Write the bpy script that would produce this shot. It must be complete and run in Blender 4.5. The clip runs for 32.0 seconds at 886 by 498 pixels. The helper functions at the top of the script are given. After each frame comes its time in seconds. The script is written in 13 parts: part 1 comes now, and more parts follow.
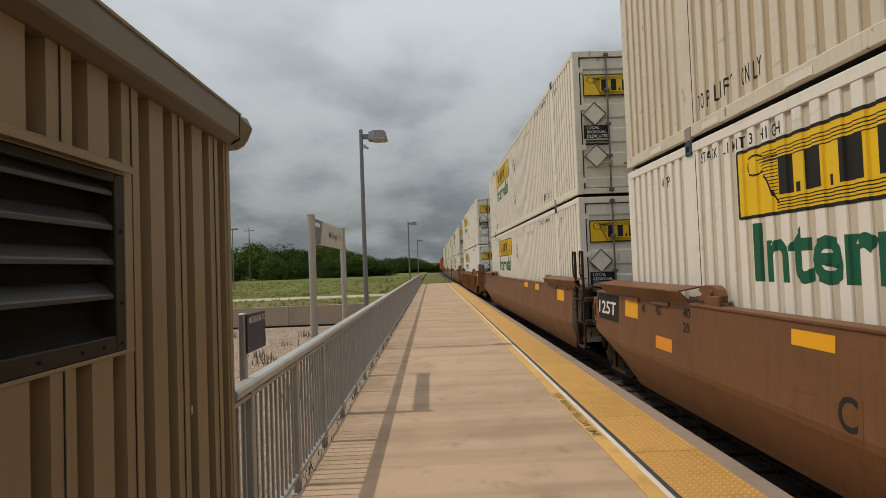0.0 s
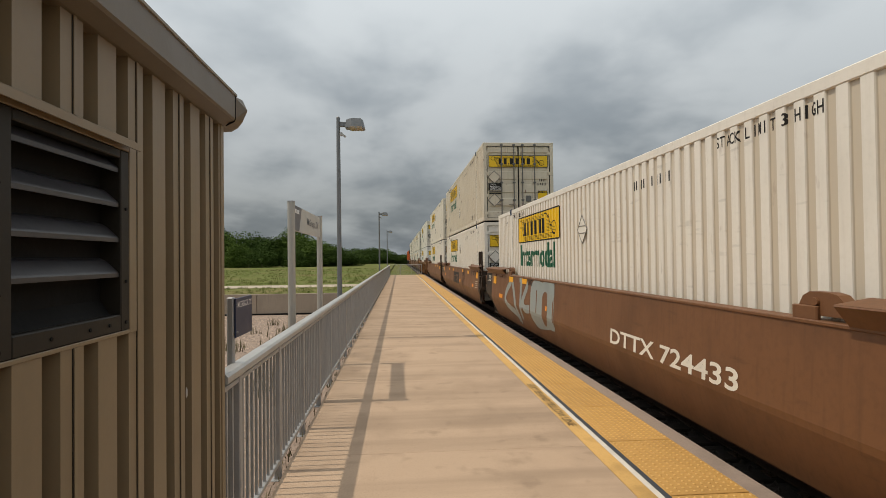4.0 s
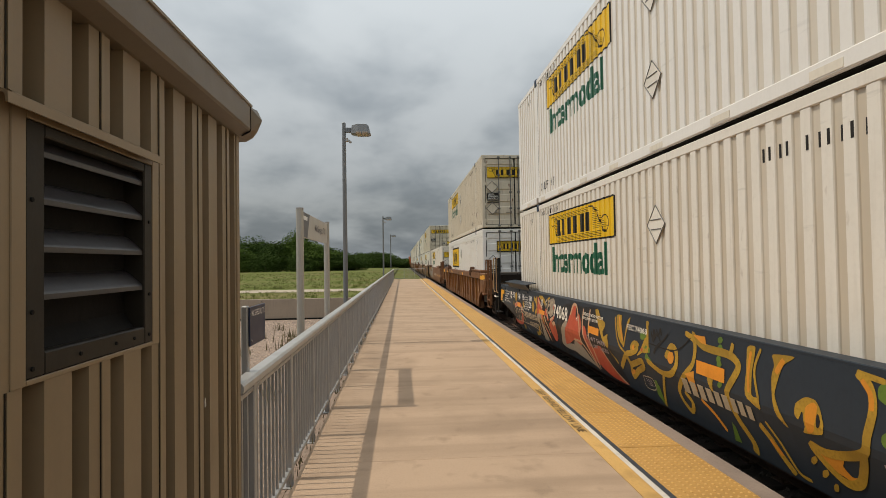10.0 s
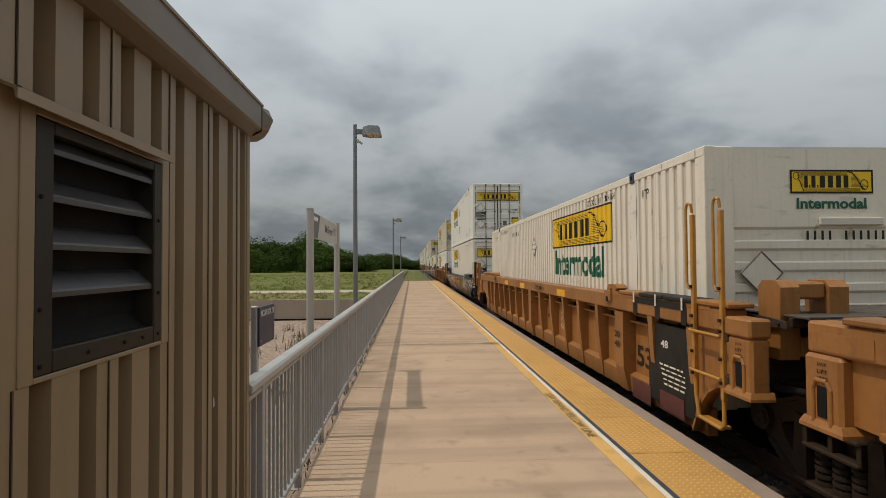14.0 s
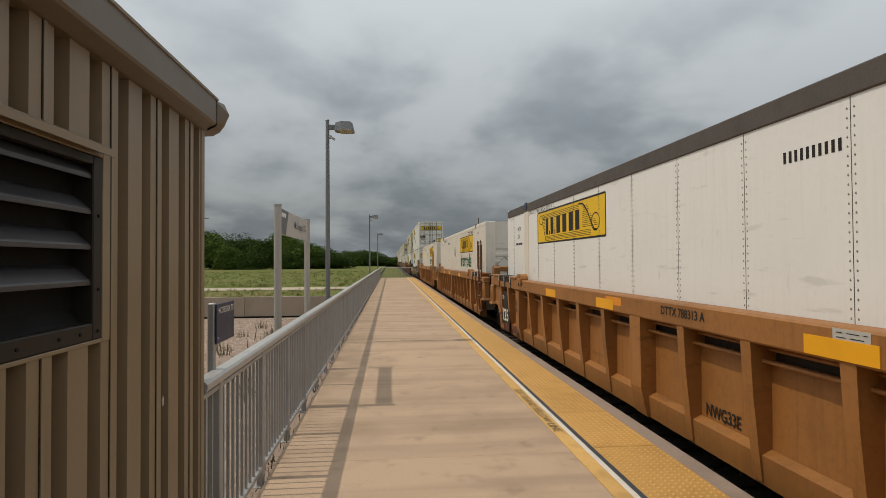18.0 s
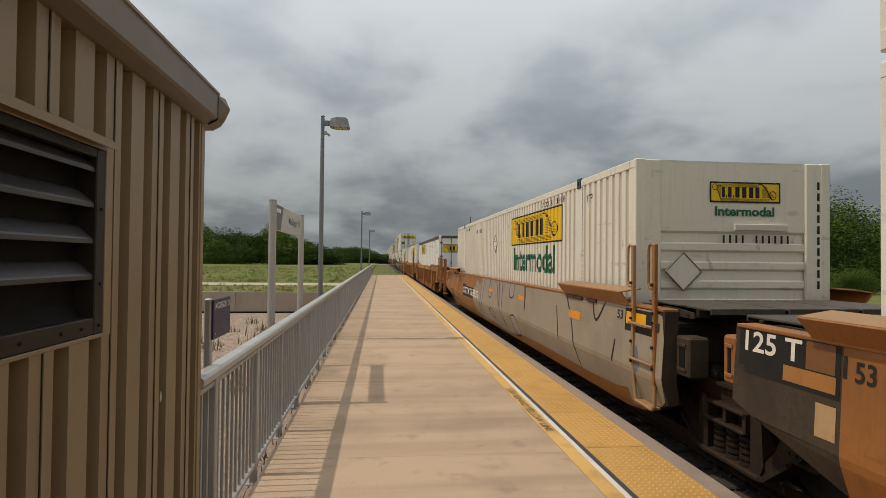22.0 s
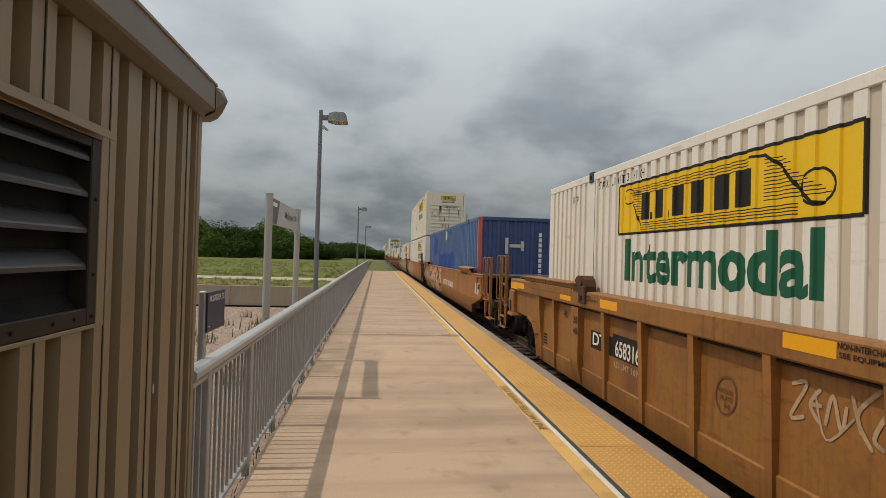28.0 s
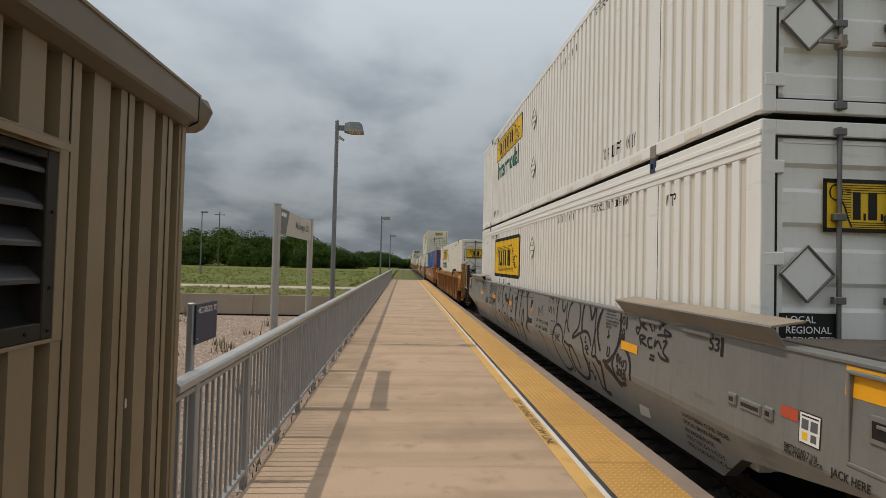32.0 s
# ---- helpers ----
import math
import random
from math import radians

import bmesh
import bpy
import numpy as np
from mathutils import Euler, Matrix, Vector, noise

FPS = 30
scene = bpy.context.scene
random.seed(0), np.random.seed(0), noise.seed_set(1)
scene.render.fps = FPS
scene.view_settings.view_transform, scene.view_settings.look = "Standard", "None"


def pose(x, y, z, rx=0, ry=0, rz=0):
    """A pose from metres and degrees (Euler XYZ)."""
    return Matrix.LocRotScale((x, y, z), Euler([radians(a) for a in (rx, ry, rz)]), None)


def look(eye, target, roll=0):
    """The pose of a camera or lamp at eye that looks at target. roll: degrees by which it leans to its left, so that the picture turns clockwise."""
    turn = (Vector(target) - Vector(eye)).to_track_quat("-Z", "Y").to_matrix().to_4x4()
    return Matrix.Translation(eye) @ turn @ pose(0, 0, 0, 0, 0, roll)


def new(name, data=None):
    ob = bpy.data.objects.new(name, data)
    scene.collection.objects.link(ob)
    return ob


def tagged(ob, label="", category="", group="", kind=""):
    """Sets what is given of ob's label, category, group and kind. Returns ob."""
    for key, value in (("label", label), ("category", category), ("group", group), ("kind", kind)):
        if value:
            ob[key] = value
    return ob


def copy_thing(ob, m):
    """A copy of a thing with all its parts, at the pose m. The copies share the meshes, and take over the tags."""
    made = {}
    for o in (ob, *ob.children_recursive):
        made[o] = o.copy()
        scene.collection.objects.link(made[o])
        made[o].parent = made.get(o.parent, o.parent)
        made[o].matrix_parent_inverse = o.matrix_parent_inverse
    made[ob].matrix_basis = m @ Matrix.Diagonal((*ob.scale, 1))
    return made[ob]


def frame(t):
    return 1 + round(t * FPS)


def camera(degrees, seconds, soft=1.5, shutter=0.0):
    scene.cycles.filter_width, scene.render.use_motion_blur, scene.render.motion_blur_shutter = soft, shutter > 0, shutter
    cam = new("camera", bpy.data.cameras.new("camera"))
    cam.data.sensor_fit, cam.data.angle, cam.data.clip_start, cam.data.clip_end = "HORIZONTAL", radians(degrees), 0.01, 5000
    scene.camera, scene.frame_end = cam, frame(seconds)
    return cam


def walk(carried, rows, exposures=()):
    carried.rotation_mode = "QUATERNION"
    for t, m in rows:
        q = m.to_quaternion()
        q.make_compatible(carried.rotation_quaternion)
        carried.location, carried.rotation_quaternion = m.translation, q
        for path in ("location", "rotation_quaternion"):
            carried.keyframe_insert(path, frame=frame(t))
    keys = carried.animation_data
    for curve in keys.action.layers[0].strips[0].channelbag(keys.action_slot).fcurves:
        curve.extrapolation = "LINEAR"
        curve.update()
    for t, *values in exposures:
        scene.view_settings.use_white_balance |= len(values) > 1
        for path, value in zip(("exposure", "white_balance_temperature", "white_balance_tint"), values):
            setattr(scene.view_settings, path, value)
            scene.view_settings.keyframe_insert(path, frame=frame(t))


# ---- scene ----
cam = camera(76.5, 32.0, soft=0.6)

PATH = [
    (0, (0.206, -0.344, 1.759), (0.249, 1.654, 1.822), -2.1),
    (0.5, (0.143, -0.305, 1.724), (0.208, 1.693, 1.785), -1.9),
    (1, (0.073, -0.357, 1.73), (0.156, 1.64, 1.784), -1.7),
    (1.5, (0.05, -0.365, 1.735), (0.15, 1.632, 1.784), -1.4),
    (2, (0.054, -0.369, 1.734), (0.169, 1.628, 1.78), -1.2),
    (2.5, (0.051, -0.374, 1.738), (0.177, 1.622, 1.78), -1.1),
    (3, (0.045, -0.365, 1.738), (0.181, 1.63, 1.775), -0.9),
    (3.5, (0.053, -0.367, 1.739), (0.199, 1.627, 1.774), -0.8),
    (5.5, (0.047, -0.364, 1.742), (0.22, 1.628, 1.767), -0.5),
    (6, (0.048, -0.367, 1.736), (0.221, 1.625, 1.764), -0.6),
    (6.5, (0.006, -0.366, 1.766), (0.174, 1.627, 1.793), -0.7),
    (7, (0.006, -0.364, 1.765), (0.172, 1.629, 1.794), -0.8),
    (7.5, (0.009, -0.372, 1.765), (0.171, 1.621, 1.796), -0.9),
    (8, (0.008, -0.374, 1.77), (0.167, 1.62, 1.804), -0.9),
    (8.5, (0.009, -0.377, 1.776), (0.163, 1.617, 1.814), -0.9),
    (9, (0.006, -0.374, 1.78), (0.156, 1.62, 1.82), -0.9),
    (9.5, (-0.004, -0.371, 1.78), (0.142, 1.623, 1.823), -0.9),
    (10, (-0.012, -0.374, 1.769), (0.133, 1.62, 1.815), -0.9),
    (10.5, (0.022, -0.356, 1.756), (0.163, 1.639, 1.803), -0.8),
    (11, (0.016, -0.361, 1.762), (0.153, 1.633, 1.811), -0.8),
    (11.5, (0.009, -0.356, 1.761), (0.142, 1.639, 1.811), -0.7),
    (12, (0.002, -0.355, 1.765), (0.132, 1.64, 1.815), -0.6),
    (12.5, (-0.002, -0.351, 1.765), (0.123, 1.645, 1.815), -0.5),
    (13, (-0.005, -0.348, 1.764), (0.116, 1.647, 1.816), -0.5),
    (13.5, (-0.006, -0.353, 1.765), (0.109, 1.643, 1.818), -0.4),
    (14, (-0.013, -0.348, 1.766), (0.097, 1.649, 1.82), -0.4),
    (14.5, (-0.007, -0.346, 1.765), (0.096, 1.65, 1.819), -0.4),
    (16.5, (0.086, -0.345, 1.751), (0.24, 1.649, 1.798), -0.6),
    (17, (0.102, -0.359, 1.756), (0.268, 1.634, 1.8), -0.6),
    (17.5, (0.101, -0.354, 1.756), (0.28, 1.637, 1.8), -0.5),
    (18, (0.1, -0.357, 1.763), (0.287, 1.634, 1.805), -0.4),
    (18.5, (0.094, -0.357, 1.764), (0.284, 1.633, 1.805), -0.3),
    (19, (0.07, -0.347, 1.763), (0.265, 1.643, 1.803), -0.2),
    (19.5, (0.062, -0.349, 1.768), (0.259, 1.641, 1.807), 0.0),
    (20, (0.052, -0.353, 1.77), (0.253, 1.636, 1.808), 0.1),
    (20.5, (0.049, -0.35, 1.768), (0.253, 1.64, 1.806), 0.3),
    (21, (0.047, -0.352, 1.769), (0.257, 1.637, 1.806), 0.4),
    (21.5, (0.049, -0.352, 1.769), (0.262, 1.636, 1.805), 0.5),
    (22, (0.051, -0.354, 1.77), (0.269, 1.634, 1.805), 0.6),
    (22.5, (0.048, -0.35, 1.769), (0.27, 1.637, 1.803), 0.7),
    (23, (0.052, -0.353, 1.769), (0.273, 1.634, 1.802), 0.8),
    (23.5, (0.048, -0.347, 1.769), (0.271, 1.64, 1.8), 0.9),
    (24, (0.056, -0.353, 1.765), (0.28, 1.634, 1.795), 0.9),
    (24.5, (0.059, -0.352, 1.767), (0.285, 1.635, 1.794), 1.1),
    (25, (0.056, -0.345, 1.764), (0.283, 1.642, 1.791), 1.1),
    (25.5, (0.053, -0.345, 1.767), (0.28, 1.642, 1.793), 1.2),
    (27.5, (0.052, -0.348, 1.772), (0.28, 1.639, 1.796), 1.5),
    (28, (0.049, -0.344, 1.767), (0.281, 1.642, 1.792), 1.6),
    (28.5, (0.044, -0.346, 1.771), (0.278, 1.64, 1.796), 1.7),
    (29, (0.041, -0.346, 1.77), (0.279, 1.639, 1.796), 1.8),
    (29.5, (0.042, -0.354, 1.774), (0.281, 1.632, 1.8), 1.9),
    (30, (0.034, -0.362, 1.776), (0.274, 1.623, 1.804), 2.0),
    (30.5, (0.028, -0.403, 1.772), (0.262, 1.583, 1.804), 1.9),
    (31, (0.04, -0.458, 1.772), (0.261, 1.529, 1.811), 1.8),
    (31.5, (0.141, -0.391, 1.766), (0.334, 1.599, 1.812), 1.5),
    (32, (0.278, -0.275, 1.785), (0.416, 1.719, 1.838), 1.4),
]
WARM = [(0, 12, 13, 14, 17, 19, 20, 23, 24, 25, 28, 30, 31, 32), (7250, 7200, 7250, 7150, 7250, 7100, 7250, 7300, 7250, 7250, 7150, 7050, 7050, 6900)]
EXPOSURES = [(0.0, -0.08), (1.0, -0.14), (2.0, 0.02), (3.0, 0.02), (6.0, 0.2), (7.0, 0.16), (8.0, 0.2), (9.0, 0.22), (10.0, 0.04), (11.0, 0.02), (12.0, -0.05), (13.0, -0.12), (14.0, -0.07), (17.0, -0.08), (18.0, -0.1), (19.0, -0.03), (20.0, 0.17), (21.0, 0.0), (22.0, 0.0), (23.0, -0.08), (24.0, 0.05), (25.0, 0.24), (28.0, -0.02), (29.0, -0.24), (30.0, -0.06), (31.0, 0.02), (32.0, -0.14)]
walk(cam, [(t, look(eye, target, roll)) for t, eye, target, roll in PATH], exposures=[(t, e, float(np.interp(t, WARM[0], WARM[1])), 10) for t, e in EXPOSURES])

# ---------------------------------------------------------------- light
SUN_EL, SUN_AZ = radians(60.8), radians(-90)
world = bpy.data.worlds.new("world")
scene.world = world
world.use_nodes = True
wn, wl = world.node_tree.nodes, world.node_tree.links
wn.clear()


def wnode(kind, **values):
    n = wn.new(kind)
    for k, v in values.items():
        n.inputs[k].default_value = v
    return n


w_out = wn.new("ShaderNodeOutputWorld")
w_bg = wn.new("ShaderNodeBackground")
w_sky = wn.new("ShaderNodeTexSky")
w_sky.sky_type, w_sky.sun_disc = "NISHITA", False
w_sky.sun_elevation, w_sky.sun_rotation = SUN_EL, SUN_AZ
w_sky.air_density, w_sky.dust_density = 1.0, 3.0
w_dim = wn.new("ShaderNodeMix")
w_dim.data_type, w_dim.blend_type = "RGBA", "MULTIPLY"
w_dim.inputs["Factor"].default_value = 1.0
w_dim.inputs["B"].default_value = (0.1, 0.1, 0.1, 1)
wl.new(w_sky.outputs[0], w_dim.inputs["A"])
w_co = wn.new("ShaderNodeTexCoord")
w_xyz = wn.new("ShaderNodeSeparateXYZ")
wl.new(w_co.outputs["Generated"], w_xyz.inputs[0])
# cloud sheets: the view is flattened towards the horizon, as a flat cloud deck is
w_up = wn.new("ShaderNodeMath")
w_up.operation = "MAXIMUM"
w_up.inputs[1].default_value = 0.0
wl.new(w_xyz.outputs["Z"], w_up.inputs[0])
w_add = wn.new("ShaderNodeMath")
w_add.operation = "ADD"
w_add.inputs[1].default_value = 0.30
wl.new(w_up.outputs[0], w_add.inputs[0])
w_div = wn.new("ShaderNodeVectorMath")
w_div.operation = "DIVIDE"
w_flat = wn.new("ShaderNodeCombineXYZ")
for i in (0, 1, 2):
    wl.new(w_add.outputs[0], w_flat.inputs[i])
wl.new(w_co.outputs["Generated"], w_div.inputs[0])
wl.new(w_flat.outputs[0], w_div.inputs[1])
w_map = wn.new("ShaderNodeMapping")
w_map.inputs["Location"].default_value = (1.3, 0.4, 0.0)
w_map.inputs["Scale"].default_value = (0.95, 0.8, 1.1)
wl.new(w_div.outputs[0], w_map.inputs[0])
w_n1 = wnode("ShaderNodeTexNoise", Scale=1.5, Detail=4.0, Roughness=0.5, Distortion=0.35)
w_n2 = wnode("ShaderNodeTexNoise", Scale=4.2, Detail=4.0, Roughness=0.5, Distortion=0.1)
wl.new(w_map.outputs[0], w_n1.inputs["Vector"])
wl.new(w_map.outputs[0], w_n2.inputs["Vector"])
w_mix = wn.new("ShaderNodeMix")
w_mix.inputs["Factor"].default_value = 0.33
wl.new(w_n1.outputs["Fac"], w_mix.inputs["A"])
wl.new(w_n2.outputs["Fac"], w_mix.inputs["B"])
w_ramp = wn.new("ShaderNodeValToRGB")
w_ramp.color_ramp.interpolation = "EASE"
w_ramp.color_ramp.elements[0].position, w_ramp.color_ramp.elements[0].color = 0.37, (0.235, 0.275, 0.318, 1)
w_ramp.color_ramp.elements[1].position, w_ramp.color_ramp.elements[1].color = 0.60, (0.52, 0.565, 0.61, 1)
# the deck breaks into darker rolls low down and is smoother and paler overhead
w_low = wn.new("ShaderNodeMapRange")
for i, v in zip((1, 2, 3, 4), (0.13, 0.42, -0.045, 0.085)):
    w_low.inputs[i].default_value = v
wl.new(w_up.outputs[0], w_low.inputs[0])
w_sum = wn.new("ShaderNodeMath")
w_sum.operation = "ADD"
wl.new(w_mix.outputs["Result"], w_sum.inputs[0])
wl.new(w_low.outputs[0], w_sum.inputs[1])
wl.new(w_sum.outputs[0], w_ramp.inputs[0])
# an overcast sky brightens towards the zenith
w_alt = wn.new("ShaderNodeValToRGB")
w_alt.color_ramp.elements[0].position, w_alt.color_ramp.elements[0].color = 0.0, (0.57, 0.61, 0.65, 1)
w_alt.color_ramp.elements[1].position, w_alt.color_ramp.elements[1].color = 0.95, (1.75, 1.73, 1.70, 1)
for p, v in ((0.10, 0.61), (0.22, 0.88), (0.42, 1.36)):
    w_alt.color_ramp.elements.new(p).color = (v * 0.97, v, v * 1.03, 1)
wl.new(w_up.outputs[0], w_alt.inputs[0])
w_mul = wn.new("ShaderNodeMix")
w_mul.data_type, w_mul.blend_type = "RGBA", "MULTIPLY"
w_mul.inputs["Factor"].default_value = 1.0
# higher up the deck is thinner and more even
w_thin = wn.new("ShaderNodeMapRange")
w_thin.inputs["From Min"].default_value, w_thin.inputs["From Max"].default_value = 0.16, 0.5
w_thin.inputs["To Max"].default_value = 0.72
wl.new(w_up.outputs[0], w_thin.inputs["Value"])
w_even = wn.new("ShaderNodeMix")
w_even.data_type = "RGBA"
w_even.inputs["B"].default_value = (0.425, 0.472, 0.518, 1)
wl.new(w_thin.outputs["Result"], w_even.inputs["Factor"])
wl.new(w_ramp.outputs[0], w_even.inputs["A"])
wl.new(w_even.outputs["Result"], w_mul.inputs["A"])
wl.new(w_alt.outputs[0], w_mul.inputs["B"])
w_all = wn.new("ShaderNodeMix")
w_all.data_type = "RGBA"
w_all.inputs["Factor"].default_value = 0.88
wl.new(w_dim.outputs["Result"], w_all.inputs["A"])
wl.new(w_mul.outputs["Result"], w_all.inputs["B"])
wl.new(w_all.outputs["Result"], w_bg.inputs["Color"])
w_bg.inputs["Strength"].default_value = 1.08
wl.new(w_bg.outputs[0], w_out.inputs[0])

sun = new("sun", bpy.data.lights.new("sun", "SUN"))
sun.data.energy, sun.data.angle, sun.data.color = 2.05, radians(0.9), (1.0, 0.93, 0.83)
sun.matrix_world = look((-math.cos(SUN_EL) * 50, 0, math.sin(SUN_EL) * 50), (0, 0, 0))


# ---------------------------------------------------------------- materials
def mat(name, color, rough=0.6, metal=0.0, var=0.15, scale=3.0, fine=40.0, bump=0.15, tint=None, streak=0.0, rust=0.0, island=0.0, random=0.0, bscale=None, spec=0.5, bands=0.0, scuff=0.0, worn=None, runs=0.0, groove=None):
    """A painted, stained or weathered surface: broad stains, fine grain, vertical streaks, rust specks, relief."""
    m = bpy.data.materials.new(name)
    m.use_nodes = True
    nt = m.node_tree
    b = nt.nodes["Principled BSDF"]
    b.inputs["Roughness"].default_value, b.inputs["Metallic"].default_value = rough, metal
    b.inputs["Specular IOR Level"].default_value = spec
    co = nt.nodes.new("ShaderNodeTexCoord")
    # every object takes its own piece of the pattern
    info = nt.nodes.new("ShaderNodeObjectInfo")
    shifted = nt.nodes.new("ShaderNodeVectorMath")
    shifted.operation = "MULTIPLY_ADD"
    shifted.inputs[1].default_value = (37.0, 53.0, 29.0)
    nt.links.new(info.outputs["Random"], shifted.inputs[0])
    nt.links.new(co.outputs["Object"], shifted.inputs[2])

    def noise_at(sc, detail, stretch=(1, 1, 1)):
        mp = nt.nodes.new("ShaderNodeMapping")
        mp.inputs["Scale"].default_value = stretch
        nt.links.new(shifted.outputs[0], mp.inputs[0])
        n = nt.nodes.new("ShaderNodeTexNoise")
        n.inputs["Scale"].default_value, n.inputs["Detail"].default_value = sc, detail
        nt.links.new(mp.outputs[0], n.inputs["Vector"])
        return n.outputs["Fac"]

    def mixed(a, bcol, fac, mode="MIX"):
        x = nt.nodes.new("ShaderNodeMix")
        x.data_type, x.blend_type = "RGBA", mode
        if hasattr(fac, "links"):
            nt.links.new(fac, x.inputs["Factor"])
        else:
            x.inputs["Factor"].default_value = fac
        for key, v in (("A", a), ("B", bcol)):
            if hasattr(v, "links"):
                nt.links.new(v, x.inputs[key])
            else:
                x.inputs[key].default_value = (*v, 1)
        return x.outputs["Result"]

    def ramp(fac, lo, hi):
        r = nt.nodes.new("ShaderNodeMapRange")
        r.inputs["From Min"].default_value, r.inputs["From Max"].default_value = lo, hi
        nt.links.new(fac, r.inputs["Value"])
        return r.outputs["Result"]

    dark = tint or tuple(c * 0.62 for c in color)
    col = mixed(color, tuple(min(1, c * (1 + 0.35 * var)) for c in color), ramp(noise_at(scale * 0.31, 3), 0.4, 0.7))
    col = mixed(col, dark, mult(nt, ramp(noise_at(scale, 5), 0.5, 0.75), min(1, var * 3)))
    grain = noise_at(fine, 4)
    col = mixed(col, dark, mult(nt, ramp(grain, 0.48, 0.8), min(1, var * 2)))
    if streak:
        col = mixed(col, dark, mult(nt, ramp(noise_at(5.0, 4, (4.0, 4.0, 0.22)), 0.52, 0.78), streak))
    if bands:
        col = mixed(col, dark, mult(nt, ramp(noise_at(1.0, 5, (0.25, 2.6, 1.0)), 0.45, 0.72), bands))
        col = mixed(col, tuple(c * 0.5 for c in color), mult(nt, ramp(noise_at(3.2, 6), 0.60, 0.72), bands * 0.7))
    if scuff:
        col = mixed(col, tuple(c * 0.45 for c in color), mult(nt, ramp(noise_at(3.0, 7, (0.8, 0.5, 3.5)), 0.64, 0.72), scuff))
    if runs:
        col = mixed(col, (0.20, 0.085, 0.035), mult(nt, ramp(noise_at(3.0, 3, (3.5, 3.5, 0.09)), 0.66, 0.80), runs))
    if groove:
        # tint laid into wall folds: painted fold shade with road dust, broken in streaks
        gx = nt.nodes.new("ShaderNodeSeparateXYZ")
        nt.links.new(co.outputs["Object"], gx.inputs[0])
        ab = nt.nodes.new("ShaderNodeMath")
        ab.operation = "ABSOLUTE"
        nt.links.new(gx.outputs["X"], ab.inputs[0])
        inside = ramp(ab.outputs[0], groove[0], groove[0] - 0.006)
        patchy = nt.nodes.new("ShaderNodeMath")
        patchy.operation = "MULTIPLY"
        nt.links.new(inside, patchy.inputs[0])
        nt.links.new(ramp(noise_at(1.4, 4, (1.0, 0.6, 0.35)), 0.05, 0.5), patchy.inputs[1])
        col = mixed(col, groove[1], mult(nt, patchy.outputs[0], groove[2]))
    if worn:
        zz = nt.nodes.new("ShaderNodeSeparateXYZ")
        nt.links.new(co.outputs["Object"], zz.inputs[0])
        col = mixed(col, worn, ramp(zz.outputs["Z"], 0.0068, 0.0105))
    if rust:
        col = mixed(col, (0.16, 0.06, 0.025), mult(nt, ramp(noise_at(6.5, 8, (1.3, 1.3, 0.5)), 0.66, 0.74), rust))
    if random:
        col = mixed(col, tuple(c * 0.75 for c in color), mult(nt, info.outputs["Random"], random))
    if island:
        ge = nt.nodes.new("ShaderNodeNewGeometry")
        col = mixed(col, tuple(c * 0.45 for c in color), mult(nt, ge.outputs["Random Per Island"], island))
    nt.links.new(col, b.inputs["Base Color"])
    if bump:
        bp = nt.nodes.new("ShaderNodeBump")
        bp.inputs["Strength"].default_value, bp.inputs["Distance"].default_value = bump, 0.01
        nt.links.new(noise_at(bscale, 5) if bscale else grain, bp.inputs["Height"])
        nt.links.new(bp.outputs[0], b.inputs["Normal"])
    rr = nt.nodes.new("ShaderNodeMapRange")
    rr.inputs["To Min"].default_value, rr.inputs["To Max"].default_value = max(0.05, rough - 0.12), min(1, rough + 0.12)
    nt.links.new(noise_at(scale * 2, 4), rr.inputs["Value"])
    nt.links.new(rr.outputs[0], b.inputs["Roughness"])
    return m


def mult(nt, sock, k):
    x = nt.nodes.new("ShaderNodeMath")
    x.operation, x.use_clamp = "MULTIPLY", True
    nt.links.new(sock, x.inputs[0])
    x.inputs[1].default_value = k
    return x.outputs[0]


MAT = {}


def M(key):
    return MAT[key]


def add(key, *args, **kw):
    MAT[key] = mat(key, *args, **kw)


add("concrete", (0.435, 0.318, 0.228), 0.92, spec=0.12, var=0.2, scale=1.1, fine=70, bump=0.25, bands=0.62)
add("kerb", (0.27, 0.205, 0.165), 0.85, var=0.2, scale=2, fine=50, bump=0.25)
add("joint", (0.13, 0.10, 0.08), 0.95, var=0.2)
add("tactile", (0.50, 0.275, 0.075), 0.65, var=0.2, scale=2.5, fine=45, bump=0.1, random=0.3, worn=(0.66, 0.40, 0.13))
add("yellow_line", (0.56, 0.335, 0.11), 0.7, var=0.28, scale=3, fine=60)
add("white_line", (0.62, 0.58, 0.52), 0.65, var=0.2, scale=4, fine=60)
add("black_line", (0.035, 0.04, 0.05), 0.6, var=0.2)
add("worn_ink", (0.075, 0.055, 0.032), 0.7, var=0.5, scale=9, fine=50, tint=(0.3, 0.19, 0.07))
add("ink", (0.025, 0.022, 0.02), 0.6, spec=0.2, var=0.1)
add("shed_wall", (0.210, 0.154, 0.092), 0.45, var=0.07, scale=1.5, fine=30, bump=0.04, streak=0.12)
add("shed_trim", (0.214, 0.157, 0.094), 0.45, var=0.06, scale=1.5, bump=0.03, streak=0.1)
add("gutter", (0.125, 0.096, 0.064), 0.45, var=0.06, scale=1.5, bump=0.03, streak=0.15)
add("shed_roof", (0.22, 0.18, 0.13), 0.45, var=0.08, bump=0.03)
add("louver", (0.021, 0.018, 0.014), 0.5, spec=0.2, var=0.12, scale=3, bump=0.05)
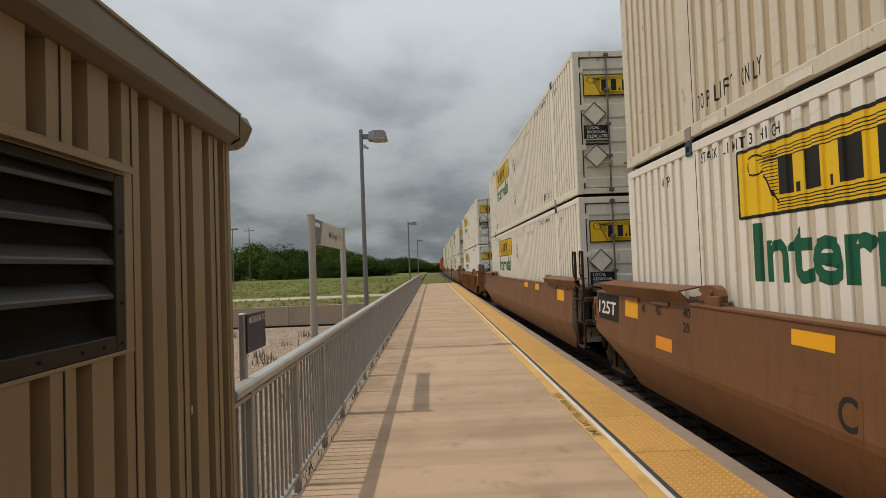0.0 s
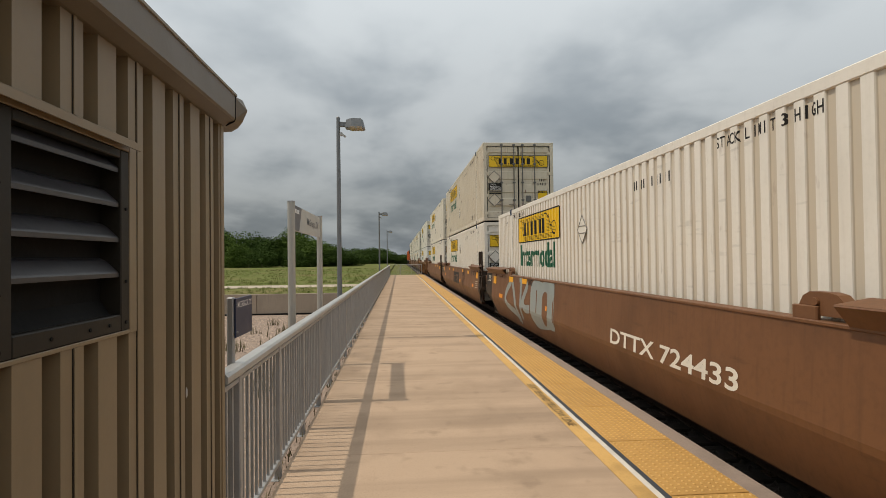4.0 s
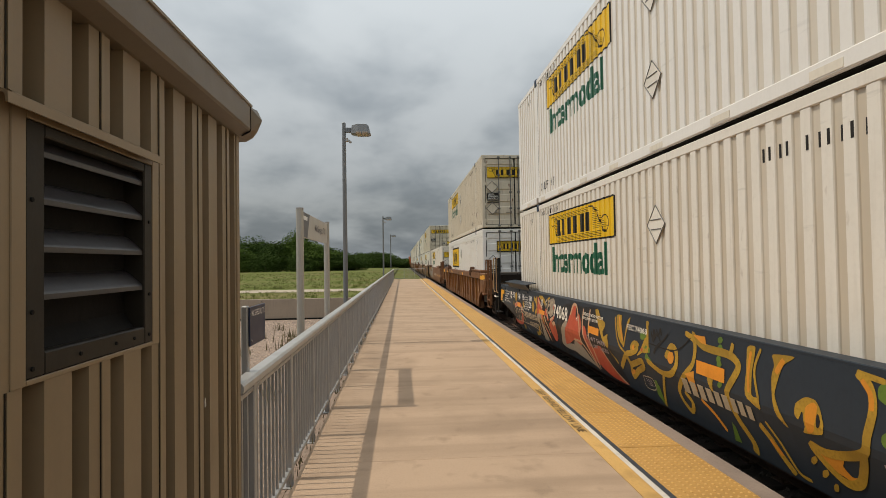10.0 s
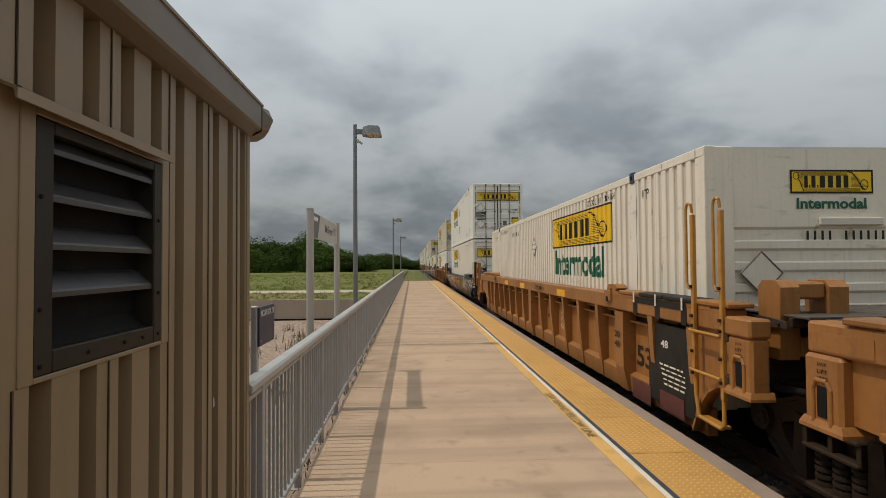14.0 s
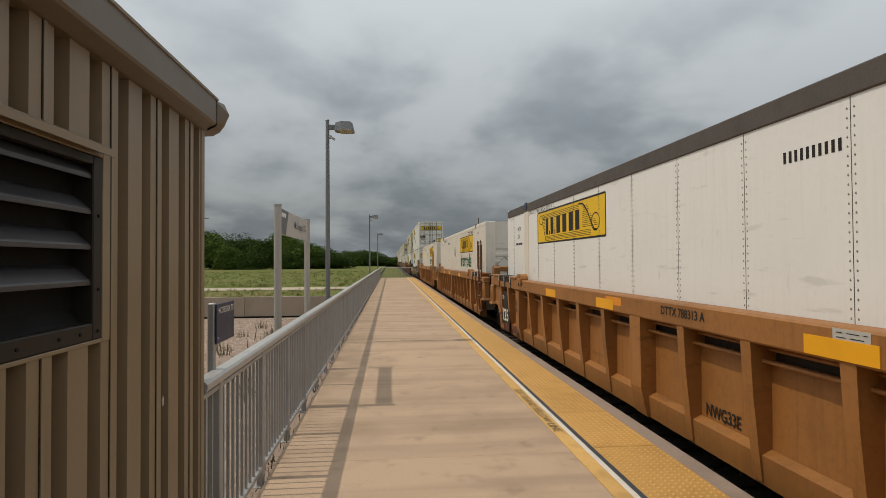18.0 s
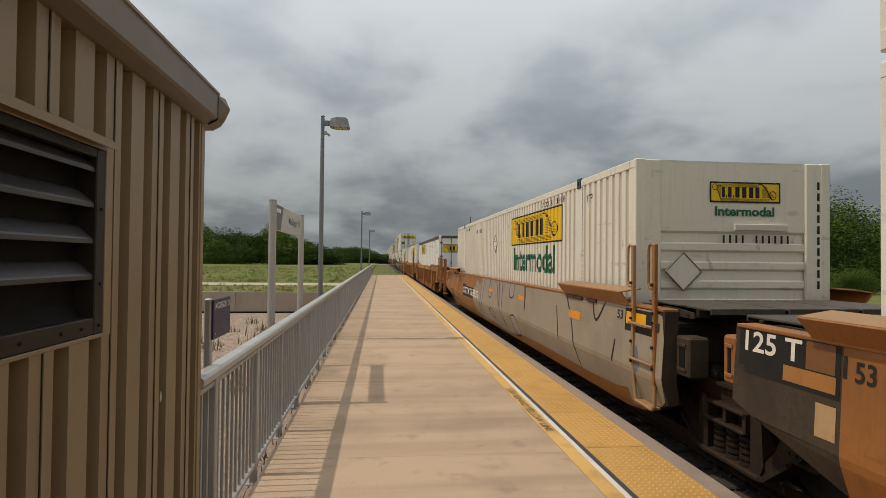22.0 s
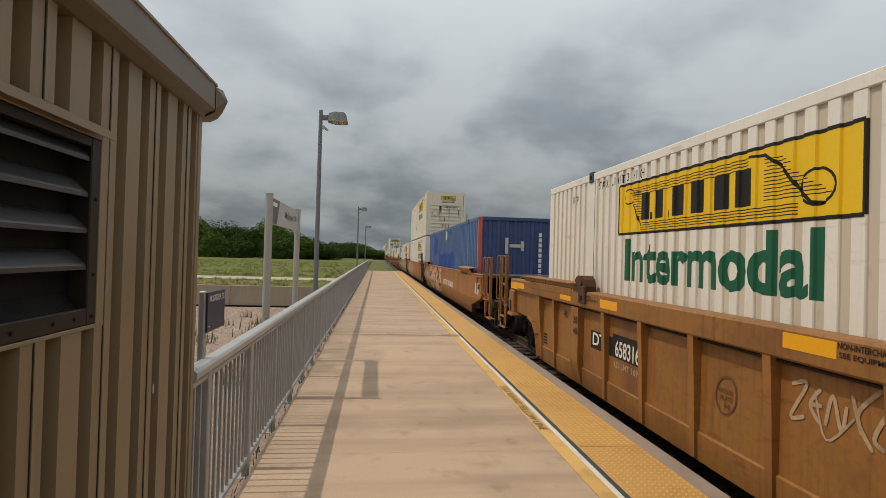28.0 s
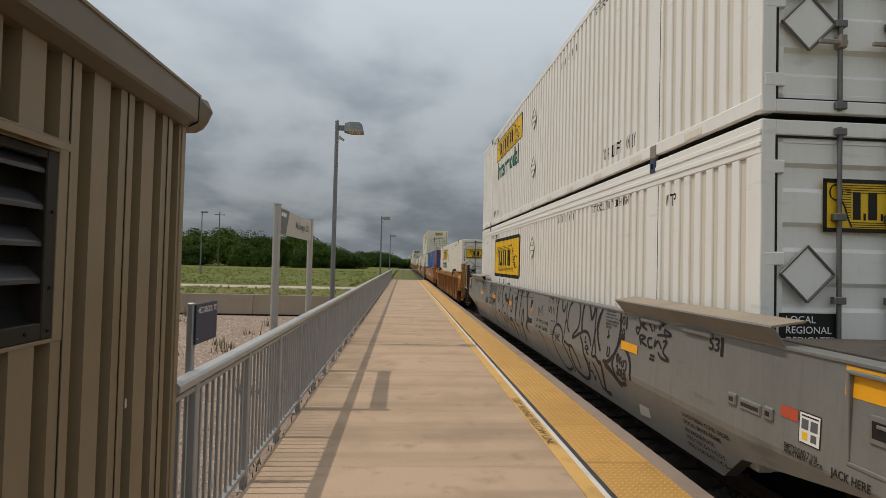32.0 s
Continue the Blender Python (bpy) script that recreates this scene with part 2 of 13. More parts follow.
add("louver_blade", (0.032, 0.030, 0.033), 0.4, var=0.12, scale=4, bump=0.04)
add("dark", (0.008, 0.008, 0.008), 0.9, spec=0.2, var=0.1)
add("galv", (0.345, 0.35, 0.355), 0.48, metal=0.35, var=0.12, scale=5, fine=70, bump=0.05)
add("galv_light", (0.42, 0.42, 0.41), 0.45, metal=0.35, var=0.1, scale=5, fine=70, bump=0.05)
add("sign_post", (0.40, 0.39, 0.36), 0.45, metal=0.3, var=0.1, scale=3, streak=0.15, bump=0.03)
add("sign_panel", (0.45, 0.44, 0.41), 0.5, var=0.06, bump=0.02)
add("sign_grey", (0.10, 0.105, 0.12), 0.5, var=0.06, bump=0.02)
add("sign_navy", (0.018, 0.029, 0.070), 0.45, var=0.08, bump=0.02)
add("sign_white", (0.75, 0.75, 0.74), 0.5, var=0.05, bump=0.02)
add("lamp_grey", (0.17, 0.18, 0.19), 0.45, metal=0.3, var=0.1, bump=0.03)
add("lamp_lens", (0.35, 0.27, 0.19), 0.3, var=0.05, bump=0.0)
add("gravel", (0.27, 0.20, 0.155), 0.95, var=0.5, scale=0.5, fine=34, bump=1.0, bscale=38, tint=(0.13, 0.095, 0.075))
add("stone", (0.50, 0.385, 0.305), 0.9, var=0.3, island=1.0, scale=3)
add("ballast", (0.055, 0.045, 0.038), 0.95, var=0.35, scale=2, fine=24, bump=1.0, bscale=22)
add("ballast_stone", (0.085, 0.07, 0.06), 0.95, var=0.2, island=0.8)
add("tie", (0.045, 0.034, 0.028), 0.9, var=0.3, scale=6, fine=40, bump=0.5, random=0.5)
add("rail", (0.11, 0.065, 0.045), 0.6, metal=0.5, var=0.3, scale=8)
add("rail_head", (0.42, 0.40, 0.38), 0.25, metal=0.9, var=0.1)
add("barrier", (0.30, 0.24, 0.185), 0.9, var=0.25, scale=0.6, fine=30, bump=0.3, streak=0.35)
add("field", (0.108, 0.132, 0.036), 1.0, spec=0.05, var=0.36, scale=0.085, fine=0.8, bump=1.0, bscale=2, tint=(0.19, 0.155, 0.075))
add("track_pale", (0.40, 0.335, 0.26), 0.95, var=0.25, scale=0.3, fine=8)
add("grass", (0.125, 0.158, 0.04), 0.95, spec=0.05, var=0.3, scale=0.12, island=0.45, tint=(0.19, 0.16, 0.075))
add("dry_grass", (0.15, 0.125, 0.06), 0.85, var=0.2, scale=0.5, island=0.6)
add("leaf", (0.086, 0.142, 0.027), 0.9, spec=0.1, var=0.25, scale=0.35, island=0.75, bump=0)
add("leaf_dark", (0.058, 0.100, 0.022), 0.9, spec=0.1, var=0.25, scale=0.35, island=0.75, bump=0)
add("bark", (0.10, 0.08, 0.06), 0.95, var=0.3, scale=4, bump=0.6)
add("wood_pole", (0.11, 0.085, 0.065), 0.9, var=0.25, scale=3, bump=0.3)
add("far_wall", (0.62, 0.58, 0.46), 0.7, var=0.06, scale=0.4, streak=0.1)
add("far_roof", (0.55, 0.58, 0.60), 0.5, var=0.08, scale=0.4)
add("far_dark", (0.05, 0.05, 0.05), 0.8)
# train paint
add("box_white", (0.77, 0.725, 0.65), 0.42, var=0.07, scale=1.3, fine=25, bump=0.03, streak=0.22, rust=0.25, scuff=0.3, runs=0.25, tint=(0.50, 0.45, 0.38))
add("box_clean", (0.80, 0.78, 0.745), 0.4, var=0.05, scale=1.3, fine=25, bump=0.03, streak=0.14, scuff=0.2, tint=(0.55, 0.52, 0.47))
add("box_old", (0.63, 0.56, 0.45), 0.5, var=0.10, scale=1.2, fine=25, bump=0.04, streak=0.35, rust=0.9, scuff=0.5, runs=0.7)
add("box_cream", (0.73, 0.672, 0.57), 0.45, var=0.08, scale=1.2, fine=25, bump=0.03, streak=0.28, rust=0.5, scuff=0.4, runs=0.4)
# side walls: dust and fold shade are put into the groove colour
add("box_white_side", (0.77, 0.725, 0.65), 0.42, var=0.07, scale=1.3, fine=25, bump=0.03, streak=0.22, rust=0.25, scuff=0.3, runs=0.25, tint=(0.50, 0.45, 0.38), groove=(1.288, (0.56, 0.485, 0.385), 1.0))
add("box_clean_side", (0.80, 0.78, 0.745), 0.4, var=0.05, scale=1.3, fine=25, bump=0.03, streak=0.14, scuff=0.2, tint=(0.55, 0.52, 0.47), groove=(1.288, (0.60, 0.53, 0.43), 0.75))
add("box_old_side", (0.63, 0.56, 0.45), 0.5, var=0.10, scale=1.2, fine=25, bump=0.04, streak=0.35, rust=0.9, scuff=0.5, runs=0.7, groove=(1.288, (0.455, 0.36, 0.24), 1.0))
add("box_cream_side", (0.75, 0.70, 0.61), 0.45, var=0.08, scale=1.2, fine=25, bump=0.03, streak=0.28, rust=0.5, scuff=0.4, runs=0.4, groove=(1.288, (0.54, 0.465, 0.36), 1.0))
add("box_plate", (0.80, 0.79, 0.76), 0.38, var=0.04, scale=0.9, fine=20, bump=0.02, streak=0.14, rust=0.15, scuff=0.3, tint=(0.52, 0.49, 0.44))
add("box_plate_rail", (0.085, 0.07, 0.06), 0.6, var=0.2, scale=3, streak=0.2)
# groove colour here is fold shade, painted as a darker blue
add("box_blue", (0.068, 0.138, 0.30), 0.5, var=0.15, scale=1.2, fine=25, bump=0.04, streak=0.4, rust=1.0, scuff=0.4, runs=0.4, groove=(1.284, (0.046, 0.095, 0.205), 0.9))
add("blue_dark", (0.045, 0.075, 0.20), 0.55, var=0.15, streak=0.2)
add("blue_patch", (0.022, 0.068, 0.29), 0.5, var=0.1)
add("rust_run", (0.13, 0.055, 0.025), 0.8, var=0.35, scale=6, tint=(0.3, 0.2, 0.13))
add("rust_scar", (0.20, 0.115, 0.065), 0.8, var=0.4, scale=4, fine=30, bump=0.2, rust=1.0, streak=0.5)
add("post_red", (0.55, 0.115, 0.07), 0.55, var=0.12, rust=0.6, scale=2)
add("box_roof", (0.66, 0.64, 0.60), 0.5, var=0.12)
add("seal", (0.025, 0.024, 0.023), 0.7, spec=0.2)
add("rod", (0.15, 0.145, 0.14), 0.5, metal=0.4, var=0.2, scale=8)
add("logo_yellow", (0.80, 0.50, 0.012), 0.45, var=0.06, scale=2, bump=0.02)
add("logo_black", (0.022, 0.02, 0.017), 0.5, spec=0.2, var=0.1)
add("logo_green", (0.004, 0.10, 0.05), 0.45, var=0.1)
add("reflector", (0.82, 0.38, 0.012), 0.4, var=0.08, bump=0.02)
add("reflector_orange", (0.72, 0.26, 0.02), 0.5, var=0.15)
add("placard", (0.60, 0.57, 0.50), 0.45, var=0.1, rust=0.3, scale=3)
add("casting_blue", (0.022, 0.045, 0.095), 0.5, var=0.2, rust=0.6)
add("casting", (0.26, 0.22, 0.18), 0.6, var=0.25, rust=1.0)
add("car_brown", (0.160, 0.067, 0.026), 0.55, var=0.2, scale=0.9, fine=18, bump=0.06, streak=0.55, rust=0.3, scuff=0.4)
add("car_brown_dark", (0.125, 0.052, 0.024), 0.6, var=0.25, scale=0.9, fine=18, bump=0.06, streak=0.35, rust=0.3)
add("car_rust", (0.172, 0.069, 0.022), 0.58, var=0.27, scale=0.9, fine=18, bump=0.06, streak=0.55, rust=0.5, scuff=0.5)
add("car_tan", (0.298, 0.126, 0.033), 0.52, var=0.26, scale=0.9, fine=18, bump=0.06, streak=0.65, rust=0.42, scuff=0.55)
add("car_orange", (0.300, 0.114, 0.028), 0.52, var=0.24, scale=0.8, fine=18, bump=0.05, streak=0.55, rust=0.4, scuff=0.45)
add("car_sand", (0.42, 0.27, 0.14), 0.55, var=0.18, scale=0.8, fine=18, bump=0.05, streak=0.25, rust=0.2)
add("tread_sand", (0.33, 0.185, 0.085), 0.6, var=0.2, scale=0.8, fine=18, bump=0.05, streak=0.25, rust=0.3)
add("car_taupe", (0.30, 0.245, 0.185), 0.55, var=0.2, scale=0.8, fine=18, bump=0.05, streak=0.25, rust=0.15)
add("car_amber", (0.27, 0.117, 0.027), 0.52, var=0.28, scale=0.9, fine=14, bump=0.05, streak=0.7, rust=0.5, scuff=0.55, tint=(0.13, 0.05, 0.018))
add("car_slate", (0.026, 0.035, 0.047), 0.5, spec=0.2, var=0.15, scale=0.9, fine=18, bump=0.05, streak=0.2)
add("car_grey", (0.172, 0.172, 0.165), 0.42, var=0.12, scale=0.9, fine=18, bump=0.05, streak=0.4, scuff=0.4)
add("car_black", (0.019, 0.018, 0.017), 0.6, spec=0.2, var=0.2, scale=2, streak=0.2)
add("oxide_red", (0.10, 0.028, 0.022), 0.6, var=0.15)
add("grime", (0.034, 0.028, 0.023), 0.75, spec=0.2, var=0.35, scale=3, fine=25, bump=0.2)
add("end_grime", (0.055, 0.040, 0.030), 0.7, spec=0.2, var=0.35, scale=1.5, fine=22, bump=0.1, streak=0.4)
add("end_steel", (0.042, 0.031, 0.023), 0.65, spec=0.2, var=0.3, scale=1.5, fine=22, bump=0.1, streak=0.4)
add("truck_iron", (0.036, 0.0225, 0.0145), 0.75, spec=0.2, var=0.35, scale=5, fine=25, bump=0.2)
add("wheel_steel", (0.05, 0.04, 0.033), 0.6, metal=0.4, var=0.3, scale=5)
add("deck_steel", (0.085, 0.073, 0.062), 0.6, spec=0.2, var=0.3, scale=4, fine=40, bump=0.5, bscale=60)
add("rail_yellow", (0.42, 0.20, 0.035), 0.5, var=0.2, scale=4, fine=20, rust=0.35)
add("car_letter", (0.72, 0.68, 0.60), 0.55, var=0.12)
add("car_weld", (0.33, 0.155, 0.055), 0.52, var=0.15, scale=3, fine=20, bump=0.05)
add("weld_edge", (0.13, 0.055, 0.02), 0.7, var=0.3, scale=5)
add("reflector_faded", (0.36, 0.155, 0.04), 0.5, var=0.15, scale=5)
add("faded_letter", (0.34, 0.26, 0.18), 0.6, var=0.3, scale=6)
add("spray_silver", (0.25, 0.285, 0.28), 0.5, var=0.12, scale=1)
add("spray_black", (0.02, 0.02, 0.022), 0.5, spec=0.2, var=0.1)
add("spray_white", (0.55, 0.53, 0.48), 0.6, var=0.15)
add("claw_rust", (0.085, 0.042, 0.024), 0.75, spec=0.2, var=0.35, scale=5, fine=25, bump=0.3)
add("spray_pale", (0.42, 0.30, 0.19), 0.6, var=0.3, scale=6)
add("spray_orange", (0.62, 0.24, 0.02), 0.5, var=0.15)
add("spray_red", (0.48, 0.07, 0.03), 0.5, var=0.15)
add("spray_gold", (0.40, 0.235, 0.022), 0.6, var=0.5, scale=2.2)
add("spray_peach", (0.50, 0.31, 0.185), 0.5, var=0.15)
add("spray_teal", (0.10, 0.165, 0.125), 0.6, var=0.25, scale=4)
add("spray_sand", (0.50, 0.345, 0.195), 0.55, var=0.2, scale=1.2, fine=18, streak=0.4, scuff=0.3)
add("spray_green_dark", (0.05, 0.06, 0.035), 0.5, var=0.25, scale=4)
add("spray_steel", (0.115, 0.15, 0.185), 0.5, var=0.25, scale=4)
add("spray_lilac", (0.30, 0.25, 0.27), 0.5, var=0.15)
add("spray_cream", (0.40, 0.33, 0.235), 0.6, var=0.2, scale=5)
add("spray_green", (0.10, 0.17, 0.02), 0.55, var=0.3, scale=4)
add("loco_orange", (0.50, 0.10, 0.018), 0.45, var=0.12)


# ---------------------------------------------------------------- mesh tools
class Mesh:
    """Collects corners and faces of one part."""

    def __init__(self):
        self.v, self.f, self.smooth = [], [], []

    def put(self, verts, faces, smooth=False):
        n = len(self.v)
        self.v += [tuple(p) for p in verts]
        self.f += [tuple(n + i for i in f) for f in faces]
        self.smooth += [smooth] * len(faces)
        return self

    def box(self, x0, x1, y0, y1, z0, z1, b=0.0):
        if b <= 0:
            v = [(x, y, z) for x in (x0, x1) for y in (y0, y1) for z in (z0, z1)]
            return self.put(v, [(0, 1, 3, 2), (4, 6, 7, 5), (0, 4, 5, 1), (2, 3, 7, 6), (0, 2, 6, 4), (1, 5, 7, 3)])
        lo, hi, v = (x0, y0, z0), (x1, y1, z1), []
        idx = {}
        for c in range(8):
            s = [(c >> 2) & 1, (c >> 1) & 1, c & 1]
            for a in range(3):
                p = [hi[k] - b if s[k] else lo[k] + b for k in range(3)]
                p[a] = hi[a] if s[a] else lo[a]
                idx[(c, a)] = len(v)
                v.append(p)
        f = []
        for a in range(3):
            u, w = [k for k in range(3) if k != a]
            for side in (0, 1):
                ring = []
                for su, sw in ((0, 0), (1, 0), (1, 1), (0, 1)):
                    s = [0, 0, 0]
                    s[a], s[u], s[w] = side, su, sw
                    ring.append(idx[(s[0] * 4 + s[1] * 2 + s[2], a)])
                f.append(ring)
            for su in (0, 1):
                for sw in (0, 1):
                    s = [0, 0, 0]
                    s[u], s[w] = su, sw
                    c0 = s[0] * 4 + s[1] * 2 + s[2]
                    s[a] = 1
                    c1 = s[0] * 4 + s[1] * 2 + s[2]
                    f.append([idx[(c0, u)], idx[(c1, u)], idx[(c1, w)], idx[(c0, w)]])
        for c in range(8):
            f.append([idx[(c, 0)], idx[(c, 1)], idx[(c, 2)]])
        return self.put(v, f)

    def rod(self, p0, p1, r, n=10, r1=None):
        p0, p1 = Vector(p0), Vector(p1)
        d = (p1 - p0).normalized()
        u = d.cross(Vector((0, 0, 1)) if abs(d.z) < 0.9 else Vector((1, 0, 0))).normalized()
        w = d.cross(u)
        r1 = r if r1 is None else r1
        ring = [(math.cos(2 * math.pi * k / n), math.sin(2 * math.pi * k / n)) for k in range(n)]
        v = [p0 + (u * c + w * s) * r for c, s in ring] + [p1 + (u * c + w * s) * r1 for c, s in ring]
        self.put(v, [(k, (k + 1) % n, n + (k + 1) % n, n + k) for k in range(n)], True)
        return self.put(v, [tuple(range(n)), tuple(range(2 * n - 1, n - 1, -1))])

    def tube(self, pts, r, n=8):
        for a, b in zip(pts, pts[1:]):
            self.rod(a, b, r, n)
        return self

    def prism(self, outline, axis, a0, a1):
        """An outline (two coordinates each, in the order of the other two axes) pushed along an axis."""
        def place(p, a):
            q = list(p)
            q.insert("xyz".index(axis), a)
            return q
        n = len(outline)
        v = [place(p, a0) for p in outline] + [place(p, a1) for p in outline]
        return self.put(v, [tuple(range(n)), tuple(range(2 * n - 1, n - 1, -1))] + [(k, (k + 1) % n, n + (k + 1) % n, n + k) for k in range(n)])

    def loft(self, sections, closed=True, caps=True):
        n, v, f = len(sections[0]), [], []
        for s in sections:
            v += s
        for a in range(len(sections) - 1):
            for k in range(n if closed else n - 1):
                f.append((a * n + k, a * n + (k + 1) % n, (a + 1) * n + (k + 1) % n, (a + 1) * n + k))
        if caps and closed:
            f += [tuple(range(n)), tuple(range(len(v) - 1, len(v) - n - 1, -1))]
        return self.put(v, f)

    def data(self, name, material):
        me = bpy.data.meshes.new(name)
        me.from_pydata(self.v, [], self.f)
        me.polygons.foreach_set("use_smooth", self.smooth)
        me.materials.append(material)
        bm = bmesh.new()
        bm.from_mesh(me)
        bmesh.ops.recalc_face_normals(bm, faces=bm.faces)
        bm.to_mesh(me)
        bm.free()
        me.update()
        return me


def part(name, mesh, material, parent, label="", at=None):
    me = mesh.data(name, M(material)) if isinstance(mesh, Mesh) else mesh
    ob = new(name, me)
    ob.parent = parent
    if at is not None:
        ob.matrix_basis = at
    if label:
        tagged(ob, label)
    return ob


def thing(name, label, category, group="", at=None, kind=""):
    ob = new(name)
    ob.empty_display_size = 0.2
    if at is not None:
        ob.matrix_basis = at
    return tagged(ob, label, category, group, kind)


def setting(name, mesh, material, label):
    return tagged(new(name, mesh.data(name, M(material)) if isinstance(mesh, Mesh) else mesh), label, name.split("_")[0], kind="structure")


FONTS = {}


def letters(text, bold=0.0, space=1.0):
    """Flat letter faces, as (points, faces), one unit high."""
    if (text, bold, space) not in FONTS:
        cu = bpy.data.curves.new("font", "FONT")
        cu.body, cu.size, cu.resolution_u, cu.offset, cu.space_character = text, 1.0, 3, bold, space
        ob = bpy.data.objects.new("font", cu)
        me = bpy.data.meshes.new_from_object(ob)
        pts = np.array([tuple(v.co) for v in me.vertices]) if len(me.vertices) else np.zeros((0, 3))
        faces = [tuple(p.vertices) for p in me.polygons]
        bpy.data.objects.remove(ob)
        bpy.data.curves.remove(cu)
        bpy.data.meshes.remove(me)
        lo, hi = pts.min(0), pts.max(0)
        FONTS[(text, bold, space)] = ((pts[:, :2] - lo[:2]) / (hi[1] - lo[1]), faces, (hi[0] - lo[0]) / (hi[1] - lo[1]))
    return FONTS[(text, bold, space)]


def text_mesh(text, height, width=None, bold=0.006, space=1.0):
    """Letters in u (to the right) and v (up), from 0, 0."""
    pts, faces, wide = letters(text, bold, space)
    k = (width / wide) if width else height
    return [(p[0] * k, p[1] * height) for p in pts], faces

# ---------------------------------------------------------------- platform and ground
EDGE, SLAB_L, YEL, WHI, BLK, TAC, BOR = 2.775, -0.91, 1.75, 1.89, 1.938, 1.985, 2.59
P0, P1 = -7.0, 60.0
GRAVEL, BED, RAIL = -0.35, -0.52, -0.20

ground = Mesh()
ground.put([(-1500, -1500, -0.62), (1500, -1500, -0.62), (1500, 3000, -0.62), (-1500, 3000, -0.62)], [(0, 1, 2, 3)])
setting("ground", ground, "field", "flat green and straw-coloured grass field reaching the horizon")
field = Mesh().box(-320, -1.6, 46.3, 420, -0.6, -0.30)
setting("ground_field", field, "field", "open field of patchy green grass beyond the gravel lot")
lot = Mesh().box(-60, -1.02, -30, 46.3, -0.6, GRAVEL)
setting("ground_gravel", lot, "gravel", "pale tan gravel lot beside the platform")
grass_strip = Mesh().box(-60, -1.6, 22.4, 42.2, -0.5, -0.32)
setting("ground_strip", grass_strip, "field", "rough grass strip behind the concrete barrier")
pale = Mesh().box(-60, -1.6, 42.2, 46.3, -0.5, -0.305)
setting("road_pale", pale, "track_pale", "pale bare dirt road across the field edge")

plat = thing("platform", "tan concrete station platform with a yellow tactile edge", "platform", kind="structure")
part("platform_base", Mesh().box(SLAB_L, EDGE - 0.03, P0, P1, -0.9, -0.13), "kerb", plat)
joints = [P0] + [1.70 + 3.01 * k for k in range(-2, 20) if P0 < 1.70 + 3.01 * k < P1 - 1] + [P1]
for a, b in zip(joints, joints[1:]):
    part("concrete_slab", Mesh().box(SLAB_L, YEL - 0.004, a + 0.002, b - 0.002, -0.126, 0.0, 0.002), "concrete", plat)
part("joint_bed", Mesh().box(SLAB_L + 0.01, YEL - 0.02, P0 + 0.1, P1 - 0.1, -0.128, -0.011), "joint", plat)
part("yellow_line", Mesh().box(YEL, WHI, P0, P1, -0.1, -0.001), "yellow_line", plat, "worn yellow painted warning line")
part("white_line", Mesh().box(WHI, BLK, P0, P1, -0.1, 0.002), "white_line", plat)
part("black_strip", Mesh().box(BLK, TAC, P0, P1, -0.1, 0.003), "black_line", plat)
part("kerb_edge", Mesh().box(BOR, EDGE, P0, P1, -0.4, 0.0, 0.012), "kerb", plat, "grey-brown concrete platform kerb")
tile = Mesh().box(TAC + 0.002, BOR - 0.002, 0.007, 1.2, -0.1, 0.006, 0.004)
for i in range(10):
    for j in range(19):
        cx, cy = TAC + 0.036 + i * 0.0594, 0.055 + j * 0.0608
        lo = [(cx + 0.014 * math.cos(k * 1.0472), cy + 0.014 * math.sin(k * 1.0472), 0.006) for k in range(6)]
        hi = [(cx + 0.0085 * math.cos(k * 1.0472), cy + 0.0085 * math.sin(k * 1.0472), 0.0132) for k in range(6)]
        tile.put(lo + hi, [(k, (k + 1) % 6, 6 + (k + 1) % 6, 6 + k) for k in range(6)] + [(6, 7, 8, 9, 10, 11)], True)
tile_mesh = tile.data("tactile_tile", M("tactile"))
for k in range(-9, 46):
    part("tactile_tile", tile_mesh, "tactile", plat, at=pose(0, 4.790 + 1.207 * k, 0))
pts, faces = text_mesh("STAY BEHIND YELLOW LINE", 0.088, 1.93, 0.0)
part("lettering", Mesh().put([(1.772 + v, 7.25 - u, 0.0035) for u, v in pts], faces), "worn_ink", plat, "worn black stencilled warning letters")
weeds = Mesh()
for k in range(420):
    y, x = random.uniform(3, 45), random.uniform(-1.0, -0.915)
    h, a = random.uniform(0.03, 0.12), random.uniform(0, 6.3)
    dx, dy = math.cos(a) * 0.03, math.sin(a) * 0.05
    weeds.put([(x - 0.006, y, -0.05), (x + 0.006, y, -0.05), (x + dx, y + dy, h - 0.04)], [(0, 1, 2)])
tagged(new("weeds", weeds.data("weeds", M("dry_grass"))), "dry weeds growing along the slab edge under the fence", "weeds", kind="stuff")
part("gutter_bed", Mesh().box(-1.03, SLAB_L, 2.0, P1, -0.6, -0.06), "gravel", plat)

# gravel stones and tufts on the lot
stones = Mesh()
rng = random.Random(5)
for k in range(24000):
    d = rng.random() ** 1.5
    x, y = -1.1 - 9 * rng.random() * (0.3 + d), 3.2 + 18.0 * d
    r = rng.uniform(0.016, 0.036) * (1 + 0.5 * d)
    a, q = rng.uniform(0, 6.3), []
    for i in range(5):
        q.append((x + r * math.cos(a + i * 1.257) * rng.uniform(0.7, 1.2), y + r * math.sin(a + i * 1.257) * rng.uniform(0.7, 1.2), GRAVEL - 0.004))
    top = (x + rng.uniform(-0.3, 0.3) * r, y, GRAVEL + r * rng.uniform(0.4, 0.8))
    stones.put(q + [top], [(i, (i + 1) % 5, 5) for i in range(5)])
tagged(new("gravel_stones", stones.data("gravel_stones", M("stone"))), "loose tan and pink gravel stones on the lot", "gravel", kind="stuff")


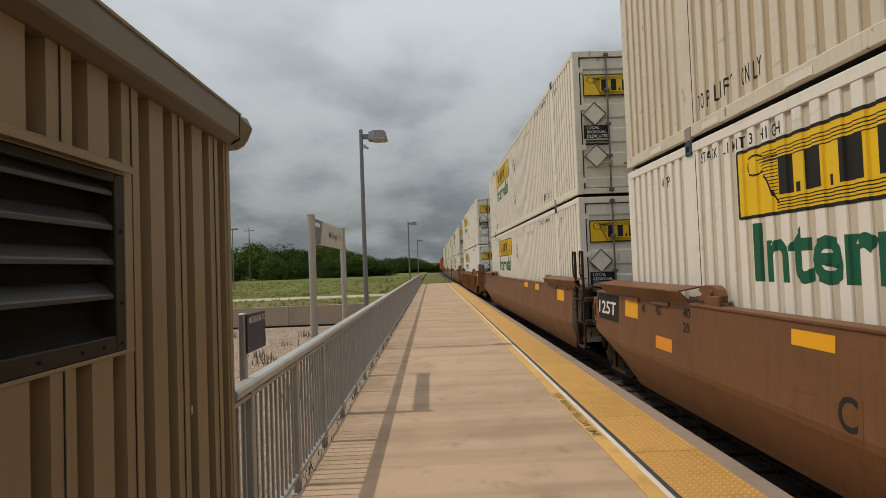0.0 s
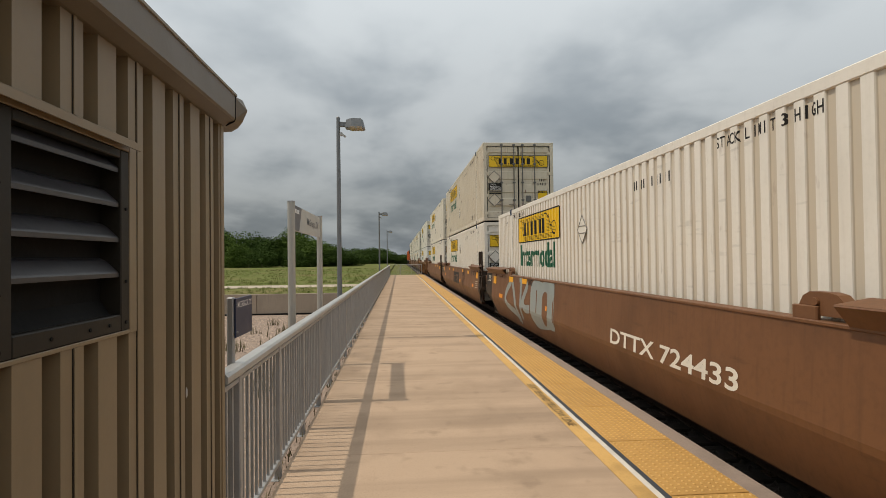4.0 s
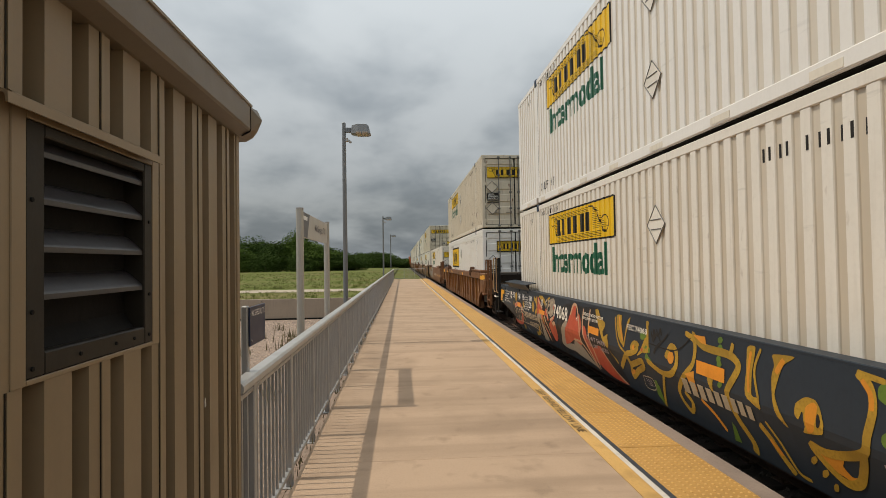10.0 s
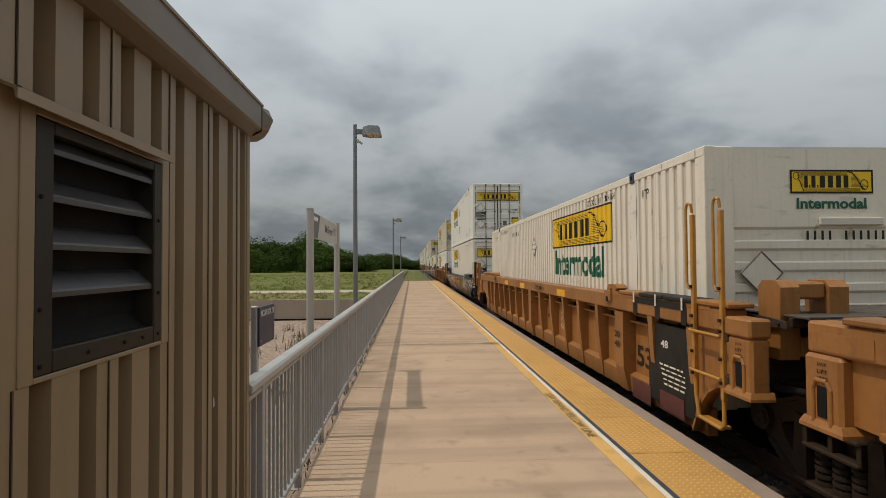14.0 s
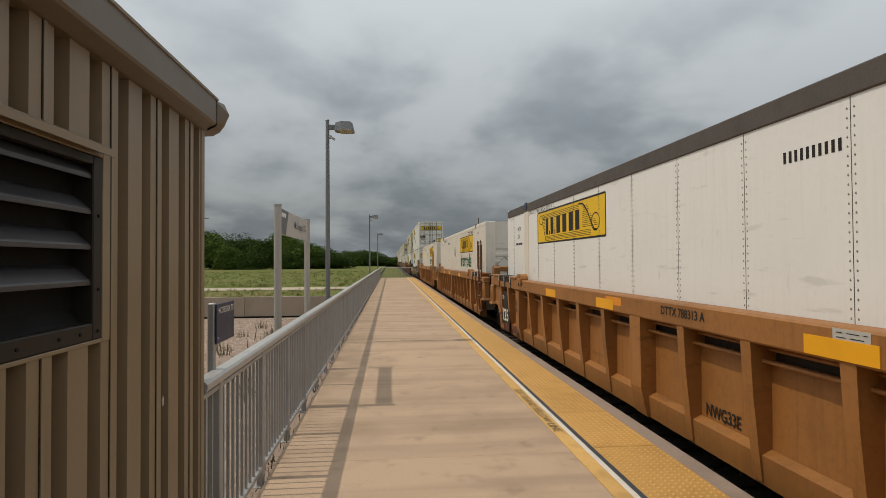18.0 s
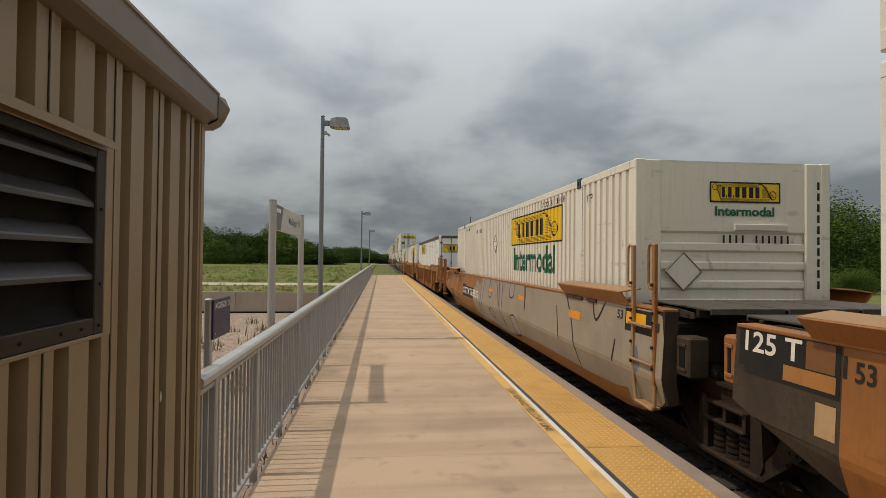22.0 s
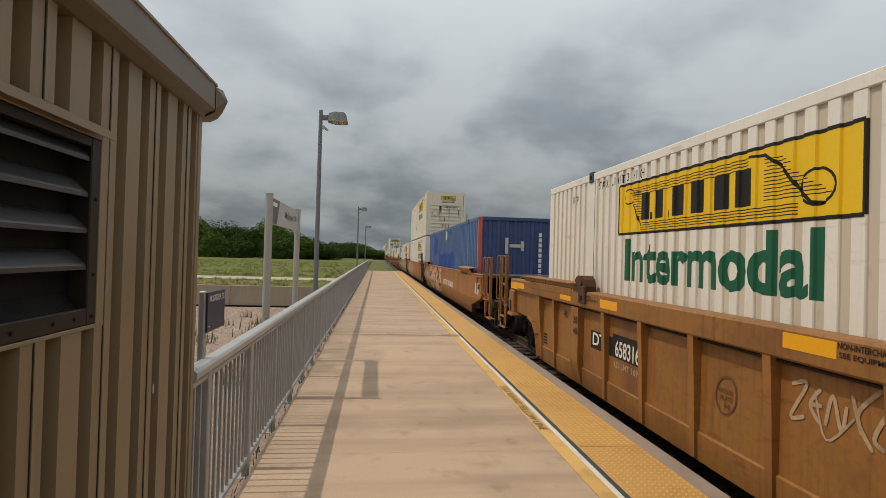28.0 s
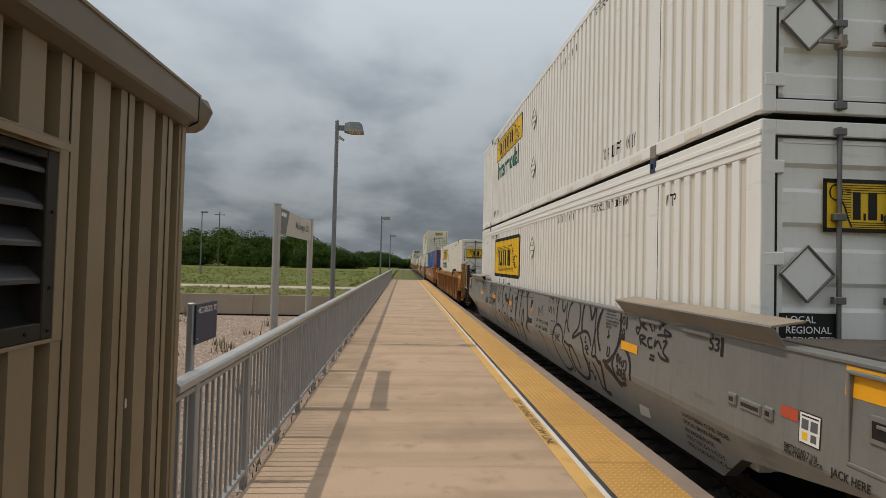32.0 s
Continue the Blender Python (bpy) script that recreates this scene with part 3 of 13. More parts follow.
def tufts(name, label, spots, key, blades, size, seed):
    g, r = Mesh(), random.Random(seed)
    for x, y, z, s in spots:
        for b in range(blades):
            a, h = r.uniform(0, 6.3), size * s * r.uniform(0.5, 1.2)
            px, py = x + r.gauss(0, size * s * 0.5), y + r.gauss(0, size * s * 0.5)
            w, lean = size * s * 0.045, h * r.uniform(0.1, 0.6)
            g.put([(px - w * math.sin(a), py + w * math.cos(a), z), (px + w * math.sin(a), py - w * math.cos(a), z),
                   (px + lean * math.cos(a), py + lean * math.sin(a), z + h)], [(0, 1, 2)])
    return tagged(new(name, g.data(name, M(key))), label, "grass", kind="stuff")


rng = random.Random(11)
tufts("dry_tufts", "dry brown weed tufts in the gravel", [(-1.6 - 6 * rng.random() ** 2, rng.uniform(8, 21), GRAVEL, rng.uniform(0.5, 1.2)) for _ in range(40)], "dry_grass", 26, 0.35, 3)
tufts("strip_grass", "rough green and straw grass behind the barrier", [(rng.uniform(-26, -1.8), rng.uniform(22.8, 42.4), -0.32, rng.uniform(0.5, 1.5)) for _ in range(1100)], "grass", 14, 0.16, 4)
tufts("field_grass", "patchy green field grass", [(rng.uniform(-75, -2), 47.5 + 75 * rng.random() ** 1.5, -0.3, rng.uniform(0.6, 1.4)) for _ in range(4200)], "grass", 12, 0.20, 6)
tufts("field_straw", "straw-coloured patches in the field", [(rng.uniform(-75, -2), 47.5 + 90 * rng.random() ** 1.3, -0.3, rng.uniform(0.6, 1.2)) for _ in range(900)], "dry_grass", 12, 0.17, 7)
tufts("right_grass", "green grass beyond the track", [(rng.uniform(9, 40), rng.uniform(25, 60), -0.6, rng.uniform(0.6, 1.3)) for _ in range(500)], "grass", 12, 0.2, 8)

wall = thing("barrier_wall", "low weathered tan concrete barrier wall on the gravel", "barrier")
for k in range(10):
    x1 = -1.75 - k * 3.66
    part("wall_segment", Mesh().prism([(21.55, -0.4), (21.62, 0.435), (21.86, 0.435), (21.95, -0.4)], "x", x1 - 3.645, x1), "barrier", wall)
# near-black strip along the bottom of the wall segments
part("wall_foot", Mesh().box(-38.4, -1.75, 21.50, 22.0, -0.42, -0.29), "dark", wall)

# ---------------------------------------------------------------- fence
fence = thing("fence", "grey galvanised picket railing along the platform", "fence")
FX, FS = -0.96, 1.155
posts = [3.22 + FS * k for k in range(0, 50) if 3.22 + FS * k < 60.2]
top = Mesh()
sect = [(-0.045, 1.045), (-0.05, 1.06), (-0.05, 1.085), (-0.036, 1.1), (0.036, 1.1), (0.05, 1.085), (0.05, 1.06), (0.045, 1.045)]
top.prism([(FX + a, b) for a, b in sect], "y", 2.875, 60.1)
part("top_rail", top, "galv_light", fence)
part("bottom_rail", Mesh().box(FX - 0.022, FX + 0.022, 2.88, 60.0, 0.07, 0.105, 0.004), "galv", fence)
part("under_rail", Mesh().box(FX - 0.02, FX + 0.02, 2.88, 60.0, 0.99, 1.02, 0.004), "galv", fence)
post_mesh = Mesh().box(-0.026, 0.026, -0.032, 0.032, -0.35, 1.045, 0.006).box(-0.05, 0.05, -0.06, 0.06, -0.1, -0.05, 0.004).data("post", M("galv"))
for y in posts:
    part("post", post_mesh, "galv", fence, at=pose(FX, y, 0))
bal_mesh = Mesh().box(-0.0095, 0.0095, -0.0095, 0.0095, 0.10, 1.0, 0.002).data("baluster", M("galv"))
rest, n = Mesh(), 0
for k in range(1, 4):
    part("baluster", bal_mesh, "galv", fence, at=pose(FX, 3.22 - k * FS / 10, 0))
for y in posts:
    for k in range(1, 10):
        if n < 290:
            part("baluster", bal_mesh, "galv", fence, at=pose(FX, y + k * FS / 10, 0))
        elif y + k * FS / 10 < 60:
            rest.box(FX - 0.0095, FX + 0.0095, y + k * FS / 10 - 0.0095, y + k * FS / 10 + 0.0095, 0.1, 1.0)
        n += 1
tagged(part("far_balusters", rest, "galv", fence), kind="stuff")
end_fence = thing("end_railing", "grey galvanised railing across the platform end", "fence")
part("top_rail", Mesh().prism([(60.1 + a, b) for a, b in sect], "x", FX, 2.45), "galv_light", end_fence)
part("bottom_rail", Mesh().box(FX, 2.4, 60.08, 60.12, 0.07, 0.105), "galv", end_fence)
for k in range(4):
    part("post", post_mesh, "galv", end_fence, at=pose(FX + 1.13 * k, 60.1, 0))
for k in range(29):
    if k:
        part("baluster", bal_mesh, "galv", end_fence, at=pose(FX + 0.113 * k, 60.1, 0))

# ---------------------------------------------------------------- signs and lamps
ss = thing("platform_sign", "small navy blue station sign plate on a grey post", "sign")
part("post", Mesh().box(-1.026, -0.986, 3.237, 3.287, -0.35, 1.51, 0.006), "galv", ss)
part("plate", Mesh().box(-0.983, -0.972, 3.25, 3.635, 1.254, 1.503, 0.003), "sign_navy", ss, "navy blue metal plate")
pts, faces = text_mesh("MCGREGOR, TX", 0.045, 0.33)
part("lettering", Mesh().put([(-0.969, 3.28 + u, 1.435 + v) for u, v in pts], faces), "sign_white", ss, "white station name letters")
for k in range(2):
    part("bolt", Mesh().rod((-0.972, 3.265, 1.29 + 0.17 * k), (-0.964, 3.265, 1.29 + 0.17 * k), 0.007), "galv", ss)

st = thing("station_sign", "grey station name sign on two tall silver posts", "sign")
oct8 = [(math.cos(a * math.pi / 6) * (0.044 if a % 6 else 0.046), math.sin(a * math.pi / 6) * 0.045) for a in range(12)]
for y in (6.62, 9.05):
    part("post", Mesh().prism([(-1.26 + a, y + b) for a, b in oct8], "z", -0.36, 2.45), "sign_post", st, "brushed silver round post")
    part("cap", Mesh().prism([(-1.26 + a * 1.05, y + b * 1.05) for a, b in oct8], "z", 2.45, 2.462), "galv", st)
part("panel", Mesh().box(-1.275, -1.245, 6.675, 8.995, 2.105, 2.43, 0.004), "sign_panel", st, "light grey sign panel")
part("dark_field", Mesh().prism([(6.68, 2.11), (7.06, 2.11), (7.26, 2.425), (6.68, 2.425)], "x", -1.244, -1.241), "sign_grey", st, "dark grey end field")
for k in range(3):
    part("mark", Mesh().prism([(6.76 + 0.1 * k, 2.33), (6.84 + 0.1 * k, 2.33), (6.86 + 0.1 * k, 2.38), (6.78 + 0.1 * k, 2.38)], "x", -1.2405, -1.238), "sign_white", st)
pts, faces = text_mesh("McGregor, TX", 0.13, 1.05)
part("lettering", Mesh().put([(-1.2415, 7.72 + u, 2.20 + v) for u, v in pts], faces), "sign_grey", st, "grey station name letters")


def lamp(y):
    ob = thing("platform_lamp", "grey steel platform light pole with a flat lamp head", "lamp", "platform lamps")
    part("pole", Mesh().rod((0, 0, -0.36), (0, 0, 4.86), 0.058, 14, 0.04), "lamp_grey", ob)
    part("base_plate", Mesh().box(-0.14, 0.14, -0.14, 0.14, -0.36, -0.32, 0.006), "galv", ob)
    part("cap", Mesh().rod((0, 0, 4.86), (0, 0, 4.885), 0.046, 14, 0.03), "lamp_grey", ob)
    part("arm", Mesh().box(0.03, 0.2, -0.035, 0.035, 4.66, 4.77, 0.01), "lamp_grey", ob)
    head = Mesh().loft([[(0.16, -0.11, 4.63), (0.16, 0.11, 4.63), (0.18, 0.10, 4.80), (0.18, -0.10, 4.80)],
                        [(0.30, -0.17, 4.61), (0.30, 0.17, 4.61), (0.30, 0.13, 4.83), (0.30, -0.13, 4.83)],
                        [(0.54, -0.17, 4.61), (0.54, 0.17, 4.61), (0.50, 0.13, 4.825), (0.50, -0.13, 4.825)],
                        [(0.59, -0.13, 4.62), (0.59, 0.13, 4.62), (0.55, 0.10, 4.79), (0.55, -0.10, 4.79)]])
    part("head", head, "lamp_grey", ob)
    for k in range(2):
        part("lens", Mesh().box(0.27 + 0.14 * k, 0.39 + 0.14 * k, -0.172, 0.10, 4.604, 4.645, 0.004), "lamp_lens", ob, "tan lamp lens")
    part("sensor", Mesh().box(0.03, 0.09, -0.03, 0.03, 4.46, 4.54, 0.008).rod((0.08, 0, 4.5), (0.16, 0, 4.44), 0.025, 10), "galv_light", ob, "small white camera under the arm")
    return ob


lamp(0).matrix_basis = pose(-1.26, 12.12, 0)
first_lamp = [o for o in scene.objects if o.name == "platform_lamp"][0]
for y in (37.2, 61.5):
    copy_thing(first_lamp, pose(-1.26, y, 0))
far_lamp = thing("lot_lamp", "tall grey light pole at the far lot", "lamp")
part("pole", Mesh().rod((0, 0, -0.3), (0, 0, 8.2), 0.09, 10, 0.06), "lamp_grey", far_lamp)
part("head", Mesh().box(-0.15, 0.75, -0.2, 0.2, 8.1, 8.3, 0.03), "lamp_grey", far_lamp)
part("foot", Mesh().rod((0, 0, -0.3), (0, 0, 0.5), 0.25, 12), "barrier", far_lamp, "round concrete footing")
far_lamp.matrix_basis = pose(-27.9, 80, 0)


def utility_pole(x, y, h, arm):
    ob = thing("utility_pole", "dark wooden utility pole in the distance", "pole", "utility poles", pose(x, y, 0))
    part("pole", Mesh().rod((0, 0, -0.6), (0, 0, h), 0.16, 8, 0.11), "wood_pole", ob)
    if arm:
        part("crossarm", Mesh().box(-arm, arm, -0.06, 0.06, h - 0.9, h - 0.75), "wood_pole", ob)
        for k in (-0.9, -0.45, 0.45, 0.9):
            part("insulator", Mesh().rod((arm * k, 0, h - 0.75), (arm * k, 0, h - 0.55), 0.05, 6), "galv", ob)
    return ob


utility_pole(24.9, 60, 8.05, 0)
utility_pole(23.9, 150, 13.3, 0)
utility_pole(71.8, 150, 9.2, 1.2)
utility_pole(-48, 150, 14.0, 1.3)

# ---------------------------------------------------------------- shed
shed = thing("equipment_shed", "brown ribbed metal equipment shed beside the platform", "shed")
SX, SY = -0.93, 2.86


def ribbed(y0, y1, z0, z1):
    """Upright trapezoid ribs, 0.2 m apart, as a sheet 3 cm deep with thickness."""
    pts, y = [(y0, 0.0)], y0
    k = math.floor((y0 - 1.922) / 0.2058)
    while True:
        c = 1.922 + 0.2058 * k
        for d, x in ((-0.042, 0), (-0.034, -0.058), (0.033, -0.058), (0.043, 0)):
            if y0 < c + d < y1:
                pts.append((c + d, x))
        k += 1
        if c > y1:
            break
    pts.append((y1, 0.0))
    n = len(pts)
    v = [(SX + x, y, z0) for y, x in pts] + [(SX + x, y, z1) for y, x in pts]
    return Mesh().put(v, [(i, i + 1, n + i + 1, n + i) for i in range(n - 1)])


for y0, y1, z0, z1 in ((-4.0, 1.012, -0.35, 2.52), (1.012, 1.816, -0.35, 1.482), (1.012, 1.816, 2.185, 2.52), (1.816, SY, -0.35, 2.52)):
    part("wall_panel", ribbed(y0, y1, z0, z1), "shed_wall", shed)
for y in [1.826 + 0.4116 * k for k in range(-13, 3)]:
    # a lapped sheet edge with the dark gap beside it
    for za, zb in ((-0.35, 2.5),) if not 1.0 < y < 1.816 else ((-0.35, 1.482), (2.19, 2.5)):
        part("seam", Mesh().box(SX - 0.002, SX + 0.005, y - 0.004, y + 0.012, za, zb), "shed_trim", shed)
        part("seam_gap", Mesh().box(SX - 0.002, SX + 0.0022, y - 0.0085, y - 0.0045, za, zb), "louver", shed)
# near-black solid filler stands for the dark hollow inside
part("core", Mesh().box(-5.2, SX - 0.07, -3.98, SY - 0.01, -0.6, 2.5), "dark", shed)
part("back_wall", Mesh().box(-5.25, SX - 0.036, SY - 0.008, SY, -0.6, 2.55), "shed_wall", shed)
part("corner_trim", Mesh().box(SX - 0.05, SX + 0.006, SY - 0.045, SY + 0.006, -0.35, 2.5, 0.003), "shed_trim", shed)
part("roof", Mesh().prism([(-0.86, 2.60), (-3.0, 3.10), (-5.3, 2.60), (-5.3, 2.54), (-0.86, 2.54)], "y", -4.1, SY + 0.12), "shed_roof", shed)
eave = [(SX - 0.03, 2.488), (SX + 0.012, 2.494), (-0.858, 2.518), (-0.85, 2.53), (-0.85, 2.655), (-0.858, 2.662), (SX - 0.03, 2.662)]
part("gutter", Mesh().prism(eave, "y", -4.15, 2.83), "gutter", shed, "brown box gutter along the eave")
part("gutter_lip", Mesh().prism([(-0.852, 2.655), (-0.843, 2.657), (-0.842, 2.668), (-0.87, 2.682), (-0.87, 2.664)], "y", -4.15, 2.845), "shed_roof", shed, "pale folded roof edge")
tip = [(SX - 0.03, 2.486), (-0.90, 2.49), (-0.862, 2.512), (-0.838, 2.545), (-0.812, 2.605), (-0.838, 2.662), (SX - 0.03, 2.675)]
part("gutter_end", Mesh().loft([[(a - 0.004 if a > -0.9 else a, 2.832, b) for a, b in eave], [(a, 2.935, b) for a, b in tip], [(a - 0.012, 2.975, b) for a, b in tip]]), "gutter", shed, "mitred gutter end cap")
part("cap_seam", Mesh().prism([(-0.9, 2.489), (-0.853, 2.514), (-0.8475, 2.53), (-0.8475, 2.66), (-0.8535, 2.66), (-0.8535, 2.53), (-0.90, 2.495)], "y", 2.828, 2.834), "dark", shed)
# louver in the wall
for y0, y1, z0, z1 in ((1.066, 1.141, 1.496, 2.14), (1.701, 1.762, 1.496, 2.14), (1.141, 1.701, 1.496, 1.555), (1.141, 1.701, 2.108, 2.14)):
    part("louver_frame", Mesh().box(SX - 0.09, SX + 0.002, y0, y1, z0, z1, 0.004), "louver", shed, "dark bronze louver frame")
for k in range(1, 5):
    z = 1.5635 + 0.1235 * k
    blade = [(SX - 0.006, z + 0.014), (SX - 0.010, z + 0.020), (SX - 0.05, z + 0.058), (SX - 0.105, z + 0.085), (SX - 0.105, z + 0.081), (SX - 0.05, z + 0.046), (SX - 0.012, z + 0.012), (SX - 0.012, z), (SX - 0.006, z)]
    part("louver_blade", Mesh().prism(blade, "y", 1.141, 1.701), "louver_blade", shed)
# lowest blade near-black: the opening's shade is put into its colour
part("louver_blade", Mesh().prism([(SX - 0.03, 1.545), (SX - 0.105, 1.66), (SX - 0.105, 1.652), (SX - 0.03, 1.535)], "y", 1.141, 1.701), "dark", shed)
# black sheet stands for the shaded hollow behind the blades
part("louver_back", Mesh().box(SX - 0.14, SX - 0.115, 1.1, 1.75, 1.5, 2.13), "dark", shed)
part("hood", Mesh().prism([(SX - 0.02, 2.186), (SX + 0.036, 2.164), (SX + 0.039, 2.143), (SX + 0.044, 2.143), (SX + 0.044, 2.168), (SX - 0.02, 2.196)], "y", 0.94, 1.766), "shed_trim", shed, "brown metal hood over the louver")
for y0, y1, z0, z1 in ((1.012, 1.066, 1.482, 2.19), (1.762, 1.816, 1.482, 2.19), (1.066, 1.762, 1.482, 1.4955), (1.066, 1.762, 2.141, 2.19)):
    part("jamb_trim", Mesh().box(SX - 0.03, SX + 0.004, y0, y1, z0, z1, 0.002), "shed_trim", shed)
for y, z in ((1.088, 1.66), (1.088, 1.94), (1.733, 1.93), (1.733, 1.67), (1.3, 1.525), (1.5, 1.525), (1.62, 1.525), (1.733, 1.525), (1.09, 1.52)):
    part("rivet", Mesh().rod((SX + 0.002, y, z), (SX + 0.006, y, z), 0.006, 8), "dark", shed)
part("scratch", Mesh().prism([(2.303, 1.115), (2.318, 1.12), (2.316, 1.15), (2.306, 1.162), (2.30, 1.14)], "x", SX + 0.0005, SX + 0.003), "galv_light", shed, "chipped bare spot in the paint")

# ---------------------------------------------------------------- track
track = thing("railway_track", "rusty steel railway track on dark ballast", "track")
TX = 4.445
bed = Mesh().prism([(EDGE - 0.02, -0.9), (EDGE - 0.02, -0.42), (3.2, BED + 0.1), (5.9, BED + 0.1), (7.4, -0.64), (7.4, -0.9)], "y", -60, 700)
part("ballast_bed", bed, "ballast", track)
for s in (-1, 1):
    x = TX + s * 0.7525
    part("rail", Mesh().prism([(x - 0.07, -0.38), (x + 0.07, -0.38), (x + 0.07, -0.365), (x + 0.012, -0.345), (x + 0.012, -0.245), (x + 0.036, -0.235), (x + 0.036, -0.204), (x + 0.028, -0.2005), (x - 0.028, -0.2005), (x - 0.036, -0.204), (x - 0.036, -0.235), (x - 0.012, -0.245), (x - 0.012, -0.345), (x - 0.07, -0.365)], "y", -60, 700), "rail", track)
    part("rail_head", Mesh().box(x - 0.026, x + 0.026, -60, 700, -0.2005, -0.2), "rail_head", track, "bright worn rail head")
tie_mesh = Mesh().box(-1.3, 1.3, -0.115, 0.115, -0.55, -0.385, 0.012).data("tie", M("tie"))
plate_mesh = Mesh().box(-0.12, 0.12, -0.09, 0.09, -0.386, -0.372, 0.003).data("tie_plate", M("rail"))
spike_mesh = Mesh().box(-0.012, 0.012, -0.012, 0.012, -0.375, -0.35).data("spike", M("rail"))
for k in range(140):
    y = -4 + 0.52 * k
    t = part("tie", tie_mesh, "tie", track, at=pose(TX + random.uniform(-0.05, 0.05), y, 0, 0, 0, random.uniform(-1.2, 1.2)))
    if k < 60:
        part("tie_plate", plate_mesh, "rail", t, at=pose(-0.7525, 0, 0))
        for a in (-0.1, 0.1):
            part("spike", spike_mesh, "rail", t, at=pose(-0.7525 + a, 0.04 if a > 0 else -0.04, 0))
far_ties = Mesh()
for k in range(140, 700):
    far_ties.box(TX - 1.3, TX + 1.3, -4 + 0.52 * k - 0.11, -4 + 0.52 * k + 0.11, -0.55, -0.385)
tagged(part("far_ties", far_ties, "tie", track), kind="stuff")
bs, rng = Mesh(), random.Random(9)
for k in range(5000):
    x, y = rng.uniform(EDGE, 3.7), 1 + 40 * rng.random() ** 2
    r = rng.uniform(0.018, 0.045)
    z = -0.42 if x < 3.2 else -0.42
    a = rng.uniform(0, 6.3)
    q = [(x + r * math.cos(a + i * 1.571) * rng.uniform(0.7, 1.2), y + r * math.sin(a + i * 1.571), z - 0.005) for i in range(4)]
    bs.put(q + [(x, y, z + r * rng.uniform(0.5, 1.0))], [(i, (i + 1) % 4, 4) for i in range(4)])
tagged(new("ballast_stones", bs.data("ballast_stones", M("ballast_stone"))), "dark grey crushed ballast stones beside the rail", "ballast", kind="stuff")

# ---------------------------------------------------------------- trees and far buildings
def crown_mesh(seed, w, h, lumps, leaves, key, size=0.5):
    r, g = random.Random(seed), Mesh()
    balls = []
    for k in range(lumps):
        a, q = r.uniform(0, 6.3), r.random() ** 0.6
        balls.append((q * w * 0.36 * math.cos(a), q * w * 0.36 * math.sin(a), h * (0.14 + 0.70 * r.random() * (1.15 - 0.5 * q)), r.uniform(0.14, 0.27) * w))
    for k in range(leaves):
        bx, by, bz, br = balls[r.randrange(lumps)]
        d = Vector((r.gauss(0, 1), r.gauss(0, 1), r.gauss(0, 0.8))).normalized()
        p = Vector((bx, by, bz)) + d * br * (0.75 + 0.33 * r.random())
        if p.z < h * 0.03:
            p.z = h * 0.03 + r.random() * 0.8
        u = Vector((r.gauss(0, 1), r.gauss(0, 1), r.gauss(0, 1))).normalized()
        n2 = (d + u * 0.9).normalized()
        a = n2.cross(Vector((0, 0, 1)) if abs(n2.z) < 0.9 else Vector((1, 0, 0))).normalized()
        b = n2.cross(a)
        s = size * r.uniform(0.6, 1.4)
        g.put([p - a * s, p - b * s * 0.55 + a * s * 0.2, p + a * s, p + b * s * 0.6], [(0, 1, 2, 3)])
    return g.data("crown", M(key)), balls


def trunk_mesh(h, w, balls, r0):
    g = Mesh()
    pts = [Vector((0, 0, -0.3)), Vector((0.1, 0.05, h * 0.2)), Vector((-0.05, 0.1, h * 0.38)), Vector((0.05, -0.05, h * 0.6))]
    for k in range(3):
        g.rod(pts[k], pts[k + 1], r0 * (1 - 0.27 * k), 8, r0 * (1 - 0.27 * (k + 1)))
    for bx, by, bz, br in balls[:8]:
        g.rod(pts[1] + (pts[2] - pts[1]) * 0.5, (bx * 0.9, by * 0.9, bz), r0 * 0.4, 6, r0 * 0.12)
    return g.data("trunk", M("bark"))


KINDS = []
for k in range(5):
    cm, balls = crown_mesh(20 + k, 10.0, 9.0, 30, 8500, "leaf" if k % 2 else "leaf_dark", 0.22)
    KINDS.append((cm, trunk_mesh(9.0, 10.0, balls, 0.28)))


def tree(x, y, z, w, h, kind, turn, label, group, kinds=KINDS):
    ob = thing("tree", label, "tree", group, Matrix.Translation((x, y, z)) @ Matrix.Rotation(radians(turn), 4, "Z") @ Matrix.Diagonal((w / 10.0, w / 10.0, h / 9.0, 1)))
    part("crown", kinds[kind][0], "leaf", ob)
    part("trunk", kinds[kind][1], "bark", ob)
    return ob


FINE = []
for k in range(3):
    cm, balls = crown_mesh(60 + k, 10.0, 9.0, 40, 30000, "leaf" if k % 2 else "leaf", 0.105)
    FINE.append((cm, trunk_mesh(9.0, 10.0, balls, 0.28)))
rng = random.Random(3)
LINE = [(-118, 9.5), (-108, 10.4), (-98, 10), (-88, 9), (-79, 10.5), (-70, 9.5), (-62, 10.6), (-55.5, 10.3), (-50, 10.4), (-45, 9.5), (-40.5, 8.6), (-36.5, 8.2), (-32.5, 10.1), (-28.5, 8.5), (-24.5, 7.3), (-21, 6.4), (-18, 5.0), (-15, 4.4)]
for x, h in LINE:
    tree(x + rng.uniform(-1, 1), 170 + rng.uniform(-6, 10), -0.4, rng.uniform(10, 13), h * 1.15, rng.randrange(5), rng.uniform(0, 360), "leafy green tree in the distant treeline", "far treeline")
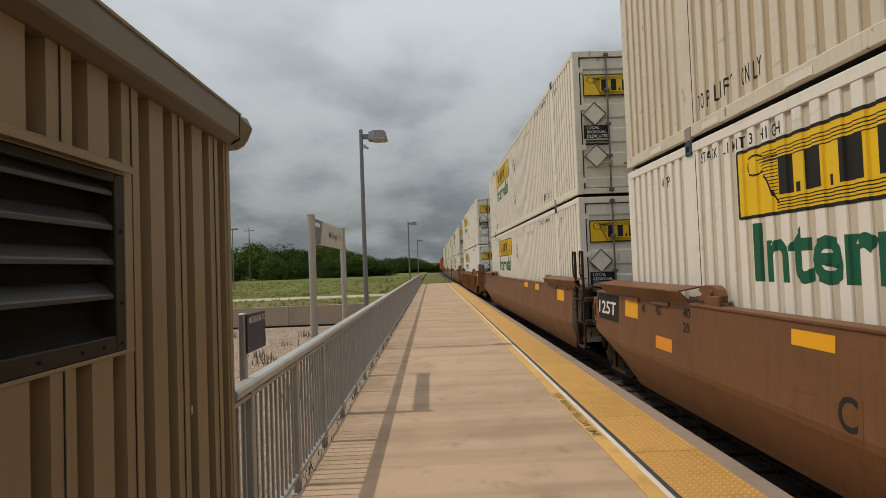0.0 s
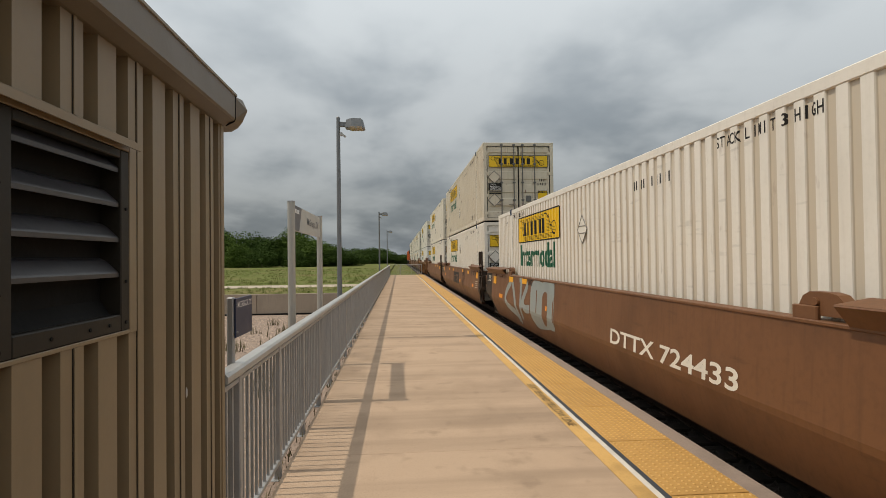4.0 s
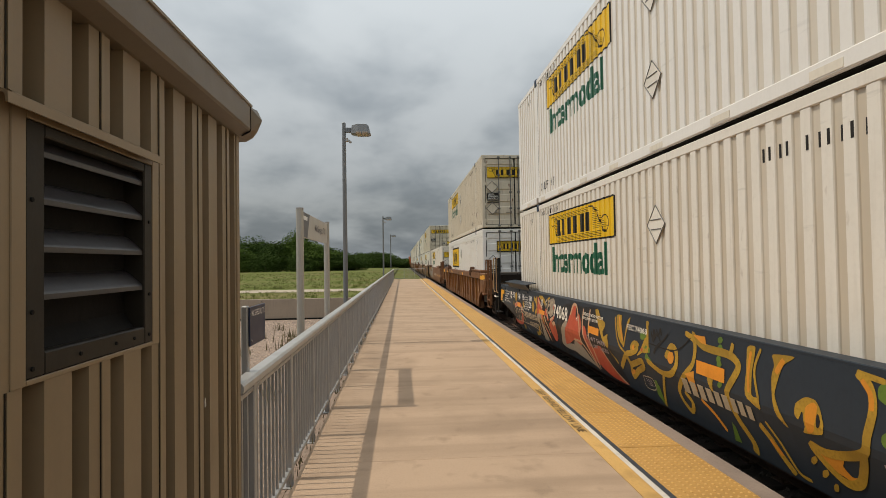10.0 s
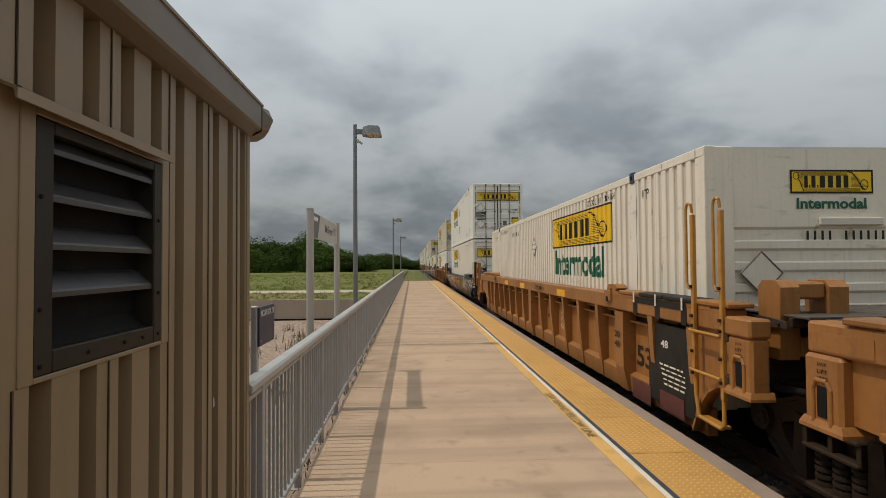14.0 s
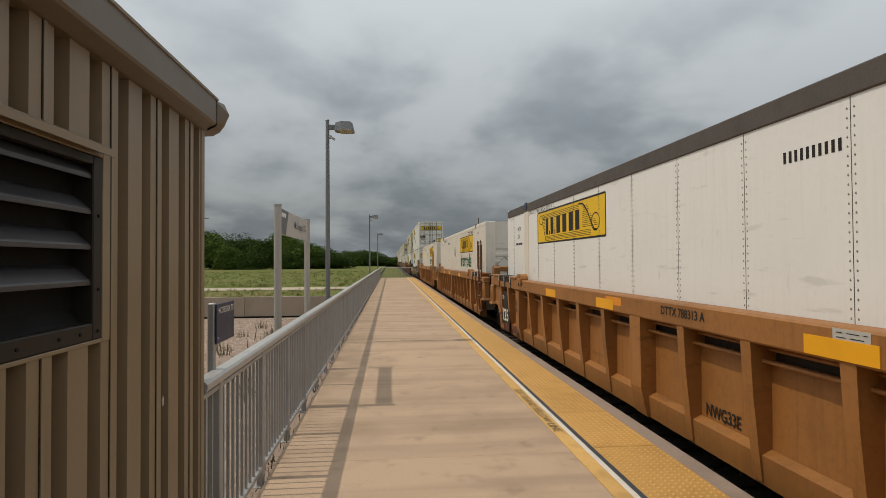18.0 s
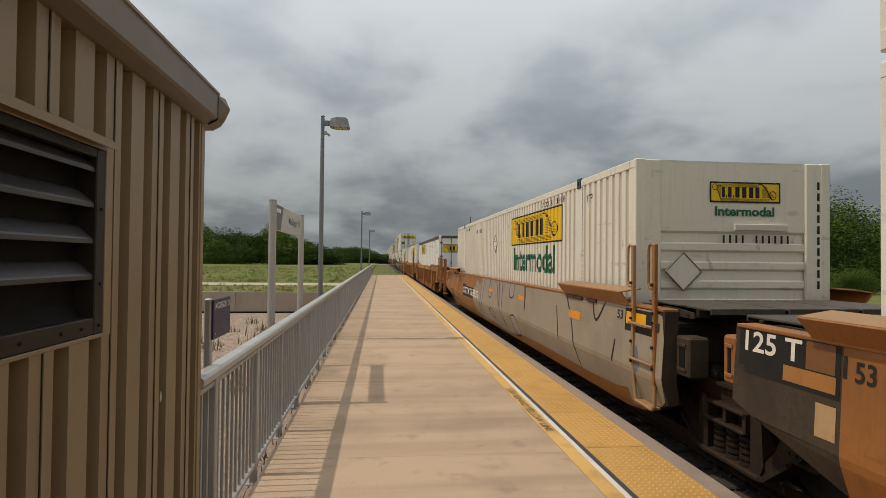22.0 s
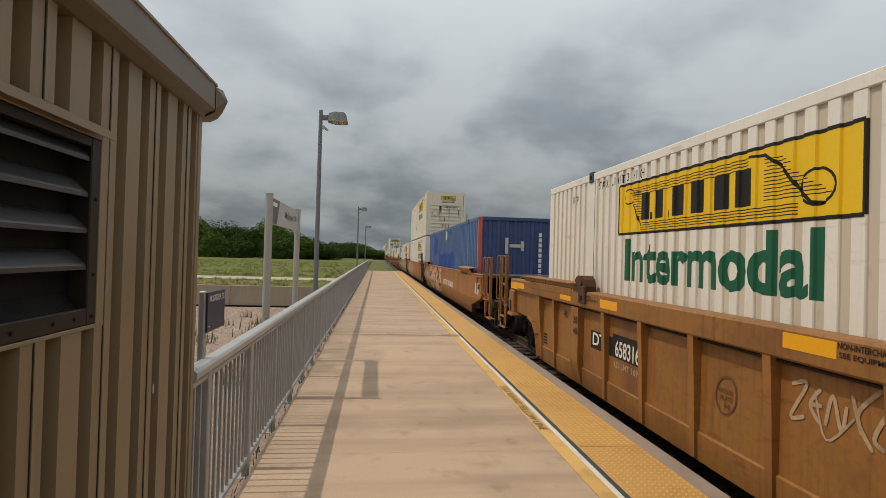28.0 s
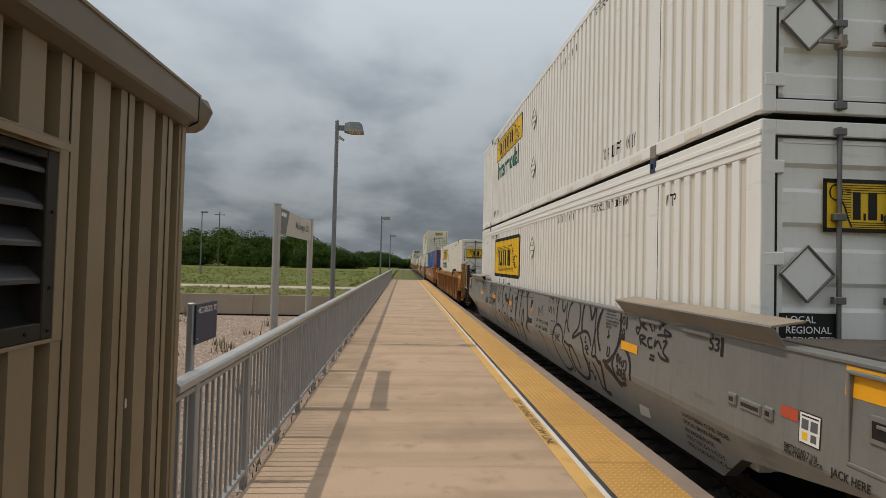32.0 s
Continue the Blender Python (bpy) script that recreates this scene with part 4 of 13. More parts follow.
for x, h in [(-111, 7), (-95, 6), (-74, 7), (-58, 6.5), (-47, 6.8), (-38, 6), (-29, 6.4), (-24, 5.5), (-65, 6), (-84, 6)]:
    tree(x + rng.uniform(-2, 2), 162 + rng.uniform(-4, 3), -0.6, rng.uniform(8, 11), h, rng.randrange(5), rng.uniform(0, 360), "bushy green tree at the field edge", "far treeline")
for k in range(14):
    tree(-18 + 2.6 * k + rng.uniform(-1, 1), 245 + rng.uniform(-10, 18), -0.6, rng.uniform(11, 15), [7.0, 6.8, 7.2, 7.6, 6.4, 5.2, 4.6, 4.4, 4.2, 4.4, 4.6, 4.4, 4.2, 4.6][k], rng.randrange(5), rng.uniform(0, 360), "hazy dark tree beyond the platform end", "distant trees")
for x, y, w, h in [(33.5, 46, 9.5, 7.6), (40.5, 47, 9.5, 8.4), (47.5, 45, 11, 8.3), (56, 48, 12, 9.0), (37, 40, 3.5, 2.2), (66, 50, 13, 9.5), (78, 55, 14, 10)]:
    tree(x, y, -0.6, w, h, rng.randrange(3), rng.uniform(0, 360), "round green tree beyond the track", "trees beyond the track", FINE)

barn = thing("metal_building", "cream metal warehouse with a pale low roof", "building")
part("wall", Mesh().box(14, 41, 60, 78, -0.6, 3.15), "far_wall", barn)
part("roof", Mesh().prism([(13.7, 3.15), (41.3, 3.15), (41.3, 3.32), (27.5, 4.3), (13.7, 3.32)], "y", 59.7, 78.3), "far_roof", barn)
part("door", Mesh().box(37.8, 40.4, 59.93, 60.02, -0.5, 2.0), "far_dark", barn, "dark open doorway")
part("downpipe", Mesh().rod((36.6, 59.9, -0.5), (36.6, 59.9, 3.1), 0.08, 8), "far_roof", barn)
semi = thing("box_trailer", "white box trailer parked by the warehouse", "trailer")
part("body", Mesh().box(24.5, 33.0, 57.0, 59.2, 0.3, 2.55, 0.05), "box_clean", semi)
for x in (25.6, 26.9, 32.0):
    part("wheel", Mesh().rod((x, 57.0, -0.1), (x, 57.3, -0.1), 0.5, 14), "dark", semi)

# ---------------------------------------------------------------- containers
HL, HW, HH = 8.075, 1.295, 2.9


def wall_line(pitch=0.2145, flat=0.054, slope=0.010, deep=0.02):
    """The side wall's outline along its length: distance along, depth of the fold."""
    pts = [(-HL, 0.0)]
    for y0, y1 in ((-7.93, -6.23), (-5.97, 5.97), (6.23, 7.93)):
        n = round((y1 - y0) / pitch)
        p = (y1 - y0) / n
        for k in range(n):
            a = y0 + k * p
            pts += [(a + flat, 0.0), (a + flat + slope, deep), (a + p - flat - slope, deep), (a + p - flat, 0.0)]
    return pts + [(HL, 0.0)]


LINE_PTS = wall_line()
LINE_Y = np.array([p[0] for p in LINE_PTS])
LINE_D = np.array([p[1] for p in LINE_PTS])
BLUE_PTS = wall_line(0.285, 0.05, 0.032, 0.036)
BLUE_Y, BLUE_D = np.array([p[0] for p in BLUE_PTS]), np.array([p[1] for p in BLUE_PTS])


def on_wall(pts, faces, start, base, name, material, lift, folded=True, blue=False):
    """Flat paint, in u (rearwards) and v (up), laid on the folded left wall."""
    bm = bmesh.new()
    vs = [bm.verts.new((0, start - u, base + v)) for u, v in pts]
    for f in faces:
        try:
            bm.faces.new([vs[i] for i in f])
        except ValueError:
            pass
    if folded:
        ys = [v.co.y for v in bm.verts]
        for y in BLUE_Y if blue else LINE_Y:
            if min(ys) + 0.001 < y < max(ys) - 0.001:
                bmesh.ops.bisect_plane(bm, geom=bm.verts[:] + bm.edges[:] + bm.faces[:], plane_co=(0, y, 0), plane_no=(0, 1, 0))
    for v in bm.verts:
        v.co.x = -HW - lift + (float(np.interp(v.co.y, BLUE_Y if blue else LINE_Y, BLUE_D if blue else LINE_D)) if folded else 0.0)
    me = bpy.data.meshes.new(name)
    bm.to_mesh(me)
    bm.free()
    me.materials.append(M(material))
    return me


def rect(w, h, u=0.0, v=0.0):
    return [(u, v), (u + w, v), (u + w, v + h), (u, v + h)]


def rects(list_of):
    pts, faces = [], []
    for r in list_of:
        faces.append(tuple(range(len(pts), len(pts) + len(r))))
        pts += r
    return pts, faces


def stroke(line, w):
    """A painted stroke of width w along a line of points, as quads."""
    pts, faces = [], []
    n = len(line)
    for k, p in enumerate(line):
        a, b = line[max(0, k - 1)], line[min(n - 1, k + 1)]
        d = Vector((b[0] - a[0], b[1] - a[1]))
        d = d.normalized() if d.length else Vector((1, 0))
        ww = w * (1.0 if 0 < k < n - 1 else 0.75)
        pts += [(p[0] - d.y * ww / 2, p[1] + d.x * ww / 2), (p[0] + d.y * ww / 2, p[1] - d.x * ww / 2)]
        if k:
            faces.append((2 * k - 2, 2 * k - 1, 2 * k + 1, 2 * k))
    return pts, faces


def merged(list_of):
    pts, faces = [], []
    for p, f in list_of:
        faces += [tuple(i + len(pts) for i in q) for q in f]
        pts += p
    return pts, faces


def arc(cx, cy, rx, ry, a0, a1, n=12):
    return [(cx + rx * math.cos(radians(a0 + (a1 - a0) * k / n)), cy + ry * math.sin(radians(a0 + (a1 - a0) * k / n))) for k in range(n + 1)]


def logo_shapes(w, h):
    """Scroll banner with plain blocks where the name stands: (bars, scroll lines)."""
    sx, sy = w / 3.7, h / 0.62
    widths = [(0.62, 0.20, 0.4), (0.84, 0.05, 0.08), (0.94, 0.23, 0.4), (1.2, 0.05, 0.08), (1.32, 0.28, 0.4), (1.68, 0.28, 0.4), (2.04, 0.28, 0.4), (2.38, 0.26, 0.4)]
    bars = []
    for u, bw, bh in widths:
        if bw > 0.1:
            bars.append(rect(bw * 0.8 * sx, bh * sy * 0.8, u * sx, 0.15 * sy))
        else:
            bars.append(rect(bw * sx, bh * sy, u * sx, 0.145 * sy))
    lines = []
    for k in range(4):
        lines.append(stroke([(0.35 * sx + 0.02 * k, (0.545 - 0.028 * k) * sy), (2.55 * sx, (0.555 - 0.028 * k) * sy)], 0.012 * sy))
        lines.append(stroke([(0.55 * sx, (0.115 - 0.026 * k) * sy), (3.1 * sx, (0.125 - 0.026 * k) * sy)], 0.012 * sy))
    for k in range(12):
        lines.append(stroke([((2.72 + 0.03 * k) * sx, (0.51 - 0.03 * k) * sy), ((2.95 + 0.045 * k) * sx, (0.51 - 0.03 * k) * sy)] if k < 3 else [(2.72 * sx, (0.51 - 0.03 * k) * sy), ((2.83 + 0.055 * k) * sx, (0.51 - 0.03 * k) * sy)], 0.011 * sy))
        lines.append(stroke([((0.3 + 0.02 * k) * sx, (0.5 - 0.03 * k) * sy), (0.58 * sx, (0.5 - 0.03 * k) * sy)], 0.011 * sy))
    lines.append(stroke([(2.55 * sx, 0.565 * sy), (2.75 * sx, 0.55 * sy), (2.95 * sx, 0.42 * sy), (3.1 * sx, 0.25 * sy), (3.25 * sx, 0.12 * sy), (3.36 * sx, 0.11 * sy)], 0.03 * sy))
    lines.append(stroke(arc(3.3 * sx, 0.23 * sy, 0.17 * sx, 0.13 * sy, 0, 360, 18), 0.022 * sy))
    lines.append(stroke(arc(0.27 * sx, 0.46 * sy, 0.13 * sx, 0.09 * sy, 0, 360, 14), 0.018 * sy))
    lines.append(stroke([(0.35 * sx, 0.4 * sy), (0.45 * sx, 0.3 * sy), (0.52 * sx, 0.16 * sy), (0.6 * sx, 0.06 * sy)], 0.022 * sy))
    return rects(bars), merged(lines)


def box_letters(text, h, w=None):
    return text_mesh(text, h, w, 0.0, 1.25)


def flat_letters(text, h, first, pitch=0.082):
    """Stencil letters set apart one by one from a place rearwards, as points in -y and v."""
    spots, out = [first - pitch * k for k in range(len(text))], []
    for ch, y in zip(text, spots):
        if ch != " ":
            p, f = text_mesh(ch, h, 0.066 if ch not in "I3" else (0.018 if ch == "I" else 0.055), 0.01)
            w = max(u for u, v in p)
            out.append(([(u - w / 2 - y, v) for u, v in p], f))
    return merged(out)


PAINT = {}


def side_paint(style, nose):
    """The painted marks of a container's left side, as (name, mesh, label)."""
    key = (style, nose)
    if key in PAINT:
        return PAINT[key]
    out = []

    def put(name, pf, start, base, material, lift, label=""):
        out.append((name, on_wall(*pf, start, base, name, material, lift if style != "plate" else lift - 0.0118, style != "plate"), material, label))

    if style in ("logo", "heavy", "pale", "plate"):
        w = 3.7
        start = HL - 2.93 if nose > 0 else -HL + 2.93 + w - 0.05
        if style == "heavy":
            h, z, bd = 1.05, 1.35, 0.09
        else:
            h, z, bd = 0.62, 1.965, 0.03
        if style != "pale":
            put("logo_panel", rects([rect(w, h)]), start, z, "logo_yellow", 0.0015, "yellow painted panel")
        else:
            put("logo_panel", rects([rect(0.75, h)]), start, z, "logo_yellow", 0.0015, "faded yellow painted panel end")
        fr = [rect(w, bd, 0, -bd / 2), rect(w, bd, 0, h - bd / 2), rect(bd, h, -bd / 2, 0), rect(bd, h, w - bd / 2, 0)]
        put("logo_border", rects(fr), start, z, "logo_black", 0.0025)
        bars, lines = logo_shapes(w if style != "heavy" else 3.4, h if style != "heavy" else 0.85)
        off = (0, 0) if style != "heavy" else (0.15, 0.08)
        for f in bars[1]:
            put("wordmark", ([(bars[0][i][0] + off[0], bars[0][i][1] + off[1]) for i in f], [(0, 1, 2, 3)]), start, z, "logo_black", 0.003, "black name block")
        put("logo_scroll", ([(u + off[0], v + off[1]) for u, v in lines[0]], lines[1]), start, z, "logo_black", 0.0022)
        if style in ("logo", "pale"):
            put("lettering", text_mesh("Intermodal", 0.53, 3.16, 0.032), start - 0.2, 1.372, "logo_green", 0.0015, "green lettering")
        if style == "heavy":
            put("green_remnant", rects([rect(0.16, 0.16, 0.75, 0), rect(0.16, 0.16, 1.55, 0), rect(0.3, 0.07, 2.2, 0)]), start, 1.10, "logo_green", 0.0015)
    if style == "plate":
        put("lettering", box_letters("STACK TWO HIGH ONLY", 0.085, 1.75), 5.85, 2.602, "ink", 0.0018)
        put("lettering", merged([box_letters("WTP", 0.1), ([(u + 0.02, v - 0.17) for u, v in box_letters("OR", 0.1)[0]], box_letters("OR", 0.1)[1])]), 7.0, 2.3, "ink", 0.0018)
        put("number_mark", rects([rect(w, 0.05, u, 0) for u, w in ((0, 0.09), (0.12, 0.12), (0.28, 0.14), (0.46, 0.2))]), 7.2, 1.98, "ink", 0.0018)
        put("lettering", box_letters("STACK TWO HIGH ONLY", 0.085, 1.75), -4.1, 2.602, "ink", 0.0018)
        put("lettering", merged([box_letters("WTP", 0.1), ([(u + 0.02, v - 0.17) for u, v in box_letters("OR", 0.1)[0]], box_letters("OR", 0.1)[1])]), -6.55, 2.3, "ink", 0.0018)
        put("number_mark", rects([rect(w, 0.05, u, 0) for u, w in ((0, 0.09), (0.12, 0.12), (0.28, 0.14), (0.46, 0.2))]), -6.5, 1.98, "ink", 0.0018)
        put("number_mark", rects([rect(0.03, 0.09, 0.06 * k, 0) for k in range(10)]), -2.2, 2.35, "ink", 0.0018)
    elif style != "plain":
        put("lettering", flat_letters("STACK LIMIT 3 HIGH", 0.105, 5.85, 0.079), 0.0, 2.625 if style != "heavy" else 2.475, "ink", 0.0018, "black stencilled letters")
        put("lettering", flat_letters("WTP", 0.13, 6.85), 0.0, 2.49 if style != "heavy" else 2.33, "ink", 0.0018)
        put("lettering", flat_letters("STACK LIMIT 3 HIGH", 0.105, -4.0, 0.079), 0.0, 2.625 if style != "heavy" else 2.475, "ink", 0.0018, "black stencilled letters")
        put("lettering", flat_letters("WTP", 0.13, -6.45), 0.0, 2.49 if style != "heavy" else 2.33, "ink", 0.0018)
        num = [rect(0.03, 0.12, 0.11 * k + (0.12 if k > 3 else 0), 0) for k in range(10)]
        put("number_mark", rects(num), (-2.0 if nose > 0 else 3.6), 2.45, "ink", 0.0018, "black number bars")
    PAINT[key] = out
    return out


UP_TEXT = {}


def top_lift():
    if not UP_TEXT:
        UP_TEXT["a"] = on_wall(*flat_letters("TOP LIFT ONLY", 0.17, 5.85, 0.095), 0.0, 0.28, "lettering", "ink", 0.0018)
        UP_TEXT["b"] = on_wall(*flat_letters("TOP LIFT ONLY", 0.17, -4.4, 0.095), 0.0, 0.28, "lettering", "ink", 0.0018)
    return UP_TEXT


SHELL = {}
PADS = []


def cached_pads():
    if not PADS:
        for k in range(11):
            PADS.append(Mesh().box(-HW - 0.013, -HW - 0.007, -7.0 + 1.4 * k - 0.17, -7.0 + 1.4 * k + 0.17, 0.055, 0.125).data("rail_patch", M("box_cream")))
    return PADS


def shell(kind, key):
    """The bare parts of a container, made once for each paint."""
    if (kind, key) in SHELL:
        return SHELL[(kind, key)]
    made = []
    top = 2.78 if kind != "heavy" else 2.60
    if kind == "plate":
        w = Mesh().box(-HW + 0.012, -HW + 0.05, -HL + 0.1, HL - 0.1, 0.17, 2.72)
        made.append(("side_wall", w.data("side_wall", M(key)), key))
        made.append(("side_wall", Mesh().box(HW - 0.05, HW - 0.012, -HL + 0.1, HL - 0.1, 0.17, 2.72).data("side_wall", M(key)), key))
        riv = Mesh()
        for k in range(14):
            y = -7.4 + 1.138 * k
            for j in range(38):
                z = 0.25 + 0.064 * j
                for d in (-0.03, 0.03):
                    riv.put([(-HW + 0.012, y + d - 0.009, z), (-HW + 0.004, y + d, z + 0.006), (-HW + 0.012, y + d + 0.009, z), (-HW + 0.012, y + d, z + 0.016), (-HW + 0.012, y + d, z - 0.006)], [(0, 1, 3), (1, 2, 3), (0, 4, 1), (4, 2, 1)])
        made.append(("rivet_rows", riv.data("rivet_rows", M("casting")), "casting"))
        seams = Mesh()
        for k in range(14):
            seams.box(-HW + 0.009, -HW + 0.013, -7.4 + 1.138 * k - 0.002, -7.4 + 1.138 * k + 0.002, 0.18, 2.7)
        made.append(("seams", seams.data("seams", M("box_plate_rail")), "box_plate_rail"))
        for y in (-6.1, 6.1):
            made.append(("post", Mesh().box(-HW, -HW + 0.06, y - 0.19, y + 0.19, 0.17, 2.74, 0.006).data("post", M("box_cream")), "box_cream"))
        rk = "box_plate_rail"
        for s in (-1, 1):
            made.append(("top_rail", Mesh().box(s * HW - 0.03 if s > 0 else -HW - 0.004, HW + 0.004 if s > 0 else -HW + 0.03, -HL, HL, 2.70, 2.885, 0.01).data("top_rail", M(rk)), rk))
    else:
        for s in (-1, 1):
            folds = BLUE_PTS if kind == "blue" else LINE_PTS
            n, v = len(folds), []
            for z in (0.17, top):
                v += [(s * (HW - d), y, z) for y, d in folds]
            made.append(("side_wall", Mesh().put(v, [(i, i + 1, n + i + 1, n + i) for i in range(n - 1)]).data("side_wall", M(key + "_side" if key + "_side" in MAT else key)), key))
            rail = Mesh().box(-0.035, 0.006, -HL, HL, top, 2.885, 0.008)
            for z in (2.66, 2.76) if kind == "heavy" else ():
                bead = Mesh().box(-0.004, 0.016, -HL, HL, z, z + 0.05, 0.006)
                bead.v = [(s * (HW + a), b, c) for a, b, c in bead.v]
                made.append(("rail_bead", bead.data("rail_bead", M(key)), key))
            rail.v = [(s * (HW + a), b, c) for a, b, c in rail.v]
            made.append(("top_rail", rail.data("top_rail", M(key)), key))
    for s in (-1, 1):
        foot = Mesh().box(-0.05, 0.008, -HL, HL, 0.035, 0.175, 0.01)
        foot.v = [(s * (HW + a), b, c) for a, b, c in foot.v]
        made.append(("bottom_rail", foot.data("bottom_rail", M(key)), key))
    pads = cached_pads()
    for k in range(11):
        made.append(("rail_patch", pads[k], "box_cream"))
    made.append(("roof", Mesh().box(-HW + 0.03, HW - 0.03, -HL + 0.05, HL - 0.05, 2.82, 2.885).data("roof", M("box_roof")), "box_roof"))
    made.append(("floor", Mesh().box(-HW + 0.05, HW - 0.05, -HL + 0.05, HL - 0.05, 0.03, 0.15).data("floor", M("grime")), "grime"))
    for y in (-6.1, 6.1):
        for s in (-1, 1):
            for z, h in ((2.755, 0.145), (0.0, 0.15)):
                made.append(("corner_casting", Mesh().box(s * HW - 0.02, s * HW + 0.02, y - 0.075, y + 0.075, z, z + h + 0.012, 0.01).data("corner_casting", M("casting_blue" if z else "casting")), "casting"))
    if kind != "plate":
        for y in (-6.225, 5.975):
            made.append(("post_seam", Mesh().box(-HW - 0.0015, -HW + 0.01, y - 0.007, y + 0.007, 0.18, top - 0.01).data("post_seam", M("seal")), "seal"))
        for y in (-6.1, 6.1):
            made.append(("casting_hole", Mesh().box(-HW - 0.022, -HW - 0.0195, y - 0.03, y + 0.03, 2.80, 2.86).data("casting_hole", M("dark")), "dark"))
    for y in (-HL + 0.06, HL - 0.06):
        for s in (-1, 1):
            k = "post_red" if kind == "blue" else key
            made.append(("corner_post", Mesh().box(s * (HW - 0.06) - 0.062, s * (HW - 0.06) + 0.062, y - 0.062, y + 0.062, 0.03, 2.887, 0.008).data("corner_post", M(k)), k))
    SHELL[(kind, key)] = made
    return made


ENDS = {}


def placard(x, z, s):
    q = [(x, z - s), (x + s, z), (x, z + s), (x - s, z)]
    return q


def end_paint(pf, x0, z0, y, name, material):
    me = bpy.data.meshes.new(name)
    me.from_pydata([(x0 + u, y, z0 + v) for u, v in pf[0]], [], pf[1])
    me.materials.append(M(material))
    return me


def door_end(ob, key, heavy, plate=False):
    """Rear doors, facing -y, with their bars, hinges and marks."""
    ck = (key, heavy, plate)
    y = -HL
    if ck not in ENDS:
        made = []
        made.append(("header", Mesh().box(-HW + 0.12, HW - 0.12, y + 0.0, y + 0.1, 2.76, 2.885, 0.008).data("header", M(key if not plate else "box_plate_rail")), "", []))
        made.append(("sill", Mesh().box(-HW + 0.12, HW - 0.12, y + 0.0, y + 0.1, 0.035, 0.14, 0.008).data("sill", M(key)), "", []))
        made.append(("seal", Mesh().box(-HW + 0.12, HW - 0.12, y + 0.075, y + 0.095, 0.13, 2.77).data("seal", M("seal")), "black door seal", []))
        for x in (-1.168, 1.152, -0.008):
            made.append(("gasket", Mesh().box(x, x + 0.016, y + 0.006, y + 0.074, 0.14, 2.76).data("gasket", M("seal")), "black rubber door gasket", []))
        for z in (0.141, 2.745):
            made.append(("gasket", Mesh().box(-1.15, 1.15, y + 0.012, y + 0.074, z, z + 0.012).data("gasket", M("seal")), "", []))
        for s in (-1, 1):
            a, b = (-1.145, -0.025) if s < 0 else (0.025, 1.145)
            pts = [(0.16, 0.0)]
            if not plate:
                for k in range(5):
                    c = 0.46 + 0.49 * k
                    pts += [(c - 0.12, 0.0), (c - 0.085, 0.032), (c + 0.085, 0.032), (c + 0.12, 0.0)]
            pts.append((2.735, 0.0))
            n = len(pts)
            v = [(a + 0.05, y + 0.035 + d, z) for z, d in pts] + [(b - 0.05, y + 0.035 + d, z) for z, d in pts]
            leaf = Mesh().put(v, [(i, i + 1, n + i + 1, n + i) for i in range(n - 1)])
            leaf.box(a, a + 0.055, y + 0.028, y + 0.07, 0.15, 2.745, 0.004).box(b - 0.055, b, y + 0.028, y + 0.07, 0.15, 2.745, 0.004)
            leaf.box(a, b, y + 0.028, y + 0.07, 0.15, 0.2, 0.004).box(a, b, y + 0.028, y + 0.07, 2.70, 2.745, 0.004)
            subs = []
            for x in ((-0.63, -0.17) if s < 0 else (0.15, 0.60)):
                r = Mesh().rod((x, y - 0.005, 0.06), (x, y - 0.005, 2.84), 0.019, 8)
                for z in (0.1, 0.78, 1.42, 2.1, 2.8):
                    r.box(x - 0.05, x + 0.05, y - 0.03, y + 0.03, z - 0.03, z + 0.03, 0.006)
                subs.append(("lock_rod", r.data("lock_rod", M("rod")), "grey locking bar"))
                h = Mesh().box(x - 0.2 if s < 0 else x - 0.04, x + 0.04 if s < 0 else x + 0.2, y - 0.045, y - 0.02, 0.60, 0.635, 0.005).box(x - 0.03, x + 0.03, y - 0.05, y + 0.03, 0.57, 0.68, 0.006)
                subs.append(("handle", h.data("handle", M("casting")), ""))
            for z in (0.3, 0.95, 1.75, 2.5):
                x = a if s < 0 else b
                subs.append(("hinge", Mesh().box(x - 0.13 if s < 0 else x - 0.05, x + 0.05 if s < 0 else x + 0.13, y - 0.004, y + 0.06, z - 0.055, z + 0.055, 0.008).data("hinge", M(key if not plate else "rod")), ""))
            made.append(("door", leaf.data("door", M(key)), "", subs))
        yy = y + 0.024
        lw, lh, lx, lz = (1.55, 0.44, -0.75, 1.98) if heavy else (2.2, 0.44, -1.1, 1.98)
        bd = 0.035 if heavy else 0.022
        made.append(("logo_panel", end_paint(rects([rect(lw, lh)]), lx, lz, yy, "logo_panel", "logo_yellow"), "yellow painted panel", []))
        made.append(("logo_border", end_paint(rects([rect(lw, bd, 0, 0), rect(lw, bd, 0, lh - bd), rect(bd, lh, 0, 0), rect(bd, lh, lw - bd, 0)]), lx, lz, yy - 0.002, "logo_border", "logo_black"), "", []))
        bars, lines = logo_shapes(lw, lh)
        for f in bars[1]:
            made.append(("wordmark", end_paint(([bars[0][i] for i in f], [(0, 1, 2, 3)]), lx, lz, yy - 0.003, "wordmark", "logo_black"), "black name block", []))
        made.append(("logo_scroll", end_paint(lines, lx, lz, yy - 0.0025, "logo_scroll", "logo_black"), "", []))
        if not plate:
            for z in ((1.62, 0.78) if not heavy else (1.63,)):
                made.append(("placard", Mesh().prism(placard(-0.9, z, 0.23), "y", y + 0.0, y + 0.02).data("placard", M(key)), "empty diamond placard holder", []))
                fr = Mesh()
                q = placard(-0.9, z, 0.23)
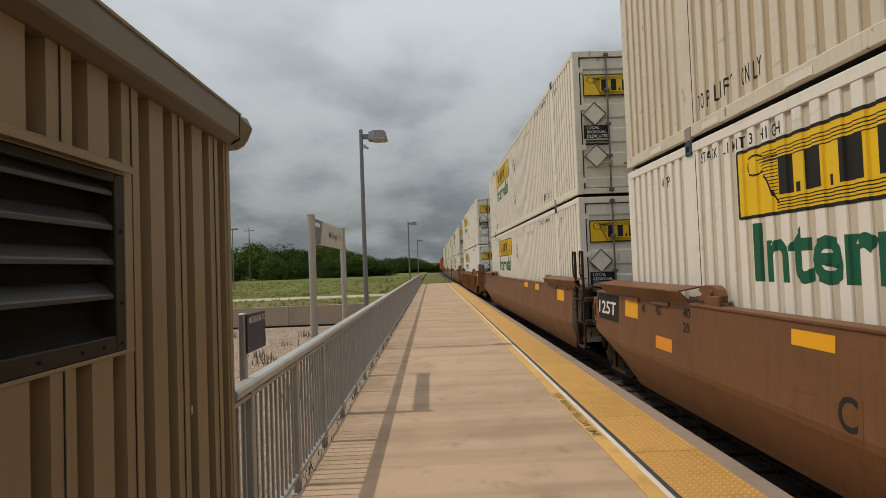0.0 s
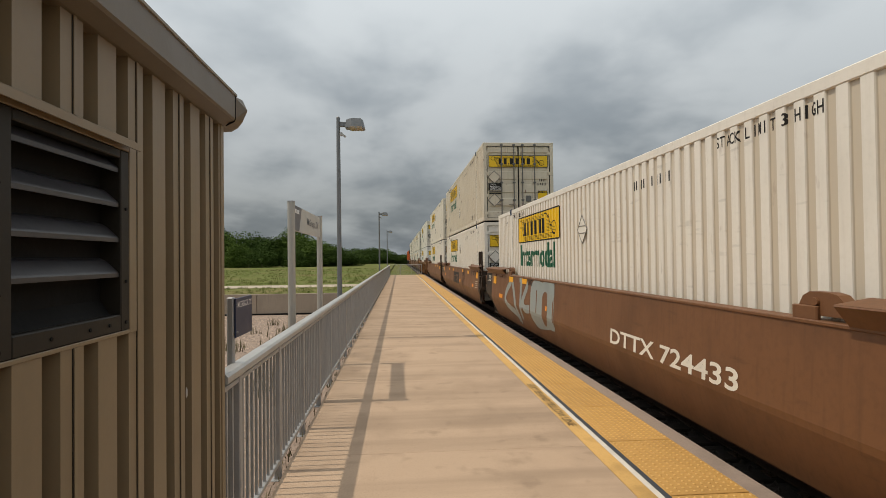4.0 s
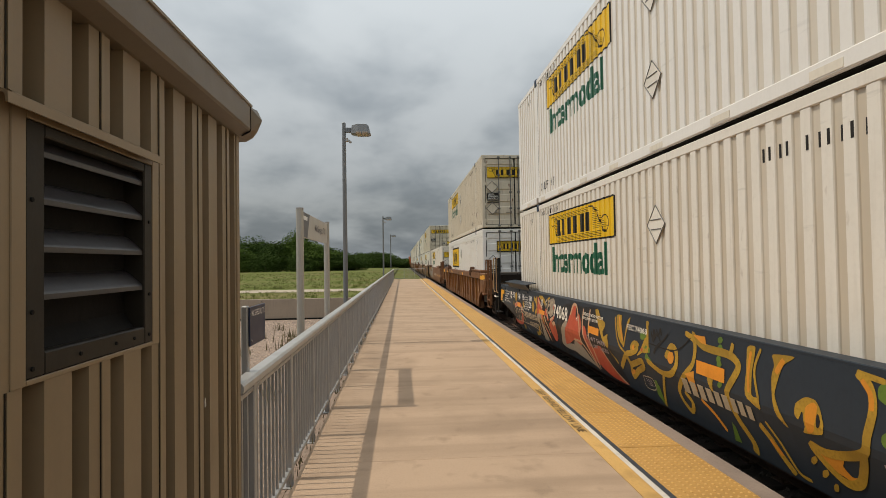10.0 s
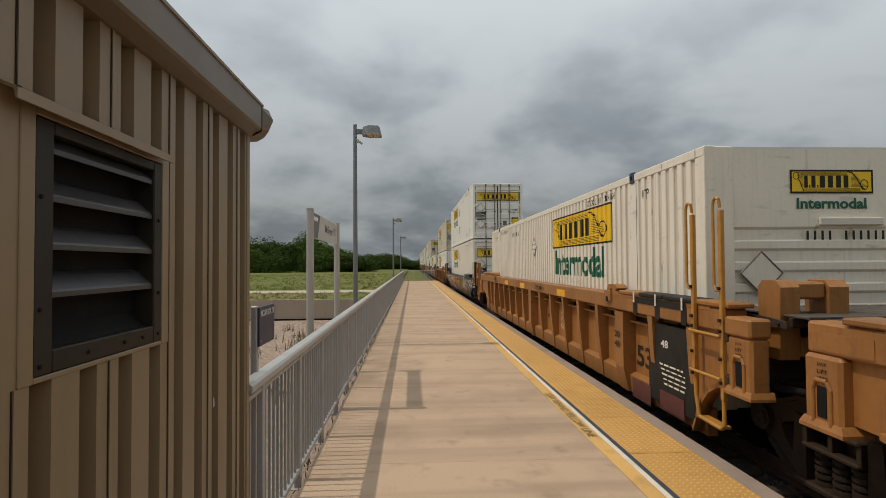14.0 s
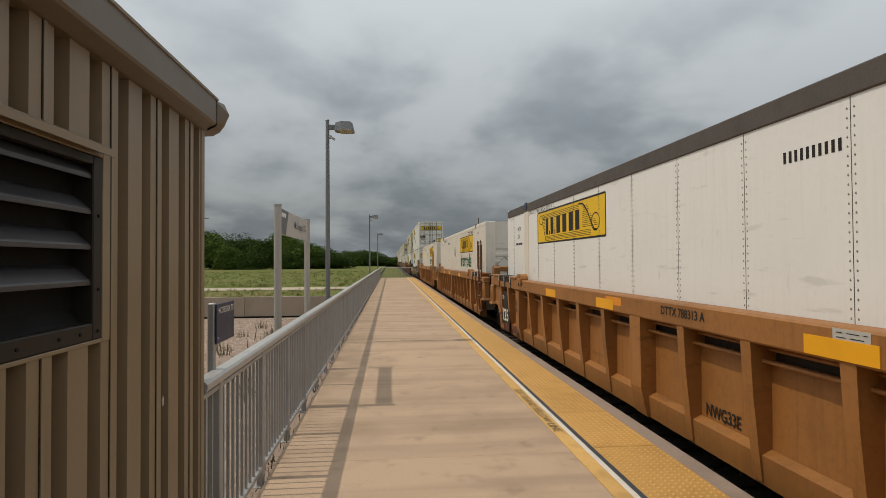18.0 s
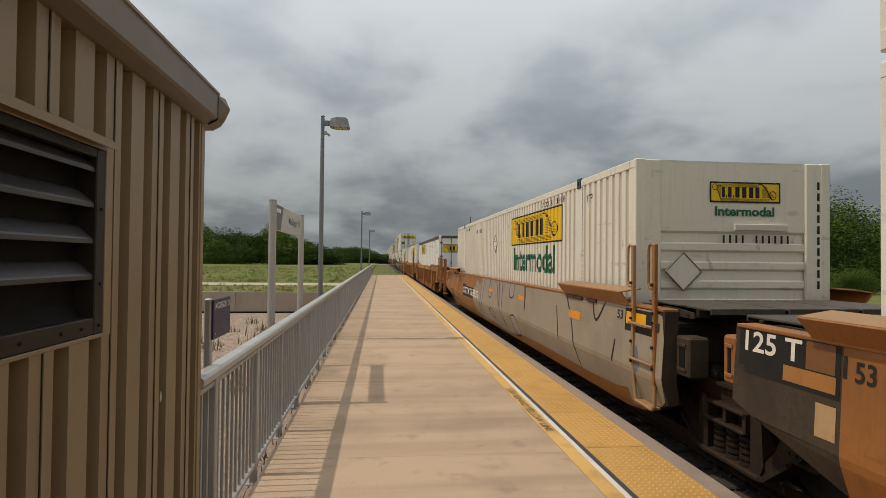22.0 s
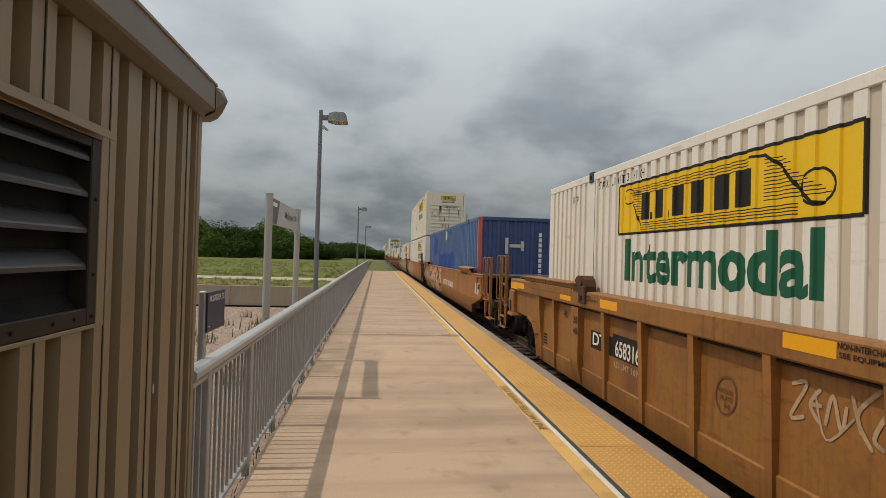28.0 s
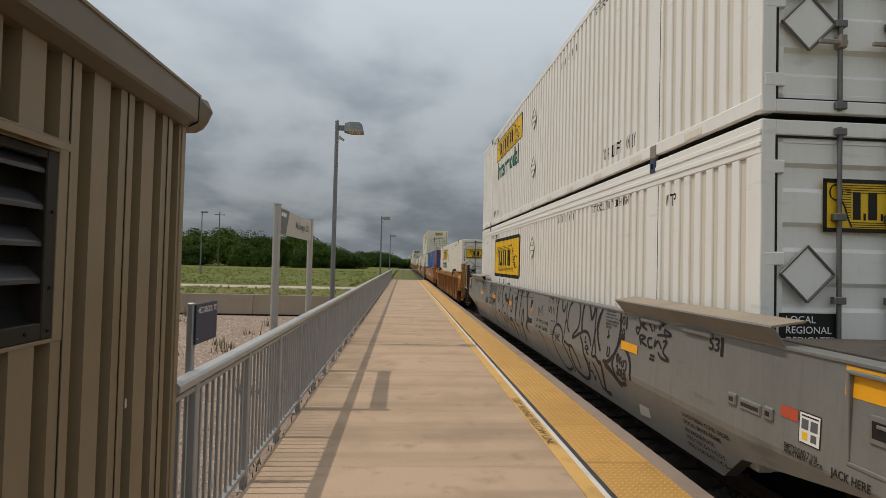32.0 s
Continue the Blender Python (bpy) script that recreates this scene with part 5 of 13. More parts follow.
                for i in range(4):
                    p, r = q[i], q[(i + 1) % 4]
                    fr.rod((p[0], y - 0.004, p[1]), (r[0], y - 0.004, r[1]), 0.012, 6)
                made.append(("placard_frame", fr.data("placard_frame", M("rod")), "", []))
            z0 = 1.13 if not heavy else 1.04
            made.append(("notice", end_paint(rects([rect(0.52, 0.27)]), -1.12, z0, yy - 0.002, "notice", "logo_black"), "black notice with white words", []))
            tl = []
            for k, w in enumerate(("LOCAL", "REGIONAL", "DEDICATED")):
                p, f = text_mesh(w, 0.058)
                tl.append(([(u + 0.06, v + 0.19 - 0.085 * k) for u, v in p], f))
            made.append(("lettering", end_paint(merged(tl), -1.12, z0, yy - 0.004, "lettering", "sign_white"), "", []))
            made.append(("number_mark", end_paint(rects([rect(0.45, 0.03, 0.03, 0.04), rect(0.48, 0.04, 0.02, -0.03)]), -1.12, z0 - 0.1, yy - 0.002, "number_mark", "ink"), "", []))
            num = [rect(0.024, 0.09, 0.065 * k, 0) for k in range(6)]
            made.append(("number_mark", end_paint(rects(num + [rect(0.024, 0.09, 0.1 + 0.065 * k, 0.14) for k in range(4)]), 0.68, 1.32 if not heavy else 0.6, yy - 0.002, "number_mark", "ink"), "black number bars", []))
        if not heavy:
            cz = 0.66 if not plate else 0.45
            made.append(("caution_sign", end_paint(rects([rect(0.34, 0.46)]), 0.72, cz, yy - 0.002, "caution_sign", "logo_yellow"), "yellow caution notice", []))
            for v0, hh in ((0.0, 0.15), (0.37, 0.09)):
                made.append(("caution_band", end_paint(rects([rect(0.34, hh, 0, v0)]), 0.72, cz, yy - 0.003, "caution_band", "logo_black"), "", []))
            tl = []
            for w, hh, ww, vv in (("CAUTION", 0.055, 0.3, 0.387), ("WIDE", 0.05, 0.2, 0.085), ("TURNS", 0.05, 0.26, 0.02)):
                p, f = text_mesh(w, hh, ww)
                tl.append(([(u + 0.02, v + vv) for u, v in p], f))
            made.append(("lettering", end_paint(merged(tl), 0.72, cz, yy - 0.004, "lettering", "logo_yellow"), "", []))
            made.append(("vent_plate", Mesh().box(0.27, 0.46, y + 0.01, y + 0.03, 0.72, 0.94, 0.004).data("vent_plate", M("rod")), "", []))
        ENDS[ck] = made
    for name, me, label, subs in ENDS[ck]:
        p = part(name, me, key, ob, label)
        for sn, sm, sl in subs:
            part(sn, sm, key, p, sl)


def nose_end(ob, key, face=-1, blue=False, pale=False, rusty=False):
    """A plain ribbed front wall; face -1 looks to the rear of the train."""
    ck = ("nose", key, face, blue, pale)
    y = face * HL
    if ck not in ENDS:
        made = []
        pk = "post_red" if blue else key
        if not blue:
            for s in (-1, 1):
                made.append(("corner_panel", Mesh().box(s * 1.13 - 0.16, s * 1.13 + 0.16, min(y, y - face * 0.05), max(y, y - face * 0.05), 0.035, 2.88, 0.01).data("corner_panel", M(key)), ""))
        pts = [(0.05, 0.0)]
        if blue:
            w = Mesh()
            n, line = 0, []
            for k in range(9):
                c = -1.08 + 0.27 * k
                line += [(c - 0.12, 0.03), (c - 0.06, 0.03), (c - 0.03, 0.065), (c + 0.09, 0.065), (c + 0.12, 0.03)]
            n = len(line)
            w.put([(x, y - face * d, 0.1) for x, d in line] + [(x, y - face * d, 2.8) for x, d in line], [(i, i + 1, n + i + 1, n + i) for i in range(n - 1)])
            made.append(("end_wall", w.data("end_wall", M("blue_dark")), "dark blue ribbed end wall"))
            made.append(("header", Mesh().box(-1.2, 1.2, min(y, y - face * 0.08), max(y, y - face * 0.08), 2.78, 2.89, 0.008).data("header", M("blue_dark")), ""))
            made.append(("sill", Mesh().box(-1.2, 1.2, min(y, y - face * 0.08), max(y, y - face * 0.08), 0.0, 0.12, 0.008).data("sill", M("blue_dark")), ""))
        else:
            for k in range(8):
                c = 0.28 + 0.235 * k
                pts += [(c - 0.08, 0.0), (c - 0.06, 0.028), (c + 0.05, 0.028), (c + 0.08, 0.0)]
            pts.append((2.86, 0.0))
            n = len(pts)
            w = Mesh().put([(-1.0, y - face * (0.03 + d), z) for z, d in pts] + [(1.0, y - face * (0.03 + d), z) for z, d in pts], [(i, i + 1, n + i + 1, n + i) for i in range(n - 1)])
            made.append(("end_wall", w.data("end_wall", M(key)), ""))
        if face < 0 and not blue:
            yy = y + 0.022
            lw, lh, lx, lz = (0.95, 0.26, -0.32, 2.37) if not pale else (1.9, 0.38, -0.97, 2.2)
            made.append(("logo_panel", end_paint(rects([rect(lw, lh)]), lx, lz, yy, "logo_panel", "logo_yellow" if not pale else "sign_white"), "painted name panel"))
            bars, lines = logo_shapes(lw, lh)
            made.append(("logo_border", end_paint(rects([rect(lw, 0.02), rect(lw, 0.02, 0, lh - 0.02), rect(0.02, lh), rect(0.02, lh, lw - 0.02, 0)]), lx, lz, yy - 0.002, "logo_border", "logo_black"), ""))
            for f in bars[1]:
                made.append(("wordmark", end_paint(([bars[0][i] for i in f], [(0, 1, 2, 3)]), lx, lz, yy - 0.003, "wordmark", "logo_black"), "black name block"))
            made.append(("logo_scroll", end_paint(lines, lx, lz, yy - 0.0025, "logo_scroll", "logo_black"), ""))
            if not pale:
                made.append(("lettering", end_paint(text_mesh("Intermodal", 0.12, 0.8, 0.035), -0.25, 2.2, yy, "lettering", "logo_green"), "green lettering"))
            made.append(("number_mark", end_paint(rects([rect(0.028, 0.1, 0.085 * k + (0.1 if k > 3 else 0), 0) for k in range(10)]), -0.15, 1.86 if not pale else 1.6, yy - 0.003, "number_mark", "ink"), "black number bars"))
            made.append(("number_mark", end_paint(rects([rect(0.035, 0.1, 0.015, -0.14 * k) for k in range(10)]), 1.1, 2.55, y - 0.004, "number_mark", "ink"), "black number bars"))
            made.append(("placard", Mesh().prism(placard(-0.68, 1.5 if not pale else 0.7, 0.23), "y", y - 0.006, y + 0.012).data("placard", M(key)), "empty diamond placard holder"))
            q, fr = placard(-0.68, 1.5 if not pale else 0.7, 0.235), Mesh()
            for i in range(4):
                p, r = q[i], q[(i + 1) % 4]
                fr.rod((p[0], y - 0.006, p[1]), (r[0], y - 0.006, r[1]), 0.009, 6)
            made.append(("placard_frame", fr.data("placard_frame", M("rod")), ""))
            made.append(("latch_box", Mesh().box(0.0, 0.72, y - 0.005, y + 0.03, 2.02 if not pale else 1.8, 2.1 if not pale else 1.88, 0.006).data("latch_box", M("placard")), ""))
        if blue:
            yy = y - 0.038
            made.append(("number_mark", end_paint(rects([rect(0.1, 0.12, 0, -0.16 * k) for k in range(11)]), 0.62, 2.3, yy + 0.0, "number_mark", "sign_white"), "white number bars"))
            made.append(("old_mark", end_paint(rects([rect(0.1, 0.5), rect(0.35, 0.1, 0.14, 0.2), rect(0.1, 0.3, 0.5, 0.1)]), -0.45, 1.75, yy, "old_mark", "spray_white"), "worn white mark"))
        ENDS[ck] = made
    for name, me, label in ENDS[ck]:
        part(name, me, key, ob, label)
    if rusty:
        rr = random.Random(8)
        for k in range(16):
            x, top = rr.uniform(-0.55, 0.95), rr.choice((2.0, 1.75, 1.3, 0.8))
            h, w = rr.uniform(0.25, 1.0), rr.uniform(0.02, 0.07)
            run = [(x, top), (x + w, top - 0.03), (x + w * 0.8, top - h * 0.5), (x + w * 0.45, top - h), (x + w * 0.3, top - h * 0.55)]
            part("rust_run", Mesh().prism([(a, max(0.1, b)) for a, b in run], "y", y + 0.018, y + 0.029), "rust_run", ob, "rust streak down the nose wall" if k == 0 else "")


MOVERS = []
PLAC = {}


def container(s_front, level, key, style, nose, label, group="stacked containers"):
    """A 53 foot box; s_front: where its leading end stands at the start; level 0 in the well, 1 on top."""
    kind = {"heavy": "heavy", "plate": "plate", "blue": "blue"}.get(style, "std")
    ob = thing("container", label, "container", group)
    for name, me, k in shell(kind, key):
        part(name, me, k, ob)
    if style == "blue":
        nose_end(ob, "blue_dark", -1, blue=True)
        nose_end(ob, "blue_dark", 1, blue=True)
        rr = random.Random(40)
        blob = [(4.7 + (0.82 + 0.16 * rr.random()) * math.cos(a / 28 * 6.2832), 2.13 + (0.44 + 0.1 * rr.random()) * math.sin(a / 28 * 6.2832)) for a in range(28)]
        part("paint_patch", on_wall([(-y, z) for y, z in blob], [tuple(range(28))], 0.0, 0.0, "paint_patch", "blue_patch", 0.004, True, True), "blue_patch", ob, "bright blue touched-up paint")
        # the lower wall is rolled over in the same bright blue, with an uneven upper edge
        roll = [(3.06, 1.84), (2.73, 1.84), (2.45, 1.69), (1.79, 1.68), (1.28, 1.68), (1.01, 1.74), (0.81, 1.82), (0.55, 1.89), (0.37, 1.84), (0.21, 1.72), (-0.09, 1.69), (-0.4, 1.72), (-0.93, 1.72), (-1.13, 1.77), (-1.6, 1.76), (-2.1, 1.8), (-2.6, 1.72), (-2.9, 1.66)]
        edge = []
        for (ya, za), (yb, zb) in zip(roll, roll[1:]):
            edge += [(ya + (yb - ya) * q / 6, za + (zb - za) * q / 6 + rr.uniform(-0.022, 0.022)) for q in range(6)]
        n = len(edge)
        part("paint_roll", on_wall([(-y, z) for y, z in edge] + [(-y, 0.22) for y, z in edge], [(q, q + 1, n + q + 1, n + q) for q in range(n - 1)], 0.0, 0.0, "paint_roll", "blue_patch", 0.004, True, True), "blue_patch", ob, "bright blue repainted lower wall")
        part("patch_plate", Mesh().prism([(0.21, 2.36), (0.22, 2.74), (-0.28, 2.73), (-0.27, 2.36)], "x", -HW - 0.012, -HW - 0.006), "placard", ob, "riveted pale patch plate")
        for y0, z0, z1, w in ((3.45, 0.3, 1.75, 0.035), (3.30, 1.45, 2.2, 0.04), (3.23, 0.35, 2.3, 0.055), (3.19, 1.1, 2.45, 0.03), (3.15, 1.6, 2.25, 0.05), (2.93, 1.5, 2.45, 0.03), (2.80, 1.7, 2.6, 0.04), (1.9, 0.5, 2.2, 0.05), (1.78, 0.9, 2.0, 0.03), (3.43, 1.3, 2.33, 0.07), (1.98, 1.95, 2.46, 0.05), (1.6, 2.0, 2.46, 0.06), (0.87, 2.3, 2.64, 0.07), (0.46, 2.0, 2.6, 0.04), (-0.34, 1.95, 2.44, 0.06), (-0.45, 1.8, 2.5, 0.05), (-0.72, 1.76, 2.53, 0.05), (-0.94, 2.1, 2.5, 0.07), (-1.19, 2.2, 2.4, 0.06), (-2.2, 0.7, 2.4, 0.05), (-2.3, 1.2, 2.5, 0.03), (-4.4, 0.4, 1.8, 0.05)):
            rr = random.Random(int(100 * y0 + 900))
            n = 26
            edge = [(y0 + w * (0.35 + 0.65 * rr.random()) / 2, z0 + (z1 - z0) * i / n) for i in range(n + 1)] + [(y0 - w * (0.35 + 0.65 * rr.random()) / 2, z0 + (z1 - z0) * i / n) for i in range(n, -1, -1)]
            part("rust_scar", on_wall([(-y, z) for y, z in edge], [(i, i + 1, 2 * n - i, 2 * n + 1 - i) for i in range(n)], 0.0, 0.0, "rust_scar", "rust_scar", 0.003, True, True), "rust_scar", ob, "scraped and rusted bare strip")
    else:
        for name, me, k, lab in side_paint(style, nose):
            part(name, me, k, ob, lab)
        if level:
            for me in top_lift().values():
                part("lettering", me, "ink", ob)
        if nose > 0:
            door_end(ob, key, style == "heavy", style == "plate")
            nose_end(ob, key, 1)
        else:
            nose_end(ob, key, -1, pale=style == "pale", rusty="rust-streaked" in label)
            nose_end(ob, key, 1)
        if style not in ("plate", "plain", "pale"):
            if "m" not in PLAC:
                q = placard(0, 0, 0.24)
                PLAC["m"] = Mesh().prism([(a, b) for a, b in q], "x", -HW - 0.012, -HW - 0.002).data("placard", M("box_white"))
                fr = Mesh()
                for i in range(4):
                    p, r = q[i], q[(i + 1) % 4]
                    fr.rod((-HW - 0.013, p[0], p[1]), (-HW - 0.013, r[0], r[1]), 0.007, 6)
                fr.rod((-HW - 0.014, -0.14, 0.06), (-HW - 0.014, 0.14, 0.06), 0.007, 5).rod((-HW - 0.014, -0.14, -0.06), (-HW - 0.014, 0.14, -0.06), 0.007, 5)
                PLAC["f"] = fr.data("placard_frame", M("rod"))
            y = 0.0 if style != "logo" else (0.05 if nose > 0 else 0.4)
            for z in ((2.05,) if not level else (2.05, 0.95)):
                p = part("placard", PLAC["m"], "placard", ob, "empty diamond placard holder", pose(0, y, z))
                part("placard_frame", PLAC["f"], "rod", p)
    MOVERS.append((ob, s_front - HL, 0.145 + level * 2.915))
    return ob

# ---------------------------------------------------------------- railway cars
CX = 4.445
CARM = {}
RIBBED = ("car_rust", "car_tan", "car_amber")


def cached(key, make):
    if key not in CARM:
        CARM[key] = make()
    return CARM[key]


WHEELS = []


def truck(car, y, r=0.457):
    """A two-axle truck: cast side frames with springs, bolster, axles with wheels."""
    t = part("truck", cached("bolster", lambda: Mesh().box(-1.0, 1.0, -0.2, 0.2, 0.12, 0.42, 0.03).box(-0.3, 0.3, -0.3, 0.3, 0.4, 0.6, 0.03).data("truck", M("truck_iron"))), "truck_iron", car, "rusty cast steel truck", pose(0, y, 0))

    def frame_side():
        g = Mesh()
        arch = [(-1.16, 0.20), (-1.16, 0.40), (-1.02, 0.49), (-0.62, 0.52), (-0.40, 0.60), (0.40, 0.60), (0.62, 0.52), (1.02, 0.49), (1.16, 0.40), (1.16, 0.20), (1.06, 0.14), (0.74, 0.14), (0.66, 0.30), (0.36, 0.40), (-0.36, 0.40), (-0.66, 0.30), (-0.74, 0.14), (-1.06, 0.14)]
        g.prism(arch, "x", -0.06, 0.06)
        for (ya, za), (yb, zb) in zip(arch[1:9], arch[2:9]):
            g.prism([(ya, za), (yb, zb), (yb, zb - 0.035), (ya, za - 0.035)], "x", -0.11, 0.11)
        g.box(-0.12, 0.12, -0.46, 0.46, -0.155, -0.10, 0.015)
        for q in (-1, 1):
            col = [(q * 0.33, 0.42), (q * 0.47, 0.44), (q * 0.50, 0.0), (q * 0.44, -0.14), (q * 0.33, -0.12)]
            g.prism(col, "x", -0.09, 0.09)
            leg = [(q * 0.40, -0.15), (q * 0.52, -0.12), (q * 0.80, 0.10), (q * 0.84, 0.24), (q * 0.70, 0.32), (q * 0.62, 0.16), (q * 0.44, -0.02)]
            g.prism(leg, "x", -0.07, 0.07)
            g.prism([(q * 0.40, -0.155), (q * 0.52, -0.125), (q * 0.82, 0.10), (q * 0.79, 0.13), (q * 0.50, -0.085), (q * 0.40, -0.115)], "x", -0.11, 0.11)
        return g.data("side_frame", M("truck_iron"))

    def spring():
        g = Mesh()
        for j in range(5):
            g.rod((0, 0, -0.095 + 0.058 * j), (0, 0, -0.062 + 0.058 * j), 0.09, 12)
        return g.rod((0, 0, -0.10), (0, 0, 0.2), 0.06, 8).data("spring", M("truck_iron"))

    def bolster_end():
        g = Mesh()
        for z in (0.20, 0.37):
            g.box(-0.13, 0.15, -0.31, 0.31, z, z + 0.04, 0.012)
        for q in (-0.29, 0.0, 0.29):
            g.box(-0.13, 0.13, q - 0.025, q + 0.025, 0.21, 0.40, 0.006)
        return g.box(-0.16, -0.05, -0.3, 0.3, 0.2, 0.40).data("bolster_end", M("truck_iron"))

    def cap():
        g = Mesh().rod((-0.02, 0, 0), (0.12, 0, 0), 0.11, 14).rod((0.12, 0, 0), (0.135, 0, 0), 0.07, 10)
        for a in range(3):
            an = a * 2.094
            g.rod((0.12, 0.045 * math.cos(an), 0.045 * math.sin(an)), (0.145, 0.045 * math.cos(an), 0.045 * math.sin(an)), 0.014, 6)
        return g.data("bearing_cap", M("truck_iron"))
    for s in (-1, 1):
        part("side_frame", cached("side_frame", frame_side), "truck_iron", t, at=pose(s * 1.0, 0, 0))
        part("bolster_end", cached("bolster_end", bolster_end), "truck_iron", t, at=pose(s * 1.0, 0, 0, 0, 0, 0 if s > 0 else 180))
        for k in (-0.2, 0.0, 0.2):
            part("spring", cached("spring", spring), "truck_iron", t, at=pose(s * 1.0, k, 0))
        for q in (-0.89, 0.89):
            part("bearing_cap", cached("cap", cap), "truck_iron", t, at=pose(s * 1.0, q, r - 0.2, 0, 0, 0 if s > 0 else 180))
    for q in (-0.89, 0.89):
        def wheel():
            g = Mesh().rod((-1.0, 0, 0), (1.0, 0, 0), 0.08, 12)
            for s in (-1, 1):
                g.rod((s * 0.70, 0, 0), (s * 0.84, 0, 0), r, 28, r - 0.006).rod((s * 0.67, 0, 0), (s * 0.70, 0, 0), r + 0.028, 28)
                g.rod((s * 0.84, 0, 0), (s * 0.845, 0, 0), r - 0.07, 24, r - 0.09).rod((s * 0.80, 0, 0), (s * 0.90, 0, 0), 0.13, 14)
                for a in range(5):
                    an = a * 1.2566
                    g.rod((s * 0.835, 0.23 * math.cos(an), 0.23 * math.sin(an)), (s * 0.853, 0.23 * math.cos(an), 0.23 * math.sin(an)), 0.03, 8)
            return g.data("wheelset", M("wheel_steel"))
        w = part("wheelset", cached("wheel", wheel), "wheel_steel", t, "", pose(0, q, r - 0.2))
        WHEELS.append((w, q, r))
    return t


def paint_on(car, x, pf, start, base, material, name="lettering", label="", lift=0.0, rise=0.0):
    """Flat marks on a car's left side: u runs to the rear, v up."""
    me = bpy.data.meshes.new(name)
    me.from_pydata([(x - 0.0015 - lift - i * rise, start - u, base + v) for i, (u, v) in enumerate(pf[0])], [], pf[1])
    me.materials.append(M(material))
    return part(name, me, material, car, label)


def side_x(z):
    """The outer face of a smooth car side at a height."""
    return -float(np.interp(z, (-0.02, 0.50, 0.56, 1.30), (1.36, 1.53, 1.54, 1.50)))


# upper edge of a car's sides, where it is not 1.25 m
CAR_TOP, TOP_OF = {"car_slate": 1.045}, {}


def paint_skin(car, pf, start, base, material, name="graffiti", label="", lift=0.004, rise=0.0):
    """Marks that follow the bent side of a smooth car."""
    bm = bmesh.new()
    vs = [bm.verts.new((i * rise, start - u, base + v)) for i, (u, v) in enumerate(pf[0])]
    for f in pf[1]:
        try:
            bm.faces.new([vs[i] for i in f])
        except ValueError:
            pass
    for z in (0.50, 0.56):
        bmesh.ops.bisect_plane(bm, geom=bm.verts[:] + bm.edges[:] + bm.faces[:], plane_co=(0, 0, z), plane_no=(0, 0, 1))
    for v in bm.verts:
        v.co.z = min(TOP_OF.get(car.name, 1.25) - 0.012, max(0.0, v.co.z))
        v.co.x = side_x(v.co.z) - lift - v.co.x
    me = bpy.data.meshes.new(name)
    bm.to_mesh(me)
    bm.free()
    me.materials.append(M(material))
    return part(name, me, material, car, label)


def pair(name, mesh, material, parent, label=""):
    """A part and its mirror on the other side of the car."""
    part(name, mesh, material, parent, label)
    m = Mesh()
    m.v, m.f, m.smooth = [(-x, y, z) for x, y, z in mesh.v], mesh.f, mesh.smooth
    part(name, m, material, parent, label)


def claw_mesh(y0, e, x0, x1, tall=1.0):
    """A cast guide claw: a hooked plate with a pin, standing on a bracket."""
    out = [(-0.22, 1.31), (-0.23, 1.42), (-0.19, 1.53), (-0.12, 1.585), (0.06, 1.585), (0.14, 1.56), (0.19, 1.49), (0.14, 1.46), (0.12, 1.42), (0.17, 1.39), (0.24, 1.385), (0.25, 1.31)]
    g = Mesh().prism([(e * (y0 + a), b) for a, b in out], "x", x0, x1)
    g.rod((x0 - 0.02, e * (y0 - 0.07), 1.47), (x1 + 0.02, e * (y0 - 0.07), 1.47), 0.05, 12)
    g.box(x0 - 0.03, x0 + 0.01, min(e * (y0 - 0.27), e * (y0 - 0.02)), max(e * (y0 - 0.27), e * (y0 - 0.02)), 1.14, 1.42, 0.01)
    g.v = [(x, y, 1.3 + (z - 1.3) * tall) for x, y, z in g.v]
    return g if tall < 1 else g.box(x0 - 0.045, x0 - 0.01, min(e * (y0 + 0.08), e * (y0 + 0.14)), max(e * (y0 + 0.08), e * (y0 + 0.14)), 1.2, 1.44, 0.01)


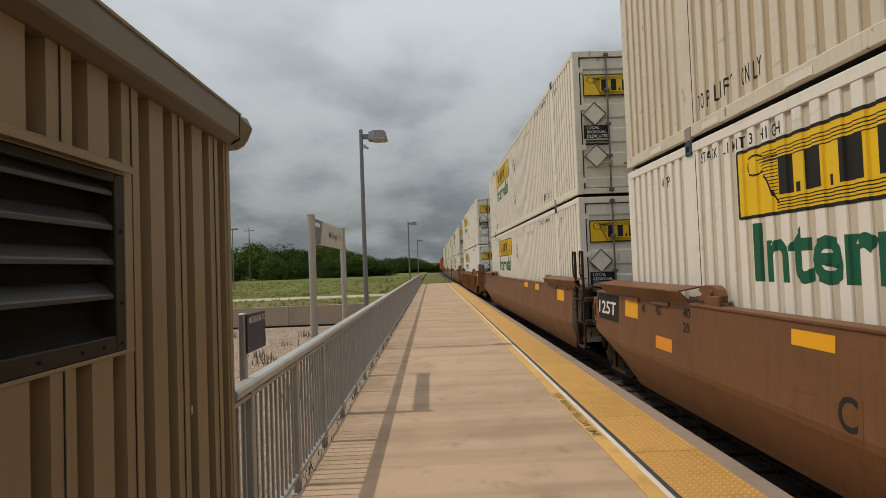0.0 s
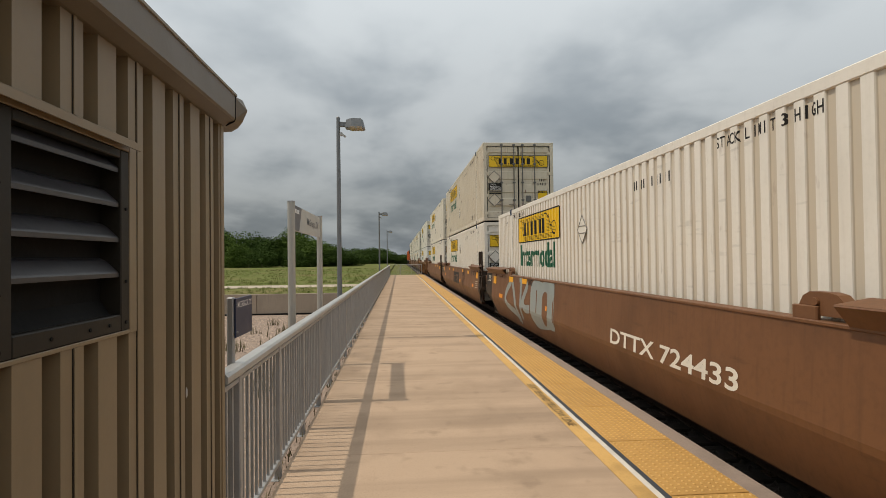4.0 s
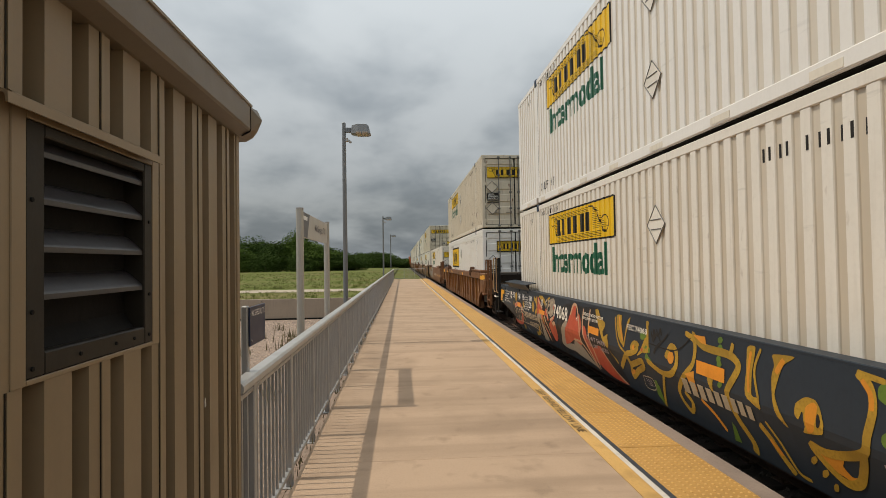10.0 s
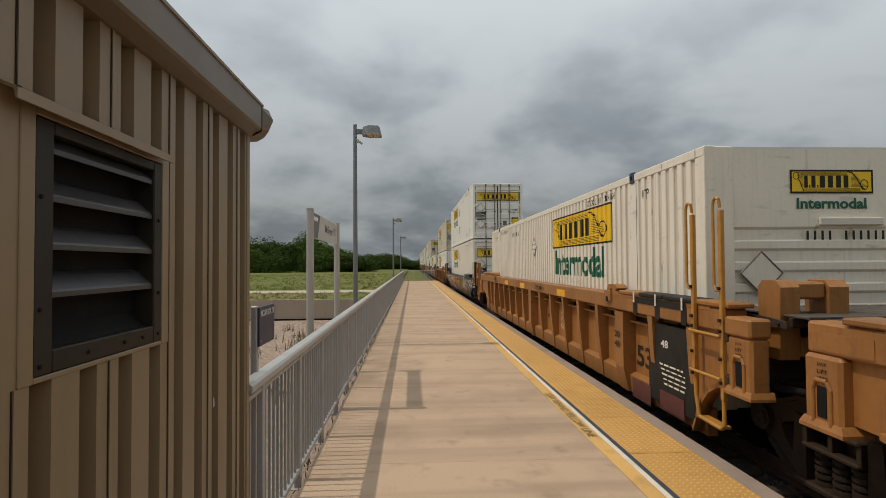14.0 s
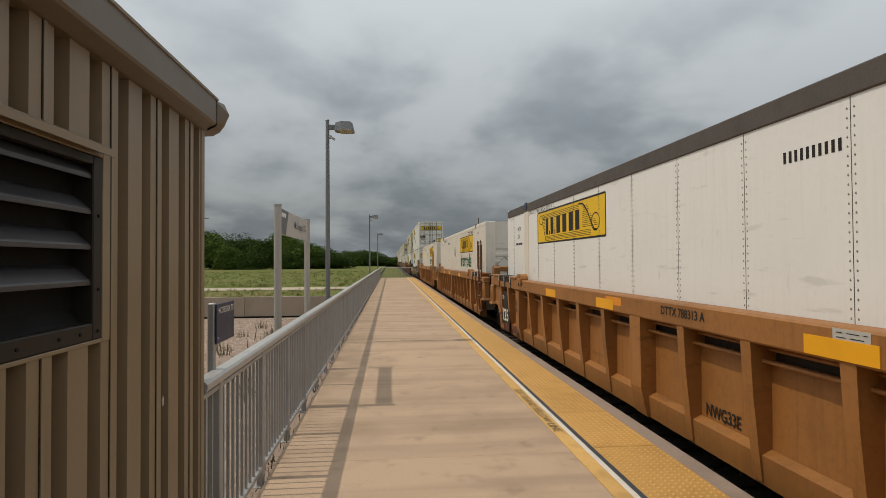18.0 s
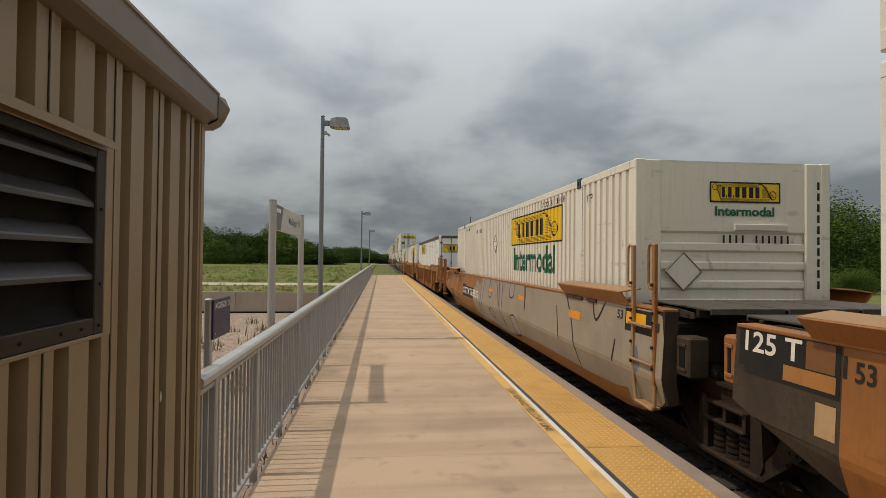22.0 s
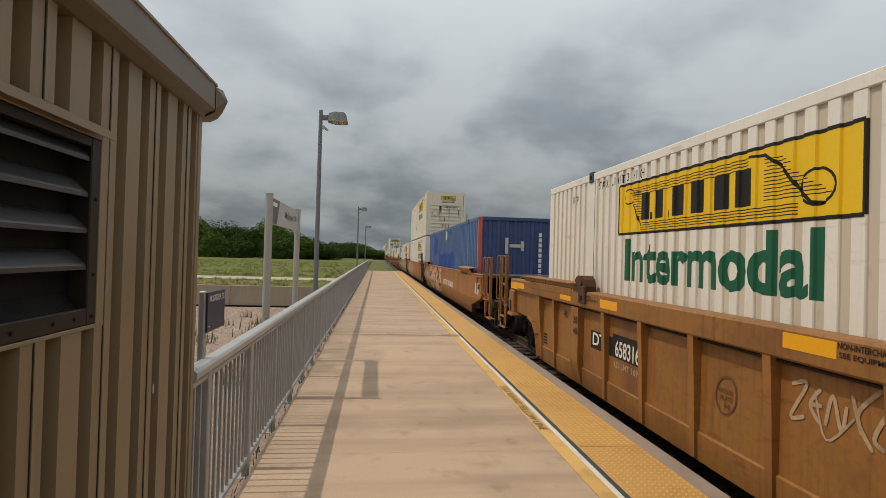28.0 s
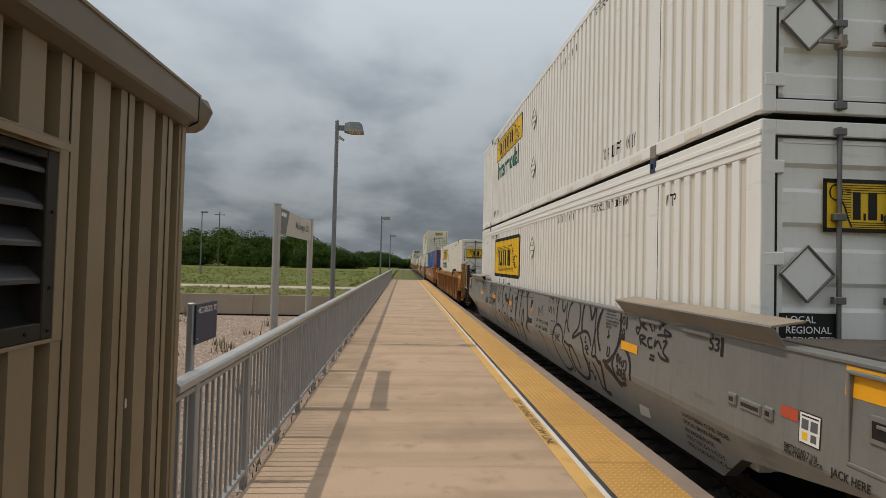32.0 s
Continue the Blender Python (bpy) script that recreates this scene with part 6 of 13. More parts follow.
def coupler_end(car, e, key, dark, black=False, truck_at=1.9, pad=None):
    """The walkway, handrails, steps, coupler and hoses at a car's outer end; e is +1 at the front."""
    y0 = HL
    g = lambda *a: Mesh().box(*a)  # noqa: E731

    def fix(m):
        m.v = [(x, e * y, z) for x, y, z in m.v]
        return m
    wz, wy = (CAR_TOP.get(key, 1.25), 1.95) if pad is None else (1.335, pad + 0.35)
    for xa, xb in ((-1.25, -0.43), (-0.4, 0.4), (0.43, 1.25 if pad is None else 1.52)):
        part("walkway_plate", fix(g(xa, xb, y0 + (0.15 if pad is None else 0.9), y0 + wy, wz, wz + 0.022, 0.004)), "deck_steel", car, "checker plate walkway")
        part("plate_lip", fix(g(xa, xb, y0 + wy, y0 + wy + 0.014, wz - 0.05, wz + 0.026, 0.003)), "deck_steel", car)
    for q in (0.5, wy - 0.2):
        part("plate_bearer", fix(g(-1.27, 1.27, y0 + q, y0 + q + 0.05, wz - 0.08, wz - 0.001, 0.006)), "truck_iron", car)
    part("end_beam", fix(g(-1.3, 1.3, y0 + 0.1, y0 + 0.35, 0.45, wz - 0.09, 0.02)), dark, car)
    sa, sb, sc, sx = (2.25, 0.50, 0.62, 1.36) if pad is None else (pad, 0.66, 0.83, 1.46)
    part("lower_deck", fix(g(-1.35, 1.35, y0 + sa + 0.15, y0 + 3.0, sc - 0.03, sc, 0.004)), "deck_steel", car, "perforated steel deck")
    for s in (-1, 1):
        part("side_sill", fix(g(min(s * sx, s * (sx - 0.1)), max(s * sx, s * (sx - 0.1)), y0 + sa, y0 + 3.1, sb, sc, 0.01)), key if key == "car_tan" else "end_grime", car)
    part("end_sill", fix(g(-1.42, 1.42, y0 + 3.0, y0 + 3.12, sb - 0.02, sc + 0.02, 0.012)), key if key == "car_tan" else dark, car)
    if pad is not None:
        part("pipe", fix(Mesh().rod((-1.43, y0 + pad - 0.02, 1.06), (-1.43, y0 + pad + 0.32, 1.03), 0.024, 8)), key, car)
        for q in (0.26, 0.38):
            part("gusset", fix(Mesh().prism([(y0 + pad + q, 0.825), (y0 + pad + q + 0.18, 0.825), (y0 + pad + q + 0.1, 1.09), (y0 + pad + q - 0.03, 1.09)], "x", -1.45 + (q - 0.26), -1.43 + (q - 0.26))), key, car)
        part("cross_bar", fix(g(-1.50, -1.46, y0 + 2.48, y0 + 3.04, 1.13, 1.19, 0.008)), key, car)
        part("drain_pipe", fix(Mesh().tube([(-1.3, y0 + pad + 0.3, 0.98), (-0.9, y0 + 2.3, 0.96), (0.2, y0 + 2.6, 0.94), (1.0, y0 + 2.7, 0.94)], 0.03, 8)), dark, car)
    part("centre_beam", fix(g(-0.35, 0.35, y0 + 0.2, y0 + 3.05, 0.5, 1.0, 0.03)), dark, car)
    part("coupler", fix(g(-0.14, 0.14, y0 + 3.05, y0 + 3.5, 0.42, 0.66, 0.04).box(-0.2, 0.06, y0 + 3.4, y0 + 3.62, 0.40, 0.70, 0.04)), "truck_iron", car, "rusty knuckle coupler")
    pa, pb, h = (y0 + 2.33, y0 + 2.82, 1.87) if black else (y0 + 2.47, y0 + 3.05, 1.77 if pad is None else 1.82)
    rail = "car_black" if black else "end_steel" if key == "car_grey" else key
    for yy in (pa, pb):
        part("rail_post", fix(g(-1.53, -1.455, yy - 0.024, yy + 0.024, 0.30, h, 0.006)), rail, car)
        sgn = 0.13 if e > 0 else -0.13
        m = Mesh().tube([(-1.51, yy, h - 0.02), (-1.55, yy + sgn * 0.8, h - 0.015), (-1.56, yy + sgn, h - 0.05), (-1.56, yy + sgn, 0.86), (-1.55, yy + sgn * 0.8, 0.80), (-1.51, yy, 0.80)], 0.015, 8)
        part("grab_iron", fix(m), "car_sand" if black or key == "car_grey" else key, car)
        for z in (0.62, 0.84, 1.25, 1.6):
            part("bolt", fix(Mesh().rod((-1.545, yy, z), (-1.53, yy, z), 0.014, 6)), "truck_iron", car)
    if pad is not None:
        for yy, q in ((pa, 0.0), (pb, -0.1)):
            part("step_side", fix(Mesh().tube([(-1.49, yy + q, 0.74), (-1.5, yy + q + (0.0 if q else -0.05), 0.68), (-1.5, yy + q + (0.0 if q else -0.05), 0.27), (-1.5, yy + q + (-0.05 if q else 0.02), 0.20)], 0.022, 6)), key, car)
        for z in (0.20, 0.44):
            part("step", fix(g(-1.54, -1.45, pa - 0.04, pb - 0.1, z - 0.012, z + 0.012, 0.005)), key, car, "steel side step")
    else:
        for yy, q in ((pa, 0.04), (pb, 0.04)):
            part("step_side", fix(Mesh().prism([(yy - 0.02, 0.66), (yy + 0.02, 0.66), (yy + 0.02 + q, 0.30), (yy + 0.02 + q * 2, 0.19), (yy - 0.01 + q * 2, 0.19), (yy - 0.02 + q, 0.30)], "x", -1.525, -1.505)), rail, car)
        part("step", fix(g(-1.53, -1.36, pa + 0.06, pb + 0.08, 0.185, 0.205, 0.005)), rail, car, "steel side step")
        part("step_rung", fix(Mesh().tube([(-1.50, pa, 0.70), (-1.58, pa + 0.06, 0.67), (-1.58, pb - 0.06, 0.67), (-1.50, pb, 0.70)], 0.016, 8)), "car_letter" if black else rail, car)
        part("link_plate", fix(Mesh().prism([(y0 + 1.9, 0.62), (y0 + 1.9, 0.92), (y0 + 2.0, 0.92), (y0 + 2.3, 0.66), (y0 + 2.3, 0.56)], "x", -1.42, -1.38)), rail, car)
        if e > 0 and key in ("car_slate", "car_grey"):
            cy, cz = y0 + 3.02, 1.40
            m = Mesh().tube([(1.2 + 0.28 * math.cos(a * math.pi / 12), cy, cz + 0.28 * math.sin(a * math.pi / 12)) for a in range(25)], 0.016, 8)
            for a in range(5):
                m.tube([(1.2, cy + 0.02, cz), (1.2 + 0.28 * math.cos(a * 1.2566), cy, cz + 0.28 * math.sin(a * 1.2566))], 0.014, 6)
            part("brake_wheel", fix(m.rod((1.2, cy - 0.05, cz), (1.2, cy + 0.04, cz), 0.06, 12)), "car_black", car, "black spoked hand brake wheel")
            part("brake_housing", fix(g(1.02, 1.36, cy - 0.32, cy - 0.04, cz - 0.55, cz + 0.14, 0.05)), "car_black" if black else rail, car)
    far = "car_tan" if key in ("car_rust", "car_amber") else key
    for yy in (y0 + 2.32, y0 + 2.9):
        part("rail_post", fix(g(1.46, 1.54, yy - 0.03, yy + 0.03, 0.2, 1.75, 0.008)), far, car)
        part("grab_iron", fix(Mesh().tube([(1.53, yy, 1.74), (1.60, yy, 1.74), (1.63, yy, 1.70), (1.63, yy, 0.95), (1.60, yy, 0.9), (1.53, yy, 0.9)], 0.015, 8)), far, car)
    br = Mesh().tube([(-0.9, y0 + 2.1, 0.8), (-0.6, y0 + 2.3, 0.95), (0.2, y0 + 2.25, 0.95), (0.9, y0 + 2.1, 0.85)], 0.03, 8).box(-0.8, -0.3, y0 + 1.2, y0 + 1.7, 0.72, 1.0, 0.03)
    part("brake_rigging", fix(br), "grime", car)
    part("cut_lever", fix(Mesh().tube([(-1.4, y0 + 3.13, 0.42), (-1.0, y0 + 3.16, 0.4), (-0.3, y0 + 3.18, 0.5)], 0.014, 6).tube([(-1.38, y0 + 3.13, 0.42), (-1.38, y0 + 3.16, 0.05)], 0.014, 6)), "end_grime", car)
    part("air_hose", fix(Mesh().tube([(-0.35, y0 + 3.1, 0.4), (-0.4, y0 + 3.35, 0.1), (-0.38, y0 + 3.5, 0.0)], 0.03, 8)), "dark", car)
    truck(car, e * (y0 + truck_at))


def joint_end(car, e, key, dark, rails, rail_at=0.46, rail_key="rail_yellow"):
    """The shared end of two units: connector, plates, handrails, and the truck under the rear joint."""
    y0 = HL

    def fix(m):
        m.v = [(x, e * y, z) for x, y, z in m.v]
        return m
    g = lambda *a: Mesh().box(*a)  # noqa: E731
    for xa, xb in ((-1.2, -0.42), (-0.38, 0.38), (0.42, 1.2)):
        part("walkway_plate", fix(g(xa, xb, y0 + 0.15, y0 + 1.42, 1.285, 1.305, 0.004)), "deck_steel", car, "checker plate walkway")
        part("plate_lip", fix(g(xa, xb, y0 + 1.42, y0 + 1.435, 1.25, 1.309, 0.003)), "deck_steel", car)
    for q in (0.35, 1.2):
        part("plate_bearer", fix(g(-1.22, 1.22, y0 + q, y0 + q + 0.05, 1.20, 1.284, 0.006)), "truck_iron", car)
    part("bracket_plate", fix(Mesh().prism([(y0 + 0.62, 1.19), (y0 + 1.25, 1.19), (y0 + 1.25, 1.25), (y0 + 0.9, 1.275), (y0 + 0.62, 1.275)], "x", -1.27, -1.25)), "end_grime", car)
    for q in (0.72, 0.95, 1.15):
        part("bolt", fix(Mesh().rod((-1.29, y0 + q, 1.225), (-1.27, y0 + q, 1.225), 0.018, 6)), "truck_iron", car)
    part("end_beam", fix(g(-1.3, 1.3, y0 + 0.1, y0 + 0.3, 0.5, 1.27, 0.02)), dark, car)
    part("connector", fix(g(-0.3, 0.3, y0 + 0.3, y0 + 1.5, 0.5, 0.95, 0.04)), "truck_iron", car)
    if rails != 2 and key not in RIBBED:
        ja, jb, jx = (y0 + (1.14 if key == "car_orange" else 0.96), y0 + (1.38 if key == "car_orange" else 1.2), -1.40) if e < 0 else (y0 + 1.10, y0 + 1.28, -1.52)
        jz = 0.62 if e < 0 else 0.76
        part("jack_pad", fix(g(jx, jx + 0.22, ja, jb, jz, jz + 0.40, 0.02)), "end_grime" if e < 0 else key, car)
        part("jack_slot", fix(g(jx - 0.006, jx, ja + 0.07, jb - 0.07, jz + 0.09, jz + 0.30, 0.001)), "dark", car)
        for za, zb in ((jz + 0.06, jz + 0.09), (jz + 0.30, jz + 0.33)):
            part("slot_rim", fix(g(jx - 0.016, jx, ja + 0.04, jb - 0.04, za, zb, 0.004)), "end_grime" if e < 0 else key, car)
    part("brake_hose", fix(Mesh().tube([(-1.0, y0 + 0.3, 1.02), (-1.12, y0 + 0.45, 1.05), (-1.2, y0 + 0.62, 0.95), (-1.22, y0 + 0.75, 0.74), (-1.2, y0 + 1.0, 0.64), (-1.1, y0 + 1.4, 0.66)], 0.032, 8)), "dark", car, "black rubber brake hose")
    part("end_pocket", fix(g(-1.28, -0.35, y0 + 0.42, y0 + 0.88, 0.66, 1.10, 0.03)), dark, car)
    for x in (-0.75, -0.2, 0.35):
        part("deck_bracket", fix(g(x - 0.04, x + 0.04, y0 + 0.9, y0 + 1.4, 1.02, 1.195, 0.01)), "truck_iron", car)
    if key == "car_tan" and e < 0:
        for x in (-1.23, -0.78, 0.60, 1.05):
            part("yoke_cheek", fix(Mesh().prism([(y0 + 0.80, 0.9), (y0 + 1.10, 0.9), (y0 + 1.12, 1.54), (y0 + 1.06, 1.60), (y0 + 0.86, 1.60), (y0 + 0.80, 1.54)], "x", x, x + 0.18)), key, car, "tan cast yoke cheek")
        for x0 in (-1.05, 0.78):
            part("yoke_bar", fix(g(x0, x0 + 0.27, y0 + 0.86, y0 + 1.08, 1.43, 1.585, 0.02)), key, car)
            part("yoke_sill", fix(g(x0, x0 + 0.27, y0 + 0.84, y0 + 1.10, 0.92, 1.10, 0.02)), key, car)
    if rails:
        pa, pb, px, h, gz = (y0 + rail_at, y0 + rail_at + 0.5, -1.535, 1.95, 1.48) if rails == 1 else (y0 + 0.24, y0 + 0.77, -1.56, 2.38, 1.5)
        for yy, low, rk in ((pa, 0.6, rail_key), (pb, 0.47, "car_amber" if rail_key == "tread_sand" else rail_key)):
            part("rail_post", fix(g(px - 0.022, px + 0.022, yy - 0.026, yy + 0.026, low, h - (0.12 if rails == 2 else 0.0), 0.007)), rk, car)
            part("grab_iron", fix(Mesh().tube([(px, yy - 0.01, h - 0.1), (px - 0.012, yy - 0.01, h - 0.02), (px - 0.02, yy - 0.05, h), (px - 0.02, yy - 0.085, h - 0.02), (px - 0.02, yy - 0.10, h - 0.07), (px - 0.02, yy - 0.10, gz + 0.05), (px - 0.02, yy - 0.07, gz), (px, yy, gz)], 0.015, 8)), rk, car)
            for z in (0.64, 0.86, 1.12, 1.22, 1.52):
                part("bolt", fix(Mesh().rod((px - 0.045, yy, z), (px - 0.02, yy, z), 0.018, 6)), "truck_iron", car)
        for z in (0.67, 1.07):
            part("rung", fix(Mesh().rod((px - 0.03, pa - 0.05, z), (px - 0.03, pb, z), 0.016, 8)), rail_key, car)
            part("bracket", fix(g(px, -1.30, pb - 0.03, pb + 0.07, z - 0.04, z + 0.05, 0.008)), "end_grime", car)
        part("step", fix(Mesh().tube([(px, pa, 0.62), (px, pa + 0.02, 0.40), (px, pa + 0.07, 0.21), (px, pb - 0.05, 0.2), (px, pb, 0.24), (px, pb, 0.5)], 0.022, 8).box(px - 0.015, px + 0.09, pa + 0.08, pb - 0.04, 0.195, 0.222, 0.004)), rail_key, car, "bent steel step")
    if e < 0:
        truck(car, -(y0 + 1.53), 0.483)


def smooth_car(s_front, ends, key, label, rails=1, rail_at=0.46, rail_key="truck_iron"):
    """A well car with plain plate sides that fold inward below."""
    car = thing("well_car", label, "well car", "well cars")
    orange = key == "car_orange"
    reach = {"car_slate": 1.90, "car_grey": 1.96}.get(key, 2.02)
    fy = {1: HL + (reach if ends[0] == "C" else 1.12), -1: HL + (reach if ends[1] == "C" else 1.12 if orange else 0.72)}

    top = CAR_TOP.get(key, 1.25)
    dz = top - 1.25
    TOP_OF[car.name] = top

    def sect(y, low):
        out = [(side_x(top), y, top), (-1.54, y, max(0.56, low)), (-1.53, y, max(0.50, low - 0.0)), (side_x(max(0.02, low)), y, max(0.02, low)), (side_x(max(0.02, low)) + 0.12, y, max(0.02, low)), (-1.38, y, 0.56 if low < 0.5 else low + 0.02), (-1.36, y, top)]
        return out
    sec = []
    rear = ((-fy[-1], 0.30), (-fy[-1] + 0.25, 0.20), (-HL - 0.5, 0.08), (-HL, 0.02)) if orange and ends[1] == "A" else ((-fy[-1], 0.66), (-fy[-1] + 0.25, 0.58), (-HL - 0.05, 0.30), (-HL + 0.35, 0.02))
    for y, low in rear + ((HL - 0.35, 0.02), (HL + 0.05, 0.30), (fy[1] - 0.25, 0.58), (fy[1], 0.66)):
        sec.append(sect(y, low))
    wing = "end_steel" if key in ("car_slate", "car_grey") else "end_grime"
    rear_wing, front_wing = (key if ends[1] == "C" else wing), (key if ends[0] == "C" or (key == "car_brown" and ends == "AA") else wing)
    for name, a, b, k in (("side", 2, 6, key), ("end_wing", 0, 3, rear_wing), ("end_wing", 5, 8, front_wing)):
        part(name, Mesh().loft(sec[a:b]), k, car)
        part(name, Mesh().loft([[(-x, y, z) for x, y, z in s] for s in sec[a:b]]), k, car)
    pair("top_lip", Mesh().box(-1.515, -1.35, -fy[-1] + 0.02, fy[1] - 0.02, top - 0.005, top + 0.025, 0.006), key, car)
    for k in range(4):
        part("floor_beam", Mesh().box(-1.36, 1.36, -6 + 4 * k - 0.2, -6 + 4 * k + 0.2, 0.03, 0.13, 0.01), "grime", car)
    for e in (1, -1):
        if ends[0 if e > 0 else 1] == "C":
            ya, yb = fy[e] - 0.78, fy[e] - 0.06
            for a, b, c, d in ((ya, yb, 1.195 + dz, 1.22 + dz), (ya, yb, 0.66, 0.685), (ya, ya + 0.025, 0.685, 1.195 + dz), (yb - 0.025, yb, 0.685, 1.195 + dz)):
                part("panel_rim", Mesh().box(side_x(1.0) - 0.026, side_x(1.0) + 0.02, min(e * a, e * b), max(e * a, e * b), c, d, 0.005), key, car)
            pz = 0.86 + dz * 0.95
            for a, b, c, d, k, o in ((0.62, 0.34, pz - 0.02, pz + 0.14, key, 0.02), (0.60, 0.36, pz + 0.01, pz + 0.11, "car_black", 0.022), (0.56, 0.40, pz + 0.075, pz + 0.095, key, 0.03)):
                part("pocket" if k != key else "pocket_rim", Mesh().box(side_x(1.0) - o, side_x(1.0) + 0.01, min(e * (fy[e] - a), e * (fy[e] - b)), max(e * (fy[e] - a), e * (fy[e] - b)), c, d, 0.003), k, car)
        for yh, hw in ((HL - 0.86, 0.17), (HL - 1.56, 0.34)) if orange else ((HL - 0.55, 0.24), (HL - 1.5, 0.24)):
            part("hinge_strip", Mesh().box(side_x(1.2) - 0.03, side_x(1.2) + 0.01, min(e * (yh - hw), e * (yh + hw)), max(e * (yh - hw), e * (yh + hw)), 1.20 + dz, 1.25 + dz, 0.012), "claw_rust" if orange else key, car)
        y0, y1 = HL - (2.05 if orange else 2.25 if not dz else 1.95), HL + 0.3 if orange else min(HL + 0.62, fy[e] - 0.1)
        w = Mesh().prism([(-1.49, 1.255), (-1.508, 1.258), (-1.625, 1.40), (-1.618, 1.412), (-1.606, 1.404)], "y", y0, y1)
        w.v = [(x, e * y, z + dz) for x, y, z in w.v]
        pair("guide_flange", w, key, car, "flared container guide")
        w = Mesh().prism([(-1.617, 1.413), (-1.612, 1.398), (-1.37, 1.436), (-1.37, 1.452)], "y", y0, y1)
        w.v = [(x, e * y, z + dz) for x, y, z in w.v]
        pair("guide_tread", w, "car_taupe" if key == "car_grey" else "tread_sand" if key == "car_orange" else key, car, "worn grating on top of the guide")
        for yr in (y0 + 0.7, (y0 + y1) / 2 + 0.2, y1 - 0.5):
            w = Mesh().prism([(-1.50, 1.262), (-1.606, 1.398), (-1.38, 1.434), (-1.38, 1.262)], "y", yr, yr + 0.015)
            w.v = [(x, e * y, z + dz) for x, y, z in w.v]
            part("guide_rib", w, "end_steel", car)
        if key == "car_brown":
            part("guide_hinge", claw_mesh(y0 - 0.3, e, -1.46, -1.37, 0.6), key, car, "worn cast guide claw")
    for e in (1, -1):
        if ends[0 if e > 0 else 1] == "C":
            coupler_end(car, e, key, "end_steel", key == "car_slate", {"car_slate": 1.5, "car_grey": 1.77}.get(key, 1.9))
        else:
            joint_end(car, e, key, "end_steel", rails if e < 0 else 0, rail_at, rail_key)
    MOVERS.append((car, s_front - HL, 0.0))
    return car


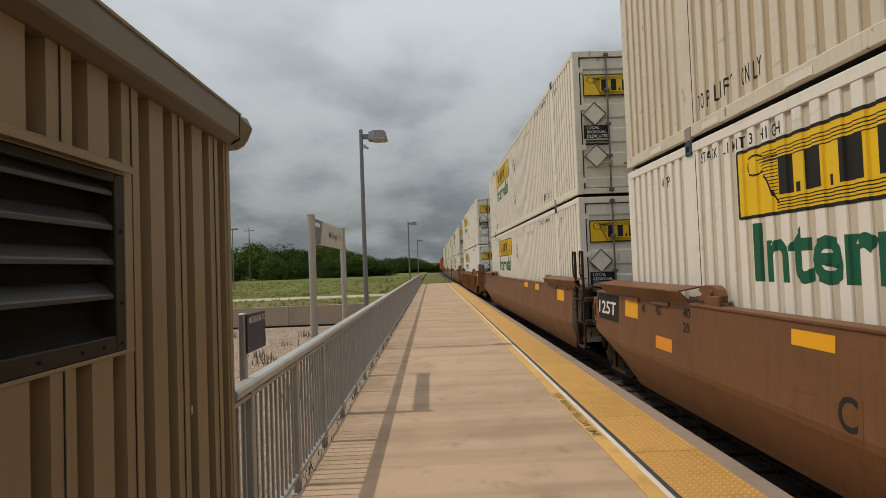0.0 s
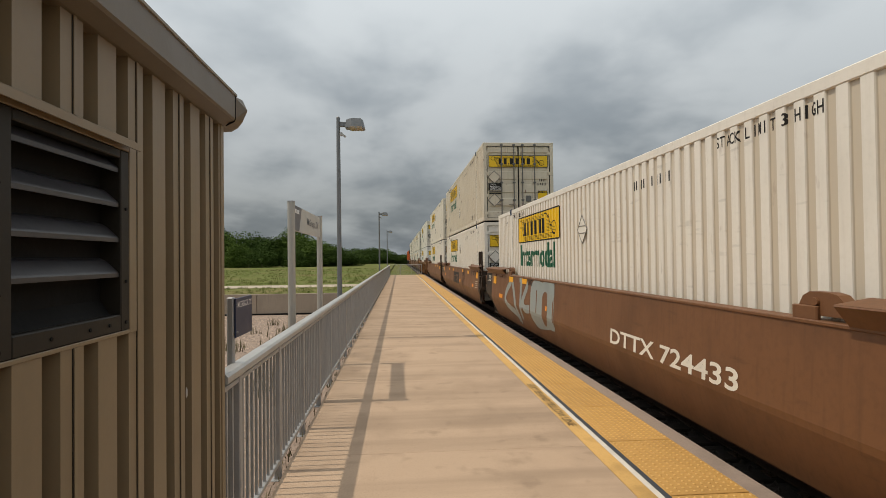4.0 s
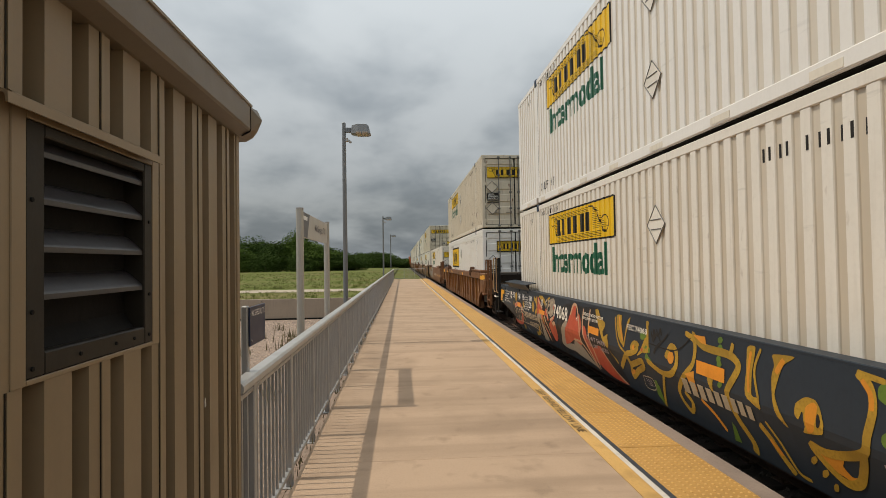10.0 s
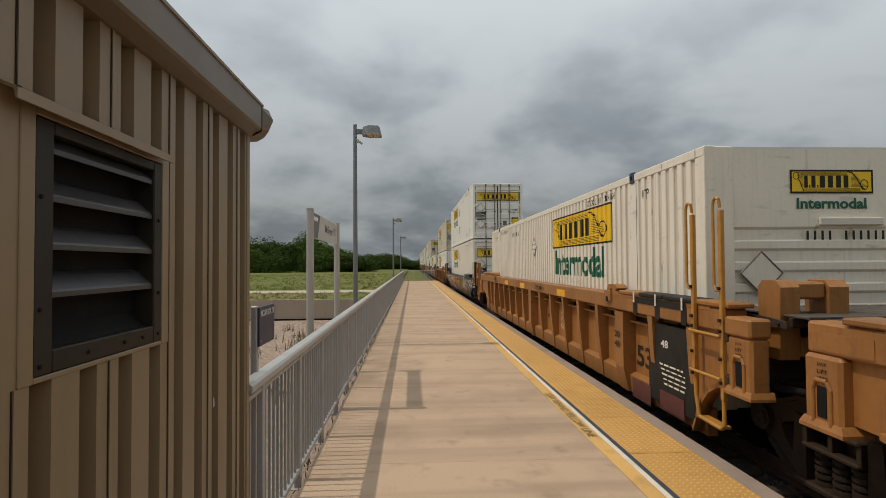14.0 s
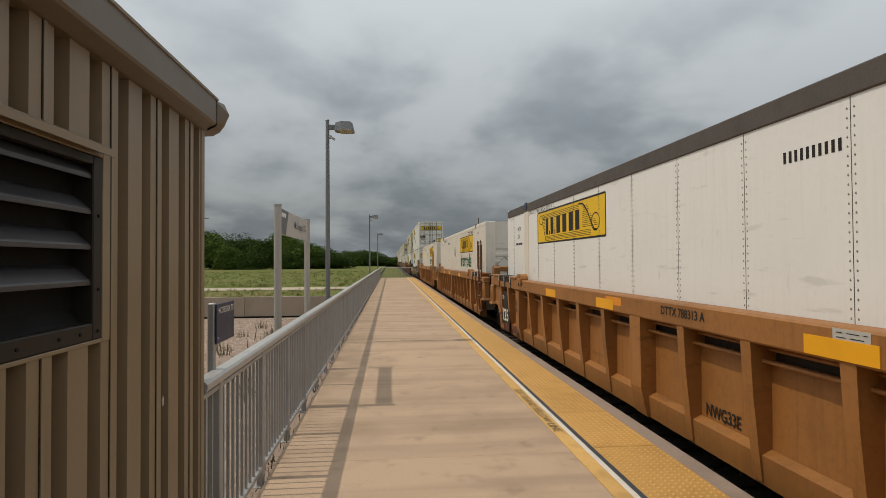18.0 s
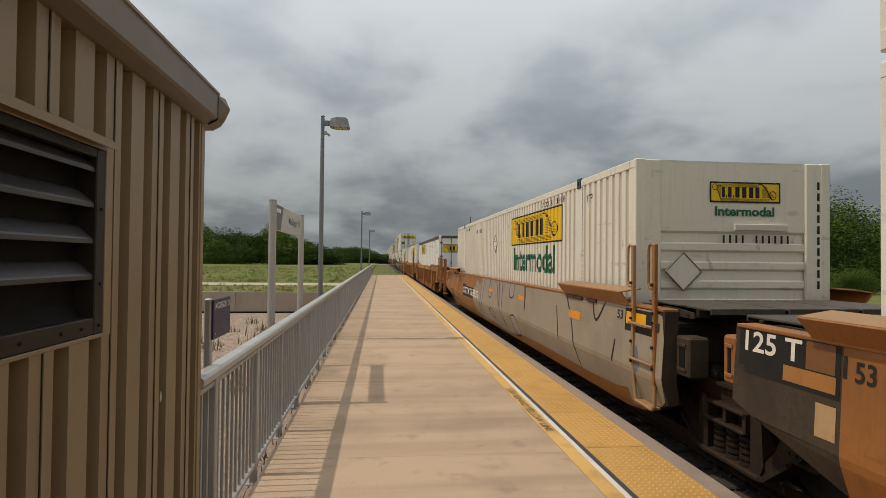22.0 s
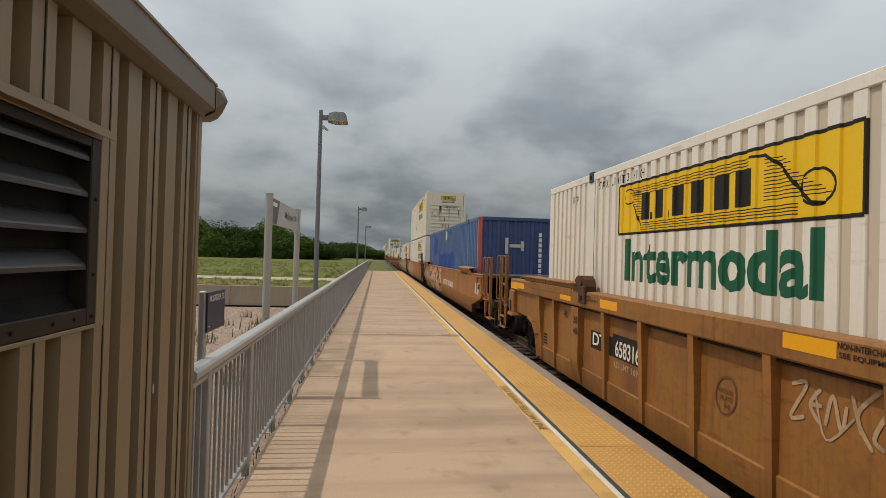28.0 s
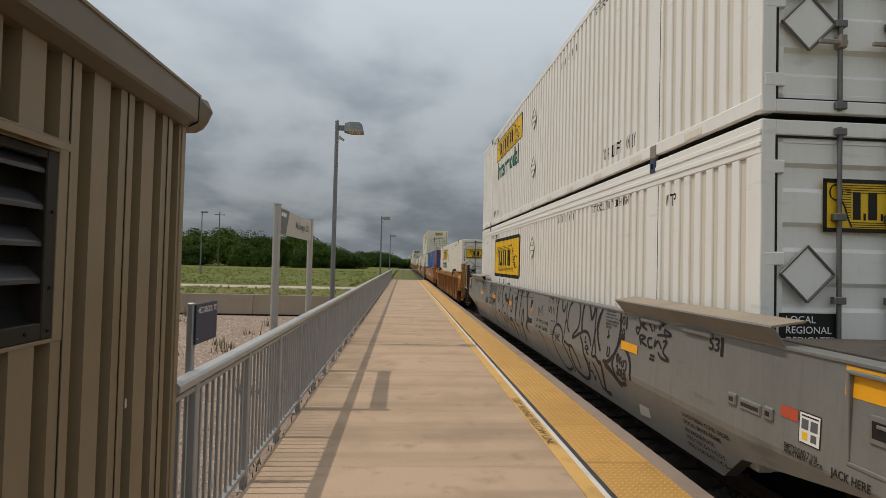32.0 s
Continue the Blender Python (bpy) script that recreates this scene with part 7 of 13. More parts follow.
def ribbed_car(s_front, ends, key, label, rails=2):
    """A well car with upright posts between a top chord and a bottom sill."""
    car = thing("well_car", label, "well car", "well cars")
    fy = {1: HL + (1.92 if ends[0] == "C" else 1.2), -1: HL + ((1.68 if ends == "AC" else 1.92) if ends[1] == "C" else 1.2)}
    chord_rear = fy[-1] if ends[1] == "C" else HL + 0.76
    closed = key in ("car_amber", "car_rust")
    sheet_top = 1.105 if closed else 0.955
    sx = -1.43 if closed else -1.34
    pair("side_sheet", Mesh().prism([(sx, sheet_top), (sx, 0.5), (sx - 0.002, 0.02), (-1.31, 0.02), (-1.31, sheet_top)], "y", -HL - 0.1, HL + 0.1), key, car)
    if not closed:
        # dark steel puts the recessed slot's shade into the colour
        pair("slot_back", Mesh().box(-1.30, -1.27, -HL - 0.1, HL + 0.1, 0.93, 1.12), "end_steel", car)
    pair("top_chord", Mesh().box(-1.53, -1.31, -chord_rear, fy[1], 1.10, 1.33, 0.018), key, car)
    sill = [(-1.431, 0.235), (-1.452, 0.222), (-1.44, -0.03), (-1.31, -0.03), (-1.31, 0.235)] if closed else [(-1.35, 0.25), (-1.43, 0.21), (-1.41, -0.03), (-1.31, -0.03), (-1.31, 0.25)]
    pair("bottom_sill", Mesh().prism(sill, "y", -HL - 0.2, HL + 0.2), key, car)
    for x, z in () if closed else ((-1.41, 0.955), (-1.36, 1.05)):
        part("pipe", Mesh().rod((x, -HL + 0.5, z), (x, HL - 0.5, z), 0.018, 6), key, car)
    lo_x = -1.475 if closed else -1.43
    a, b, c = (0.046, 0.044, 0.038) if closed else (0.065, 0.06, 0.05)
    rib = Mesh().loft([[(-1.52, -a, 1.11), (-1.52, a, 1.11), (-1.30, a, 1.11), (-1.30, -a, 1.11)], [(-1.50, -b, 0.7), (-1.50, b, 0.7), (-1.30, b, 0.7), (-1.30, -b, 0.7)], [(lo_x, -c, 0.0), (lo_x, c, 0.0), (-1.30, c, 0.0), (-1.30, -c, 0.0)]])
    if closed:
        # dark rod stands for the thin pipe and the shade line under the chord
        part("pipe", Mesh().rod((-1.46, -HL + 0.3, 1.075), (-1.46, HL - 0.3, 1.075), 0.014, 6), "grime", car)
    rib_key = {"car_rust": "car_amber", "car_amber": "car_tan"}.get(key, key)
    rib_mesh = rib.data("rib", M(rib_key))
    rr = Mesh()
    rr.v, rr.f, rr.smooth = [(-x, y, z) for x, y, z in rib.v], rib.f, rib.smooth
    rr_mesh = rr.data("rib", M(rib_key))
    for y in [s * (0.0 + 1.017 * k) for k in (1, 2, 3, 4, 5, 7) for s in (-1, 1)]:
        part("rib", rib_mesh, key, car, at=pose(0, y, 0))
        part("rib", rr_mesh, key, car, at=pose(0, y, 0))
    for e in (1, -1):
        fe = fy[e]

        def fix(m):
            m.v = [(x, e * y, z) for x, y, z in m.v]
            return m
        end_y = 7.94 if e > 0 else 8.12
        pair("wide_rib", fix(Mesh().prism([(-1.525, 1.08), (-1.52, 0.3), (-1.45, -0.02), (-1.33, -0.02), (-1.33, 1.08)], "y", 5.93, 6.24)), key, car)
        if e > 0:
            pair("wide_rib", Mesh().prism([(-1.525, 1.11), (-1.52, 0.3), (-1.45, -0.02), (-1.33, -0.02), (-1.33, 1.11)], "y", -0.14, 0.14), key, car)
        pair("end_rib", fix(Mesh().prism([(-1.525, 1.08), (-1.50, 0.6), (-1.42, 0.0), (-1.33, 0.0), (-1.33, 1.08)], "y", end_y - 0.06, end_y + 0.09)), key, car)
        arch = [(end_y + 0.05, 1.11), (end_y - 0.12, 0.0), (end_y - 0.03, 0.0), (end_y + 0.14, 0.38), (end_y + 0.36, 0.57), (end_y + 0.7, 0.64), (fe - 0.02, 0.66), (fe - 0.02, 1.11)]
        if e < 0:
            arch = [(end_y + 0.05, 1.11), (end_y - 0.04, 0.0), (end_y + 0.06, 0.0), (end_y + 0.13, 0.14), (end_y + 0.24, 0.33), (end_y + 0.38, 0.47), (end_y + 0.56, 0.56), (end_y + 0.78, 0.585), (fe - 0.02, 0.59), (fe - 0.02, 1.11)]
        pair("end_panel", fix(Mesh().prism(arch, "x", -1.47, -1.40)), key, car)
        lip = Mesh()
        seq = arch[1:-2]
        for a, b in zip(seq[1:], seq[2:]):
            lip.prism([a, b, (b[0], b[1] + 0.045), (a[0] - 0.02, a[1] + 0.04)], "x", -1.53, -1.40)
        part("arch_lip", fix(lip), key, car)
        pair("jack_pad", fix(Mesh().box(-1.56, -1.38, fe - 0.36, fe, 0.6, 1.10, 0.025)), key, car)
        pair("pad_foot", fix(Mesh().loft([[(-1.585, fe - 0.40, 0.565), (-1.585, fe + 0.025, 0.565), (-1.36, fe + 0.025, 0.565), (-1.36, fe - 0.40, 0.565)], [(-1.585, fe - 0.40, 0.59), (-1.585, fe + 0.025, 0.59), (-1.36, fe + 0.025, 0.59), (-1.36, fe - 0.40, 0.59)], [(-1.562, fe - 0.365, 0.64), (-1.562, fe + 0.003, 0.64), (-1.36, fe + 0.003, 0.64), (-1.36, fe - 0.365, 0.64)]])), key, car)
        if e < 0 and ends[1] == "A":
            pair("pad_cap", fix(Mesh().box(-1.575, -1.37, fe - 0.38, fe + 0.01, 1.10, 1.27, 0.02)), key, car)
        part("jack_slot", fix(Mesh().box(-1.566, -1.56, fe - 0.23, fe - 0.14, 0.66, 0.88, 0.001)), "dark", car)
        rim = Mesh().tube([(-1.562, fe - 0.27, 0.62), (-1.562, fe - 0.27, 0.86), (-1.562, fe - 0.24, 0.92), (-1.562, fe - 0.13, 0.92), (-1.562, fe - 0.10, 0.86), (-1.562, fe - 0.10, 0.62)], 0.018, 8)
        part("slot_rim", fix(rim), key, car)
        black = key == "car_tan" and ends[0 if e > 0 else 1] == "A"
        for k in range(4):
            ya = HL - 1.9 + 0.69 * k
            part("guide_flange", fix(Mesh().box(-1.55 if black else -1.52, -1.28, ya, ya + 0.665, 1.335, 1.385 if black else 1.43, 0.012)), "car_black" if black and 0 < k < 3 else key, car, "hinged container guide")
            if not black:
                part("flange_edge", fix(Mesh().box(-1.56, -1.52, ya, ya + 0.665, 1.405, 1.425, 0.004)), key, car)
        part("guide_flange", fix(Mesh().box(1.28, 1.50, HL - 1.9, HL + 0.85, 1.335, 1.43, 0.015)), key, car)
        part("guide_arm", fix(Mesh().box(-1.535, -1.50, HL - 1.85, HL + 0.5, 1.29 if black else 1.22, 1.335, 0.006)), key, car)
        if black:
            part("black_cover", fix(Mesh().box(-1.538, -1.525, HL - 1.35, HL + 0.02, 1.245, 1.325)), "car_black", car, "black painted end of the chord")
            for k in range(3):
                yk = HL - 1.36 + 0.66 * k
                part("black_strip", fix(Mesh().box(-1.538, -1.525, yk - 0.06, yk + 0.06, 1.09, 1.244)), "car_black", car)
                part("white_stripe", fix(Mesh().box(-1.558, -1.55, yk - 0.015, yk + 0.015, 1.25, 1.386)), "car_letter", car)
        ck = "claw_rust" if closed else key
        part("guide_hinge", claw_mesh(HL - 2.2, e, -1.535, -1.38, 0.85 if closed else 0.55), ck, car, "worn cast guide claw")
        part("claw_hole", Mesh().box(-1.569, -1.5655, min(e * (HL - 2.39), e * (HL - 2.30)), max(e * (HL - 2.39), e * (HL - 2.30)), 1.2, 1.27), "dark", car)
        part("reflector", fix(Mesh().box(-1.535, -1.529, fe - 0.62, fe - 0.05, 1.13, 1.26)), "reflector" if key != "car_tan" else key, car)
        if ends[0 if e > 0 else 1] == "C":
            coupler_end(car, e, key, "end_steel", False, 1.35, fe - HL)
        else:
            joint_end(car, e, key, "end_steel", rails if e < 0 else 0, rail_key="rail_yellow" if ends == "CA" else "car_brown_dark")
    for k in range(4):
        part("floor_beam", Mesh().box(-1.33, 1.33, -6 + 4 * k - 0.2, -6 + 4 * k + 0.2, 0.03, 0.13, 0.01), "grime", car)
    for y in () if closed else (-3.0, 0.9, 3.4):
        part("reflector", Mesh().box(-1.536, -1.53, y - 0.3, y + 0.3, 1.12, 1.25), "reflector", car, "yellow reflector strip")
    MOVERS.append((car, s_front - HL, 0.0))
    return car


WHITE = "white ribbed steel shipping container with yellow logo panel"
# the train, from its front to its rear: where each leading container end stands at the start
c = ribbed_car(135.8, "CC", "car_brown", "brown ribbed well car far up the train")
container(135.8, 0, "box_white", "logo", 1, WHITE)
container(135.8, 1, "box_cream", "logo", 1, WHITE)
for s, e in ((112.5, "CA"), (93.35, "AA"), (74.15, "AC")):
    smooth_car(s, e, "car_brown", "brown plate-sided well car far up the train")
    container(s, 0, "box_white", "logo", -1 if s == 93.35 else 1, WHITE)
    container(s, 1, "box_cream", "logo", -1 if s == 93.35 else 1, WHITE)
ribbed_car(50.6, "CC", "car_rust", "rust-brown ribbed well car ahead")
container(50.6, 0, "box_clean", "logo", 1, WHITE)
container(50.6, 1, "box_white", "logo", 1, WHITE)
U = {}
U[-1] = smooth_car(26.8, "CA", "car_brown", "brown plate-sided well car with rust runs")
container(26.8, 0, "box_white", "logo", 1, WHITE)
container(26.8, 1, "box_cream", "logo", 1, "off-white ribbed container with weathered rear doors")
U[0] = smooth_car(7.85, "AA", "car_brown", "brown plate-sided well car with black graffiti letters")
container(7.85, 0, "box_white", "logo", 1, WHITE)
container(7.85, 1, "box_old", "logo", 1, "cream weathered ribbed container with rusty spots")
U[1] = smooth_car(-11.28, "AC", "car_brown", "brown plate-sided well car with silver-grey graffiti")
container(-11.28, 0, "box_white", "logo", 1, WHITE)
U[2] = ribbed_car(-34.5, "CC", "car_rust", "rust-brown ribbed well car with worn paint")
container(-34.5, 0, "box_clean", "heavy", 1, "clean white container with black-bordered yellow panel")
container(-34.5, 1, "box_old", "logo", 1, "cream weathered ribbed container with rusty spots")
U[3] = smooth_car(-57.68, "CC", "car_slate", "dark slate well car covered in orange and red graffiti")
container(-57.68, 0, "box_white", "logo", 1, WHITE)
container(-57.68, 1, "box_clean", "logo", 1, WHITE)
U[4] = ribbed_car(-80.7, "CA", "car_tan", "tan ribbed well car with black reporting marks")
container(-80.7, 0, "box_cream", "logo", -1, "cream ribbed container with a ribbed nose wall")
U[5] = ribbed_car(-99.9, "AA", "car_tan", "tan ribbed well car, middle unit")
container(-99.9, 0, "box_white", "logo", -1, "white ribbed container with a ribbed nose wall")
U[6] = ribbed_car(-119.5, "AC", "car_tan", "tan ribbed well car, rear unit")
container(-119.5, 0, "box_plate", "plate", 1, "smooth white riveted plate container with brown top rail")
U[7] = smooth_car(-143.1, "CA", "car_orange", "orange-tan well car with grey graffiti panel", rail_key="tread_sand")
container(-143.1, 0, "box_cream", "logo", -1, "cream ribbed container with a ribbed nose wall")
U[8] = smooth_car(-162.65, "AA", "car_orange", "orange-tan well car with steel-blue graffiti letters", rail_at=0.25, rail_key="car_brown_dark")
container(-162.65, 0, "box_white", "pale", -1, "white ribbed container with a faded logo panel")
container(-162.65, 1, "box_cream", "logo", -1, "cream ribbed container with rust-streaked nose wall")
U[9] = smooth_car(-182.0, "AC", "car_orange", "orange well car with peach and black graffiti")
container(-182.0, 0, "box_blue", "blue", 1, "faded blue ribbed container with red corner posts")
U[10] = ribbed_car(-205.43, "CC", "car_amber", "amber-yellow ribbed well car with rusty hinges")
container(-205.43, 0, "box_white", "logo", 1, WHITE)
U[11] = smooth_car(-228.8, "CC", "car_grey", "grey well car with large black graffiti letters")
container(-228.8, 0, "box_clean", "heavy", 1, "clean white container with black-bordered yellow panel")
container(-228.8, 1, "box_clean", "logo", 1, "clean white ribbed container with yellow logo panel")


def locomotive(s_rear):
    ob = thing("locomotive", "orange diesel locomotive at the head of the train", "locomotive", "locomotives")
    part("hood", Mesh().box(-0.9, 0.9, -10.4, 6.2, 1.2, 4.2, 0.12), "loco_orange", ob)
    part("cab", Mesh().box(-1.5, 1.5, 6.2, 9.0, 1.2, 4.3, 0.15), "loco_orange", ob)
    part("nose", Mesh().box(-1.1, 1.1, 9.0, 10.6, 1.2, 3.0, 0.15), "loco_orange", ob)
    part("frame", Mesh().box(-1.5, 1.5, -11, 11, 0.9, 1.2, 0.03), "car_black", ob)
    part("tank", Mesh().box(-1.4, 1.4, -3.5, 3.5, 0.1, 0.9, 0.15), "car_black", ob)
    part("radiator", Mesh().box(-1.45, 1.45, -10.3, -6.5, 3.2, 4.25, 0.1), "car_black", ob)
    for y in (-7.2, 7.2):
        truck(ob, y)
    for y in (-10.9, 10.9):
        part("railing", Mesh().tube([(-1.45, y, 1.2), (-1.45, y, 2.2), (1.45, y, 2.2), (1.45, y, 1.2)], 0.03, 6), "loco_orange", ob)
    MOVERS.append((ob, s_rear + 11, 0.0))


locomotive(140.0)
locomotive(163.0)


# ---------------------------------------------------------------- marks and graffiti on the cars
def plane(u, px):
    return px if px is not None else -1.432 if u in (2, 10) else -1.345 if u in (4, 5, 6) else None


LAID = [0]


def laid(u, pf, material, px, lift, name, label="", rise=0.0):
    """Paint on a car; each coat lies a hair above the one before."""
    x = plane(u, px)
    LAID[0] += 1
    lift += (LAID[0] % 8) * 0.1
    if x is None:
        return paint_skin(U[u], pf, 0.0, 0.0, material, name, label, 0.001 * lift + 0.001, rise)
    return paint_on(U[u], x, pf, 0.0, 0.0, material, name, label, 0.0009 * lift, rise)


def mark(u, y0, y1, z0, z1, material, name, label, px, lift):
    if name == "number_mark" and y0 - y1 > 0.22:
        # a row of small words that cannot be read, as short bars
        r, bars, a = random.Random(int(1000 * (y0 + z0)) + 7 * u), [], y0
        while a - y1 > 0.03:
            w = min(r.uniform(0.05, 0.15), a - y1)
            bars.append([(-a, z0 + 0.2 * (z1 - z0)), (-a + w, z0 + 0.2 * (z1 - z0)), (-a + w, z0 + 0.75 * (z1 - z0)), (-a, z0 + 0.75 * (z1 - z0))])
            a -= w + 0.03
        laid(u, rects(bars), material, px, lift, name, label)
        return
    laid(u, ([(-y0, z0), (-y1, z0), (-y1, z1), (-y0, z1)], [(0, 1, 2, 3)]), material, px, lift, name, label)


def words(u, text, y0, y1, z0, z1, material, px, lift):
    pts, faces = text_mesh(text, z1 - z0, y0 - y1, 0.018)
    laid(u, ([(-y0 + a, z0 + b) for a, b in pts], faces), material, px, lift, "lettering")


def line(u, pts, w, material, px, lift, name):
    fine = []
    for k in range(len(pts) - 1):
        p0, p1, p2, p3 = pts[max(0, k - 1)], pts[k], pts[k + 1], pts[min(len(pts) - 1, k + 2)]
        for j in range(5):
            t = j / 5.0
            fine.append(tuple(0.5 * (2 * p1[i] + (p2[i] - p0[i]) * t + (2 * p0[i] - 5 * p1[i] + 4 * p2[i] - p3[i]) * t * t + (3 * p1[i] - p0[i] - 3 * p2[i] + p3[i]) * t ** 3) for i in (0, 1)))
    fine.append(pts[-1])
    laid(u, stroke([(-y, z) for y, z in fine], w), material, px, lift, name, "sprayed graffiti" if name == "graffiti" else "", 8e-6)


def fill(u, pts, material, px, lift, name):
    if name == "graffiti" and len(pts) > 4:
        n, soft_edge = len(pts), []
        for k in range(n):
            p0, p1, p2, p3 = (pts[(k + j) % n] for j in (-1, 0, 1, 2))
            for t in (0.0, 0.34, 0.67):
                soft_edge.append(tuple(0.5 * (2 * p1[i] + 0.7 * (p2[i] - p0[i]) * t + (1.4 * p0[i] - 4.3 * p1[i] + 3.6 * p2[i] - 0.7 * p3[i]) * t * t + (1.3 * p1[i] - 0.7 * p0[i] - 1.3 * p2[i] + 0.7 * p3[i]) * t ** 3) for i in (0, 1)))
        pts = soft_edge
    laid(u, ([(-y, z) for y, z in pts], [tuple(range(len(pts)))]), material, px, lift, name, "sprayed graffiti" if name == "graffiti" else "")


mark(-1, -6.8, -7.44, 0.95, 1.18, 'reflector', 'reflector', 'yellow reflector strip', None, 1)
mark(-1, -4.18, -4.7, 1.07, 1.23, 'reflector', 'reflector', 'yellow reflector strip', None, 1)
mark(-1, -2.44, -3.1, 1.09, 1.23, 'reflector', 'reflector', 'yellow reflector strip', None, 1)
mark(0, 7.82, 7.34, 0.97, 1.2, 'reflector', 'reflector', 'yellow reflector strip', None, 1)
mark(0, 6.73, 6.27, 0.68, 0.83, 'reflector_orange', 'reflector', 'faded orange reflector', None, 1)
mark(0, 4.14, 3.67, 1.07, 1.19, 'reflector', 'reflector', 'yellow reflector strip', None, 1)
mark(0, -2.59, -3.05, 1.09, 1.22, 'reflector', 'reflector', 'yellow reflector strip', None, 1)
mark(0, -1.56, -2.02, 0.61, 0.74, 'reflector_orange', 'reflector', 'faded orange reflector', None, 1)
mark(0, 1.9, 1.42, 1.07, 1.18, 'reflector', 'reflector', 'yellow reflector strip', None, 1)
mark(0, -7.3, -7.76, 0.97, 1.2, 'reflector', 'reflector', 'yellow reflector strip', None, 1)
mark(0, -6.2, -6.67, 0.6, 0.72, 'reflector_orange', 'reflector', 'faded orange reflector', None, 1)
mark(0, -4.58, -5.07, 1.07, 1.2, 'reflector', 'reflector', 'yellow reflector strip', None, 1)
mark(0, 9.15, 8.1, 0.84, 1.25, 'car_black', 'plate', 'black stencil plate', None, 1)
words(0, '125T', 9.05, 8.22, 0.93, 1.13, 'car_letter', None, 2)
words(0, '48', 7.2, 7.08, 1.07, 1.18, 'ink', None, 2)
words(0, '45', 6.75, 6.59, 1.08, 1.19, 'ink', None, 2)
words(0, '40', 6.0, 5.82, 1.11, 1.21, 'ink', None, 2)
words(0, '20', 5.99, 5.84, 0.95, 1.06, 'ink', None, 2)
words(0, 'C', 3.65, 3.47, 0.57, 0.81, 'ink', None, 2)
mark(0, 3.67, 3.43, 0.52, 0.81, 'car_rust', 'patch', '', None, 1)
mark(0, 1.29, -1.29, 0.5, 1.04, 'car_black', 'panel', 'faded black panel', None, 1)
mark(0, 0.93, 0.33, 0.81, 0.86, 'car_rust', 'logo_block', '', None, 2)
mark(0, 0.71, 0.57, 0.51, 0.83, 'car_rust', 'logo_block', '', None, 2)
mark(0, 0.21, -0.29, 0.86, 0.91, 'car_rust', 'logo_block', '', None, 2)
mark(0, 0.02, -0.09, 0.53, 0.88, 'car_rust', 'logo_block', '', None, 2)
mark(0, -0.61, -0.7, 0.57, 0.91, 'car_rust', 'logo_block', '', None, 2)
mark(0, -0.87, -0.97, 0.56, 0.91, 'car_rust', 'logo_block', '', None, 2)
line(0, [(-0.46, 0.96), (-0.41, 0.76), (-0.48, 0.5)], 0.05, 'spray_white', None, 3, 'chipped_paint')
line(0, [(-2.68, 1.12), (-2.8, 0.55), (-2.59, 0.51), (-2.68, 0.22)], 0.035, 'spray_black', None, 2, 'graffiti')
line(0, [(-2.99, 1.26), (-2.91, 0.91), (-3.34, 1.27), (-3.34, 1.13), (-3.1, 0.96), (-3.21, 0.76), (-3.4, 0.6), (-3.5, 0.2)], 0.035, 'spray_black', None, 2, 'graffiti')
line(0, [(-2.96, 0.77), (-2.88, 0.47), (-3.07, 0.52), (-3.21, 0.18)], 0.035, 'spray_black', None, 2, 'graffiti')
line(0, [(-3.02, 0.76), (-3.11, 0.52)], 0.035, 'spray_black', None, 2, 'graffiti')
line(0, [(-3.53, 1.07), (-3.55, 0.75)], 0.035, 'spray_black', None, 2, 'graffiti')
line(0, [(-3.74, 1.08), (-3.56, 0.93), (-3.72, 0.79)], 0.035, 'spray_black', None, 2, 'graffiti')
mark(0, -5.79, -5.95, 1.03, 1.19, 'ink', 'number_mark', '', None, 1)
mark(0, -6.52, -6.7, 1.07, 1.21, 'ink', 'number_mark', '', None, 1)
mark(0, -7.04, -7.17, 1.09, 1.22, 'ink', 'number_mark', '', None, 1)
mark(0, -7.17, -7.81, 0.83, 0.87, 'car_letter', 'number_mark', '', None, 1)
mark(0, -7.2, -7.81, 0.76, 0.79, 'car_letter', 'number_mark', '', None, 1)
mark(0, -7.2, -7.86, 0.69, 0.71, 'car_letter', 'number_mark', '', None, 1)
mark(0, -7.19, -7.77, 0.61, 0.64, 'car_letter', 'number_mark', '', None, 1)
mark(0, -8.04, -8.32, 0.19, 1.27, 'car_black', 'end_plate', 'black end plate', None, 1)
mark(1, 8.95, 8.26, 0.89, 1.28, 'car_black', 'plate', 'black stencil plate', None, 1)
words(1, '125', 8.7, 8.32, 1.0, 1.18, 'car_letter', None, 2)
words(1, 'REL ROD', 8.91, 8.72, 0.98, 1.02, 'car_letter', None, 2)
mark(1, 7.83, 7.37, 0.96, 1.17, 'reflector', 'reflector', 'yellow reflector strip', None, 4)
mark(1, 5.4, 4.91, 1.1, 1.24, 'reflector', 'reflector', 'yellow reflector strip', None, 4)
mark(1, 3.85, 3.38, 1.12, 1.24, 'reflector', 'reflector', 'yellow reflector strip', None, 4)
mark(1, 6.81, 6.28, 0.6, 0.71, 'reflector_orange', 'reflector', 'faded orange reflector', None, 4)
mark(1, 1.69, 1.57, 0.68, 0.77, 'reflector_orange', 'reflector', 'faded orange reflector', None, 4)
words(1, 'GWG33', 3.23, 2.83, 1.11, 1.24, 'ink', None, 2)
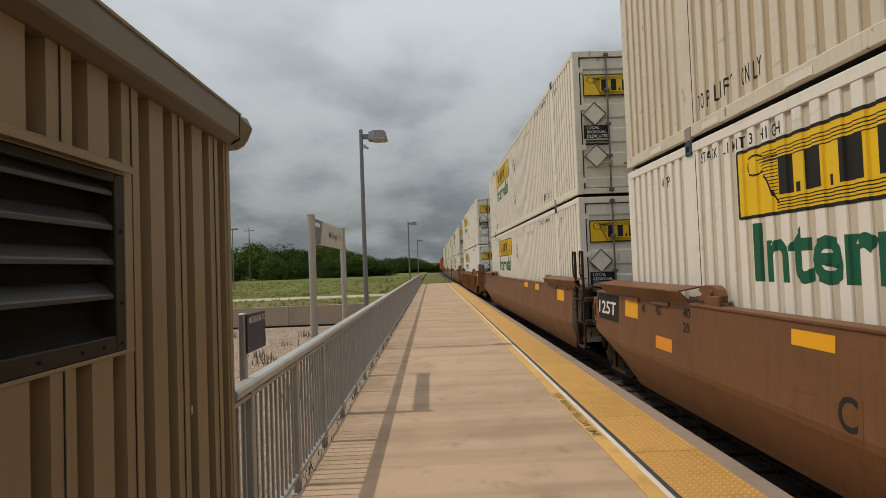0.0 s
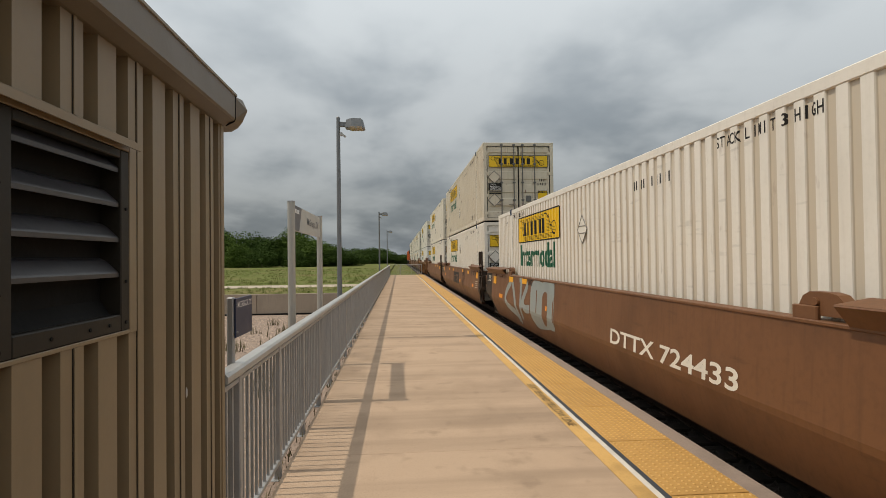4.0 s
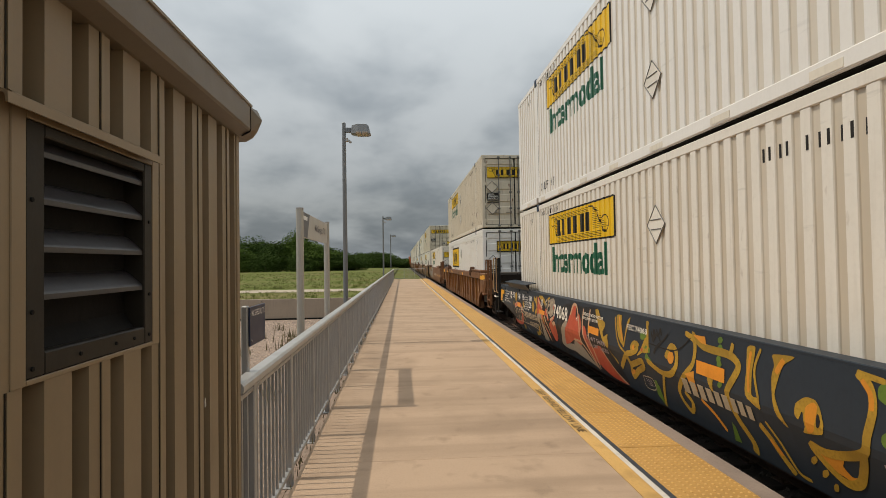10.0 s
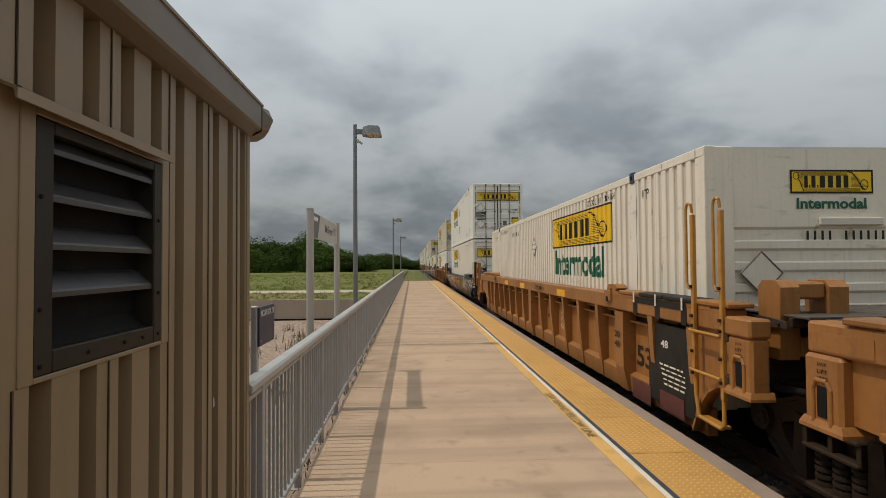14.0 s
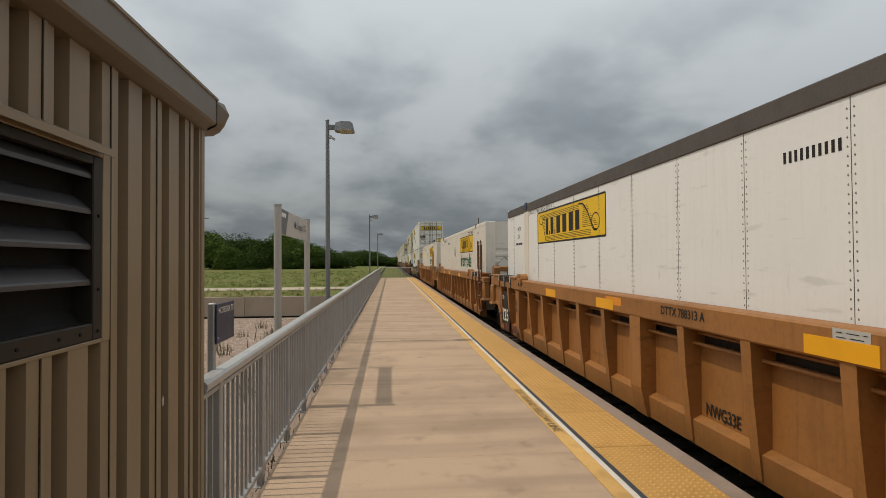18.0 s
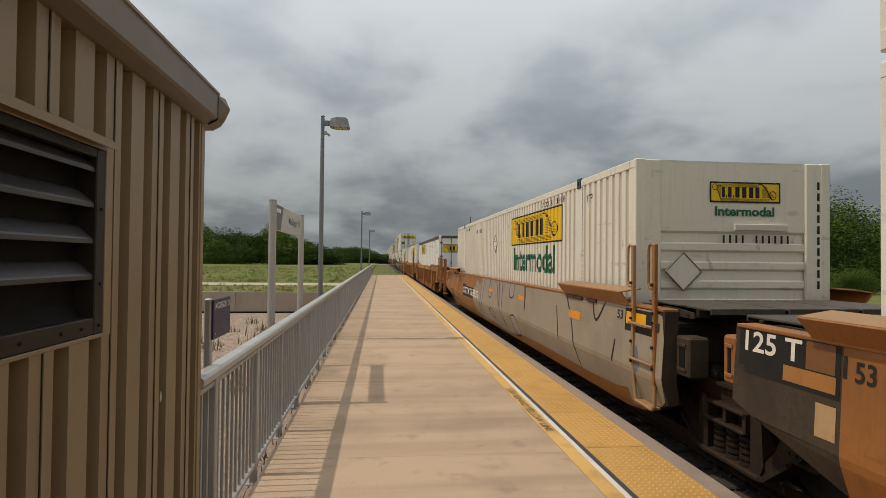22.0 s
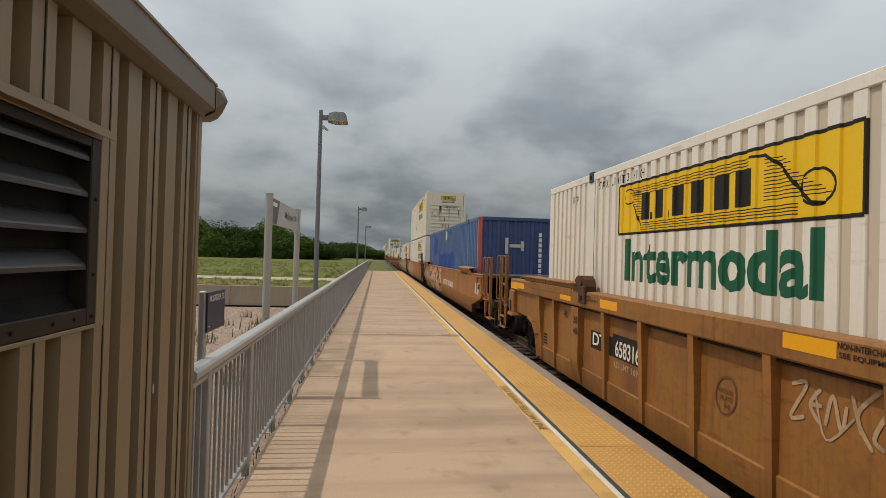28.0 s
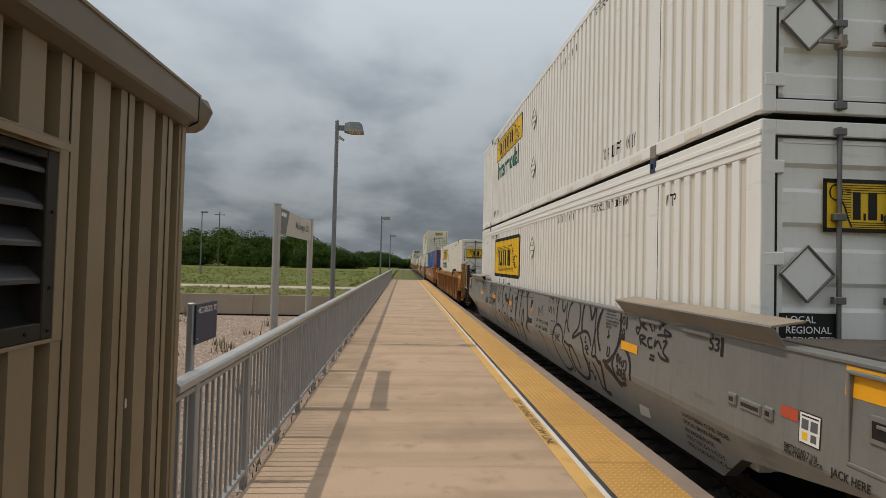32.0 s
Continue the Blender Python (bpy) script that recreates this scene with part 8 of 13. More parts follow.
fill(1, [(2.96, 1.07), (2.66, 1.24), (2.31, 1.29), (1.97, 1.21), (1.88, 1.33), (1.49, 1.35), (1.1, 1.35), (1.14, 0.39), (1.53, 0.32), (1.86, 0.28), (2.47, 0.22), (2.75, 0.28), (2.97, 0.44)], 'spray_silver', None, 1, 'graffiti')
fill(1, [(1.95, 0.93), (1.77, 1.04), (1.58, 1.0), (1.57, 0.54), (1.8, 0.35), (1.94, 0.43)], 'car_brown', None, 2, 'graffiti')
fill(1, [(1.2, 0.86), (1.12, 0.97), (1.14, 0.43), (1.2, 0.51)], 'car_brown', None, 2, 'graffiti')
fill(1, [(2.46, 1.04), (2.39, 1.05), (2.41, 0.57), (2.47, 0.56)], 'car_brown', None, 2, 'graffiti')
line(1, [(5.15, 1.12), (5.8, 0.77), (5.7, 0.5), (4.58, 0.33), (4.43, 0.15)], 0.19, 'spray_silver', None, 2, 'graffiti')
line(1, [(5.06, 1.18), (4.75, 0.85), (4.28, 0.12)], 0.19, 'spray_silver', None, 2, 'graffiti')
line(1, [(4.15, 1.21), (3.95, 1.23), (3.96, 0.95), (4.02, 0.25)], 0.19, 'spray_silver', None, 2, 'graffiti')
line(1, [(3.24, 1.14), (3.65, 0.81), (3.91, 0.58)], 0.19, 'spray_silver', None, 2, 'graffiti')
line(1, [(3.77, 0.73), (3.54, 0.56), (3.04, 0.59)], 0.19, 'spray_silver', None, 2, 'graffiti')
words(1, 'DTTX 724433', -1.75, -4.65, 0.56, 0.76, 'car_letter', None, 2)
mark(1, -6.24, -6.69, 0.6, 0.74, 'reflector', 'reflector', 'yellow reflector strip', None, 1)
mark(1, -7.64, -8.6, 0.6, 0.72, 'reflector', 'reflector', 'yellow reflector strip', None, 1)
mark(2, 9.79, 8.83, 1.09, 1.24, 'reflector', 'reflector', 'yellow reflector strip', -1.53, 1)
mark(2, 6.71, 6.2, 1.1, 1.21, 'reflector', 'reflector', 'yellow reflector strip', -1.53, 1)
mark(2, 3.54, 3.07, 1.14, 1.26, 'reflector', 'reflector', 'yellow reflector strip', -1.53, 1)
mark(2, -2.27, -2.74, 1.13, 1.25, 'reflector', 'reflector', 'yellow reflector strip', -1.53, 1)
mark(2, -8.73, -9.67, 1.09, 1.23, 'reflector', 'reflector', 'yellow reflector strip', -1.53, 1)
words(2, '45', 6.76, 6.55, 0.82, 0.93, 'ink', None, 2)
words(2, '20', 6.05, 5.84, 0.79, 0.91, 'ink', -1.53, 2)
words(2, '40', 6.05, 5.84, 0.66, 0.76, 'ink', -1.53, 2)
mark(2, 5.53, 5.12, 0.56, 0.77, 'car_black', 'plate', '', None, 1)
words(2, 'DTT', 5.47, 5.17, 0.61, 0.74, 'faded_letter', None, 2)
words(2, '658956', 4.75, 4.09, 0.59, 0.76, 'faded_letter', None, 2)
mark(2, 4.77, 4.07, 0.53, 0.79, 'car_brown_dark', 'plate', '', None, 1)
words(2, 'LD LMT 16950', 4.75, 4.06, 0.43, 0.51, 'faded_letter', None, 2)
line(2, [(1.79, 0.42), (1.56, 0.17), (1.26, 0.4)], 0.03, 'spray_silver', None, 2, 'graffiti')
line(2, [(0.85, 0.5), (0.62, 0.24)], 0.03, 'spray_silver', None, 2, 'graffiti')
line(2, [(-0.7, 0.68), (-0.8, 0.34), (-0.98, 0.65)], 0.03, 'spray_silver', None, 2, 'graffiti')
line(2, [(-0.28, 0.78), (-0.46, 0.57), (-0.59, 0.74)], 0.03, 'spray_silver', None, 2, 'graffiti')
words(2, 'DTTX 658956', -0.09, -0.92, 1.18, 1.24, 'ink', -1.53, 2)
mark(2, -7.42, -7.69, 0.59, 0.83, 'car_sand', 'label_plate', 'small white label', None, 1)
mark(2, -7.82, -7.91, 0.37, 0.59, 'car_sand', 'label_plate', '', None, 1)
mark(2, -3.26, -3.62, 0.58, 0.79, 'car_brown_dark', 'faded_panel', '', None, 1)
mark(2, -4.21, -4.43, 0.55, 0.74, 'car_brown_dark', 'faded_panel', '', None, 1)
mark(2, -3.28, -3.61, 0.75, 0.77, 'spray_pale', 'number_mark', '', None, 3)
mark(2, -3.28, -3.61, 0.7, 0.73, 'spray_pale', 'number_mark', '', None, 3)
mark(2, -3.27, -3.61, 0.66, 0.68, 'spray_pale', 'number_mark', '', None, 3)
mark(2, -3.27, -3.61, 0.61, 0.63, 'spray_pale', 'number_mark', '', None, 3)
words(3, '53', 8.04, 7.86, 0.80, 0.94, 'sign_white', None, 5)
words(3, '48', 7.37, 7.18, 0.8, 0.94, 'sign_white', None, 5)
words(3, '45', 6.9, 6.71, 0.82, 0.95, 'sign_white', None, 5)
words(3, '40', 6.15, 5.94, 0.83, 0.95, 'sign_white', None, 5)
words(3, '20', 6.15, 5.95, 0.67, 0.81, 'sign_white', None, 5)
mark(3, 8.095, 8.06, 0.79, 0.95, 'sign_white', 'stencil_bar', '', None, 5)
mark(3, 7.44, 7.41, 0.8, 0.95, 'sign_white', 'stencil_bar', '', None, 5)
mark(3, 6.96, 6.93, 0.8, 0.96, 'sign_white', 'stencil_bar', '', None, 5)
mark(3, 6.19, 6.16, 0.8, 0.95, 'sign_white', 'stencil_bar', '', None, 5)
mark(3, 9.87, 9.63, 0.61, 0.93, 'reflector', 'reflector', 'yellow reflector strip', None, 5)
mark(3, 9.62, 9.38, 0.82, 0.93, 'reflector', 'reflector', 'yellow reflector strip', None, 5)
mark(3, 7.49, 7.12, 0.61, 0.72, 'reflector_orange', 'reflector', 'yellow reflector strip', None, 5)
mark(3, 5.22, 4.75, 0.63, 0.72, 'reflector_orange', 'reflector', 'yellow reflector strip', None, 6)
fill(3, [(5.71, 0.97), (5.58, 0.93), (5.43, 1.0), (5.4, 0.9), (5.41, 0.67), (5.51, 0.57), (5.59, 0.65), (5.47, 0.74), (5.58, 0.84), (5.71, 0.88)], 'spray_gold', None, 1, 'graffiti')
fill(3, [(5.28, 1.0), (5.0, 1.02), (4.82, 0.97), (4.71, 0.9), (4.72, 0.81), (4.84, 0.86), (5.0, 0.91), (5.13, 0.93)], 'spray_gold', None, 1, 'graffiti')
fill(3, [(5.82, 0.86), (5.75, 0.81), (5.68, 0.73), (5.72, 0.62), (5.83, 0.62), (5.9, 0.7), (5.88, 0.79)], 'spray_gold', None, 1, 'graffiti')
fill(3, [(5.94, 0.17), (5.78, 0.16), (5.47, 0.33), (5.41, 0.46), (5.3, 0.47), (5.36, 0.31), (5.55, 0.15), (5.74, 0.09), (5.92, 0.08)], 'spray_gold', None, 1, 'graffiti')
fill(3, [(7.85, 0.91), (7.64, 0.95), (7.56, 0.86), (7.63, 0.73), (7.75, 0.75)], 'spray_gold', None, 1, 'graffiti')
fill(3, [(6.87, 0.8), (6.77, 0.75), (6.69, 0.68), (6.76, 0.62), (6.86, 0.68)], 'spray_gold', None, 1, 'graffiti')
fill(3, [(7.25, 0.18), (7.04, 0.18), (7.09, 0.08), (7.24, 0.06)], 'spray_gold', None, 1, 'graffiti')
fill(3, [(8.01, 0.7), (7.9, 0.68), (7.91, 0.61), (8.0, 0.61)], 'spray_gold', None, 1, 'graffiti')
fill(3, [(5.43, 0.97), (5.33, 0.99), (5.0, 0.81), (4.84, 0.87), (4.72, 0.81), (4.58, 0.77), (4.43, 0.62), (4.33, 0.61), (3.99, 0.76), (3.94, 0.73), (4.04, 0.26), (4.64, 0.07), (5.22, 0.09), (5.45, 0.11), (5.5, 0.16), (5.38, 0.54), (5.41, 0.62)], 'spray_black', None, 1.5, 'graffiti')
fill(3, [(4.39, 0.96), (4.23, 1.01), (4.08, 1.02), (4.01, 0.97), (3.99, 0.88), (4.03, 0.77), (4.15, 0.68), (4.29, 0.65), (4.4, 0.68), (4.36, 0.82)], 'car_taupe', None, 2, 'graffiti')
fill(3, [(4.55, 1.0), (4.34, 1.03), (4.44, 0.95), (4.48, 0.79), (4.55, 0.78), (4.51, 0.92)], 'spray_gold', None, 2.5, 'graffiti')
fill(3, [(5.37, 0.59), (5.19, 0.65), (5.04, 0.63), (5.03, 0.45), (4.98, 0.3), (4.9, 0.09), (5.27, 0.09), (5.13, 0.42), (5.12, 0.6), (5.41, 0.16), (5.35, 0.36)], 'car_taupe', None, 2.5, 'graffiti')
fill(3, [(5.37, 0.96), (5.27, 0.95), (4.96, 0.77), (4.98, 0.69), (5.19, 0.71), (5.21, 0.67), (5.37, 0.6)], 'spray_red', None, 3, 'graffiti')
fill(3, [(5.04, 0.63), (4.89, 0.61), (4.81, 0.39), (4.7, 0.27), (4.66, 0.12), (4.77, 0.18), (4.86, 0.42)], 'spray_red', None, 3, 'graffiti')
fill(3, [(4.71, 0.76), (4.61, 0.78), (4.43, 0.59), (4.47, 0.54), (4.61, 0.63), (4.75, 0.65)], 'spray_red', None, 3, 'graffiti')
fill(3, [(4.34, 0.6), (4.02, 0.69), (4.02, 0.64), (4.13, 0.58), (4.12, 0.53), (3.99, 0.55), (3.94, 0.51), (4.04, 0.26), (4.26, 0.16), (4.39, 0.23), (4.48, 0.4), (4.42, 0.5), (4.29, 0.55)], 'spray_red', None, 3, 'graffiti')
fill(3, [(4.11, 0.88), (4.04, 0.91), (4.03, 0.84), (4.07, 0.79)], 'spray_red', None, 3, 'graffiti')
line(3, [(5.33, 0.92), (5.13, 0.83), (4.96, 0.76)], 0.06, 'spray_peach', None, 4, 'graffiti')
line(3, [(5.02, 0.62), (4.98, 0.42), (4.98, 0.23)], 0.035, 'spray_peach', None, 4, 'graffiti')
line(3, [(4.61, 0.75), (4.48, 0.59)], 0.05, 'spray_peach', None, 4, 'graffiti')
line(3, [(4.89, 0.42), (4.77, 0.24), (4.67, 0.11)], 0.04, 'spray_peach', None, 4, 'graffiti')
line(3, [(4.75, 0.63), (4.62, 0.45), (4.55, 0.29)], 0.05, 'spray_peach', None, 4, 'graffiti')
line(3, [(4.3, 0.59), (4.08, 0.65)], 0.05, 'spray_peach', None, 4, 'graffiti')
line(3, [(4.17, 0.58), (4.13, 0.52)], 0.06, 'spray_peach', None, 4, 'graffiti')
line(3, [(4.12, 0.49), (4.03, 0.55), (3.94, 0.52)], 0.07, 'spray_peach', None, 4, 'graffiti')
line(3, [(4.86, 0.6), (4.82, 0.47)], 0.06, 'spray_gold', None, 4, 'graffiti')
line(3, [(7.83, 0.62), (7.2, 0.67), (6.96, 0.54), (7.28, 0.24), (7.78, 0.18), (8.14, 0.21)], 0.16, 'spray_black', None, 2, 'graffiti')
line(3, [(7.83, 0.62), (7.2, 0.67), (6.96, 0.54), (7.28, 0.24), (7.78, 0.18), (8.14, 0.21)], 0.1, 'spray_red', None, 3, 'graffiti')
line(3, [(7.88, 0.53), (7.77, 0.42), (7.51, 0.56), (7.41, 0.46), (7.21, 0.56), (7.15, 0.46)], 0.03, 'spray_cream', None, 4, 'graffiti')
line(3, [(7.83, 0.34), (7.77, 0.24), (7.51, 0.37), (7.44, 0.28), (7.23, 0.39)], 0.03, 'spray_cream', None, 4, 'graffiti')
line(3, [(7.74, 0.62), (7.55, 0.73), (7.58, 0.62), (7.76, 0.56)], 0.03, 'spray_cream', None, 4, 'graffiti')
line(3, [(7.09, 0.61), (6.86, 0.63)], 0.045, 'spray_cream', None, 4, 'graffiti')
line(3, [(7.09, 0.56), (6.82, 0.58), (6.72, 0.54)], 0.045, 'spray_cream', None, 4, 'graffiti')
line(3, [(7.07, 0.51), (6.89, 0.49), (6.73, 0.43)], 0.045, 'spray_cream', None, 4, 'graffiti')
line(3, [(6.99, 0.44), (6.89, 0.36), (6.85, 0.31)], 0.045, 'spray_cream', None, 4, 'graffiti')
mark(3, 6.665, 6.555, 0.41, 0.56, 'spray_cream', 'logo_block', '', None, 4)
mark(3, 6.495, 6.395, 0.42, 0.56, 'spray_cream', 'logo_block', '', None, 4)
mark(3, 6.345, 6.245, 0.42, 0.56, 'spray_cream', 'logo_block', '', None, 4)
mark(3, 6.195, 6.1, 0.42, 0.56, 'spray_cream', 'logo_block', '', None, 4)
mark(3, 6.055, 5.965, 0.42, 0.56, 'spray_cream', 'logo_block', '', None, 4)
mark(3, 5.915, 5.835, 0.43, 0.56, 'spray_cream', 'logo_block', '', None, 4)
mark(3, 5.79, 5.71, 0.43, 0.56, 'spray_cream', 'logo_block', '', None, 4)
mark(3, 5.665, 5.595, 0.43, 0.56, 'spray_cream', 'logo_block', '', None, 4)
mark(3, 5.555, 5.48, 0.43, 0.56, 'spray_cream', 'logo_block', '', None, 4)
mark(3, 5.44, 5.375, 0.43, 0.56, 'spray_cream', 'logo_block', '', None, 4)
mark(3, 5.335, 5.265, 0.43, 0.56, 'spray_cream', 'logo_block', '', None, 4)
mark(3, 6.365, 6.305, 0.25, 0.34, 'spray_cream', 'logo_block', '', None, 4)
mark(3, 6.275, 6.215, 0.26, 0.35, 'spray_cream', 'logo_block', '', None, 4)
mark(3, 6.185, 6.125, 0.26, 0.35, 'spray_cream', 'logo_block', '', None, 4)
mark(3, 6.095, 6.035, 0.26, 0.35, 'spray_cream', 'logo_block', '', None, 4)
mark(3, 6.005, 5.955, 0.27, 0.36, 'spray_cream', 'logo_block', '', None, 4)
mark(3, 5.925, 5.875, 0.27, 0.36, 'spray_cream', 'logo_block', '', None, 4)
mark(3, 5.845, 5.795, 0.27, 0.36, 'spray_cream', 'logo_block', '', None, 4)
mark(3, 5.765, 5.715, 0.28, 0.36, 'spray_cream', 'logo_block', '', None, 4)
mark(3, 5.695, 5.645, 0.28, 0.37, 'spray_cream', 'logo_block', '', None, 4)
mark(3, 5.615, 5.575, 0.28, 0.37, 'spray_cream', 'logo_block', '', None, 4)
mark(3, 5.545, 5.5, 0.28, 0.37, 'spray_cream', 'logo_block', '', None, 4)
line(3, [(7.9, 0.24), (6.51, 0.26), (5.58, 0.23), (5.34, 0.14)], 0.018, 'spray_cream', None, 4, 'graffiti')
line(3, [(6.7, 0.32), (6.78, 0.16), (6.5, 0.06)], 0.02, 'spray_silver', None, 3, 'graffiti')
fill(3, [(3.64, 0.84), (3.02, 1.0), (2.3, 1.0), (1.63, 1.03), (1.48, 0.92), (1.39, 0.83), (1.2, 0.69), (1.09, 0.53), (0.96, 0.33), (0.77, 0.05), (1.8, 0.0), (3.15, 0.1), (4.08, 0.01)], 'spray_black', None, 1.5, 'graffiti')
fill(3, [(2.84, 0.39), (2.49, 0.31), (2.18, 0.15), (1.87, 0.05), (2.28, 0.09), (2.76, 0.12), (3.08, 0.18)], 'car_taupe', None, 2, 'graffiti')
fill(3, [(3.45, 0.59), (3.12, 0.7), (3.45, 0.27), (3.03, 0.29), (2.93, 0.18), (3.43, 0.14), (3.82, 0.2)], 'car_taupe', None, 2, 'graffiti')
fill(3, [(3.12, 0.67), (2.9, 0.93), (2.66, 0.99), (2.68, 0.8), (2.47, 0.65), (2.51, 0.34), (2.84, 0.39), (3.19, 0.29), (3.54, 0.22), (3.41, 0.42)], 'spray_red', None, 3, 'graffiti')
fill(3, [(2.61, 0.81), (2.48, 0.86), (2.37, 0.67), (2.54, 0.33), (2.6, 0.57)], 'spray_red', None, 3, 'graffiti')
fill(3, [(2.28, 0.68), (2.16, 0.67), (1.93, 0.35), (1.81, 0.14), (2.09, 0.2), (2.27, 0.45)], 'spray_red', None, 3, 'graffiti')
fill(3, [(1.92, 0.38), (1.51, 0.47), (1.33, 0.25), (1.07, 0.13), (0.77, 0.05), (1.36, 0.04), (1.81, 0.14)], 'spray_red', None, 3, 'graffiti')
line(3, [(2.97, 0.81), (2.83, 0.98), (2.63, 0.98), (2.47, 0.65), (2.48, 0.38)], 0.05, 'spray_peach', None, 4, 'graffiti')
line(3, [(2.26, 0.97), (2.31, 0.68), (2.13, 0.3), (1.92, 0.05)], 0.05, 'spray_peach', None, 4, 'graffiti')
line(3, [(1.94, 0.99), (2.01, 0.67), (1.93, 0.35), (1.86, 0.07)], 0.05, 'spray_peach', None, 4, 'graffiti')
line(3, [(2.88, 0.39), (2.44, 0.38), (1.96, 0.07)], 0.04, 'spray_peach', None, 4, 'graffiti')
line(3, [(1.53, 0.44), (1.19, 0.19), (0.82, 0.05)], 0.03, 'spray_peach', None, 4, 'graffiti')
fill(3, [(1.71, 1.0), (1.58, 1.01), (1.48, 0.91), (1.3, 0.85), (1.29, 0.79), (1.38, 0.71), (1.33, 0.64), (1.18, 0.7), (1.18, 0.63), (1.14, 0.56), (1.19, 0.48), (1.06, 0.42), (0.94, 0.36), (0.95, 0.31), (1.12, 0.45), (1.3, 0.53), (1.42, 0.62), (1.52, 0.73), (1.62, 0.84)], 'spray_gold', None, 3, 'graffiti')
fill(3, [(0.84, 1.0), (0.67, 1.01), (0.68, 0.91), (0.63, 0.77), (0.59, 0.67), (0.49, 0.94), (0.38, 1.01), (0.51, 0.79), (0.57, 0.6), (0.62, 0.62), (0.71, 0.66), (0.78, 0.73), (0.84, 0.86)], 'spray_gold', None, 3, 'graffiti')
line(3, [(0.75, 0.99), (0.71, 0.84), (0.62, 0.68)], 0.05, 'spray_orange', None, 4, 'graffiti')
line(3, [(0.9, 0.97), (0.85, 0.76), (0.74, 0.61), (0.53, 0.53)], 0.035, 'spray_gold', None, 3, 'graffiti')
line(3, [(0.86, 0.28), (0.52, 0.51), (0.35, 0.56), (0.19, 0.62), (0.16, 0.68), (0.24, 0.7), (0.33, 0.64), (0.3, 0.59)], 0.075, 'spray_gold', None, 3, 'graffiti')
line(3, [(0.19, 0.73), (0.1, 0.69)], 0.03, 'spray_gold', None, 3, 'graffiti')
line(3, [(0.52, 0.51), (0.45, 0.39), (0.5, 0.23), (0.25, 0.35), (0.03, 0.44), (0.04, 0.51), (0.22, 0.46), (0.45, 0.39)], 0.075, 'spray_gold', None, 3, 'graffiti')
fill(3, [(0.23, 0.66), (0.24, 0.62), (0.28, 0.61), (0.31, 0.62), (0.31, 0.65), (0.28, 0.68), (0.25, 0.68)], 'spray_orange', None, 4, 'graffiti')
fill(3, [(0.36, 0.33), (0.4, 0.29), (0.47, 0.26), (0.52, 0.26), (0.5, 0.29), (0.44, 0.33), (0.38, 0.34)], 'spray_orange', None, 4, 'graffiti')
fill(3, [(-0.08, 1.01), (-0.16, 1.01), (-0.15, 0.95), (-0.16, 0.84), (-0.17, 0.72), (-0.19, 0.66), (-0.09, 0.63), (0.0, 0.62), (0.13, 0.56), (0.14, 0.58), (0.06, 0.65), (-0.04, 0.78), (-0.1, 0.88)], 'spray_gold', None, 3, 'graffiti')
fill(3, [(0.07, 0.85), (-0.04, 0.87), (-0.1, 0.83), (-0.02, 0.78), (0.06, 0.78)], 'spray_green', None, 4, 'graffiti')
fill(3, [(-0.21, 0.68), (-0.2, 0.65), (-0.18, 0.64), (-0.16, 0.65), (-0.16, 0.68), (-0.18, 0.71), (-0.2, 0.71)], 'spray_green', None, 4, 'graffiti')
fill(3, [(-0.13, 0.71), (-0.11, 0.69), (-0.08, 0.68), (-0.06, 0.68), (-0.06, 0.7), (-0.08, 0.72), (-0.11, 0.72)], 'spray_green', None, 4, 'graffiti')
fill(3, [(-0.01, 0.66), (-0.0, 0.64), (0.02, 0.63), (0.04, 0.64), (0.04, 0.66), (0.02, 0.68), (-0.0, 0.68)], 'spray_red', None, 4.5, 'graffiti')
line(3, [(-0.09, 0.61), (-0.16, 0.56), (-0.23, 0.54)], 0.08, 'spray_green', None, 3, 'graffiti')
line(3, [(-0.22, 0.55), (-0.32, 0.49), (-0.39, 0.47), (-0.47, 0.48)], 0.05, 'spray_gold', None, 3, 'graffiti')
line(3, [(-0.28, 0.93), (-0.32, 0.89), (-0.28, 0.84), (-0.31, 0.8)], 0.06, 'ink', None, 3, 'graffiti')
line(3, [(-0.31, 0.66), (-0.37, 0.74), (-0.49, 0.81)], 0.035, 'ink', None, 3, 'graffiti')
line(3, [(-0.37, 0.95), (-0.41, 0.87), (-0.46, 0.96), (-0.49, 0.89)], 0.03, 'ink', None, 3, 'graffiti')
line(3, [(0.14, 0.31), (-0.12, 0.32), (-0.12, 0.19), (0.14, 0.17), (0.14, 0.31)], 0.012, 'spray_cream', None, 3, 'graffiti')
mark(3, 0.075, 0.045, 0.28, 0.29, 'spray_lilac', 'logo_block', '', None, 3)
mark(3, 0.03, 0.005, 0.28, 0.29, 'spray_lilac', 'logo_block', '', None, 3)
mark(3, -0.01, -0.035, 0.28, 0.29, 'spray_lilac', 'logo_block', '', None, 3)
mark(3, -0.05, -0.075, 0.29, 0.3, 'spray_lilac', 'logo_block', '', None, 3)
mark(3, 0.065, 0.035, 0.26, 0.27, 'spray_lilac', 'logo_block', '', None, 3)
mark(3, 0.025, -0.005, 0.26, 0.27, 'spray_lilac', 'logo_block', '', None, 3)
mark(3, -0.015, -0.045, 0.26, 0.27, 'spray_lilac', 'logo_block', '', None, 3)
mark(3, -0.055, -0.08, 0.26, 0.28, 'spray_lilac', 'logo_block', '', None, 3)
mark(3, 0.055, 0.03, 0.23, 0.24, 'spray_lilac', 'logo_block', '', None, 3)
mark(3, 0.015, -0.01, 0.24, 0.25, 'spray_lilac', 'logo_block', '', None, 3)
